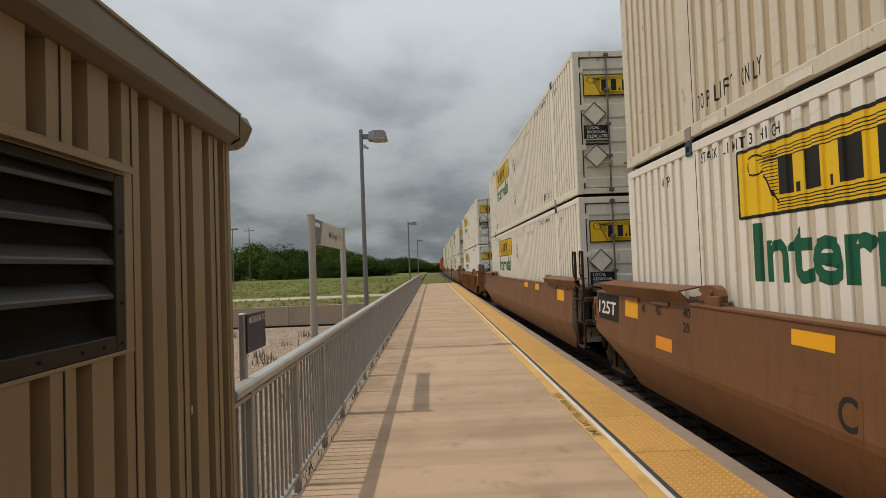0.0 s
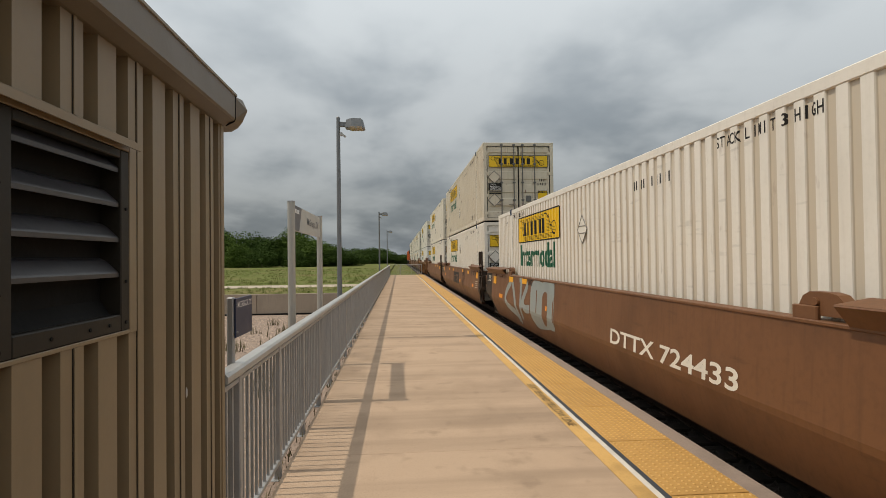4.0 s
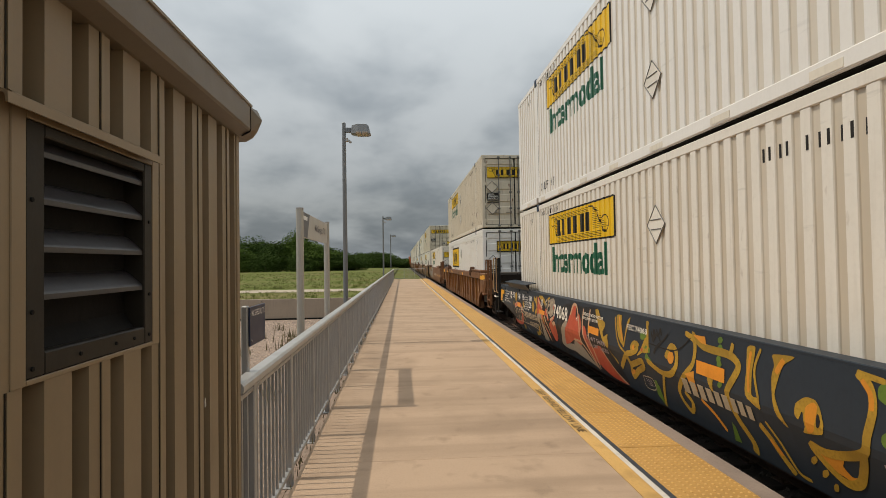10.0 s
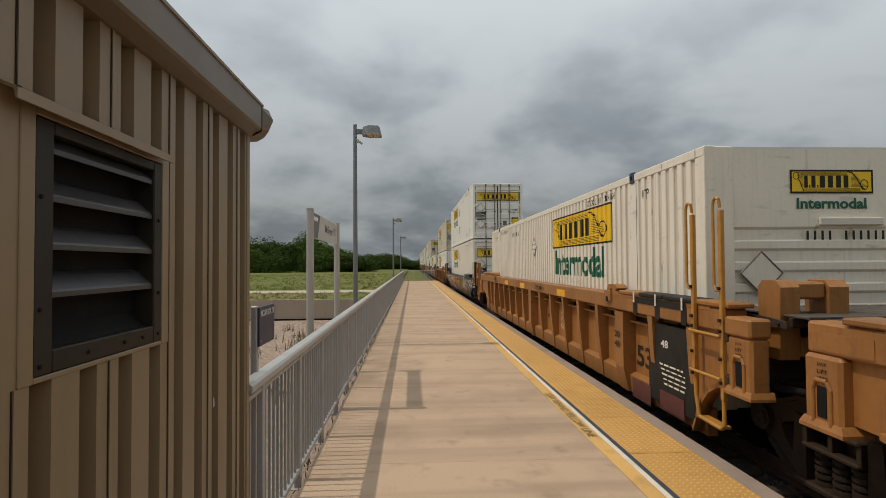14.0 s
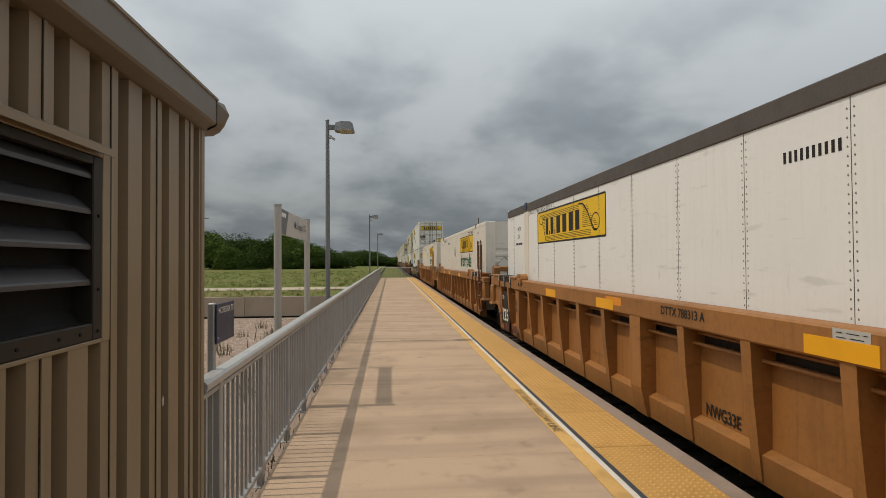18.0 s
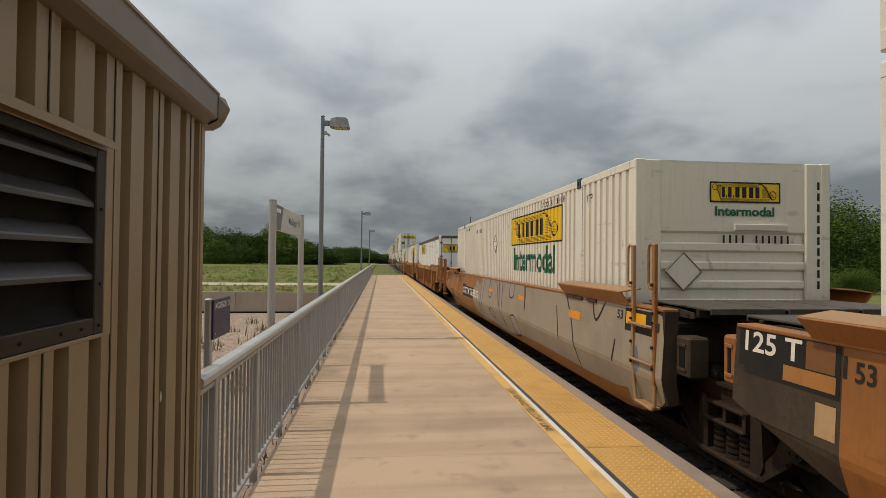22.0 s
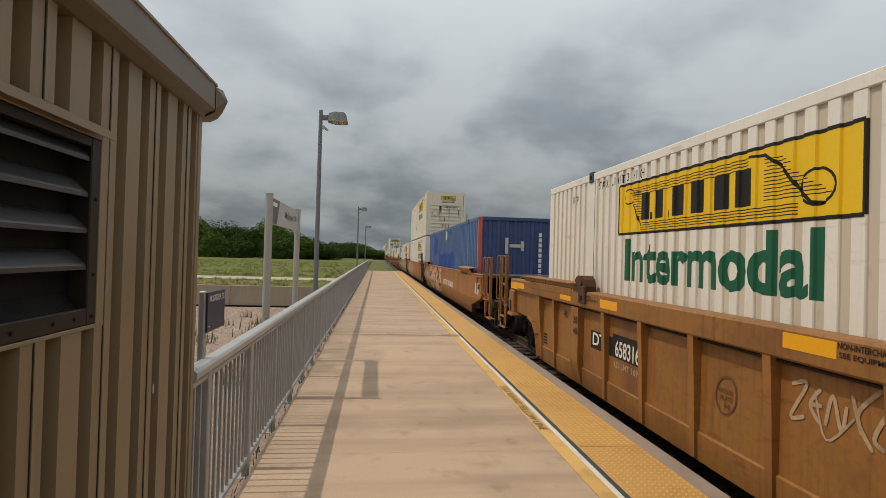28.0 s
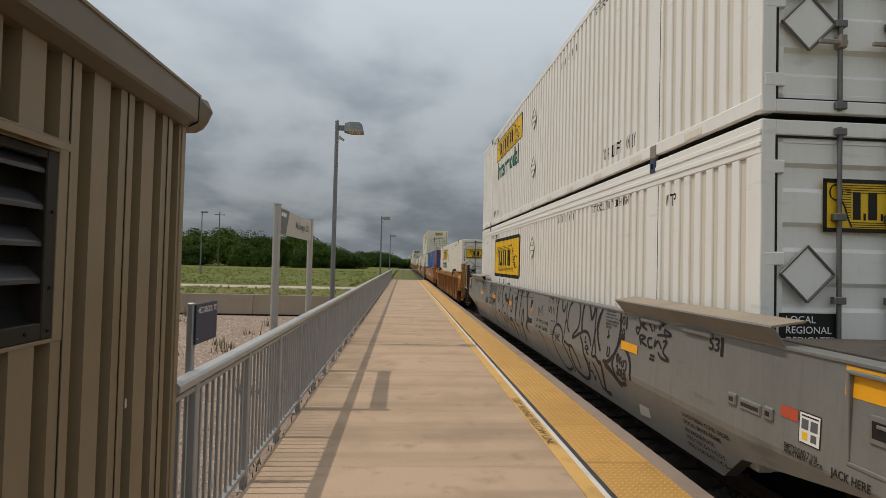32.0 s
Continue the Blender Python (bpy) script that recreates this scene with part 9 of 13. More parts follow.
mark(3, -0.025, -0.05, 0.24, 0.25, 'spray_lilac', 'logo_block', '', None, 3)
mark(3, -0.065, -0.09, 0.24, 0.25, 'spray_lilac', 'logo_block', '', None, 3)
mark(3, 0.045, 0.02, 0.21, 0.22, 'spray_lilac', 'logo_block', '', None, 3)
mark(3, 0.005, -0.02, 0.21, 0.23, 'spray_lilac', 'logo_block', '', None, 3)
mark(3, -0.035, -0.06, 0.22, 0.23, 'spray_lilac', 'logo_block', '', None, 3)
mark(3, -0.07, -0.1, 0.22, 0.23, 'spray_lilac', 'logo_block', '', None, 3)
fill(3, [(-0.17, 0.32), (-0.23, 0.32), (-0.25, 0.24), (-0.25, 0.19), (-0.13, 0.14), (-0.19, 0.25)], 'spray_green', None, 3, 'graffiti')
line(3, [(-0.6, 0.66), (-0.72, 0.8), (-0.84, 0.77), (-0.85, 0.62), (-0.71, 0.5), (-0.46, 0.47), (-0.12, 0.55)], 0.07, 'spray_gold', None, 3, 'graffiti')
fill(3, [(-0.8, 0.69), (-0.77, 0.63), (-0.71, 0.61), (-0.66, 0.64), (-0.66, 0.7), (-0.7, 0.74), (-0.77, 0.74)], 'spray_orange', None, 4, 'graffiti')
line(3, [(-0.52, 0.47), (-0.38, 0.25), (-0.28, 0.04)], 0.05, 'spray_gold', None, 3, 'graffiti')
line(3, [(-1.03, 0.99), (-1.22, 0.92), (-1.2, 0.71), (-1.05, 0.57), (-0.79, 0.32), (-0.93, 0.15), (-1.03, 0.26), (-0.92, 0.35)], 0.06, 'spray_gold', None, 3, 'graffiti')
fill(3, [(-1.05, 0.57), (-1.22, 0.63), (-1.24, 0.42), (-1.13, 0.45)], 'spray_orange', None, 3.5, 'graffiti')
line(3, [(-1.16, 1.0), (-1.39, 0.9), (-1.8, 0.89), (-1.95, 0.84), (-1.95, 0.77), (-1.81, 0.58), (-1.8, 0.48), (-1.86, 0.32), (-1.99, 0.15), (-1.97, 0.05)], 0.075, 'spray_gold', None, 3, 'graffiti')
fill(3, [(-1.18, 0.99), (-1.41, 1.0), (-1.44, 0.92), (-1.34, 0.93)], 'spray_orange', None, 3.5, 'graffiti')
line(3, [(-1.25, 0.35), (-1.43, 0.26), (-1.58, 0.13)], 0.045, 'spray_orange', None, 3.5, 'graffiti')
fill(3, [(-1.46, 0.62), (-1.57, 0.64), (-1.55, 0.49), (-1.5, 0.53)], 'spray_gold', None, 3, 'graffiti')
line(3, [(-1.88, 1.0), (-1.84, 0.89)], 0.05, 'spray_gold', None, 3, 'graffiti')
fill(3, [(-2.09, 1.0), (-2.2, 1.01), (-2.16, 0.81), (-2.16, 0.61), (-2.25, 0.6), (-2.26, 0.51), (-2.07, 0.59), (-2.08, 0.8)], 'spray_gold', None, 3, 'graffiti')
line(3, [(-2.14, 0.97), (-2.11, 0.78), (-2.12, 0.62)], 0.035, 'spray_orange', None, 4, 'graffiti')
line(3, [(-2.27, 1.01), (-2.19, 0.82), (-2.25, 0.59)], 0.03, 'spray_gold', None, 3, 'graffiti')
fill(3, [(-2.42, 0.99), (-2.67, 1.01), (-2.55, 0.93), (-2.49, 0.81), (-2.45, 0.68), (-2.5, 0.58), (-2.58, 0.45), (-2.47, 0.52), (-2.42, 0.65), (-2.41, 0.82), (-2.44, 0.91)], 'spray_gold', None, 3, 'graffiti')
line(3, [(-2.55, 0.97), (-2.46, 0.85)], 0.05, 'spray_orange', None, 4, 'graffiti')
line(3, [(-2.18, 0.37), (-2.28, 0.28), (-2.35, 0.18), (-2.47, 0.05)], 0.07, 'spray_gold', None, 3, 'graffiti')
line(3, [(-2.28, 0.42), (-2.4, 0.28), (-2.52, 0.09), (-2.65, 0.07)], 0.03, 'spray_gold', None, 3, 'graffiti')
line(3, [(-2.27, 0.27), (-2.38, 0.17)], 0.04, 'spray_orange', None, 4, 'graffiti')
fill(3, [(-1.72, 0.26), (-1.76, 0.22), (-1.78, 0.08), (-1.67, 0.07)], 'spray_green', None, 3, 'graffiti')
fill(3, [(-0.17, 0.32), (-0.27, 0.26), (-0.28, 0.04), (-0.14, 0.13)], 'spray_green', None, 3, 'graffiti')
fill(3, [(-1.72, 1.01), (-1.7, 0.98), (-1.67, 0.97), (-1.64, 0.98), (-1.64, 1.01), (-1.67, 1.03), (-1.7, 1.03)], 'spray_green', None, 3, 'graffiti')
fill(3, [(-1.72, 0.93), (-1.71, 0.91), (-1.67, 0.9), (-1.64, 0.91), (-1.64, 0.94), (-1.67, 0.96), (-1.7, 0.96)], 'spray_green', None, 3, 'graffiti')
fill(3, [(-1.69, 0.83), (-1.68, 0.8), (-1.65, 0.79), (-1.62, 0.8), (-1.62, 0.83), (-1.64, 0.85), (-1.68, 0.85)], 'spray_green', None, 3, 'graffiti')
fill(3, [(-1.71, 0.78), (-1.69, 0.76), (-1.66, 0.74), (-1.63, 0.76), (-1.63, 0.79), (-1.66, 0.81), (-1.69, 0.81)], 'spray_green', None, 3, 'graffiti')
fill(3, [(-1.72, 0.6), (-1.71, 0.58), (-1.68, 0.56), (-1.65, 0.57), (-1.65, 0.6), (-1.68, 0.62), (-1.71, 0.63)], 'spray_green', None, 3, 'graffiti')
fill(3, [(-2.68, 0.59), (-2.69, 0.67), (-2.79, 0.74), (-2.89, 0.74), (-2.94, 0.68), (-2.97, 0.58), (-2.94, 0.51), (-2.75, 0.47), (-2.78, 0.52), (-2.76, 0.63), (-2.72, 0.56)], 'spray_gold', None, 3, 'graffiti')
fill(3, [(-2.79, 0.66), (-2.87, 0.72), (-2.91, 0.69), (-2.87, 0.52), (-2.8, 0.49)], 'spray_orange', None, 4, 'graffiti')
fill(3, [(-2.94, 0.6), (-2.93, 0.56), (-2.91, 0.55), (-2.9, 0.57), (-2.9, 0.61), (-2.91, 0.65), (-2.93, 0.64)], 'spray_black', None, 4.5, 'graffiti')
line(3, [(-3.25, 1.01), (-3.35, 0.94), (-3.38, 0.81), (-3.34, 0.63), (-3.31, 0.51), (-3.14, 0.43), (-2.93, 0.38), (-2.79, 0.39), (-2.91, 0.27), (-3.05, 0.21), (-3.18, 0.26), (-3.26, 0.39), (-3.3, 0.5)], 0.065, 'spray_gold', None, 3, 'graffiti')
fill(3, [(-2.81, 0.37), (-2.95, 0.38), (-3.09, 0.39), (-3.06, 0.33), (-3.12, 0.28), (-3.19, 0.3), (-3.13, 0.24), (-2.95, 0.27)], 'spray_orange', None, 2.5, 'graffiti')
line(3, [(-3.29, 0.97), (-3.36, 0.89), (-3.37, 0.79)], 0.04, 'spray_orange', None, 4, 'graffiti')
line(3, [(-3.25, 1.01), (-3.36, 1.0), (-3.47, 0.99)], 0.04, 'spray_gold', None, 3, 'graffiti')
fill(3, [(-2.8, 0.28), (-2.77, 0.25), (-2.74, 0.23), (-2.72, 0.24), (-2.74, 0.28), (-2.77, 0.3), (-2.8, 0.31)], 'spray_gold', None, 3, 'graffiti')
fill(3, [(-2.88, 0.21), (-2.85, 0.18), (-2.82, 0.16), (-2.8, 0.17), (-2.82, 0.21), (-2.85, 0.23), (-2.88, 0.24)], 'spray_gold', None, 3, 'graffiti')
fill(3, [(-2.94, 0.14), (-2.92, 0.1), (-2.89, 0.09), (-2.88, 0.1), (-2.89, 0.13), (-2.92, 0.16), (-2.94, 0.16)], 'spray_gold', None, 3, 'graffiti')
mark(3, -0.95, -1.07, 0.36, 0.51, 'spray_cream', 'logo_block', '', None, 5)
mark(3, -1.115, -1.225, 0.36, 0.51, 'spray_cream', 'logo_block', '', None, 5)
mark(3, -1.27, -1.375, 0.36, 0.51, 'spray_cream', 'logo_block', '', None, 5)
mark(3, -1.42, -1.52, 0.37, 0.51, 'spray_cream', 'logo_block', '', None, 5)
mark(3, -1.56, -1.655, 0.37, 0.51, 'spray_cream', 'logo_block', '', None, 5)
mark(3, -1.69, -1.785, 0.37, 0.51, 'spray_cream', 'logo_block', '', None, 5)
mark(3, -1.825, -1.905, 0.38, 0.51, 'spray_cream', 'logo_block', '', None, 5)
mark(3, -1.94, -2.02, 0.38, 0.51, 'spray_cream', 'logo_block', '', None, 5)
mark(3, -2.06, -2.135, 0.38, 0.5, 'spray_cream', 'logo_block', '', None, 5)
line(3, [(-0.18, 0.76), (-0.81, 0.77), (-1.14, 0.95)], 0.015, 'ink', None, 3, 'graffiti')
line(3, [(-0.22, 0.91), (-0.29, 0.81), (-0.39, 0.9), (-0.49, 0.82), (-0.65, 0.93)], 0.025, 'ink', None, 3, 'graffiti')
fill(3, [(-3.59, 0.94), (-3.56, 0.88), (-3.49, 0.85), (-3.42, 0.88), (-3.42, 0.95), (-3.48, 1.0), (-3.56, 0.99)], 'spray_green', None, 3, 'graffiti')
fill(3, [(-3.6, 0.66), (-3.57, 0.61), (-3.51, 0.58), (-3.45, 0.61), (-3.45, 0.66), (-3.5, 0.7), (-3.57, 0.7)], 'spray_green', None, 3, 'graffiti')
line(3, [(-3.63, 1.02), (-3.67, 0.79), (-3.6, 0.51), (-3.52, 0.34)], 0.04, 'spray_orange', None, 3, 'graffiti')
line(3, [(-3.63, 1.03), (-4.1, 1.01), (-4.5, 1.0)], 0.05, 'spray_gold', None, 3, 'graffiti')
line(3, [(-3.91, 0.81), (-4.14, 0.73), (-3.95, 0.59)], 0.05, 'spray_gold', None, 3, 'graffiti')
fill(3, [(-4.45, 1.01), (-4.66, 1.01), (-4.62, 0.85), (-4.69, 0.72), (-4.98, 0.66), (-5.21, 0.58), (-5.38, 0.47), (-5.58, 0.39), (-5.78, 0.21), (-5.69, 0.14), (-5.49, 0.31), (-5.26, 0.37), (-4.95, 0.61), (-4.56, 0.67), (-4.42, 0.6), (-4.32, 0.62), (-4.41, 0.82)], 'spray_gold', None, 2.5, 'graffiti')
line(3, [(-4.53, 0.94), (-4.46, 0.75), (-4.82, 0.65), (-5.26, 0.5), (-5.48, 0.41)], 0.07, 'spray_orange', None, 3, 'graffiti')
line(3, [(-4.91, 0.6), (-5.14, 0.4), (-5.44, 0.4)], 0.06, 'spray_red', None, 3.3, 'graffiti')
line(3, [(-4.1, 0.35), (-4.13, 0.07), (-4.5, 0.05)], 0.06, 'spray_gold', None, 3, 'graffiti')
line(3, [(-4.27, 0.32), (-4.48, 0.25), (-4.69, 0.08), (-4.88, 0.07)], 0.04, 'spray_gold', None, 3, 'graffiti')
line(3, [(-4.86, 0.3), (-5.11, 0.21), (-5.34, 0.14)], 0.03, 'spray_gold', None, 3, 'graffiti')
fill(3, [(-3.5, 0.24), (-3.7, 0.21), (-3.62, 0.06), (-3.46, 0.09)], 'spray_green', None, 3, 'graffiti')
fill(3, [(-3.76, 0.25), (-3.88, 0.05), (-3.73, 0.04)], 'spray_orange', None, 3, 'graffiti')
line(3, [(-4.15, 0.1), (-4.45, 0.04)], 0.05, 'spray_orange', None, 3.5, 'graffiti')
line(3, [(-4.93, 0.99), (-5.05, 0.99), (-4.97, 0.89), (-5.07, 0.89), (-4.97, 0.77)], 0.035, 'car_letter', None, 5, 'graffiti')
line(3, [(-5.08, 1.0), (-5.18, 1.0), (-5.13, 0.87), (-5.17, 0.76)], 0.035, 'car_letter', None, 5, 'graffiti')
line(3, [(-5.2, 0.94), (-5.28, 0.95), (-5.2, 0.82), (-5.3, 0.78)], 0.035, 'car_letter', None, 5, 'graffiti')
line(3, [(-4.94, 0.77), (-4.98, 0.72)], 0.035, 'car_letter', None, 5, 'graffiti')
fill(3, [(-5.43, 0.93), (-5.4, 0.86), (-5.34, 0.83), (-5.28, 0.87), (-5.28, 0.95), (-5.33, 1.0), (-5.4, 1.0)], 'spray_green', None, 3, 'graffiti')
fill(3, [(-5.46, 0.75), (-5.44, 0.7), (-5.38, 0.68), (-5.33, 0.7), (-5.32, 0.75), (-5.37, 0.79), (-5.43, 0.79)], 'spray_gold', None, 4, 'graffiti')
fill(3, [(-5.48, 0.82), (-5.47, 0.8), (-5.45, 0.79), (-5.43, 0.8), (-5.43, 0.82), (-5.45, 0.83), (-5.47, 0.83)], 'spray_gold', None, 4, 'graffiti')
fill(3, [(-5.56, 0.77), (-5.55, 0.75), (-5.52, 0.74), (-5.5, 0.75), (-5.5, 0.77), (-5.52, 0.79), (-5.54, 0.79)], 'spray_gold', None, 4, 'graffiti')
fill(3, [(-5.63, 0.85), (-5.61, 0.83), (-5.58, 0.81), (-5.56, 0.83), (-5.56, 0.85), (-5.58, 0.88), (-5.61, 0.88)], 'spray_gold', None, 4, 'graffiti')
fill(3, [(-5.68, 0.73), (-5.66, 0.7), (-5.64, 0.69), (-5.62, 0.7), (-5.61, 0.73), (-5.64, 0.75), (-5.66, 0.75)], 'spray_gold', None, 4, 'graffiti')
fill(3, [(-5.72, 0.66), (-5.7, 0.63), (-5.67, 0.61), (-5.64, 0.63), (-5.64, 0.66), (-5.67, 0.68), (-5.7, 0.69)], 'spray_gold', None, 4, 'graffiti')
fill(3, [(-5.79, 0.65), (-5.78, 0.63), (-5.76, 0.62), (-5.74, 0.63), (-5.74, 0.65), (-5.76, 0.67), (-5.78, 0.67)], 'spray_gold', None, 4, 'graffiti')
fill(3, [(-5.27, 0.7), (-5.26, 0.68), (-5.23, 0.67), (-5.2, 0.68), (-5.2, 0.7), (-5.22, 0.72), (-5.25, 0.72)], 'spray_gold', None, 4, 'graffiti')
fill(3, [(-5.16, 0.65), (-5.14, 0.61), (-5.09, 0.59), (-5.05, 0.6), (-5.04, 0.64), (-5.08, 0.68), (-5.13, 0.68)], 'spray_gold', None, 4, 'graffiti')
line(3, [(-3.45, 0.47), (-3.98, 0.55), (-3.81, 0.45), (-3.97, 0.39)], 0.035, 'spray_lilac', None, 4, 'graffiti')
line(3, [(-3.53, 0.59), (-3.47, 0.36)], 0.03, 'spray_lilac', None, 4, 'graffiti')
mark(3, -4.125, -4.265, 0.36, 0.58, 'spray_cream', 'logo_block', '', None, 5)
mark(3, -4.315, -4.445, 0.36, 0.58, 'spray_cream', 'logo_block', '', None, 5)
mark(3, -4.495, -4.62, 0.37, 0.57, 'spray_cream', 'logo_block', '', None, 5)
mark(3, -4.66, -4.775, 0.37, 0.57, 'spray_cream', 'logo_block', '', None, 5)
mark(3, -4.82, -4.925, 0.37, 0.57, 'spray_cream', 'logo_block', '', None, 5)
mark(3, -4.965, -5.07, 0.38, 0.56, 'spray_cream', 'logo_block', '', None, 5)
mark(3, -5.11, -5.2, 0.38, 0.56, 'spray_cream', 'logo_block', '', None, 5)
mark(3, -5.32, -5.45, 0.39, 0.59, 'spray_cream', 'logo_block', '', None, 5)
mark(3, -5.495, -5.62, 0.39, 0.59, 'spray_cream', 'logo_block', '', None, 5)
mark(3, -5.66, -5.775, 0.39, 0.6, 'spray_cream', 'logo_block', '', None, 5)
mark(3, -5.81, -5.915, 0.39, 0.6, 'spray_cream', 'logo_block', '', None, 5)
line(3, [(-5.36, 0.3), (-5.44, 0.34), (-5.34, 0.2), (-5.51, 0.24), (-5.35, 0.1), (-5.51, 0.11), (-5.48, 0.16), (-5.58, 0.08)], 0.03, 'spray_lilac', None, 5, 'graffiti')
fill(3, [(-5.95, 0.36), (-5.98, 0.32), (-6.04, 0.29), (-5.97, 0.17), (-5.96, 0.08), (-5.82, 0.02), (-5.78, 0.14), (-5.83, 0.23)], 'spray_gold', None, 4, 'graffiti')
mark(3, -6.125, -6.255, 0.35, 0.57, 'spray_cream', 'logo_block', '', None, 5)
mark(3, -6.295, -6.425, 0.35, 0.57, 'spray_cream', 'logo_block', '', None, 5)
mark(3, -6.465, -6.58, 0.36, 0.57, 'spray_cream', 'logo_block', '', None, 5)
mark(3, -6.62, -6.735, 0.37, 0.57, 'spray_cream', 'logo_block', '', None, 5)
mark(3, -6.765, -6.87, 0.37, 0.57, 'spray_cream', 'logo_block', '', None, 5)
line(3, [(-5.39, 0.16), (-5.92, 0.22), (-7.13, 0.23), (-7.96, 0.22), (-8.45, 0.56), (-8.7, 0.56)], 0.014, 'spray_cream', None, 4, 'graffiti')
fill(3, [(-8.05, 0.91), (-8.14, 0.95), (-8.24, 0.93), (-8.24, 0.81), (-8.17, 0.76), (-8.07, 0.78), (-8.11, 0.82), (-8.07, 0.86)], 'spray_cream', None, 4, 'graffiti')
line(3, [(-7.92, 0.85), (-8.03, 0.85)], 0.012, 'sign_white', None, 5, 'stencil_bar')
fill(3, [(-8.03, 0.59), (-8.15, 0.6), (-8.22, 0.42), (-8.11, 0.41)], 'spray_cream', None, 4, 'label_plate')
words(3, 'L73-05', -7.46, -7.83, 0.08, 0.17, 'sign_white', None, 5)
words(3, '2 INCH TREAD COND. SHOES', -8.21, -8.94, 0.9, 0.95, 'car_letter', None, 5)
words(3, 'SPECIAL BRAKE BEAMS', -8.21, -8.82, 0.83, 0.88, 'car_letter', None, 5)
words(3, 'SEE BADGE PLATE', -8.21, -8.69, 0.76, 0.81, 'car_letter', None, 5)
words(3, 'SPRG 7 OC D-5 3 IC D-5', -8.22, -8.83, 0.69, 0.74, 'car_letter', None, 5)
words(3, 'SPRG 2 OC B-432 2 IC B-433', -8.22, -8.96, 0.62, 0.67, 'car_letter', None, 5)
for k, (w, y) in enumerate((('2 INCH TREAD COND. SHOES', 8.46), ('SPECIAL BRAKE BEAMS', 8.60), ('SEE BADGE PLATE', 8.73), ('SPRG 7 OC D-5 3 IC D-5', 8.58), ('SPRG 2 OC B-432 2 IC B-433', 8.44))):
    words(3, w, 9.19, y, 0.90 - 0.066 * k, 0.942 - 0.066 * k, 'car_letter', None, 5)
fill(3, [(8.42, 0.90), (8.38, 0.945), (8.30, 0.945), (8.25, 0.91), (8.25, 0.885), (8.31, 0.86), (8.31, 0.83), (8.25, 0.80), (8.26, 0.775), (8.31, 0.755), (8.38, 0.755), (8.42, 0.80)], 'car_letter', None, 5, 'logo_block')
fill(3, [(8.22, 0.865), (8.18, 0.885), (8.18, 0.87), (8.11, 0.87), (8.11, 0.86), (8.18, 0.86), (8.18, 0.845)], 'car_letter', None, 5, 'stencil_bar')
words(3, 'JACK HERE', 9.62, 9.34, 0.575, 0.60, 'car_letter', None, 5)
words(3, '53', -7.49, -7.99, 0.33, 0.55, 'spray_cream', None, 4)
words(3, '20', -5.59, -5.84, 0.66, 0.77, 'sign_white', None, 5)
mark(3, -5.58, -5.85, 0.785, 0.795, 'sign_white', 'stencil_bar', '', None, 5)
mark(3, -5.9, -5.935, 0.78, 0.93, 'sign_white', 'stencil_bar', '', None, 5)
mark(3, -6.66, -6.695, 0.78, 0.93, 'sign_white', 'stencil_bar', '', None, 5)
mark(3, -7.15, -7.185, 0.78, 0.93, 'sign_white', 'stencil_bar', '', None, 5)
mark(3, -7.9, -7.935, 0.78, 0.93, 'sign_white', 'stencil_bar', '', None, 5)
line(3, [(4.68, 0.94), (4.64, 0.8), (4.61, 0.78)], 0.045, 'spray_cream', None, 6, 'graffiti')
line(3, [(4.67, 0.92), (4.55, 0.97)], 0.045, 'spray_cream', None, 6, 'graffiti')
line(3, [(4.66, 0.85), (4.57, 0.88)], 0.045, 'spray_cream', None, 6, 'graffiti')
line(3, [(4.49, 0.94), (4.49, 0.73), (4.33, 0.73)], 0.045, 'spray_cream', None, 6, 'graffiti')
line(3, [(4.49, 0.94), (4.35, 0.95)], 0.045, 'spray_cream', None, 6, 'graffiti')
line(3, [(4.49, 0.85), (4.37, 0.87)], 0.045, 'spray_cream', None, 6, 'graffiti')
line(3, [(4.12, 0.94), (4.2, 0.94), (4.28, 0.89), (4.31, 0.81), (4.25, 0.75), (4.18, 0.74), (4.12, 0.79)], 0.045, 'spray_cream', None, 6, 'graffiti')
words(3, '110', 5.03, 4.94, 0.85, 0.91, 'sign_white', None, 5)
words(3, '74068', 4.07, 3.14, 0.67, 0.92, 'car_letter', None, 6)
words(3, 'CONTROLLED INTERCHANGE CAR', 2.3, 1.37, 0.87, 0.92, 'car_letter', None, 6)
words(3, 'SEE EQUIPMENT REGISTER', 2.32, 1.58, 0.8, 0.85, 'car_letter', None, 6)
words(3, 'LT WT 54000', 2.11, 1.27, 0.5, 0.57, 'spray_lilac', None, 6)
words(3, 'LD LMT 166000', 2.05, 1.21, 0.4, 0.47, 'spray_lilac', None, 6)
words(3, 'H', 2.64, 2.57, 0.74, 0.82, 'car_letter', None, 6)
mark(3, 2.02, 1.54, 0.62, 0.73, 'reflector_orange', 'reflector', 'yellow reflector strip', None, 6)
words(3, 'FEC 74068', 0.49, -0.12, 0.85, 0.92, 'car_letter', None, 6)
mark(3, -1.27, -1.76, 0.62, 0.75, 'reflector_orange', 'reflector', 'yellow reflector strip', None, 6)
words(3, '53', -7.64, -7.85, 0.79, 0.92, 'sign_white', None, 2)
words(3, '48', -6.84, -7.1, 0.79, 0.93, 'sign_white', None, 2)
words(3, '45', -6.36, -6.61, 0.79, 0.92, 'sign_white', None, 2)
words(3, '40', -5.59, -5.84, 0.81, 0.92, 'sign_white', None, 2)
mark(3, -6.81, -7.3, 0.62, 0.73, 'reflector_orange', 'reflector', 'yellow reflector strip', None, 4)
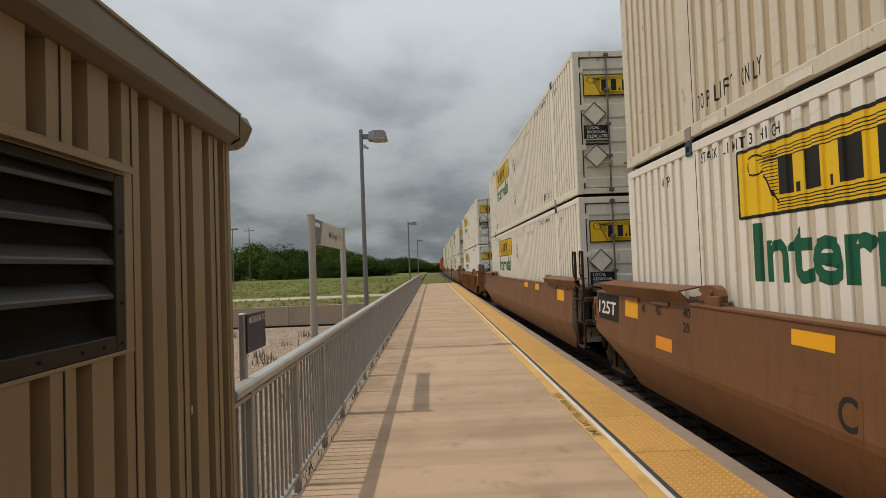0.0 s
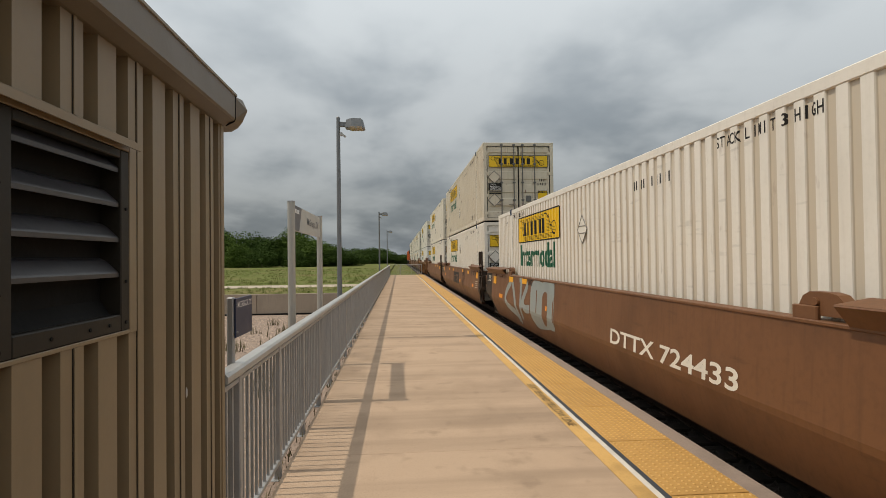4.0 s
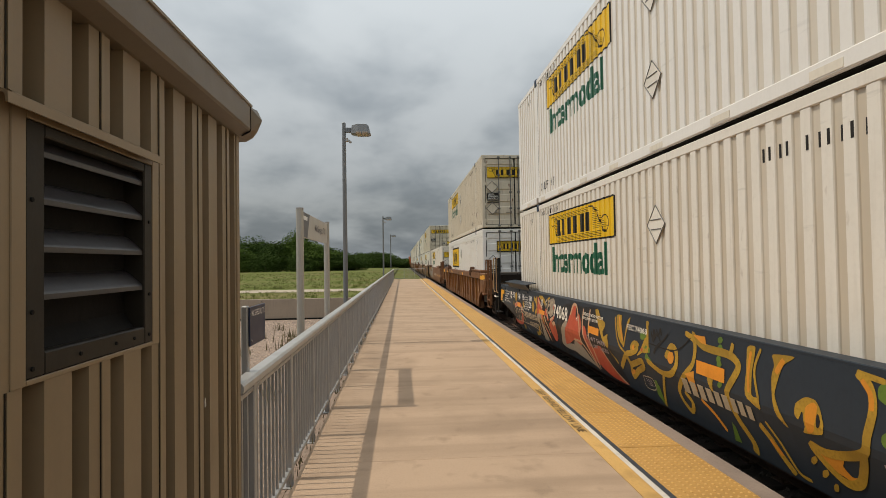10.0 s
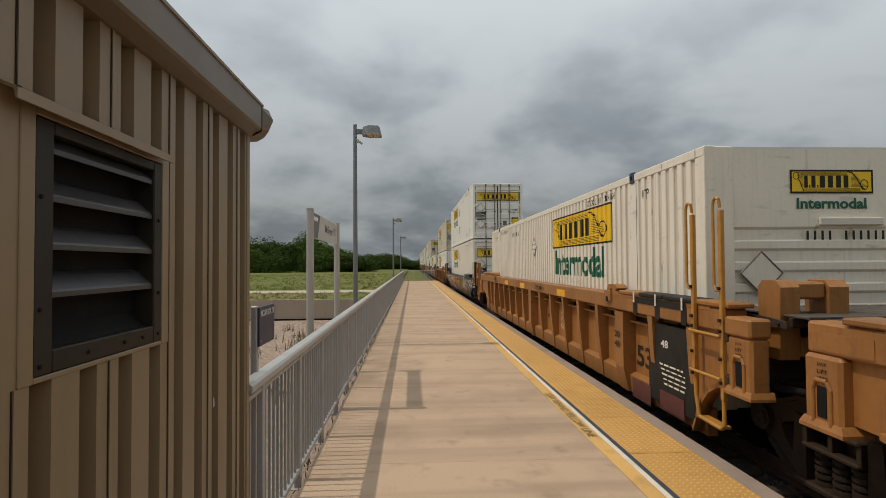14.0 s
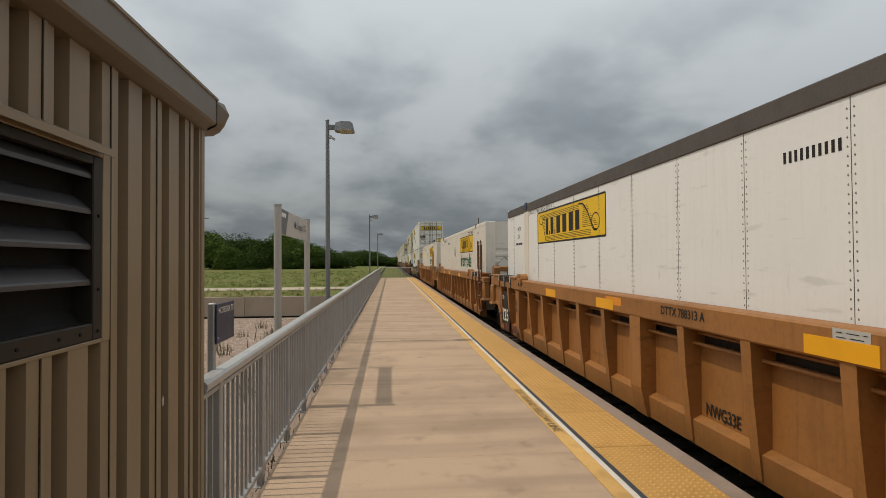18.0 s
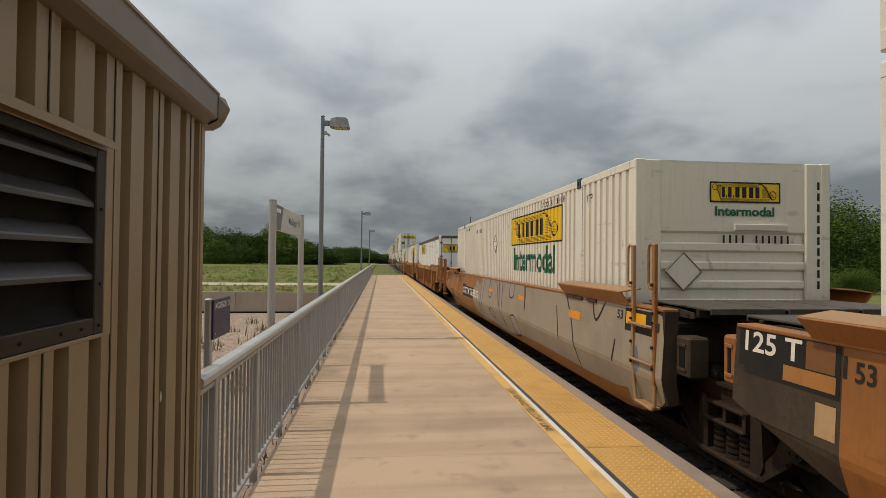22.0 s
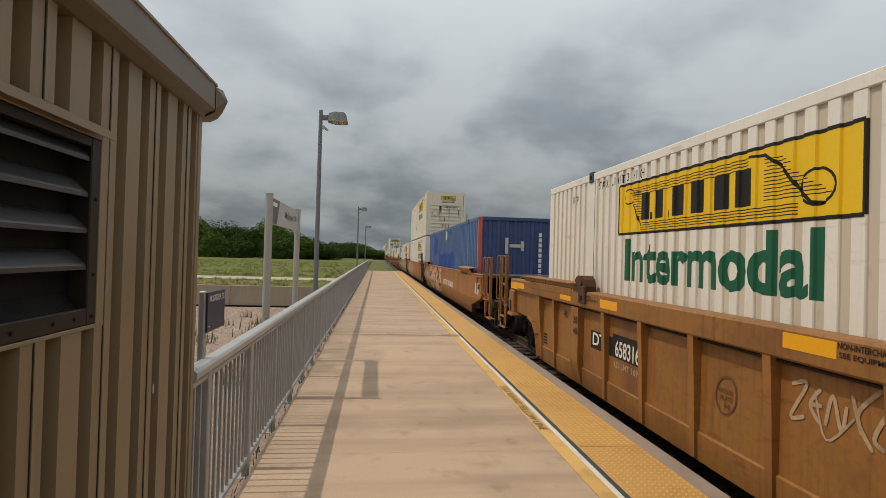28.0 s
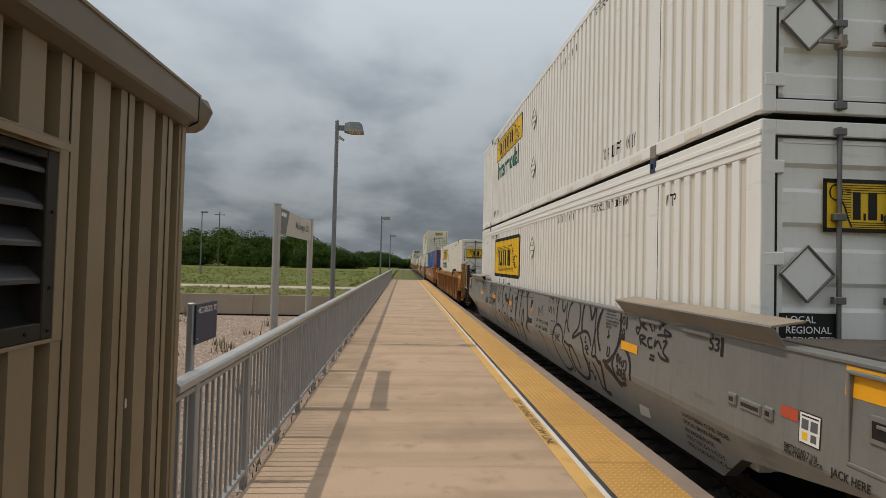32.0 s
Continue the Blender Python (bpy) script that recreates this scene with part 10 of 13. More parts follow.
mark(3, -9.13, -9.63, 0.84, 0.94, 'reflector', 'reflector', 'yellow reflector strip', None, 1)
mark(3, -9.4, -9.62, 0.59, 0.89, 'reflector', 'reflector', 'yellow reflector strip', None, 1)
mark(3, -9.0, -9.35, 0.65, 0.79, 'sign_panel', 'number_board', '', None, 1)
for k, row in enumerate(('CONTAINER GUIDE', 'MUST BE ROTATED', 'FORWARD FOR 96 IN WIDE', 'CONTAINER OR ROTATED', 'BACK FOR ALL TRAILERS', 'AND 102 IN WIDE CONTAINER')):
    for y in (-5.97, 6.66):
        words(3, row, y, y - 0.0195 * len(row) - 0.03, 0.875 - 0.053 * k, 0.91 - 0.053 * k, 'car_letter', None, 5)
mark(3, -4.57, -5.06, 0.61, 0.73, 'reflector_orange', 'reflector', 'yellow reflector strip', None, 6)
words(3, '110', -4.72, -4.82, 0.84, 0.9, 'sign_white', None, 6)
line(3, [(-4.77 + 0.075 * math.cos(a * 0.5236), 0.87 + 0.06 * math.sin(a * 0.5236)) for a in range(13)], 0.014, 'sign_white', None, 6, 'stencil_ring')
line(3, [(4.98 + 0.075 * math.cos(a * 0.5236), 0.88 + 0.06 * math.sin(a * 0.5236)) for a in range(13)], 0.014, 'sign_white', None, 6, 'stencil_ring')
words(3, 'JACK HERE', -9.14, -9.47, 0.51, 0.55, 'sign_white', None, 2)
words(4, '53', 7.99, 7.81, 0.73, 0.84, 'ink', None, 2)
words(4, '45', 6.83, 6.69, 0.73, 0.84, 'ink', None, 2)
words(4, '20', 6.03, 5.86, 0.76, 0.85, 'ink', -1.53, 2)
words(4, '40', 6.02, 5.86, 0.58, 0.68, 'ink', -1.53, 2)
mark(4, 5.7, 4.74, 0.49, 0.75, 'car_black', 'stencil_band', 'black stencil band', None, 1)
words(4, 'DTTX', 5.59, 5.17, 0.55, 0.7, 'car_letter', None, 3)
words(4, '788313', 4.87, 4.25, 0.58, 0.74, 'car_letter', None, 3)
mark(4, 7.61, 7.15, -0.02, 0.16, 'oxide_red', 'jacking_patch', 'dark red jacking patch', -1.4, 1)
mark(4, 6.88, 6.36, -0.05, 0.16, 'oxide_red', 'jacking_patch', 'dark red jacking patch', -1.4, 1)
mark(4, 5.83, 5.59, -0.03, 0.2, 'oxide_red', 'jacking_patch', 'dark red jacking patch', -1.4, 1)
words(4, 'JACK IN THIS AREA', 6.67, 6.38, 0.1, 0.14, 'car_letter', -1.4, 3)
words(4, 'CONTAINER GUIDES MUST BE:', 5.8, 5.33, 1.21, 1.25, 'ink', -1.53, 2)
mark(4, 5.8, 5.03, 1.18, 1.2, 'ink', 'number_mark', '', -1.53, 1)
mark(4, 5.8, 5.06, 1.14, 1.16, 'ink', 'number_mark', '', -1.53, 1)
words(4, 'DTTX 788313 B', -0.73, -1.54, 1.16, 1.25, 'ink', -1.53, 2)
mark(4, -2.33, -2.78, 0.73, 0.75, 'car_letter', 'number_mark', '', None, 1)
mark(4, -2.33, -2.78, 0.71, 0.72, 'car_letter', 'number_mark', '', None, 1)
mark(4, -2.33, -2.78, 0.69, 0.7, 'car_letter', 'number_mark', '', None, 1)
mark(4, -2.33, -2.78, 0.66, 0.67, 'car_letter', 'number_mark', '', None, 1)
mark(4, -2.33, -2.78, 0.64, 0.65, 'car_letter', 'number_mark', '', None, 1)
mark(4, -2.33, -2.78, 0.61, 0.62, 'car_letter', 'number_mark', '', None, 1)
mark(4, -2.33, -2.78, 0.58, 0.6, 'car_letter', 'number_mark', '', None, 1)
mark(4, -2.33, -2.78, 0.56, 0.57, 'car_letter', 'number_mark', '', None, 1)
mark(4, -2.33, -2.78, 0.54, 0.55, 'car_letter', 'number_mark', '', None, 1)
mark(4, -2.33, -2.78, 0.51, 0.52, 'car_letter', 'number_mark', '', None, 1)
mark(4, -2.32, -2.77, 0.48, 0.5, 'car_letter', 'number_mark', '', None, 1)
mark(4, -2.32, -2.77, 0.46, 0.47, 'car_letter', 'number_mark', '', None, 1)
mark(4, -2.32, -2.77, 0.43, 0.45, 'car_letter', 'number_mark', '', None, 1)
mark(4, -2.32, -2.77, 0.41, 0.42, 'car_letter', 'number_mark', '', None, 1)
words(4, 'next load', -1.13, -1.33, 0.55, 0.64, 'ink', None, 2)
line(4, [(-1.42, 0.72), (-1.57, 0.65), (-1.67, 0.55)], 0.05, 'car_black', None, 3, 'logo_stroke')
line(4, [(-1.69, 0.72), (-1.55, 0.63), (-1.43, 0.49)], 0.05, 'car_black', None, 3, 'logo_stroke')
mark(4, -1.52, -1.6, 0.67, 0.72, 'spray_red', 'logo_block', '', None, 3)
mark(4, -1.52, -1.59, 0.5, 0.55, 'spray_red', 'logo_block', '', None, 3)
words(4, '53', -6.30, -6.78, 0.36, 0.64, 'ink', None, 3)
mark(4, -7.0, -8.14, 0.09, 1.03, 'car_black', 'end_plate', 'black stencil plate', -1.48, 1)
words(4, '48', -7.36, -7.55, 0.76, 0.85, 'car_letter', -1.485, 3)
mark(4, -7.32, -7.94, 0.54, 0.58, 'car_letter', 'number_mark', '', -1.485, 3)
mark(4, -7.35, -7.95, 0.49, 0.52, 'car_letter', 'number_mark', '', -1.485, 3)
mark(4, -7.38, -7.96, 0.43, 0.47, 'car_letter', 'number_mark', '', -1.485, 3)
mark(4, -7.41, -7.97, 0.38, 0.41, 'car_letter', 'number_mark', '', -1.485, 3)
mark(4, -7.43, -7.98, 0.32, 0.36, 'car_letter', 'number_mark', '', -1.485, 3)
mark(4, -6.47, -7.05, -0.03, 0.22, 'oxide_red', 'jacking_patch', 'dark red jacking patch', -1.485, 2)
mark(4, -7.31, -7.92, 0.03, 0.25, 'oxide_red', 'jacking_patch', 'dark red jacking patch', -1.485, 2)
words(4, '20', -5.94, -6.14, 0.71, 0.8, 'ink', -1.53, 2)
words(4, '40', -5.94, -6.13, 0.57, 0.66, 'ink', -1.53, 2)
mark(6, 8.2, 7.07, 0.17, 1.0, 'car_black', 'end_plate', 'black stencil plate', -1.48, 1)
words(6, '125', 7.85, 7.21, 0.26, 0.56, 'car_letter', -1.485, 3)
words(6, '53', 7.89, 7.7, 0.79, 0.89, 'car_letter', -1.485, 3)
words(6, '45', 7.02, 6.84, 0.75, 0.85, 'ink', None, 2)
words(6, '20', 6.19, 6.03, 0.76, 0.86, 'ink', -1.53, 2)
words(6, '40', 6.18, 6.02, 0.6, 0.7, 'ink', -1.53, 2)
words(6, 'IL 53\' 1"', 5.74, 5.35, 0.45, 0.53, 'ink', None, 2)
words(6, 'IW 8\' 9"', 5.72, 5.33, 0.3, 0.38, 'ink', None, 2)
words(6, 'CONTAINER GUIDES MUST BE:', 5.94, 5.43, 1.24, 1.27, 'ink', -1.53, 2)
mark(6, 5.94, 5.17, 1.19, 1.2, 'ink', 'number_mark', '', -1.53, 1)
mark(6, 7.62, 7.09, 0.03, 0.21, 'oxide_red', 'jacking_patch', 'dark red jacking patch', -1.49, 2)
mark(6, 6.68, 6.13, 0.08, 0.25, 'oxide_red', 'jacking_patch', 'dark red jacking patch', -1.49, 2)
words(6, 'DTTX 788313 A', -0.66, -1.48, 1.19, 1.28, 'ink', -1.53, 2)
words(6, 'NWG33E', -1.17, -1.7, 0.28, 0.4, 'ink', None, 2)
mark(6, -2.95, -3.24, 1.2, 1.32, 'sign_panel', 'notice', 'white stencilled notice', -1.53, 1)
mark(6, -2.98, -3.22, 1.29, 1.3, 'ink', 'number_mark', '', -1.53, 3)
mark(6, -2.98, -3.22, 1.26, 1.27, 'ink', 'number_mark', '', -1.53, 3)
mark(6, -2.98, -3.22, 1.24, 1.25, 'ink', 'number_mark', '', -1.53, 3)
mark(6, -2.98, -3.22, 1.21, 1.22, 'ink', 'number_mark', '', -1.53, 3)
mark(6, 0.86, 0.36, 1.19, 1.29, 'reflector_orange', 'reflector', 'faded orange reflector', -1.53, 1)
words(6, '53', -6.26, -6.74, 0.32, 0.63, 'ink', None, 3)
words(6, '48', -7.11, -7.3, 0.76, 0.86, 'ink', None, 2)
mark(6, -7.1, -7.48, 0.29, 0.57, 'car_black', 'notice', '', None, 1)
mark(6, -8.42, -8.56, 0.54, 0.69, 'car_sand', 'label_plate', 'small white label', -1.48, 1)
for k, w in enumerate(('JACK', 'LIFT', 'HERE')):
    words(6, w, -9.51, -9.61, 1.02 - 0.05 * k, 1.05 - 0.05 * k, 'ink', -1.561, 2)
    words(4, w, -9.05, -9.15, 1.02 - 0.05 * k, 1.05 - 0.05 * k, 'ink', -1.561, 2)
    words(5, w, 9.13, 9.03, 1.02 - 0.05 * k, 1.05 - 0.05 * k, 'ink', -1.561, 2)
for k, w in enumerate(('CHAIN', 'TRUCK', 'HERE')):
    words(6, w, -9.86, -9.97, 0.79 - 0.045 * k, 0.82 - 0.045 * k, 'ink', -1.461, 2)
for k, w in enumerate(('SPRG 7 OC D5', '2 B-423 2 B-43', 'SPECIAL BRAKE BEAM', 'SEE BADGE PLATE', '2 INCH TREAD COND.')):
    words(6, w, -8.82 - 0.02 * k, -9.26, 0.92 - 0.06 * k, 0.955 - 0.06 * k, 'ink', -1.478, 2)
words(5, '53', 10.29, 10.04, 0.68, 0.77, 'ink', None, 2)
words(7, '53', 8.11, 7.31, 0.24, 0.6, 'ink', None, 2)
words(7, '53', 8.0, 7.87, 1.07, 1.19, 'ink', None, 2)
words(7, '48', 7.25, 7.08, 1.09, 1.19, 'ink', None, 2)
words(7, '45', 6.79, 6.63, 1.08, 1.18, 'ink', None, 2)
words(7, '40', 6.03, 5.85, 1.1, 1.19, 'ink', None, 2)
words(7, '20', 6.0, 5.85, 0.94, 1.03, 'ink', None, 2)
mark(7, 9.14, 8.31, 1.13, 1.16, 'ink', 'number_mark', '', None, 1)
mark(7, 9.14, 8.31, 1.06, 1.08, 'ink', 'number_mark', '', None, 1)
mark(7, 9.14, 8.31, 0.99, 1.01, 'ink', 'number_mark', '', None, 1)
mark(7, 9.14, 8.31, 0.92, 0.94, 'ink', 'number_mark', '', None, 1)
mark(7, 9.15, 8.31, 0.84, 0.87, 'ink', 'number_mark', '', None, 1)
mark(7, 4.87, 4.16, 0.58, 0.92, 'car_black', 'stencil_band', 'black stencil band', None, 1)
fill(7, [(6.6, 0.51), (6.52, 0.55), (6.35, 0.54), (5.94, 0.38), (5.95, 0.31), (6.02, 0.29)], 'car_weld', None, 3, 'weld_patch')
line(7, [(6.6, 0.51), (6.56, 0.53), (6.52, 0.55), (6.43, 0.54), (6.35, 0.54), (6.14, 0.46), (5.94, 0.38), (5.95, 0.34), (5.95, 0.31), (5.99, 0.3), (6.02, 0.29), (6.29, 0.4), (6.6, 0.51)], 0.014, 'weld_edge', None, 4, 'weld_bead')
fill(7, [(5.81, 0.37), (5.58, 0.54), (5.31, 0.53), (5.32, 0.49), (5.57, 0.32), (5.79, 0.32)], 'car_weld', None, 3, 'weld_patch')
line(7, [(5.81, 0.37), (5.69, 0.46), (5.58, 0.54), (5.44, 0.54), (5.31, 0.53), (5.32, 0.51), (5.32, 0.49), (5.45, 0.41), (5.57, 0.32), (5.68, 0.32), (5.79, 0.32), (5.8, 0.35), (5.81, 0.37)], 0.014, 'weld_edge', None, 4, 'weld_bead')
mark(7, 8.09, 8.06, 1.04, 1.19, 'ink', 'stencil_bar', '', None, 1)
mark(7, 7.29, 7.27, 1.03, 1.19, 'ink', 'stencil_bar', '', None, 1)
mark(7, 6.83, 6.8, 1.05, 1.2, 'ink', 'stencil_bar', '', None, 1)
mark(7, 6.05, 6.03, 1.04, 1.19, 'ink', 'stencil_bar', '', None, 1)
mark(7, 5.99, 5.84, 1.05, 1.06, 'ink', 'stencil_bar', '', None, 1)
words(7, 'CONTAINER GUIDE', 5.72, 5.35, 1.17, 1.2, 'ink', None, 2)
words(7, 'MUST BE ROTATED', 5.72, 5.34, 1.12, 1.15, 'ink', None, 2)
words(7, 'FORWARD FOR 96" WIDE', 5.72, 5.24, 1.08, 1.11, 'ink', None, 2)
words(7, 'CONTAINER OR ROTATED', 5.72, 5.23, 1.04, 1.07, 'ink', None, 2)
words(7, 'BACK FOR 102" WIDE', 5.72, 5.29, 1.0, 1.03, 'ink', None, 2)
words(7, 'CONTAINER', 5.72, 5.5, 0.95, 0.98, 'ink', None, 2)
line(7, [(5.95, 0.77), (5.96, 0.73), (5.98, 0.7), (6.02, 0.68), (6.06, 0.68), (6.08, 0.7), (6.09, 0.74), (6.08, 0.78), (6.05, 0.81), (6.02, 0.82), (5.98, 0.82), (5.96, 0.8), (5.95, 0.77)], 0.016, 'ink', None, 2, 'round_stencil')
words(7, '110', 6.07, 5.97, 0.71, 0.77, 'ink', None, 2)
line(7, [(4.91, 1.27), (4.76, 1.27), (4.63, 1.27), (4.63, 1.21), (4.63, 1.15), (4.77, 1.14), (4.92, 1.14), (4.91, 1.2), (4.91, 1.27)], 0.016, 'ink', None, 2, 'stencil_line')
words(7, 'REMOVE ALL DEBRIS', 4.9, 4.64, 1.24, 1.26, 'ink', None, 2)
words(7, 'FROM WELL-FLOOR', 4.89, 4.64, 1.21, 1.23, 'ink', None, 2)
words(7, 'BEFORE LOADING', 4.88, 4.65, 1.18, 1.2, 'ink', None, 2)
words(7, 'CONTAINERS', 4.85, 4.69, 1.15, 1.17, 'ink', None, 2)
words(7, 'CONTROLLED INTERCHANGE CAR', 7.26, 6.32, 0.29, 0.33, 'ink', None, 2)
words(7, 'SEE EQUIPMENT REGISTER', 7.22, 6.47, 0.25, 0.28, 'ink', None, 2)
mark(7, 7.39, 7.05, 1.25, 1.33, 'weld_edge', 'guide_hinge', '', None, 3)
mark(7, 6.85, 6.18, 1.25, 1.33, 'weld_edge', 'guide_hinge', '', None, 3)
mark(7, 6.59, 6.22, 0.89, 1.01, 'reflector_faded', 'reflector', '', None, 3)
line(7, [(5.29, 1.01), (5.28, 0.81)], 0.012, 'weld_edge', None, 3, 'stain_run')
line(7, [(5.19, 0.97), (5.16, 0.6)], 0.012, 'weld_edge', None, 3, 'stain_run')
line(7, [(5.64, 0.88), (5.64, 0.56)], 0.012, 'weld_edge', None, 3, 'stain_run')
line(7, [(4.63, 0.57), (4.56, 0.35)], 0.012, 'weld_edge', None, 3, 'stain_run')
line(7, [(5.48, 0.79), (5.47, 0.56)], 0.012, 'weld_edge', None, 3, 'stain_run')
line(7, [(7.81, 1.24), (7.73, 1.07), (7.86, 1.0), (7.65, 0.97), (7.57, 0.89), (7.73, 0.78), (7.68, 0.68)], 0.014, 'spray_silver', None, 3, 'graffiti')
line(7, [(7.65, 1.25), (7.49, 1.21), (7.57, 1.12), (7.38, 1.17)], 0.014, 'spray_silver', None, 3, 'graffiti')
line(7, [(7.46, 1.1), (7.52, 0.95), (7.38, 0.92), (7.5, 0.83), (7.46, 0.65), (7.33, 0.81)], 0.014, 'spray_silver', None, 3, 'graffiti')
line(7, [(8.94, 0.85), (8.77, 0.79), (8.85, 0.7), (8.67, 0.81)], 0.014, 'spray_silver', None, 3, 'graffiti')
mark(7, 4.85, 1.66, 0.53, 0.87, 'car_black', 'stencil_band', 'black stencil band', None, 1)
words(7, 'DTTX 765832', 4.71, 1.76, 0.61, 0.83, 'car_letter', None, 3)
fill(7, [(1.16, 1.32), (-1.34, 1.31), (-2.88, 1.33), (-3.64, 1.33), (-3.63, 0.42), (-2.57, 0.14), (-1.34, 0.07), (-0.02, 0.14), (1.39, 0.13)], 'car_taupe', None, 1, 'graffiti')
fill(7, [(1.12, 1.28), (0.82, 1.3), (1.25, 0.32), (1.44, 0.35)], 'spray_lilac', None, 2, 'graffiti')
line(7, [(1.12, 1.28), (0.82, 1.3), (1.25, 0.32), (1.44, 0.35), (1.12, 1.28)], 0.035, 'spray_black', None, 3, 'graffiti')
fill(7, [(-0.78, 1.29), (-1.12, 1.29), (-1.15, 0.64)], 'spray_lilac', None, 2, 'graffiti')
line(7, [(-0.78, 1.29), (-1.12, 1.29), (-1.15, 0.64), (-0.78, 1.29)], 0.035, 'spray_black', None, 3, 'graffiti')
fill(7, [(-1.19, 1.3), (-1.5, 1.3), (-1.49, 0.54), (-1.66, 0.19), (-1.23, 0.65)], 'spray_lilac', None, 2, 'graffiti')
line(7, [(-1.19, 1.3), (-1.5, 1.3), (-1.49, 0.54), (-1.66, 0.19), (-1.23, 0.65), (-1.19, 1.3)], 0.035, 'spray_black', None, 3, 'graffiti')
fill(7, [(0.18, 0.41), (-0.21, 0.51), (-0.55, 0.33), (-0.33, 0.28)], 'spray_lilac', None, 2, 'graffiti')
line(7, [(0.18, 0.41), (-0.21, 0.51), (-0.55, 0.33), (-0.33, 0.28), (0.18, 0.41)], 0.035, 'spray_black', None, 3, 'graffiti')
fill(7, [(0.01, 1.26), (-0.21, 0.85), (0.14, 0.8)], 'spray_lilac', None, 2, 'graffiti')
line(7, [(0.01, 1.26), (-0.21, 0.85), (0.14, 0.8), (0.01, 1.26)], 0.035, 'spray_black', None, 3, 'graffiti')
fill(7, [(-2.31, 1.3), (-2.61, 1.31), (-2.65, 0.98), (-2.27, 0.95)], 'spray_lilac', None, 2, 'graffiti')
line(7, [(-2.31, 1.3), (-2.61, 1.31), (-2.65, 0.98), (-2.27, 0.95), (-2.31, 1.3)], 0.035, 'spray_black', None, 3, 'graffiti')
fill(7, [(-2.36, 0.52), (-2.82, 0.55), (-3.03, 0.21), (-2.57, 0.15)], 'spray_lilac', None, 2, 'graffiti')
line(7, [(-2.36, 0.52), (-2.82, 0.55), (-3.03, 0.21), (-2.57, 0.15), (-2.36, 0.52)], 0.035, 'spray_black', None, 3, 'graffiti')
fill(7, [(-3.55, 1.28), (-3.64, 1.2), (-3.63, 0.75)], 'spray_lilac', None, 2, 'graffiti')
line(7, [(-3.55, 1.28), (-3.64, 1.2), (-3.63, 0.75), (-3.55, 1.28)], 0.035, 'spray_black', None, 3, 'graffiti')
line(7, [(-0.81, 1.29), (-1.14, 0.75)], 0.05, 'spray_gold', None, 3, 'graffiti')
line(7, [(-2.41, 0.51), (-2.67, 0.15)], 0.05, 'spray_gold', None, 3, 'graffiti')
mark(7, 0.13, -0.35, 0.92, 1.01, 'reflector_orange', 'reflector', 'faded orange reflector', None, 5)
mark(7, -3.09, -3.55, 0.94, 1.03, 'reflector_orange', 'reflector', 'faded orange reflector', None, 5)
fill(7, [(2.2, 1.05), (1.95, 1.16), (1.76, 1.04), (1.98, 0.91)], 'spray_silver', None, 1, 'graffiti')
line(7, [(2.11, 0.52), (1.78, 0.22), (1.58, 0.51), (1.48, 0.15)], 0.03, 'spray_black', None, 2, 'graffiti')
words(7, '2 INCH TREAD COND. SHOES', 9.42, 8.59, 1.16, 1.21, 'ink', None, 2)
words(7, 'BRAKE BEAMS SEE BADGE PLATE', 9.42, 8.43, 1.08, 1.13, 'ink', None, 2)
words(7, 'SPRG 7 OC D-5', 9.42, 8.99, 1.0, 1.05, 'ink', None, 2)
words(7, 'SPRG 2 OC B-432 2 IC B-433', 9.42, 8.6, 0.92, 0.97, 'ink', None, 2)
words(7, 'JACK HERE', 9.79, 9.48, 0.59, 0.63, 'ink', None, 2)
mark(7, 9.42, 9.25, 0.69, 0.9, 'sign_panel', 'label_plate', 'small white label', None, 1)
line(7, [(9.13, 0.89), (9.17, 0.8), (9.11, 0.81)], 0.014, 'spray_white', None, 2, 'graffiti')
line(7, [(9.09, 0.91), (9.08, 0.81), (9.02, 0.88), (9.01, 0.82)], 0.014, 'spray_white', None, 2, 'graffiti')
line(7, [(9.0, 0.88), (8.96, 0.84), (8.91, 0.91)], 0.014, 'spray_white', None, 2, 'graffiti')
line(7, [(8.88, 0.87), (8.85, 0.92), (8.83, 0.84), (8.89, 0.83)], 0.014, 'spray_white', None, 2, 'graffiti')
line(7, [(9.11, 0.75), (9.04, 0.72), (8.96, 0.75)], 0.014, 'spray_white', None, 2, 'graffiti')
fill(7, [(-5.51, 1.21), (-8.45, 1.31), (-8.37, 0.5), (-7.49, 0.36), (-5.53, 0.36)], 'car_taupe', None, 1, 'graffiti')
line(7, [(-6.09, 1.28), (-6.36, 0.94), (-6.52, 0.62), (-6.62, 0.21)], 0.04, 'spray_black', None, 3, 'graffiti')
line(7, [(-7.21, 1.29), (-7.38, 0.97), (-7.73, 1.31)], 0.04, 'spray_black', None, 3, 'graffiti')
line(7, [(-5.67, 1.03), (-5.83, 0.5)], 0.04, 'spray_black', None, 3, 'graffiti')
line(7, [(-8.02, 0.81), (-7.94, 0.52)], 0.04, 'spray_black', None, 3, 'graffiti')
mark(7, -6.31, -6.8, 0.9, 1.02, 'reflector_orange', 'reflector', 'faded orange reflector', None, 5)
words(7, '53', -8.05, -8.21, 1.07, 1.18, 'ink', None, 4)
mark(8, 9.14, 8.14, 0.9, 1.3, 'car_black', 'end_plate', 'black stencil plate', None, 1)
words(8, '125 T', 9.07, 8.47, 1.075, 1.235, 'car_letter', None, 3)
mark(8, 8.43, 8.18, 1.05, 1.26, 'car_rust', 'reflector', 'faded brown reflector panel', None, 3)
mark(8, 8.12, 8.09, 1.05, 1.19, 'ink', 'stencil_bar', '', None, 2)
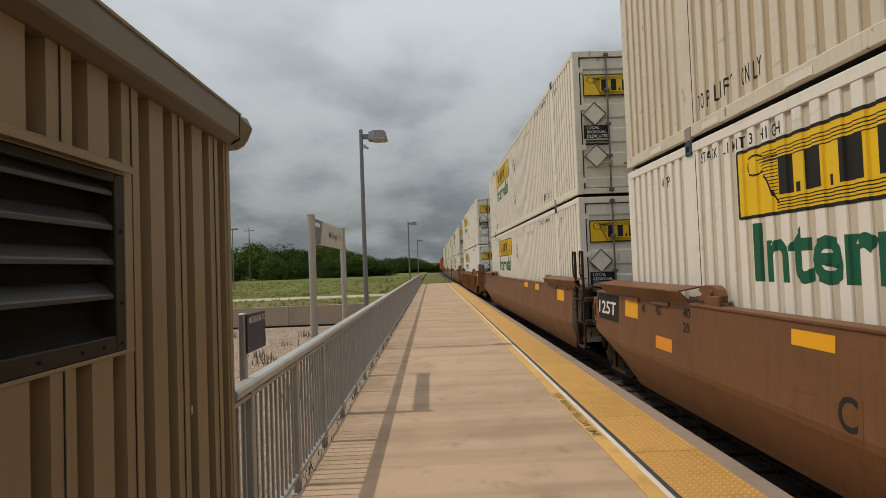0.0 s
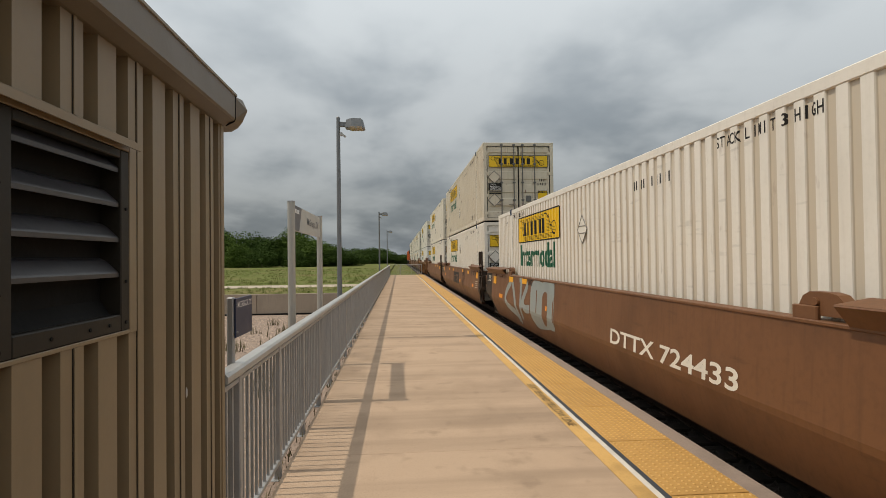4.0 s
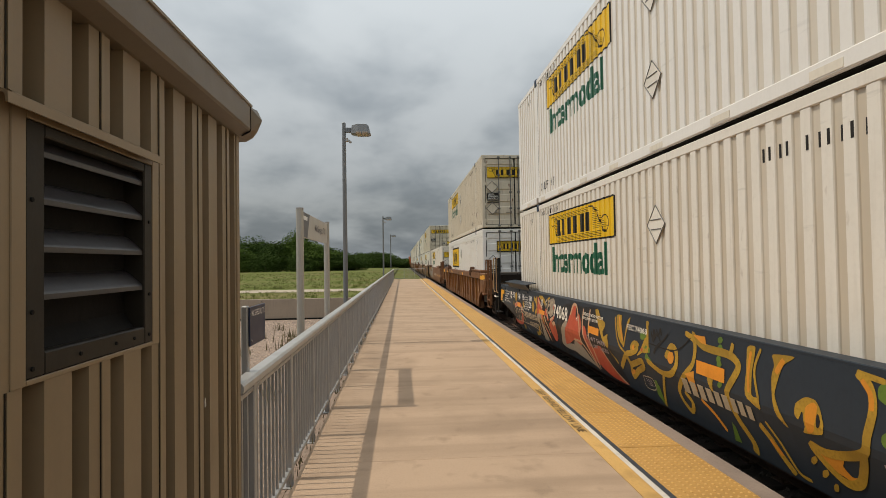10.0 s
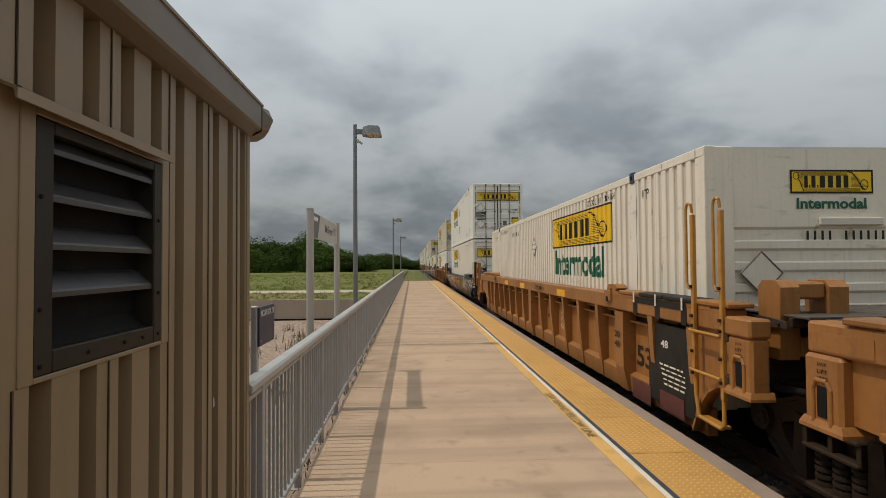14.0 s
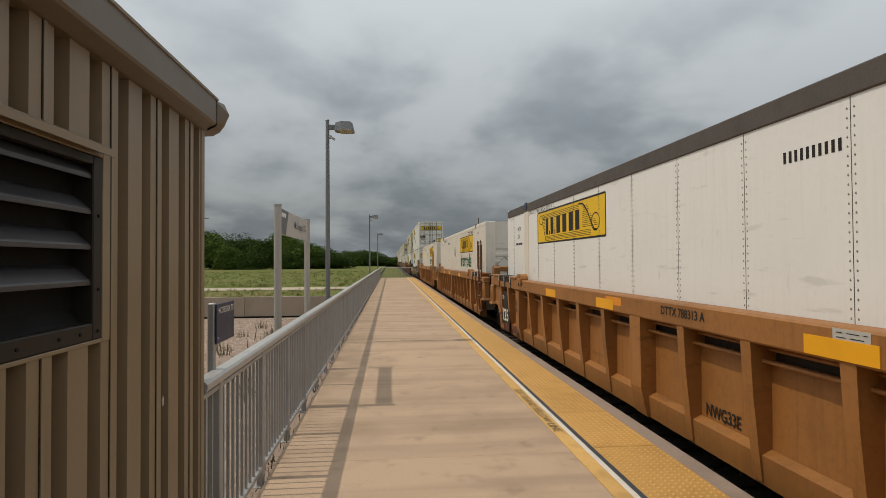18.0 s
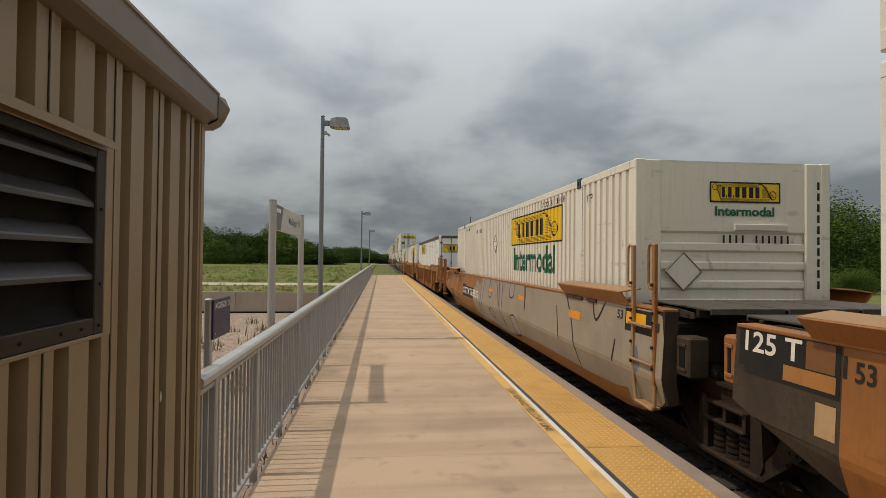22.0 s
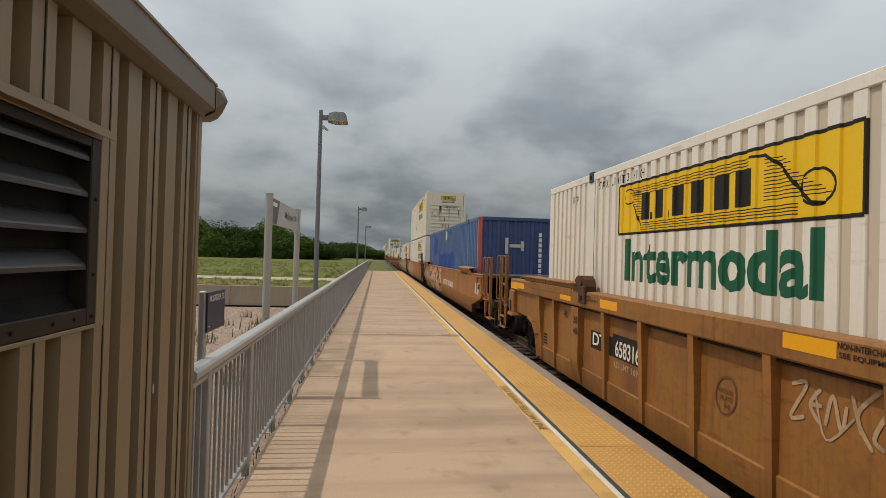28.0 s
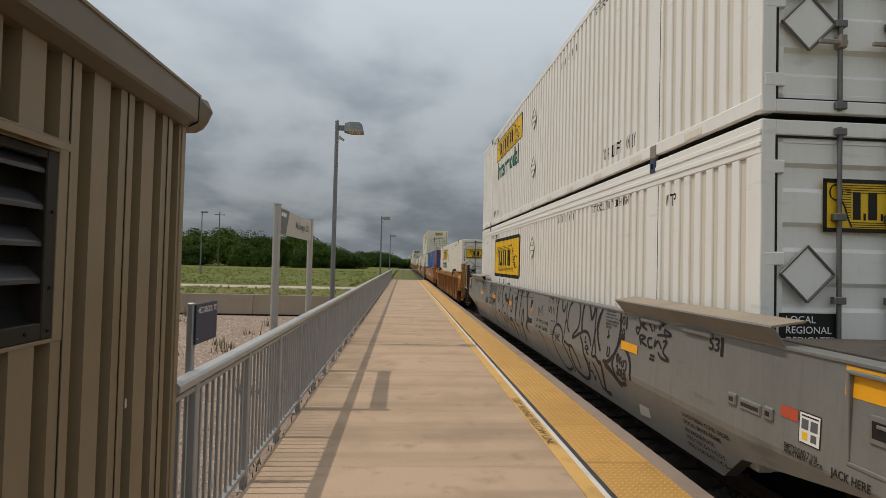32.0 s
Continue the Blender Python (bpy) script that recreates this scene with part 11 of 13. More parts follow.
mark(8, 8.64, 8.17, 0.93, 1.04, 'reflector_faded', 'reflector', 'faded orange reflector', None, 3)
words(8, '53', 8.03, 7.88, 1.04, 1.17, 'ink', None, 2)
mark(8, 8.33, 8.16, 0.63, 0.85, 'car_sand', 'label_plate', 'small tan label', None, 1)
fill(8, [(6.0, 1.25), (3.03, 1.26), (1.31, 1.3), (0.45, 1.29), (0.08, 1.27), (0.1, 0.29), (0.57, 0.1), (1.09, 0.05), (1.83, 0.01), (2.62, -0.02), (3.91, -0.01), (5.51, -0.01), (5.64, 0.49)], 'spray_sand', None, 1, 'graffiti')
fill(8, [(5.7, 1.26), (5.41, 1.25), (5.44, 0.77), (5.09, 0.45), (5.46, 0.0), (5.9, 0.05), (5.53, 0.63)], 'spray_steel', None, 2, 'graffiti')
line(8, [(5.7, 1.26), (5.41, 1.25), (5.44, 0.77), (5.09, 0.45), (5.46, 0.0), (5.9, 0.05), (5.53, 0.63), (5.7, 1.26)], 0.02, 'spray_black', None, 2.5, 'graffiti')
fill(8, [(4.76, 1.27), (5.04, 0.7), (5.11, 0.5), (5.15, 0.68), (4.97, 1.07)], 'spray_steel', None, 2, 'graffiti')
line(8, [(4.76, 1.27), (5.04, 0.7), (5.11, 0.5), (5.15, 0.68), (4.97, 1.07), (4.76, 1.27)], 0.02, 'spray_black', None, 2.5, 'graffiti')
fill(8, [(4.28, 1.27), (3.91, 1.27), (3.92, 0.84), (3.76, 0.45), (3.92, 0.02), (4.14, 0.02), (4.05, 0.45), (4.14, 0.81), (4.33, 0.45), (4.73, 0.03), (4.89, 0.12), (4.42, 0.66)], 'spray_steel', None, 2, 'graffiti')
line(8, [(4.28, 1.27), (3.91, 1.27), (3.92, 0.84), (3.76, 0.45), (3.92, 0.02), (4.14, 0.02), (4.05, 0.45), (4.14, 0.81), (4.33, 0.45), (4.73, 0.03), (4.89, 0.12), (4.42, 0.66), (4.28, 1.27)], 0.02, 'spray_black', None, 2.5, 'graffiti')
fill(8, [(3.45, 1.13), (3.29, 1.09), (3.15, 0.85), (3.21, 0.65), (3.37, 0.59)], 'spray_steel', None, 2, 'graffiti')
line(8, [(3.45, 1.13), (3.29, 1.09), (3.15, 0.85), (3.21, 0.65), (3.37, 0.59), (3.45, 1.13)], 0.02, 'spray_black', None, 2.5, 'graffiti')
fill(8, [(3.38, 0.52), (3.08, 0.48), (3.08, 0.2), (3.21, 0.04), (3.47, 0.05), (3.5, 0.24)], 'spray_steel', None, 2, 'graffiti')
line(8, [(3.38, 0.52), (3.08, 0.48), (3.08, 0.2), (3.21, 0.04), (3.47, 0.05), (3.5, 0.24), (3.38, 0.52)], 0.02, 'spray_black', None, 2.5, 'graffiti')
fill(8, [(3.04, 1.27), (2.14, 1.28), (2.35, 0.96), (2.47, 0.69), (2.49, 0.47), (2.5, 0.21), (2.45, 0.01), (2.68, 0.03), (2.58, 0.41), (2.84, 0.6), (2.67, 0.83), (2.85, 1.07)], 'spray_steel', None, 2, 'graffiti')
line(8, [(3.04, 1.27), (2.14, 1.28), (2.35, 0.96), (2.47, 0.69), (2.49, 0.47), (2.5, 0.21), (2.45, 0.01), (2.68, 0.03), (2.58, 0.41), (2.84, 0.6), (2.67, 0.83), (2.85, 1.07), (3.04, 1.27)], 0.02, 'spray_black', None, 2.5, 'graffiti')
fill(8, [(1.93, 1.18), (1.74, 0.82), (1.65, 0.55), (1.69, 0.27), (1.84, 0.01), (2.02, 0.1), (2.07, 0.4), (2.07, 0.68)], 'spray_steel', None, 2, 'graffiti')
line(8, [(1.93, 1.18), (1.74, 0.82), (1.65, 0.55), (1.69, 0.27), (1.84, 0.01), (2.02, 0.1), (2.07, 0.4), (2.07, 0.68), (1.93, 1.18)], 0.02, 'spray_black', None, 2.5, 'graffiti')
fill(8, [(1.75, 1.27), (1.28, 1.27), (1.21, 0.85), (1.1, 0.58), (1.17, 0.23), (1.07, 0.26), (1.05, 0.56), (1.05, 0.82), (0.99, 1.09), (0.9, 1.26), (0.87, 0.74), (0.96, 0.27), (1.1, 0.03), (1.45, 0.06), (1.23, 0.38), (1.28, 0.7), (1.46, 1.02)], 'spray_steel', None, 2, 'graffiti')
line(8, [(1.75, 1.27), (1.28, 1.27), (1.21, 0.85), (1.1, 0.58), (1.17, 0.23), (1.07, 0.26), (1.05, 0.56), (1.05, 0.82), (0.99, 1.09), (0.9, 1.26), (0.87, 0.74), (0.96, 0.27), (1.1, 0.03), (1.45, 0.06), (1.23, 0.38), (1.28, 0.7), (1.46, 1.02), (1.75, 1.27)], 0.02, 'spray_black', None, 2.5, 'graffiti')
fill(8, [(0.44, 1.24), (0.32, 1.03), (0.2, 0.82), (0.08, 0.57), (0.12, 0.25), (0.41, 0.13), (0.4, 0.37), (0.42, 0.62), (0.45, 0.95)], 'spray_steel', None, 2, 'graffiti')
line(8, [(0.44, 1.24), (0.32, 1.03), (0.2, 0.82), (0.08, 0.57), (0.12, 0.25), (0.41, 0.13), (0.4, 0.37), (0.42, 0.62), (0.45, 0.95), (0.44, 1.24)], 0.02, 'spray_black', None, 2.5, 'graffiti')
fill(8, [(0.33, 0.84), (0.35, 0.8), (0.39, 0.79), (0.41, 0.82), (0.39, 0.87), (0.36, 0.88)], 'spray_black', None, 3, 'graffiti')
fill(8, [(0.35, 0.92), (0.36, 0.9), (0.39, 0.89), (0.4, 0.91), (0.39, 0.94), (0.37, 0.94)], 'spray_black', None, 3, 'graffiti')
fill(8, [(0.22, 0.62), (0.23, 0.59), (0.26, 0.58), (0.27, 0.6), (0.26, 0.64), (0.23, 0.65)], 'spray_black', None, 3, 'graffiti')
fill(8, [(0.29, 0.5), (0.33, 0.45), (0.38, 0.43), (0.39, 0.47), (0.35, 0.52), (0.3, 0.54)], 'spray_black', None, 3, 'graffiti')
fill(8, [(0.33, 0.38), (0.36, 0.34), (0.39, 0.33), (0.39, 0.36), (0.36, 0.4), (0.33, 0.41)], 'spray_black', None, 3, 'graffiti')
fill(8, [(0.12, 0.47), (0.15, 0.43), (0.18, 0.42), (0.18, 0.45), (0.15, 0.49), (0.12, 0.5)], 'spray_black', None, 3, 'graffiti')
fill(8, [(0.19, 0.27), (0.22, 0.23), (0.25, 0.22), (0.25, 0.24), (0.23, 0.28), (0.19, 0.3)], 'spray_black', None, 3, 'graffiti')
fill(8, [(1.34, 1.17), (1.37, 1.12), (1.43, 1.11), (1.46, 1.15), (1.44, 1.2), (1.38, 1.2)], 'spray_black', None, 3, 'graffiti')
fill(8, [(1.24, 0.84), (1.26, 0.79), (1.32, 0.78), (1.35, 0.82), (1.33, 0.87), (1.27, 0.88)], 'spray_black', None, 3, 'graffiti')
fill(8, [(1.19, 0.52), (1.22, 0.49), (1.25, 0.48), (1.25, 0.51), (1.23, 0.54), (1.2, 0.54)], 'spray_black', None, 3, 'graffiti')
fill(8, [(1.21, 0.3), (1.25, 0.26), (1.29, 0.24), (1.29, 0.27), (1.25, 0.31), (1.21, 0.33)], 'spray_black', None, 3, 'graffiti')
fill(8, [(0.91, 0.79), (0.94, 0.73), (1.0, 0.72), (1.03, 0.76), (1.0, 0.82), (0.95, 0.83)], 'spray_black', None, 3, 'graffiti')
fill(8, [(0.91, 1.01), (0.92, 0.99), (0.95, 0.98), (0.96, 1.0), (0.95, 1.02), (0.93, 1.03)], 'spray_black', None, 3, 'graffiti')
fill(8, [(0.98, 0.39), (1.04, 0.32), (1.09, 0.3), (1.08, 0.36), (1.03, 0.42), (0.98, 0.44)], 'spray_black', None, 3, 'graffiti')
fill(8, [(1.88, 0.99), (1.89, 0.95), (1.94, 0.95), (1.96, 0.98), (1.95, 1.01), (1.9, 1.02)], 'spray_black', None, 3, 'graffiti')
fill(8, [(1.87, 0.85), (1.88, 0.81), (1.92, 0.81), (1.94, 0.83), (1.93, 0.87), (1.89, 0.87)], 'spray_black', None, 3, 'graffiti')
fill(8, [(1.77, 0.72), (1.79, 0.68), (1.84, 0.67), (1.87, 0.7), (1.85, 0.75), (1.8, 0.76)], 'spray_black', None, 3, 'graffiti')
fill(8, [(1.74, 0.47), (1.8, 0.41), (1.87, 0.4), (1.87, 0.44), (1.81, 0.5), (1.75, 0.52)], 'spray_black', None, 3, 'graffiti')
fill(8, [(1.84, 0.23), (1.88, 0.19), (1.91, 0.18), (1.91, 0.21), (1.87, 0.25), (1.84, 0.26)], 'spray_black', None, 3, 'graffiti')
fill(8, [(2.3, 1.16), (2.32, 1.11), (2.37, 1.1), (2.4, 1.14), (2.38, 1.19), (2.33, 1.2)], 'spray_black', None, 3, 'graffiti')
fill(8, [(2.48, 1.16), (2.5, 1.12), (2.55, 1.11), (2.58, 1.15), (2.56, 1.19), (2.51, 1.19)], 'spray_black', None, 3, 'graffiti')
fill(8, [(2.74, 1.14), (2.76, 1.11), (2.81, 1.1), (2.84, 1.13), (2.82, 1.17), (2.77, 1.17)], 'spray_black', None, 3, 'graffiti')
fill(8, [(2.58, 0.79), (2.59, 0.76), (2.64, 0.75), (2.67, 0.78), (2.65, 0.81), (2.6, 0.82)], 'spray_black', None, 3, 'graffiti')
fill(8, [(2.5, 0.64), (2.52, 0.61), (2.55, 0.6), (2.57, 0.62), (2.56, 0.65), (2.52, 0.66)], 'spray_black', None, 3, 'graffiti')
fill(8, [(2.52, 0.19), (2.57, 0.15), (2.61, 0.14), (2.61, 0.17), (2.56, 0.21), (2.52, 0.23)], 'spray_black', None, 3, 'graffiti')
fill(8, [(3.23, 0.79), (3.25, 0.75), (3.3, 0.75), (3.32, 0.77), (3.31, 0.81), (3.26, 0.81)], 'spray_black', None, 3, 'graffiti')
fill(8, [(3.42, 0.31), (3.46, 0.28), (3.5, 0.27), (3.5, 0.29), (3.46, 0.33), (3.41, 0.34)], 'spray_black', None, 3, 'graffiti')
fill(8, [(3.23, 0.18), (3.3, 0.13), (3.37, 0.11), (3.37, 0.15), (3.3, 0.2), (3.24, 0.22)], 'spray_black', None, 3, 'graffiti')
fill(8, [(4.0, 1.11), (4.03, 1.08), (4.08, 1.07), (4.12, 1.1), (4.09, 1.14), (4.04, 1.14)], 'spray_black', None, 3, 'graffiti')
fill(8, [(4.0, 0.83), (4.02, 0.8), (4.06, 0.8), (4.09, 0.82), (4.07, 0.85), (4.03, 0.86)], 'spray_black', None, 3, 'graffiti')
fill(8, [(4.35, 0.51), (4.4, 0.47), (4.46, 0.46), (4.45, 0.49), (4.41, 0.53), (4.36, 0.53)], 'spray_black', None, 3, 'graffiti')
fill(8, [(4.02, 0.24), (4.07, 0.2), (4.12, 0.19), (4.12, 0.22), (4.07, 0.26), (4.02, 0.27)], 'spray_black', None, 3, 'graffiti')
line(8, [(0.47, 0.63), (0.31, 0.72), (0.18, 0.82)], 0.018, 'spray_black', None, 3.5, 'graffiti')
line(8, [(0.41, 0.93), (0.26, 1.04)], 0.018, 'spray_black', None, 3.5, 'graffiti')
line(8, [(0.36, 0.5), (0.11, 0.66)], 0.018, 'spray_black', None, 3.5, 'graffiti')
line(8, [(0.44, 0.22), (0.26, 0.32), (0.09, 0.45)], 0.018, 'spray_black', None, 3.5, 'graffiti')
line(8, [(1.48, 0.89), (1.26, 1.1)], 0.018, 'spray_black', None, 3.5, 'graffiti')
line(8, [(1.38, 0.8), (1.2, 1.01)], 0.018, 'spray_black', None, 3.5, 'graffiti')
line(8, [(1.18, 0.42), (0.87, 1.0)], 0.018, 'spray_black', None, 3.5, 'graffiti')
line(8, [(2.7, 0.62), (2.39, 1.08)], 0.018, 'spray_black', None, 3.5, 'graffiti')
line(8, [(2.0, 0.46), (1.74, 0.82)], 0.018, 'spray_black', None, 3.5, 'graffiti')
line(8, [(2.03, 1.15), (1.92, 1.2), (1.08, 1.23), (0.12, 1.15)], 0.018, 'spray_black', None, 3.5, 'graffiti')
line(8, [(0.07, 1.26), (0.05, 0.83), (0.03, 0.59), (0.06, 0.28)], 0.05, 'spray_green_dark', None, 2, 'graffiti')
mark(8, 3.42, 2.98, 0.88, 0.99, 'reflector_orange', 'reflector', 'faded orange reflector', None, 5)
mark(8, 0.21, -0.26, 0.88, 0.99, 'reflector_orange', 'reflector', 'faded orange reflector', None, 5)
mark(8, 0.03, -0.32, 1.12, 1.28, 'spray_gold', 'old_number', '', None, 1)
words(8, '5832', -0.06, -0.29, 1.15, 1.23, 'ink', None, 3)
mark(8, -0.58, -1.67, 0.8, 0.93, 'spray_red', 'logo_block', '', None, 2)
mark(8, -0.8, -1.18, 0.39, 0.82, 'spray_red', 'logo_block', '', None, 2)
mark(8, -1.39, -1.67, 0.33, 0.84, 'spray_red', 'logo_block', '', None, 2)
mark(8, -1.91, -2.2, 0.39, 0.92, 'spray_red', 'logo_block', '', None, 2)
words(8, '40', -5.86, -6.06, 1.03, 1.12, 'ink', None, 2)
words(8, '20', -5.86, -6.03, 0.91, 0.99, 'ink', None, 2)
words(8, '45', -6.63, -6.79, 1.04, 1.12, 'ink', None, 2)
words(8, '48', -7.09, -7.25, 1.04, 1.13, 'ink', None, 2)
words(8, '53', -7.88, -8.03, 1.04, 1.15, 'ink', None, 2)
fill(8, [(-5.32, 0.47), (-5.42, 0.49), (-5.98, 0.33), (-5.99, 0.27), (-5.85, 0.24), (-5.8, 0.26)], 'car_weld', None, 3, 'weld_patch')
line(8, [(-5.32, 0.47), (-5.37, 0.48), (-5.42, 0.49), (-5.71, 0.41), (-5.98, 0.33), (-5.99, 0.3), (-5.99, 0.27), (-5.92, 0.26), (-5.85, 0.24), (-5.83, 0.25), (-5.8, 0.26), (-5.57, 0.36), (-5.32, 0.47)], 0.014, 'weld_edge', None, 4, 'weld_bead')
fill(8, [(-6.12, 0.33), (-6.36, 0.5), (-6.59, 0.51), (-6.58, 0.43), (-6.37, 0.27), (-6.17, 0.24)], 'car_weld', None, 3, 'weld_patch')
line(8, [(-6.12, 0.33), (-6.24, 0.41), (-6.36, 0.5), (-6.48, 0.5), (-6.59, 0.51), (-6.59, 0.47), (-6.58, 0.43), (-6.48, 0.35), (-6.37, 0.27), (-6.27, 0.26), (-6.17, 0.24), (-6.15, 0.28), (-6.12, 0.33)], 0.014, 'weld_edge', None, 4, 'weld_bead')
fill(8, [(-7.83, 0.67), (-7.86, 0.7), (-7.92, 0.69), (-7.92, 0.48), (-7.96, 0.42), (-7.95, 0.39), (-7.86, 0.39)], 'car_weld', None, 3, 'weld_patch')
line(8, [(-7.83, 0.67), (-7.84, 0.69), (-7.86, 0.7), (-7.89, 0.69), (-7.92, 0.69), (-7.92, 0.58), (-7.92, 0.48), (-7.94, 0.45), (-7.96, 0.42), (-7.95, 0.41), (-7.95, 0.39), (-7.9, 0.39), (-7.86, 0.39), (-7.84, 0.53), (-7.83, 0.67)], 0.014, 'weld_edge', None, 4, 'weld_bead')
mark(8, -5.85, -6.02, 1.01, 1.02, 'ink', 'stencil_bar', '', None, 1)
mark(8, -6.04, -6.08, 1.0, 1.14, 'ink', 'stencil_bar', '', None, 1)
mark(8, -6.8, -6.85, 1.0, 1.14, 'ink', 'stencil_bar', '', None, 1)
mark(8, -7.27, -7.31, 1.01, 1.14, 'ink', 'stencil_bar', '', None, 1)
mark(8, -8.06, -8.09, 1.01, 1.15, 'ink', 'stencil_bar', '', None, 1)
words(8, '2 INCH TREAD COND. SHOES', -6.82, -7.66, 0.9, 0.95, 'ink', None, 2)
words(8, 'BRAKE BEAMS SEE BADGE PLATE', -6.82, -7.82, 0.82, 0.87, 'ink', None, 2)
words(8, '38 INCH WHEELS', -6.81, -7.31, 0.74, 0.78, 'ink', None, 2)
words(8, 'SPRG 7 OC D-5 7 IC D-6 5 IIC D-6A', -6.81, -7.82, 0.66, 0.7, 'ink', None, 2)
words(8, 'SPRG 2 OC B-353 2 IC B-354', -6.8, -7.65, 0.58, 0.62, 'ink', None, 2)
words(8, 'SIDE BRG SET-UP HGT 6-1/16" +/-1/16" FEMALE', -6.56, -7.91, 0.24, 0.29, 'ink', None, 2)
words(8, 'SIDE BRG SET-UP HGT 5-3/16" +/-1/16" MALE', -6.58, -7.86, 0.18, 0.23, 'ink', None, 2)
words(8, 'CONTAINER GUIDE', -5.25, -5.7, 1.11, 1.14, 'ink', None, 2)
words(8, 'MUST BE ROTATED', -5.25, -5.7, 1.07, 1.1, 'ink', None, 2)
words(8, 'FORWARD FOR 96" WIDE', -5.26, -5.74, 1.03, 1.06, 'ink', None, 2)
words(8, 'CONTAINER OR ROTATED', -5.26, -5.74, 0.99, 1.02, 'ink', None, 2)
words(8, 'BACK FOR 102" WIDE', -5.26, -5.7, 0.95, 0.98, 'ink', None, 2)
words(8, 'CONTAINER', -5.26, -5.48, 0.91, 0.94, 'ink', None, 2)
line(8, [(-6.07, 0.71), (-6.06, 0.67), (-6.03, 0.64), (-6.0, 0.62), (-5.96, 0.62), (-5.93, 0.65), (-5.92, 0.68), (-5.93, 0.72), (-5.96, 0.75), (-5.99, 0.77), (-6.03, 0.76), (-6.06, 0.74), (-6.07, 0.71)], 0.016, 'ink', None, 2, 'round_stencil')
words(8, '110', -5.94, -6.05, 0.65, 0.72, 'ink', None, 2)
line(8, [(-4.6, 1.21), (-4.75, 1.21), (-4.9, 1.21), (-4.9, 1.16), (-4.9, 1.1), (-4.75, 1.1), (-4.6, 1.09), (-4.6, 1.15), (-4.6, 1.21)], 0.016, 'ink', None, 2, 'stencil_line')
mark(8, -8.17, -8.37, 0.97, 1.19, 'car_rust', 'reflector_panel', 'faded brown reflector panel', None, 4)
mark(8, -8.13, -9.15, 0.48, 1.22, 'car_black', 'end_plate', 'black end plate', None, 1)
mark(8, -8.17, -8.37, 0.62, 0.86, 'car_rust', 'reflector_panel', 'faded brown reflector panel', None, 4)
mark(7, -8.28, -8.95, 0.96, 1.22, 'car_black', 'end_plate', 'black end plate', None, 5)
mark(7, -8.31, -8.80, 1.04, 1.18, 'reflector', 'reflector', 'yellow reflector strip', None, 6)
fill(7, [(-8.3, 1.2), (-9.15, 1.2), (-9.15, 0.32), (-8.7, 0.2), (-8.25, 0.12)], 'car_taupe', None, 4, 'graffiti')
fill(7, [(-8.45, 0.75), (-8.62, 0.82), (-8.7, 0.6), (-8.55, 0.45)], 'spray_steel', None, 5, 'graffiti')
mark(8, -6.15, -6.62, 0.93, 1.0, 'reflector_faded', 'reflector', 'faded orange reflector', None, 1)
mark(9, 9.28, 8.16, 0.89, 1.26, 'car_black', 'plate', 'black stencil plate', None, 1)
words(9, '125 T', 9.15, 8.5, 1.06, 1.22, 'car_letter', None, 3)
mark(9, 8.36, 8.16, 0.62, 0.84, 'sign_panel', 'label_plate', 'small white label', None, 1)
words(9, '53', 8.07, 7.91, 1.04, 1.15, 'ink', None, 2)
words(9, '48', 7.32, 7.13, 1.02, 1.15, 'ink', None, 2)
words(9, '45', 6.84, 6.63, 1.04, 1.17, 'ink', None, 2)
words(9, '53', 7.85, 7.08, 0.17, 0.6, 'ink', None, 2)
words(9, '40', 6.08, 5.88, 1.02, 1.16, 'ink', None, 2)
words(9, '20', 6.01, 5.83, 0.89, 1.01, 'ink', None, 2)
mark(9, 7.77, 7.37, 0.9, 0.92, 'ink', 'number_mark', '', None, 3)
mark(9, 7.77, 7.36, 0.86, 0.88, 'ink', 'number_mark', '', None, 3)
mark(9, 7.76, 7.36, 0.81, 0.83, 'ink', 'number_mark', '', None, 3)
mark(9, 7.76, 7.36, 0.77, 0.79, 'ink', 'number_mark', '', None, 3)
mark(9, 7.76, 7.36, 0.72, 0.74, 'ink', 'number_mark', '', None, 3)
line(9, [(7.2, 0.98), (7.18, 0.8), (7.06, 0.96), (7.03, 0.8)], 0.02, 'spray_white', None, 2, 'graffiti')
line(9, [(6.96, 0.98), (6.76, 1.06), (6.93, 0.86), (6.78, 0.85)], 0.02, 'spray_white', None, 2, 'graffiti')
line(9, [(7.19, 0.71), (7.06, 0.62), (7.09, 0.43), (6.93, 0.69)], 0.02, 'spray_white', None, 2, 'graffiti')
line(9, [(6.93, 0.61), (6.75, 0.64), (6.86, 0.46)], 0.02, 'spray_white', None, 2, 'graffiti')
fill(9, [(6.54, 0.8), (6.25, 0.98), (6.21, 0.83), (6.01, 0.84), (6.21, 0.75), (6.29, 0.47), (6.39, 0.69)], 'spray_white', None, 3, 'graffiti')
fill(9, [(6.08, 0.44), (5.46, 0.91), (5.28, 1.14), (4.74, 1.29), (4.28, 1.3), (2.62, 1.28), (2.61, 0.45), (3.45, 0.09), (3.96, -0.02), (5.02, 0.07), (5.63, 0.15)], 'spray_black', None, 1, 'graffiti')
fill(9, [(3.14, 1.26), (-0.29, 1.29), (-0.42, 1.17), (-0.29, 1.15), (-0.23, 0.95), (-0.34, 0.74), (-0.47, 0.47), (-0.5, 0.37), (0.32, 0.02), (0.45, 0.06), (1.13, 0.08), (2.76, 0.05), (3.09, 0.17)], 'spray_black', None, 1, 'graffiti')
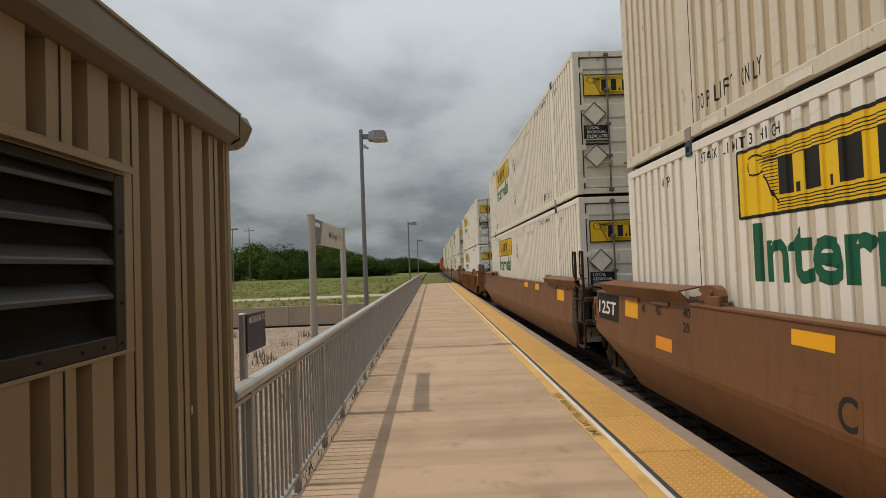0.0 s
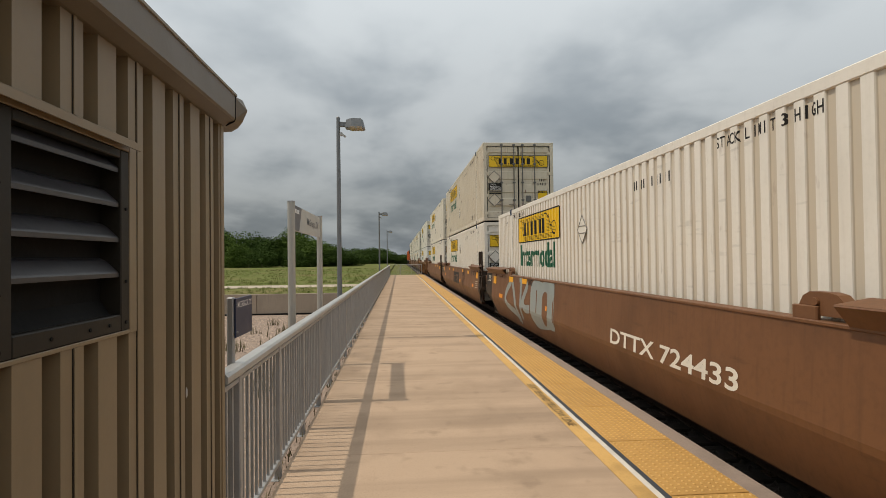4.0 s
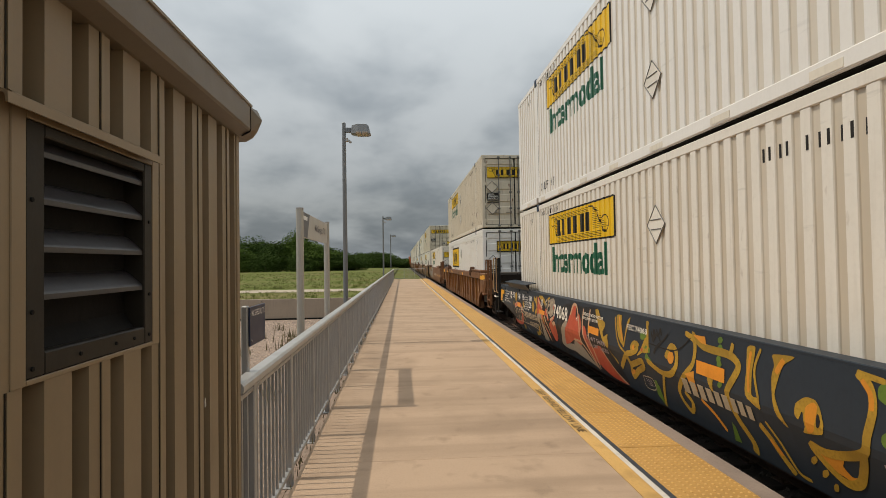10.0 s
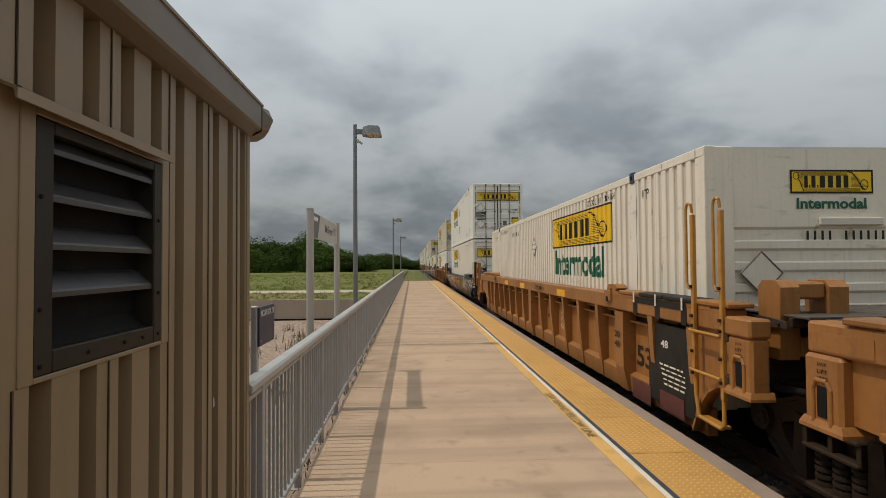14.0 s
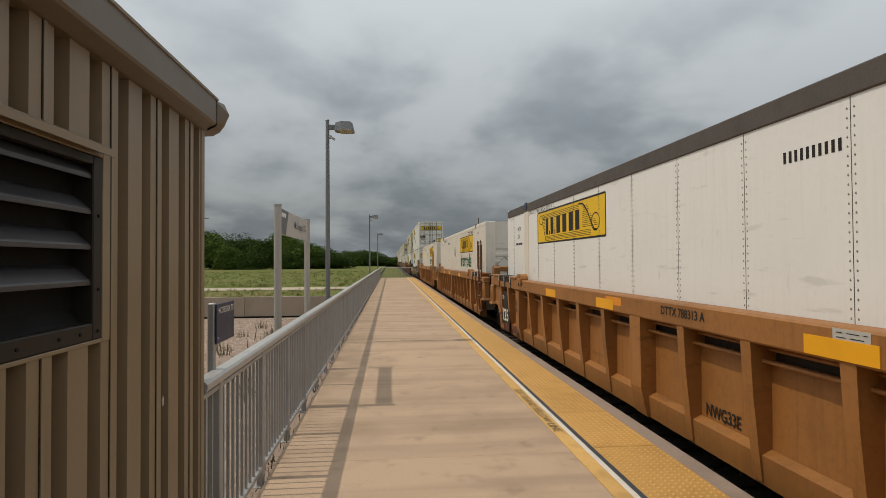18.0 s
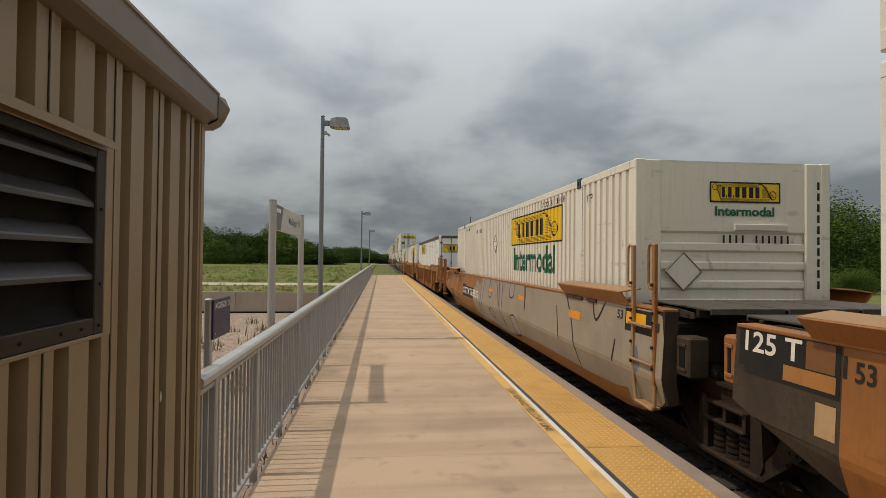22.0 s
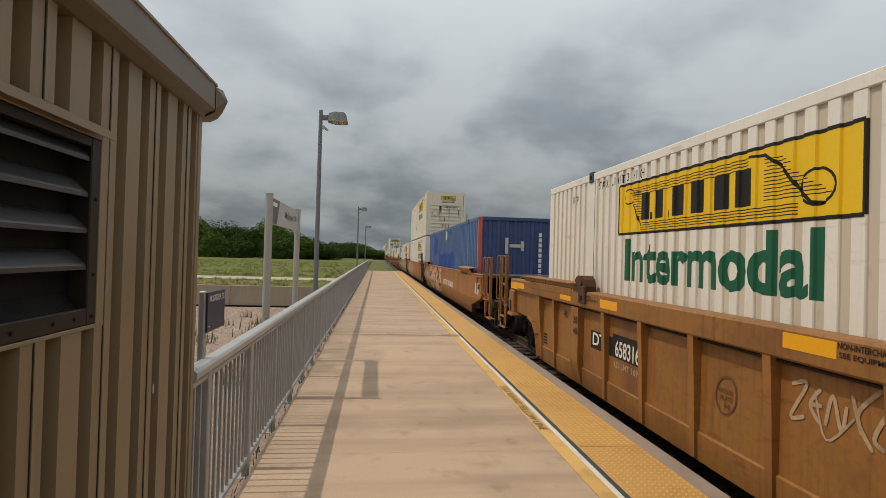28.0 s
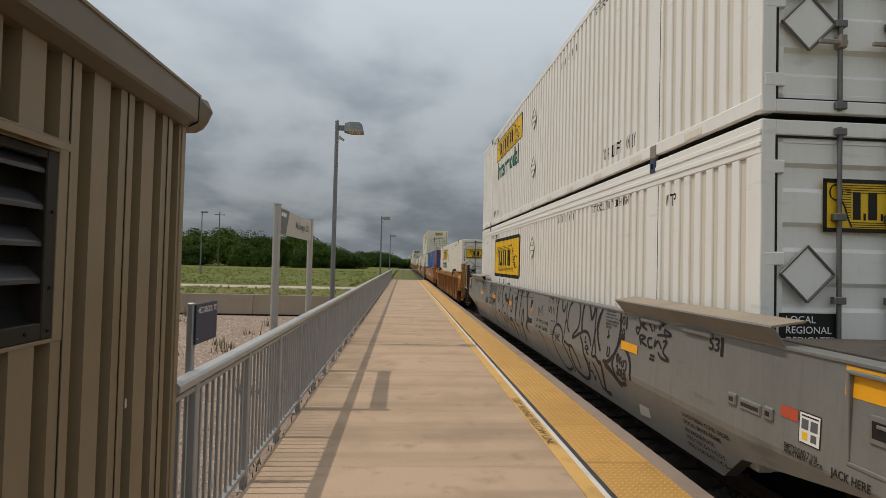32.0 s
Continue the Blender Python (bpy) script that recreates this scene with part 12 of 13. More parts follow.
fill(9, [(5.34, 1.0), (5.11, 1.12), (4.84, 1.18), (4.54, 1.29), (4.28, 1.29), (4.26, 1.11), (4.33, 0.95), (4.45, 0.86), (4.62, 0.94), (5.02, 0.88), (5.04, 0.49), (4.88, 0.51), (4.7, 0.43), (4.67, 0.67), (4.56, 0.73), (4.41, 0.69), (4.26, 0.43), (4.03, 0.22), (3.89, 0.07), (4.35, 0.11), (4.92, 0.12), (5.14, 0.29), (5.26, 0.49), (5.32, 0.77)], 'spray_peach', None, 2, 'graffiti')
fill(9, [(4.13, 1.12), (4.05, 1.23), (3.95, 1.29), (3.81, 1.24), (3.74, 1.1), (3.7, 0.93), (3.59, 0.93), (3.57, 1.17), (3.5, 1.26), (3.36, 1.3), (3.22, 1.22), (3.2, 1.03), (2.98, 0.97), (2.98, 0.8), (3.05, 0.7), (3.16, 0.65), (3.14, 0.34), (3.34, 0.16), (3.42, 0.31), (3.54, 0.59), (3.73, 0.58), (3.63, 0.36), (3.51, 0.13), (3.75, 0.14), (3.96, 0.24), (4.12, 0.56), (4.28, 0.67), (4.26, 0.77), (4.09, 0.9)], 'spray_peach', None, 2, 'graffiti')
fill(9, [(3.01, 1.15), (2.65, 1.24), (2.64, 0.96), (2.75, 0.93), (2.73, 0.77), (2.64, 0.77), (2.64, 0.45), (2.91, 0.33), (2.98, 0.58)], 'spray_peach', None, 2, 'graffiti')
fill(9, [(5.93, 0.5), (5.52, 0.8), (5.39, 0.58), (5.57, 0.3)], 'spray_peach', None, 2, 'graffiti')
fill(9, [(2.84, 1.2), (2.11, 1.3), (2.1, 1.0), (2.36, 0.91), (2.72, 0.91), (2.72, 0.85), (2.29, 0.88), (2.25, 0.73), (2.35, 0.6), (2.63, 0.6), (2.7, 0.46), (2.35, 0.59), (2.09, 0.55), (1.78, 0.31), (1.72, 0.13), (2.33, 0.07), (2.77, 0.18), (2.82, 0.7)], 'spray_peach', None, 2, 'graffiti')
fill(9, [(1.99, 1.19), (1.76, 1.27), (1.65, 1.17), (1.59, 0.91), (1.39, 1.04), (1.25, 1.21), (1.08, 1.26), (0.99, 1.18), (1.07, 0.99), (1.33, 0.7), (1.1, 0.59), (0.98, 0.67), (0.78, 0.58), (0.66, 0.43), (0.52, 0.21), (0.45, 0.1), (0.73, 0.13), (1.13, 0.13), (1.37, 0.42), (1.22, 0.2), (1.31, 0.07), (1.72, 0.21), (1.96, 0.55), (2.03, 0.83)], 'spray_peach', None, 2, 'graffiti')
fill(9, [(0.79, 1.27), (0.61, 1.27), (-0.2, 1.26), (-0.18, 1.05), (0.05, 1.05), (0.21, 0.81), (0.32, 0.62), (0.3, 0.41), (0.18, 0.29), (0.06, 0.3), (0.04, 0.46), (0.16, 0.74), (0.13, 0.91), (-0.18, 0.94), (-0.23, 0.77), (-0.35, 0.56), (-0.43, 0.35), (0.03, 0.15), (0.39, 0.17), (0.59, 0.36), (0.66, 0.56), (0.63, 0.75), (0.6, 0.85), (0.78, 0.95), (0.83, 1.13)], 'spray_peach', None, 2, 'graffiti')
fill(9, [(4.03, 1.14), (3.91, 1.25), (3.77, 1.18), (3.85, 1.11), (3.85, 0.99), (3.92, 0.92), (3.99, 0.96), (3.98, 1.09)], 'spray_red', None, 3, 'graffiti')
fill(9, [(3.52, 1.17), (3.38, 1.25), (3.25, 1.25), (3.27, 1.14), (3.32, 1.03), (3.44, 1.03), (3.48, 1.1)], 'spray_red', None, 3, 'graffiti')
fill(9, [(3.75, 0.9), (3.71, 0.91), (3.72, 0.69), (3.76, 0.7)], 'spray_red', None, 3, 'graffiti')
fill(9, [(3.25, 0.91), (3.22, 0.92), (3.21, 0.73), (3.26, 0.73)], 'spray_red', None, 3, 'graffiti')
fill(9, [(2.83, 0.93), (2.82, 0.94), (2.79, 0.72), (2.84, 0.7)], 'spray_red', None, 3, 'graffiti')
fill(9, [(2.84, 1.18), (2.65, 1.23), (2.64, 0.97), (2.7, 1.01), (2.74, 1.13)], 'spray_red', None, 3, 'graffiti')
fill(9, [(3.43, 0.59), (3.37, 0.53), (3.32, 0.37), (3.37, 0.39)], 'spray_red', None, 3, 'graffiti')
fill(9, [(5.72, 0.58), (5.59, 0.72), (5.56, 0.42), (5.67, 0.4)], 'spray_red', None, 3, 'graffiti')
fill(9, [(4.93, 0.46), (4.77, 0.47), (4.64, 0.37), (4.72, 0.3), (4.79, 0.27), (4.84, 0.37)], 'spray_red', None, 3, 'graffiti')
fill(9, [(4.99, 1.05), (4.84, 1.1), (4.84, 0.98), (4.94, 0.94)], 'spray_red', None, 3, 'graffiti')
fill(9, [(0.59, 1.25), (0.19, 1.26), (0.22, 1.2), (0.34, 1.16), (0.4, 1.02), (0.5, 0.94), (0.57, 0.99)], 'spray_red', None, 3, 'graffiti')
fill(9, [(1.39, 1.04), (1.21, 1.2), (1.05, 1.23), (1.07, 1.14), (1.16, 1.03), (1.24, 0.84), (1.33, 0.84)], 'spray_red', None, 3, 'graffiti')
fill(9, [(1.89, 1.14), (1.78, 1.24), (1.67, 1.2), (1.69, 1.0), (1.84, 0.91)], 'spray_red', None, 3, 'graffiti')
fill(9, [(0.23, 0.29), (0.06, 0.3), (-0.02, 0.29), (0.03, 0.15), (0.2, 0.12)], 'spray_red', None, 3, 'graffiti')
fill(9, [(1.02, 0.61), (0.89, 0.67), (0.81, 0.47), (0.89, 0.38), (0.99, 0.47)], 'spray_red', None, 3, 'graffiti')
fill(9, [(2.76, 1.17), (2.4, 1.24), (2.53, 1.1), (2.62, 0.96), (2.72, 1.04)], 'spray_red', None, 3, 'graffiti')
line(9, [(4.13, 0.7), (4.04, 0.49), (3.85, 0.15)], 0.018, 'spray_white', None, 4, 'graffiti')
line(9, [(3.68, 0.57), (3.59, 0.37), (3.48, 0.21)], 0.018, 'spray_white', None, 4, 'graffiti')
line(9, [(4.98, 0.83), (4.69, 0.87)], 0.018, 'spray_white', None, 4, 'graffiti')
line(9, [(4.96, 0.77), (4.71, 0.81)], 0.018, 'spray_white', None, 4, 'graffiti')
line(9, [(3.15, 0.93), (3.09, 0.73)], 0.018, 'spray_white', None, 4, 'graffiti')
line(9, [(3.68, 1.19), (3.66, 0.98)], 0.018, 'spray_white', None, 4, 'graffiti')
line(9, [(0.21, 0.69), (0.15, 0.42)], 0.018, 'spray_white', None, 4, 'graffiti')
line(9, [(1.15, 0.88), (1.0, 0.97)], 0.018, 'spray_white', None, 4, 'graffiti')
line(9, [(1.11, 0.79), (0.97, 0.89)], 0.018, 'spray_white', None, 4, 'graffiti')
line(9, [(0.74, 0.84), (0.7, 0.96)], 0.018, 'spray_white', None, 4, 'graffiti')
mark(9, 3.45, 2.98, 0.9, 1.01, 'reflector', 'reflector', 'yellow reflector strip', None, 5)
mark(9, 4.99, 4.71, 1.1, 1.21, 'sign_panel', 'notice', 'white stencilled notice', None, 4)
words(9, 'DTTX 765832', -1.22, -4.34, 0.6, 0.8, 'car_letter', None, 4)
mark(9, -9.01, -9.64, 0.7, 1.02, 'sign_panel', 'label_plate', '', None, 1)
mark(10, 9.74, 8.88, 1.16, 1.27, 'reflector', 'reflector', 'yellow reflector strip', -1.53, 1)
mark(10, 6.72, 6.23, 1.15, 1.28, 'reflector', 'reflector', 'yellow reflector strip', -1.53, 1)
mark(10, 1.85, 1.38, 1.19, 1.3, 'reflector', 'reflector', 'yellow reflector strip', -1.53, 1)
mark(10, 5.13, 4.61, 1.16, 1.27, 'reflector', 'reflector', 'yellow reflector strip', -1.53, 1)
words(10, '53', 7.93, 7.78, 0.87, 0.96, 'ink', None, 2)
words(10, '45', 6.79, 6.63, 0.86, 0.96, 'ink', None, 2)
words(10, '20', 6.1, 5.93, 0.85, 0.95, 'ink', -1.53, 2)
words(10, '40', 6.1, 5.93, 0.69, 0.79, 'ink', -1.53, 2)
words(10, 'CONTAINER GUIDES MUST BE:', 5.81, 5.43, 1.25, 1.28, 'ink', -1.53, 2)
words(10, 'IN BEFORE LOADING 96 WIDE', 5.81, 5.24, 1.21, 1.24, 'ink', -1.53, 2)
mark(10, 7.85, 7.63, 0.44, 0.47, 'ink', 'number_mark', '', None, 1)
mark(10, 7.85, 7.63, 0.39, 0.42, 'ink', 'number_mark', '', None, 1)
mark(10, 7.85, 7.63, 0.34, 0.37, 'ink', 'number_mark', '', None, 1)
mark(10, 7.84, 7.62, 0.29, 0.32, 'ink', 'number_mark', '', None, 1)
mark(10, 5.65, 4.91, 0.57, 0.81, 'car_black', 'stencil_band', '', None, 1)
words(10, 'DT', 5.58, 5.15, 0.62, 0.79, 'car_letter', None, 3)
mark(10, 4.92, 4.17, 0.57, 0.86, 'car_black', 'stencil_band', '', None, 1)
words(10, '658316', 4.85, 4.2, 0.59, 0.79, 'car_letter', None, 3)
words(10, 'LD LMT 1693', 4.87, 4.18, 0.45, 0.53, 'spray_pale', None, 2)
words(10, 'NON-INTERCHANGE', 1.37, 0.94, 1.26, 1.3, 'ink', -1.53, 2)
words(10, 'SEE EQUIPMENT', 1.36, 0.93, 1.2, 1.24, 'ink', -1.53, 2)
line(10, [(2.49, 0.69), (2.5, 0.61), (2.55, 0.54), (2.62, 0.5), (2.69, 0.5), (2.74, 0.55), (2.77, 0.62), (2.75, 0.71), (2.7, 0.78), (2.63, 0.81), (2.56, 0.81), (2.51, 0.76), (2.49, 0.69)], 0.02, 'weld_edge', None, 2, 'round_stencil')
words(10, 'EXCEEDS', 2.73, 2.53, 0.67, 0.71, 'weld_edge', None, 2)
words(10, 'PLATE', 2.7, 2.54, 0.61, 0.65, 'weld_edge', None, 2)
words(10, 'H', 2.65, 2.58, 0.54, 0.59, 'weld_edge', None, 2)
line(10, [(1.87, 0.93), (1.73, 0.96), (1.88, 0.7), (1.75, 0.73)], 0.03, 'spray_pale', None, 2, 'graffiti')
line(10, [(1.61, 0.95), (1.7, 0.83), (1.62, 0.72)], 0.03, 'spray_pale', None, 2, 'graffiti')
line(10, [(1.69, 0.83), (1.6, 0.84)], 0.03, 'spray_pale', None, 2, 'graffiti')
line(10, [(1.57, 0.72), (1.51, 0.93), (1.44, 0.72), (1.4, 0.89)], 0.03, 'spray_pale', None, 2, 'graffiti')
line(10, [(1.36, 0.97), (1.29, 0.75)], 0.03, 'spray_pale', None, 2, 'graffiti')
line(10, [(1.14, 1.06), (1.32, 0.86), (1.21, 0.67)], 0.03, 'spray_pale', None, 2, 'graffiti')
line(10, [(1.13, 0.9), (1.2, 0.75), (1.13, 0.7)], 0.03, 'spray_pale', None, 2, 'graffiti')
words(10, '53', -5.41, -5.72, 0.58, 0.84, 'ink', None, 2)
words(10, '48', -7.32, -7.51, 0.82, 0.92, 'ink', None, 2)
mark(10, -7.29, -7.72, 0.33, 0.55, 'car_brown_dark', 'notice', '', None, 1)
words(10, 'IW 8 9-7/8', -8.82, -9.33, 0.83, 0.9, 'ink', -1.475, 2)
words(10, '1 INCH TREAD COND.', -8.8, -9.29, 0.69, 0.72, 'ink', -1.475, 2)
mark(10, -8.85, -9.52, 1.12, 1.24, 'reflector', 'reflector', 'yellow reflector strip', -1.53, 1)
line(2, [(-0.56, 0.99), (-0.49, 0.8), (-0.62, 0.65), (-0.68, 0.71), (-0.62, 0.87), (-0.58, 0.97)], 0.08, 'spray_teal', None, 2, 'graffiti')
line(2, [(-0.84, 0.87), (-0.94, 0.56), (-0.73, 0.38), (-0.7, 0.3), (-0.88, 0.38), (-0.94, 0.54)], 0.07, 'spray_teal', None, 2, 'graffiti')
line(2, [(1.61, 0.77), (1.67, 0.49), (1.55, 0.45), (1.47, 0.66)], 0.05, 'spray_teal', None, 2, 'graffiti')
line(2, [(0.52, 0.48), (0.43, 0.17), (0.29, 0.14)], 0.08, 'spray_teal', None, 2, 'graffiti')
line(2, [(1.25, 1.07), (1.22, 0.26), (1.56, 0.15), (1.78, 0.27)], 0.04, 'spray_teal', None, 2, 'graffiti')
line(2, [(-0.38, 0.64), (-0.44, 0.24)], 0.03, 'spray_teal', None, 2, 'graffiti')
line(2, [(-1.4, 1.02), (-1.44, 0.89), (-1.5, 0.9)], 0.06, 'spray_teal', None, 2, 'graffiti')
line(2, [(0.78, 0.89), (0.85, 0.35), (0.53, 0.26)], 0.03, 'spray_teal', None, 2, 'graffiti')
line(2, [(0.56, 0.86), (0.47, 0.49)], 0.04, 'spray_teal', None, 2, 'graffiti')
line(2, [(3.25, 0.86), (2.72, 0.88)], 0.03, 'spray_teal', None, 2, 'graffiti')
line(2, [(2.61, 1.04), (2.34, 0.88)], 0.04, 'spray_teal', None, 2, 'graffiti')
words(10, 'DTTX 658316', -0.13, -0.95, 1.2, 1.285, 'ink', -1.53, 2)
words(10, 'NWF13', -1.37, -1.84, 0.59, 0.69, 'ink', None, 2)
line(10, [(-2.25, 0.82), (-2.32, 0.72), (-2.41, 0.85)], 0.018, 'spray_pale', None, 2, 'graffiti')
line(10, [(-2.37, 0.46), (-2.44, 0.6), (-2.56, 0.47), (-2.64, 0.6)], 0.018, 'spray_pale', None, 2, 'graffiti')
line(10, [(-2.69, 0.73), (-2.76, 0.66), (-2.85, 0.81), (-2.92, 0.72)], 0.018, 'spray_pale', None, 2, 'graffiti')
line(10, [(1.66, 0.93), (1.56, 0.63), (1.34, 0.83)], 0.018, 'spray_pale', None, 2, 'graffiti')
line(10, [(0.54, 0.93), (0.33, 0.65), (0.19, 0.93)], 0.018, 'spray_pale', None, 2, 'graffiti')
line(10, [(-0.31, 0.93), (-0.76, 0.95)], 0.018, 'spray_pale', None, 2, 'graffiti')
line(10, [(-0.28, 0.61), (-0.63, 0.66)], 0.018, 'spray_pale', None, 2, 'graffiti')
words(10, '20', -6.01, -6.17, 0.84, 0.94, 'ink', -1.53, 2)
words(10, '40', -6.02, -6.18, 0.67, 0.77, 'ink', -1.53, 2)
words(10, '45', -6.8, -6.96, 0.83, 0.95, 'ink', None, 2)
mark(10, -6.45, -6.96, 0.67, 0.7, 'spray_pale', 'number_mark', '', None, 2)
mark(10, -6.45, -6.97, 0.61, 0.64, 'spray_pale', 'number_mark', '', None, 2)
mark(10, -6.45, -6.97, 0.56, 0.59, 'spray_pale', 'number_mark', '', None, 2)
mark(10, -6.45, -6.97, 0.51, 0.54, 'spray_pale', 'number_mark', '', None, 2)
mark(10, -6.46, -6.97, 0.46, 0.48, 'spray_pale', 'number_mark', '', None, 2)
mark(10, -6.46, -6.97, 0.4, 0.43, 'spray_pale', 'number_mark', '', None, 2)
fill(10, [(-3.33, 0.68), (-3.8, 0.71), (-3.86, 0.66), (-3.68, 0.64), (-3.75, 0.38), (-3.56, 0.36), (-3.51, 0.62), (-3.37, 0.61)], 'weld_edge', None, 1, 'logo_block')
fill(10, [(-3.95, 0.72), (-4.34, 0.75), (-4.4, 0.7), (-4.24, 0.68), (-4.31, 0.45), (-4.14, 0.43), (-4.1, 0.67), (-3.98, 0.66)], 'weld_edge', None, 1, 'logo_block')
fill(10, [(-4.47, 0.76), (-4.8, 0.79), (-4.85, 0.74), (-4.72, 0.72), (-4.77, 0.51), (-4.63, 0.5), (-4.6, 0.71), (-4.5, 0.71)], 'weld_edge', None, 1, 'logo_block')
mark(10, -6.26, -6.69, 1.16, 1.26, 'reflector', 'reflector', 'yellow reflector strip', -1.53, 1)
mark(11, 9.81, 9.31, 1.03, 1.26, 'reflector', 'reflector', 'yellow reflector strip', None, 1)
mark(11, 9.15, 8.97, 0.68, 0.86, 'placard', 'label_plate', 'small white label', None, 1)
for k in range(4):
    mark(11, 9.13, 9.07 - 0.02 * (k % 2), 0.70 + 0.042 * k, 0.722 + 0.042 * k, 'ink', 'stencil_bar', '', None, 3)
    mark(11, 9.03, 8.985, 0.70 + 0.042 * k, 0.722 + 0.042 * k, 'ink', 'stencil_bar', '', None, 3)
mark(11, 8.94, 8.78, 0.77, 0.87, 'spray_red', 'label_plate', 'red warning label', None, 1)
words(11, 'EXTERIOR PAINT', 8.95, 8.68, 0.7, 0.72, 'ink', None, 2)
words(11, '2 INCH TREAD COND. SHOES', 8.1, 7.37, 0.42, 0.46, 'ink', None, 2)
words(11, 'SPECIAL BRAKE BEAMS', 8.07, 7.47, 0.37, 0.41, 'ink', None, 2)
words(11, 'SEE BADGE PLATE', 8.05, 7.59, 0.3, 0.34, 'ink', None, 2)
words(11, 'SPRG 7 OC D-5 3 IC D-5', 8.04, 7.44, 0.24, 0.29, 'ink', None, 2)
words(11, 'SPRG 2 OC B-432 2 IC B-433', 8.01, 7.3, 0.19, 0.23, 'ink', None, 2)
mark(11, 3.94, 3.51, 0.83, 0.93, 'reflector_orange', 'reflector', 'faded orange reflector', None, 5)
line(11, [(4.01, 1.26), (4.03, 1.03)], 0.025, 'spray_black', None, 2, 'graffiti')
line(11, [(3.93, 1.21), (4.01, 1.12), (3.87, 1.03)], 0.025, 'spray_black', None, 2, 'graffiti')
line(11, [(3.83, 1.21), (3.85, 1.03), (3.74, 1.04), (3.73, 1.21)], 0.025, 'spray_black', None, 2, 'graffiti')
line(11, [(3.68, 1.18), (3.58, 1.16), (3.67, 1.0), (3.56, 0.95)], 0.025, 'spray_black', None, 2, 'graffiti')
line(11, [(3.41, 1.3), (3.49, 1.09), (3.51, 0.84), (3.42, 0.56), (3.24, 0.3)], 0.05, 'spray_black', None, 2, 'graffiti')
line(11, [(3.53, 0.74), (3.81, 0.72), (3.92, 0.58), (3.79, 0.35), (3.42, 0.12)], 0.06, 'spray_black', None, 2, 'graffiti')
line(11, [(2.97, 1.3), (3.05, 1.04), (2.97, 0.77), (2.66, 1.17), (2.5, 1.31)], 0.045, 'spray_black', None, 2, 'graffiti')
line(11, [(2.32, 1.29), (2.42, 1.13), (2.41, 0.9), (2.28, 0.71), (2.39, 0.48), (2.12, 0.34), (1.91, 0.12)], 0.05, 'spray_black', None, 2, 'graffiti')
line(11, [(2.88, 0.54), (2.7, 0.55), (2.67, 0.38), (2.71, 0.2), (2.57, 0.1)], 0.07, 'spray_black', None, 2, 'graffiti')
line(11, [(1.83, 1.29), (2.13, 1.28), (2.36, 1.16), (2.41, 0.94), (2.28, 0.75), (2.14, 0.73)], 0.06, 'spray_black', None, 2, 'graffiti')
line(11, [(1.97, 0.9), (2.04, 0.98), (1.96, 1.04), (1.87, 1.01), (1.85, 0.9), (1.57, 0.92)], 0.08, 'spray_black', None, 2, 'graffiti')
line(11, [(2.08, 0.48), (2.0, 0.56), (1.85, 0.56), (1.73, 0.47), (1.75, 0.33), (1.89, 0.35), (2.07, 0.46)], 0.05, 'spray_black', None, 2, 'graffiti')
line(11, [(1.48, 1.29), (1.4, 1.24), (1.53, 0.95), (1.64, 0.71), (1.57, 0.54), (1.36, 0.37), (1.15, 0.29), (1.14, 0.12)], 0.05, 'spray_black', None, 2, 'graffiti')
line(11, [(1.21, 1.3), (1.37, 1.25), (1.43, 1.04), (1.53, 0.81)], 0.04, 'spray_black', None, 2, 'graffiti')
line(11, [(1.06, 1.09), (1.17, 0.71), (1.01, 0.7), (1.0, 0.83), (1.06, 1.07)], 0.05, 'spray_black', None, 2, 'graffiti')
line(11, [(1.26, 0.47), (1.03, 0.49), (0.88, 0.4), (0.69, 0.13)], 0.1, 'spray_black', None, 2, 'graffiti')
line(11, [(0.4, 1.3), (0.45, 1.12), (0.53, 0.77), (0.58, 0.52)], 0.1, 'spray_black', None, 2, 'graffiti')
line(11, [(0.73, 1.0), (0.47, 1.06)], 0.08, 'spray_black', None, 2, 'graffiti')
line(11, [(0.73, 0.99), (0.64, 0.75), (0.57, 0.49), (0.49, 0.42), (0.31, 0.4), (0.28, 0.14)], 0.05, 'spray_black', None, 2, 'graffiti')
line(11, [(-0.0, 1.28), (0.03, 1.13), (0.11, 0.81), (0.15, 0.52)], 0.06, 'spray_black', None, 2, 'graffiti')
line(11, [(-0.0, 1.2), (0.05, 1.07)], 0.1, 'spray_black', None, 2, 'graffiti')
line(11, [(-0.22, 0.85), (-0.13, 0.66), (-0.11, 0.46), (-0.29, 0.56), (-0.33, 0.67), (-0.28, 0.78), (-0.22, 0.84)], 0.06, 'spray_black', None, 2, 'graffiti')
line(11, [(-0.15, 0.45), (-0.16, 0.3), (-0.17, 0.13)], 0.1, 'spray_black', None, 2, 'graffiti')
line(11, [(-0.44, 1.31), (-0.47, 1.21), (-0.54, 1.08), (-0.61, 0.91), (-0.67, 0.77), (-0.62, 0.52), (-0.56, 0.43)], 0.065, 'spray_black', None, 2, 'graffiti')
line(11, [(-0.76, 1.31), (-0.63, 1.22), (-0.54, 1.11)], 0.08, 'spray_black', None, 2, 'graffiti')
line(11, [(-1.09, 1.05), (-0.99, 1.05), (-0.95, 0.99), (-0.99, 0.92), (-1.09, 0.91)], 0.09, 'spray_black', None, 2, 'graffiti')
line(11, [(-0.67, 0.74), (-0.79, 0.67), (-0.94, 0.66), (-1.1, 0.67)], 0.1, 'spray_black', None, 2, 'graffiti')
line(11, [(-0.68, 0.6), (-0.63, 0.43)], 0.09, 'spray_black', None, 2, 'graffiti')
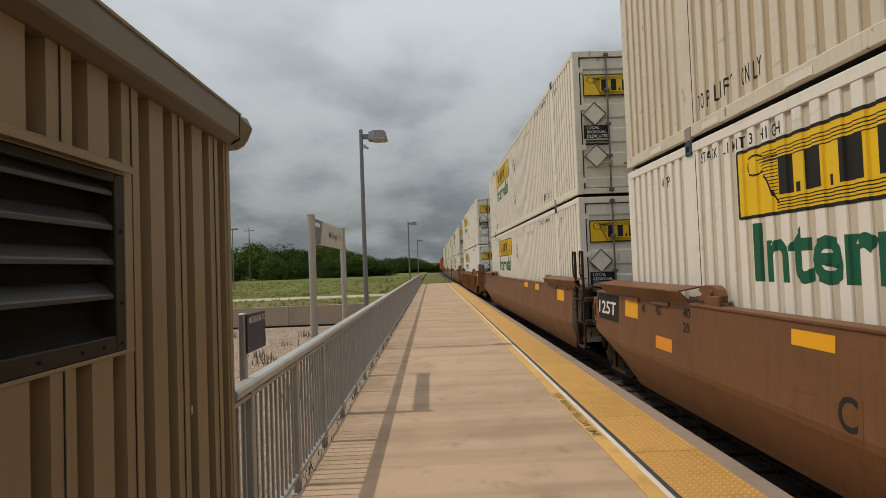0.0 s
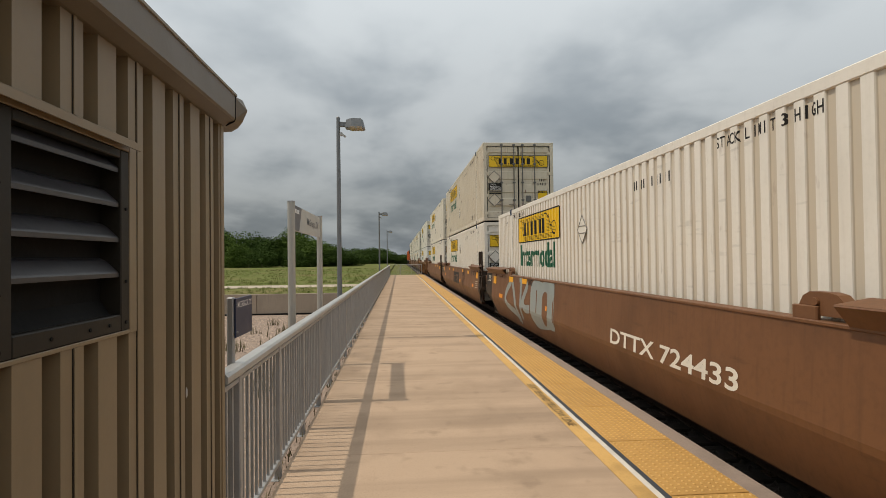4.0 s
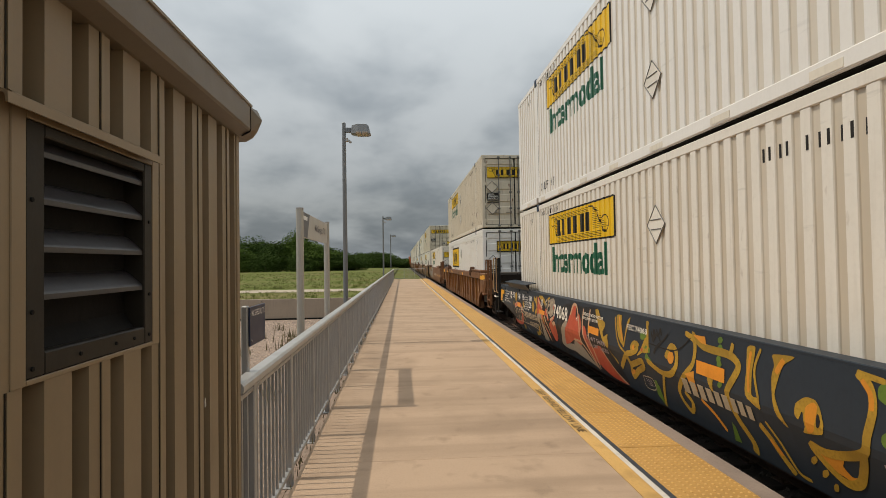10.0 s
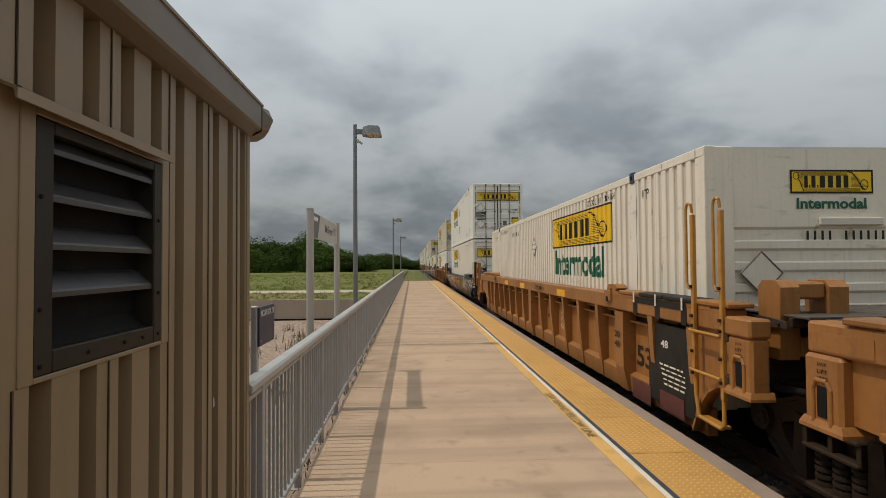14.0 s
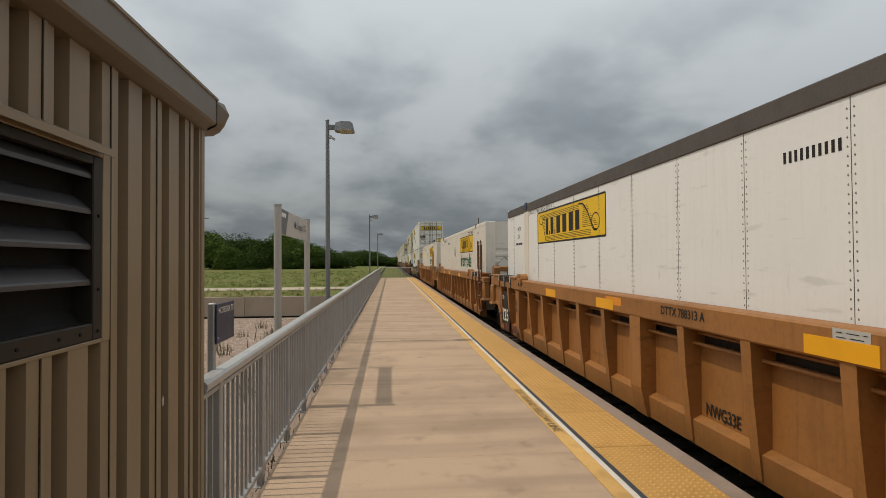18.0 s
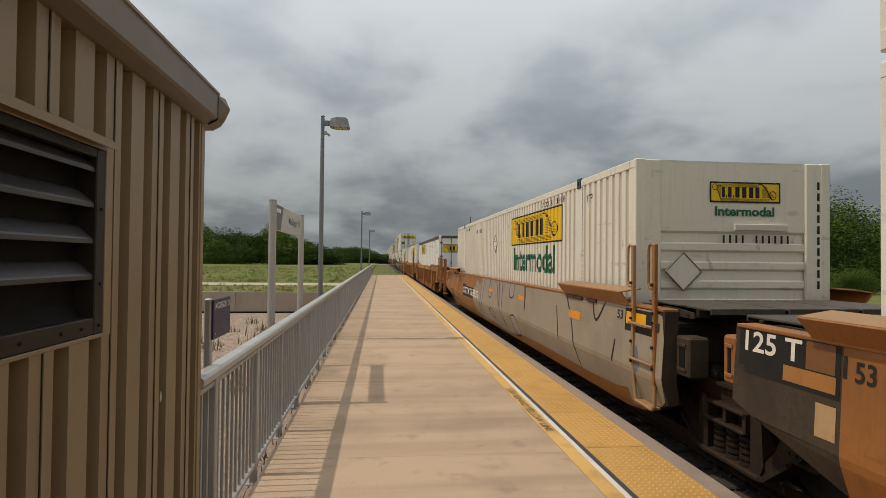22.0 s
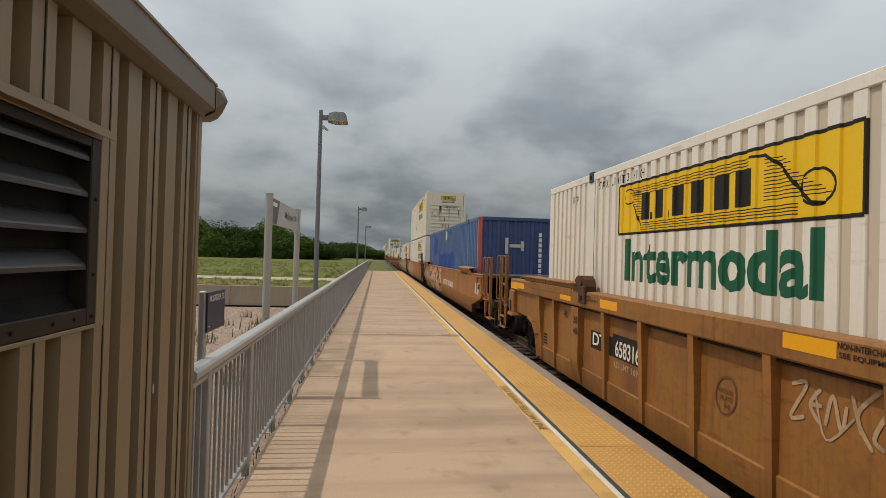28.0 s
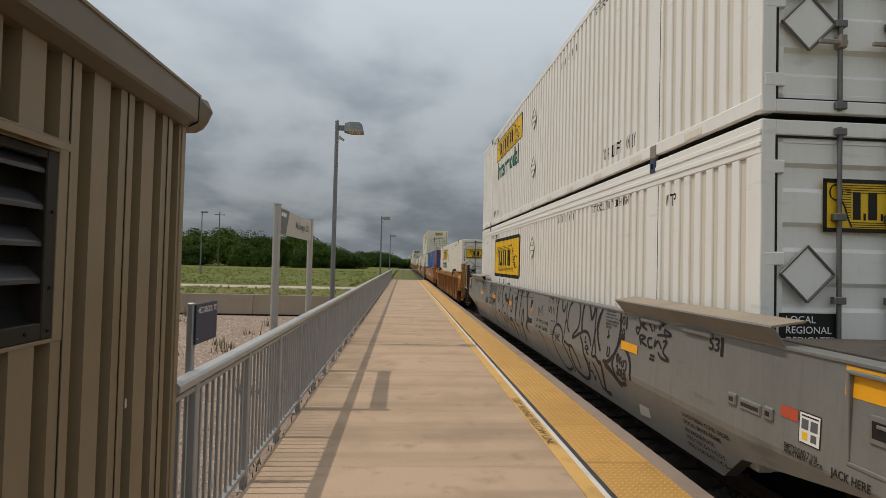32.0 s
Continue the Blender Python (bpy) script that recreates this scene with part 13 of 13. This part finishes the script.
line(11, [(-0.68, 0.59), (-0.79, 0.64), (-0.97, 0.65)], 0.07, 'spray_black', None, 2, 'graffiti')
line(11, [(-0.68, 0.44), (-0.76, 0.4), (-0.81, 0.38)], 0.05, 'spray_black', None, 2, 'graffiti')
line(11, [(1.7, 1.2), (0.35, 1.12), (-0.51, 1.12), (-1.1, 1.15)], 0.008, 'ink', None, 2, 'plate_seam')
line(11, [(-1.59, 1.0), (-1.64, 0.82)], 0.02, 'spray_black', None, 2, 'graffiti')
line(11, [(-1.63, 0.98), (-1.77, 0.9), (-1.89, 1.03), (-1.95, 0.86)], 0.02, 'spray_black', None, 2, 'graffiti')
line(11, [(-2.41, 1.28), (-2.38, 1.13)], 0.03, 'spray_black', None, 2, 'graffiti')
line(11, [(-2.41, 1.28), (-2.57, 1.21), (-2.59, 1.3)], 0.03, 'spray_black', None, 2, 'graffiti')
line(11, [(-2.64, 1.26), (-2.61, 1.12)], 0.03, 'spray_black', None, 2, 'graffiti')
line(11, [(-2.77, 1.27), (-2.84, 1.15)], 0.03, 'spray_black', None, 2, 'graffiti')
line(11, [(-2.34, 1.06), (-2.39, 0.97), (-2.49, 1.07), (-2.58, 0.95)], 0.03, 'spray_black', None, 2, 'graffiti')
line(11, [(-2.65, 1.07), (-2.75, 0.95)], 0.03, 'spray_black', None, 2, 'graffiti')
line(11, [(-3.42, 1.17), (-3.33, 1.06), (-3.23, 1.1), (-3.2, 1.25), (-3.08, 1.29), (-2.96, 1.19), (-2.91, 0.96), (-2.95, 0.81)], 0.045, 'spray_black', None, 2, 'graffiti')
line(11, [(-2.92, 0.8), (-2.76, 0.67), (-2.74, 0.44), (-2.88, 0.27), (-3.09, 0.13), (-3.36, 0.11), (-3.56, 0.18)], 0.04, 'spray_black', None, 2, 'graffiti')
line(11, [(-2.92, 0.8), (-3.13, 0.8), (-3.3, 0.71), (-3.35, 0.57), (-3.51, 0.39), (-3.63, 0.21), (-3.67, 0.13)], 0.05, 'spray_black', None, 2, 'graffiti')
line(11, [(-3.5, 1.3), (-3.47, 1.07), (-3.44, 0.81), (-3.39, 0.6)], 0.03, 'spray_black', None, 2, 'graffiti')
line(11, [(-3.45, 0.96), (-3.65, 0.78)], 0.03, 'spray_black', None, 2, 'graffiti')
line(11, [(-3.64, 1.17), (-3.58, 1.05), (-3.57, 0.83), (-3.69, 0.76)], 0.035, 'spray_black', None, 2, 'graffiti')
line(11, [(-3.64, 1.17), (-3.85, 1.28), (-4.05, 1.28), (-4.16, 1.16), (-4.16, 1.0), (-4.09, 0.86), (-3.9, 0.75), (-3.86, 0.7), (-4.0, 0.73), (-4.21, 0.81)], 0.045, 'spray_black', None, 2, 'graffiti')
line(11, [(-3.43, 0.59), (-3.66, 0.55), (-3.87, 0.55), (-4.01, 0.41), (-4.06, 0.25)], 0.05, 'spray_black', None, 2, 'graffiti')
line(11, [(-3.73, 0.55), (-3.68, 0.4), (-3.78, 0.21), (-4.01, 0.15), (-4.26, 0.15), (-4.43, 0.22), (-4.48, 0.33), (-4.46, 0.47), (-4.36, 0.66), (-4.23, 0.77)], 0.05, 'spray_black', None, 2, 'graffiti')
line(11, [(-4.21, 0.8), (-4.36, 0.85), (-4.52, 0.86), (-4.65, 0.8), (-4.72, 0.69)], 0.05, 'spray_black', None, 2, 'graffiti')
line(11, [(-4.3, 0.82), (-4.27, 1.02), (-4.32, 1.22), (-4.4, 1.29), (-4.51, 1.3), (-4.61, 1.19), (-4.68, 1.07), (-4.75, 1.11), (-4.8, 1.23)], 0.06, 'spray_black', None, 2, 'graffiti')
line(11, [(-4.87, 1.31), (-4.85, 1.14), (-4.85, 0.86), (-4.93, 0.61)], 0.04, 'spray_black', None, 2, 'graffiti')
line(11, [(-4.88, 0.95), (-4.78, 0.59), (-4.93, 0.59)], 0.04, 'spray_black', None, 2, 'graffiti')
line(11, [(-5.25, 1.32), (-5.11, 1.25), (-5.01, 1.11), (-4.95, 0.94), (-5.01, 0.79), (-5.1, 0.68)], 0.05, 'spray_black', None, 2, 'graffiti')
line(11, [(-5.03, 1.18), (-4.92, 0.99), (-4.99, 0.88)], 0.05, 'spray_black', None, 2, 'graffiti')
line(11, [(-5.25, 1.32), (-5.41, 1.32), (-5.64, 1.31), (-5.72, 1.25), (-5.74, 1.1), (-5.72, 0.94), (-5.65, 0.78), (-5.55, 0.69), (-5.38, 0.59), (-5.21, 0.57)], 0.055, 'spray_black', None, 2, 'graffiti')
line(11, [(-4.78, 0.48), (-4.87, 0.31), (-4.9, 0.18), (-5.05, 0.14)], 0.05, 'spray_black', None, 2, 'graffiti')
line(11, [(-4.91, 0.59), (-5.04, 0.52), (-5.13, 0.51), (-5.05, 0.27), (-5.05, 0.14), (-5.23, 0.14)], 0.06, 'spray_black', None, 2, 'graffiti')
line(11, [(-5.26, 0.55), (-5.46, 0.49), (-5.65, 0.4), (-5.75, 0.37)], 0.09, 'spray_black', None, 2, 'graffiti')
line(11, [(-5.8, 0.97), (-5.85, 0.97), (-5.84, 0.91), (-5.81, 0.84), (-5.9, 0.84), (-6.01, 0.78), (-6.07, 0.7), (-6.09, 0.59), (-6.08, 0.49)], 0.055, 'spray_black', None, 2, 'graffiti')
line(11, [(-5.85, 0.97), (-5.75, 0.91), (-5.66, 0.8), (-5.56, 0.68), (-5.55, 0.57), (-5.62, 0.45), (-5.74, 0.39), (-5.91, 0.42)], 0.055, 'spray_black', None, 2, 'graffiti')
line(11, [(-5.36, 1.0), (-5.35, 0.87)], 0.03, 'spray_black', None, 2, 'graffiti')
line(11, [(-5.31, 0.89), (-5.41, 0.92)], 0.03, 'spray_black', None, 2, 'graffiti')
line(11, [(-5.36, 0.78), (-5.34, 0.67), (-5.4, 0.67), (-5.43, 0.73), (-5.4, 0.78)], 0.03, 'spray_black', None, 2, 'graffiti')
line(11, [(-4.48, 0.8), (-4.46, 0.71), (-4.53, 0.72)], 0.03, 'spray_black', None, 2, 'graffiti')
line(11, [(-4.52, 0.67), (-4.48, 0.62), (-4.57, 0.62), (-4.58, 0.67), (-4.53, 0.67)], 0.03, 'spray_black', None, 2, 'graffiti')
line(11, [(-4.63, 0.65), (-4.55, 0.59), (-4.64, 0.56)], 0.03, 'spray_black', None, 2, 'graffiti')
line(11, [(-4.47, 0.54), (-4.55, 0.41), (-4.63, 0.46)], 0.03, 'spray_black', None, 2, 'graffiti')
line(11, [(-4.58, 0.39), (-4.53, 0.32), (-4.63, 0.32)], 0.03, 'spray_black', None, 2, 'graffiti')
line(11, [(-4.63, 0.35), (-4.66, 0.21), (-4.73, 0.29)], 0.03, 'spray_black', None, 2, 'graffiti')
line(11, [(-2.91, 0.5), (-2.93, 0.66), (-3.0, 0.56), (-3.07, 0.67), (-3.05, 0.53)], 0.022, 'spray_black', None, 2, 'graffiti')
line(11, [(-3.18, 0.67), (-3.08, 0.58), (-3.2, 0.54)], 0.022, 'spray_black', None, 2, 'graffiti')
line(11, [(-5.67, 0.73), (-5.68, 0.64)], 0.03, 'spray_black', None, 2, 'graffiti')
line(11, [(-5.67, 0.73), (-5.73, 0.73), (-5.69, 0.68), (-5.74, 0.67), (-5.69, 0.63)], 0.03, 'spray_black', None, 2, 'graffiti')
line(11, [(-5.76, 0.72), (-5.78, 0.62)], 0.03, 'spray_black', None, 2, 'graffiti')
line(11, [(-5.82, 0.72), (-5.78, 0.67), (-5.84, 0.64)], 0.03, 'spray_black', None, 2, 'graffiti')
line(11, [(-5.85, 0.69), (-5.84, 0.62), (-5.89, 0.63), (-5.9, 0.7)], 0.03, 'spray_black', None, 2, 'graffiti')
line(11, [(-5.92, 0.69), (-5.97, 0.68), (-5.96, 0.59), (-5.9, 0.58)], 0.03, 'spray_black', None, 2, 'graffiti')
line(11, [(-5.67, 0.58), (-5.72, 0.6), (-5.71, 0.53), (-5.67, 0.49), (-5.74, 0.5)], 0.03, 'spray_black', None, 2, 'graffiti')
line(11, [(-5.77, 0.57), (-5.74, 0.51), (-5.78, 0.49), (-5.81, 0.55), (-5.77, 0.57)], 0.03, 'spray_black', None, 2, 'graffiti')
line(11, [(-5.82, 0.56), (-5.86, 0.57), (-5.81, 0.46), (-5.88, 0.48)], 0.03, 'spray_black', None, 2, 'graffiti')
line(11, [(-5.9, 0.55), (-5.88, 0.48), (-5.92, 0.47), (-5.94, 0.53), (-5.91, 0.55)], 0.03, 'spray_black', None, 2, 'graffiti')
line(11, [(-1.75, 0.56), (-2.01, 0.42), (-2.14, 0.14)], 0.03, 'spray_black', None, 2, 'graffiti')
words(11, 'LT WT 51300', -1.46, -2.36, 0.71, 0.77, 'ink', None, 2)
words(11, 'LD LMT 168700', -1.45, -2.36, 0.59, 0.66, 'ink', None, 2)
words(11, 'H', -2.65, -2.79, 0.62, 0.69, 'ink', None, 2)
line(11, [(-2.57, 0.83), (-2.7, 0.83), (-2.82, 0.83), (-2.83, 0.72), (-2.83, 0.61), (-2.71, 0.6), (-2.58, 0.59), (-2.58, 0.71), (-2.57, 0.83)], 0.012, 'ink', None, 2, 'stencil_line')
words(11, 'CONTAINER GUIDE', -5.24, -5.56, 1.22, 1.25, 'ink', None, 2)
words(11, 'MUST BE ROTATED', -5.24, -5.57, 1.18, 1.2, 'ink', None, 2)
words(11, 'FORWARD FOR 96" WIDE', -5.24, -5.63, 1.14, 1.16, 'ink', None, 2)
words(11, 'CONTAINER OR ROTATED', -5.24, -5.67, 1.09, 1.12, 'ink', None, 2)
words(11, 'BACK FOR 102" WIDE', -5.24, -5.61, 1.05, 1.08, 'ink', None, 2)
words(11, 'CONTAINER', -5.24, -5.44, 1.01, 1.04, 'ink', None, 2)
fill(11, [(-0.97, 0.91), (-1.11, 0.97), (-1.11, 0.86), (-0.99, 0.85)], 'reflector_orange', None, 5, 'reflector')
words(11, 'AOK 73509', 0.33, -0.25, 1.18, 1.23, 'ink', None, 4)
mark(11, 1.39, 1.1, 0.82, 0.92, 'reflector_orange', 'reflector', 'faded orange reflector', None, 5)
mark(11, -9.22, -9.55, 1.06, 1.26, 'reflector', 'reflector', 'yellow reflector strip', None, 1)
fill(7, [(2.16, 1.0), (-6.14, 1.26), (-8.35, 1.28), (-8.36, 0.29), (-6.44, 0.2), (-4.39, 0.21), (2.11, 0.17)], 'car_taupe', None, 1, 'graffiti')



words(11, '53', 8.05, 7.87, 1.1, 1.22, 'ink', None, 3)
mark(11, 8.11, 8.08, 1.07, 1.23, 'ink', 'stencil_bar', '', None, 3)
words(11, '40', 6.08, 5.9, 1.11, 1.23, 'ink', None, 3)
mark(11, 6.15, 6.11, 1.08, 1.23, 'ink', 'stencil_bar', '', None, 3)
words(11, '20', 6.06, 5.89, 0.98, 1.09, 'ink', None, 3)
mark(11, 6.06, 5.86, 1.095, 1.108, 'ink', 'stencil_bar', '', None, 3)
for k, row in enumerate(('CONTAINER GUIDE', 'MUST BE ROTATED', 'FORWARD FOR 96 IN WIDE', 'CONTAINER OR ROTATED', 'BACK FOR 102 IN WIDE', 'CONTAINER')):
    words(11, row, 5.77, 5.77 - 0.0195 * len(row) - 0.02, 1.207 - 0.053 * k, 1.24 - 0.053 * k, 'ink', None, 3)
mark(11, 6.43, 5.97, 0.82, 0.92, 'reflector', 'reflector', 'yellow reflector strip', None, 5)
words(11, 'AOK', 5.41, 4.8, 0.6, 0.8, 'ink', None, 3)
words(11, '735', 4.57, 4.03, 0.63, 0.83, 'ink', None, 3)
words(11, '09', 3.97, 3.62161, 0.63, 0.83, 'ink', None, 3)
line(11, [(4.42, 0.92), (4.58, 1.03), (4.62, 1.12), (4.57, 1.17), (4.49, 1.12), (4.43, 1.2), (4.39, 1.14), (4.4, 1.03), (4.42, 0.92)], 0.03, 'spray_black', None, 3, 'graffiti')
line(11, [(4.31, 1.28), (4.31, 1.07), (4.22, 0.97), (4.14, 1.05), (4.24, 1.13), (4.16, 1.21), (4.31, 1.28)], 0.03, 'spray_black', None, 3, 'graffiti')
line(11, [(6.03 + 0.09 * math.cos(a * 0.5236), 0.24 + 0.07 * math.sin(a * 0.5236)) for a in range(13)], 0.014, 'ink', None, 4, 'stencil_ring')
words(11, '110', 6.085, 5.975, 0.21, 0.27, 'ink', None, 4)
words(11, 'NON-INTERCHANGE CAR', 7.22, 6.6, 0.2, 0.23, 'ink', None, 3)
words(11, 'SEE EQUIPMENT REGISTER', 7.27, 6.55, 0.12, 0.16, 'ink', None, 3)
words(11, '53', -7.71, -7.87, 1.1, 1.22, 'ink', None, 3)
mark(11, -7.89, -7.93, 1.07, 1.23, 'ink', 'stencil_bar', '', None, 3)
words(11, '40', -5.68, -5.87, 1.1, 1.21, 'ink', None, 3)
words(11, '20', -5.71, -5.88, 0.97, 1.07, 'ink', None, 3)
mark(11, -5.9, -5.935, 1.06, 1.21, 'ink', 'stencil_bar', '', None, 3)
mark(11, -5.79, -6.26, 0.82, 0.92, 'reflector', 'reflector', 'yellow reflector strip', None, 5)
line(11, [(-6.31, 1.11), (-6.27, 1.26), (-6.41, 1.25), (-6.39, 1.18), (-6.3, 1.17), (-6.48, 1.12)], 0.028, 'spray_black', None, 3, 'graffiti')
line(11, [(-6.59, 1.27), (-6.5, 1.23), (-6.61, 1.12)], 0.028, 'spray_black', None, 3, 'graffiti')
line(11, [(-6.64, 1.26), (-6.65, 1.13)], 0.028, 'spray_black', None, 3, 'graffiti')
line(11, [(-6.78, 1.26), (-6.77, 1.15)], 0.028, 'spray_black', None, 3, 'graffiti')
line(11, [(-6.78, 1.26), (-6.91, 1.25), (-6.79, 1.2)], 0.028, 'spray_black', None, 3, 'graffiti')
line(11, [(-6.72, 1.1), (-7.02, 1.13), (-6.87, 1.17), (-6.92, 1.09)], 0.028, 'spray_black', None, 3, 'graffiti')
line(11, [(-6.34, 0.94), (-6.3, 1.04), (-6.45, 1.04), (-6.33, 0.99), (-6.49, 0.95)], 0.028, 'spray_black', None, 3, 'graffiti')
line(11, [(-6.6, 1.05), (-6.51, 1.03), (-6.54, 0.95), (-6.63, 0.96)], 0.028, 'spray_black', None, 3, 'graffiti')
line(11, [(-6.69, 1.05), (-6.67, 0.97), (-6.75, 1.04), (-6.83, 0.97)], 0.028, 'spray_black', None, 3, 'graffiti')
line(11, [(-6.86, 1.05), (-6.94, 1.06), (-6.87, 0.95), (-7.0, 0.88), (-6.84, 0.88), (-6.76, 0.93)], 0.028, 'spray_black', None, 3, 'graffiti')
line(11, [(-6.18, 1.11), (-6.24, 1.05), (-6.28, 1.12), (-6.22, 1.12), (-6.18, 1.11)], 0.028, 'spray_black', None, 3, 'graffiti')
line(11, [(-6.58, 0.87), (-6.69, 0.87)], 0.028, 'spray_black', None, 3, 'graffiti')
line(11, [(-6.57, 0.83), (-6.69, 0.83)], 0.028, 'spray_black', None, 3, 'graffiti')
for y0, y1, z0, z1, d in ((-8.16, -8.05, 0.725, 0.82, 0.02), (-8.46, -8.2, 0.72, 0.81, 0.014), (-8.6, -8.5, 0.725, 0.82, 0.02)):
    part("bracket", Mesh().box(-1.529 - d, -1.50, y0, y1, z0, z1, 0.01), "car_grey", U[11], "small steel tag bracket")
    part("bracket_slot", Mesh().box(-1.531 - d, -1.528 - d, y0 + 0.025, y1 - 0.025, z0 + 0.03, z1 - 0.03), "end_steel", U[11])
mark(11, -8.67, -8.84, 0.79, 0.87, 'spray_red', 'label_plate', 'red warning label', None, 3)
mark(11, -8.852, -9.048, 0.672, 0.878, 'ink', 'label_rim', '', None, 2.6)
mark(11, -8.86, -9.04, 0.68, 0.87, 'sign_white', 'label_plate', 'white safety label with diagrams', None, 3.4)
mark(11, -8.878, -8.941, 0.766, 0.832, 'sign_grey', 'label_mark', '', None, 4.4)
mark(11, -8.959, -9.022, 0.766, 0.832, 'sign_grey', 'label_mark', '', None, 4.4)
mark(11, -8.887, -8.9356, 0.699, 0.748, 'logo_yellow', 'label_mark', '', None, 4.4)
mark(11, -8.9644, -9.0148, 0.699, 0.748, 'sign_grey', 'label_mark', '', None, 4.4)
mark(11, -8.8744, -9.0256, 0.847, 0.857, 'ink', 'label_mark', '', None, 4.4)
words(11, 'EMPTY/LOAD 7 1/16', -8.72, -9.03, 0.59, 0.63, 'ink', None, 3)
words(11, 'ADJUSTMENT BLOCK', -8.72, -9.08, 0.55, 0.59, 'ink', None, 3)
words(11, 'JACK HERE', -9.14, -9.44, 0.54, 0.61, 'ink', None, 3)
words(11, '2 INCH TREAD COND. SHOES', -7.25, -8.02, 0.41, 0.45, 'ink', None, 3)
words(11, 'SPECIAL BRAKE BEAMS', -7.24, -7.87, 0.34, 0.38, 'ink', None, 3)
words(11, 'SEE BADGE PLATE', -7.22, -7.72, 0.26, 0.3, 'ink', None, 3)
words(11, 'SPRG 7 OC D-5 3 IC D-5', -7.21, -7.85, 0.19, 0.23, 'ink', None, 3)
words(11, 'SPRG 2 OC B-432 2 IC B-433', -7.2, -7.96, 0.12, 0.16, 'ink', None, 3)
fill(11, [(-6.16, 0.25), (-6.41, 0.26), (-6.4, 0.15), (-6.1, 0.11)], 'sign_panel', None, 3, 'label_plate')

# ---------------------------------------------------------------- motion of the train
def gone(t):
    """How far the train has rolled, in metres."""
    return 6.95 * t + 0.026 * t * t


def motions():
    times = [1.0 * k for k in range(33)]
    for ob, y, z in MOVERS:
        walk(ob, [(t, pose(CX, y + gone(t), z)) for t in times])
    fine = [2.0 * k / 30.0 for k in range(481)]
    for w, q, r in WHEELS:
        walk(w, [(t, pose(0, q, r - 0.2, math.degrees(-gone(t) / r), 0, 0)) for t in fine])


motions()
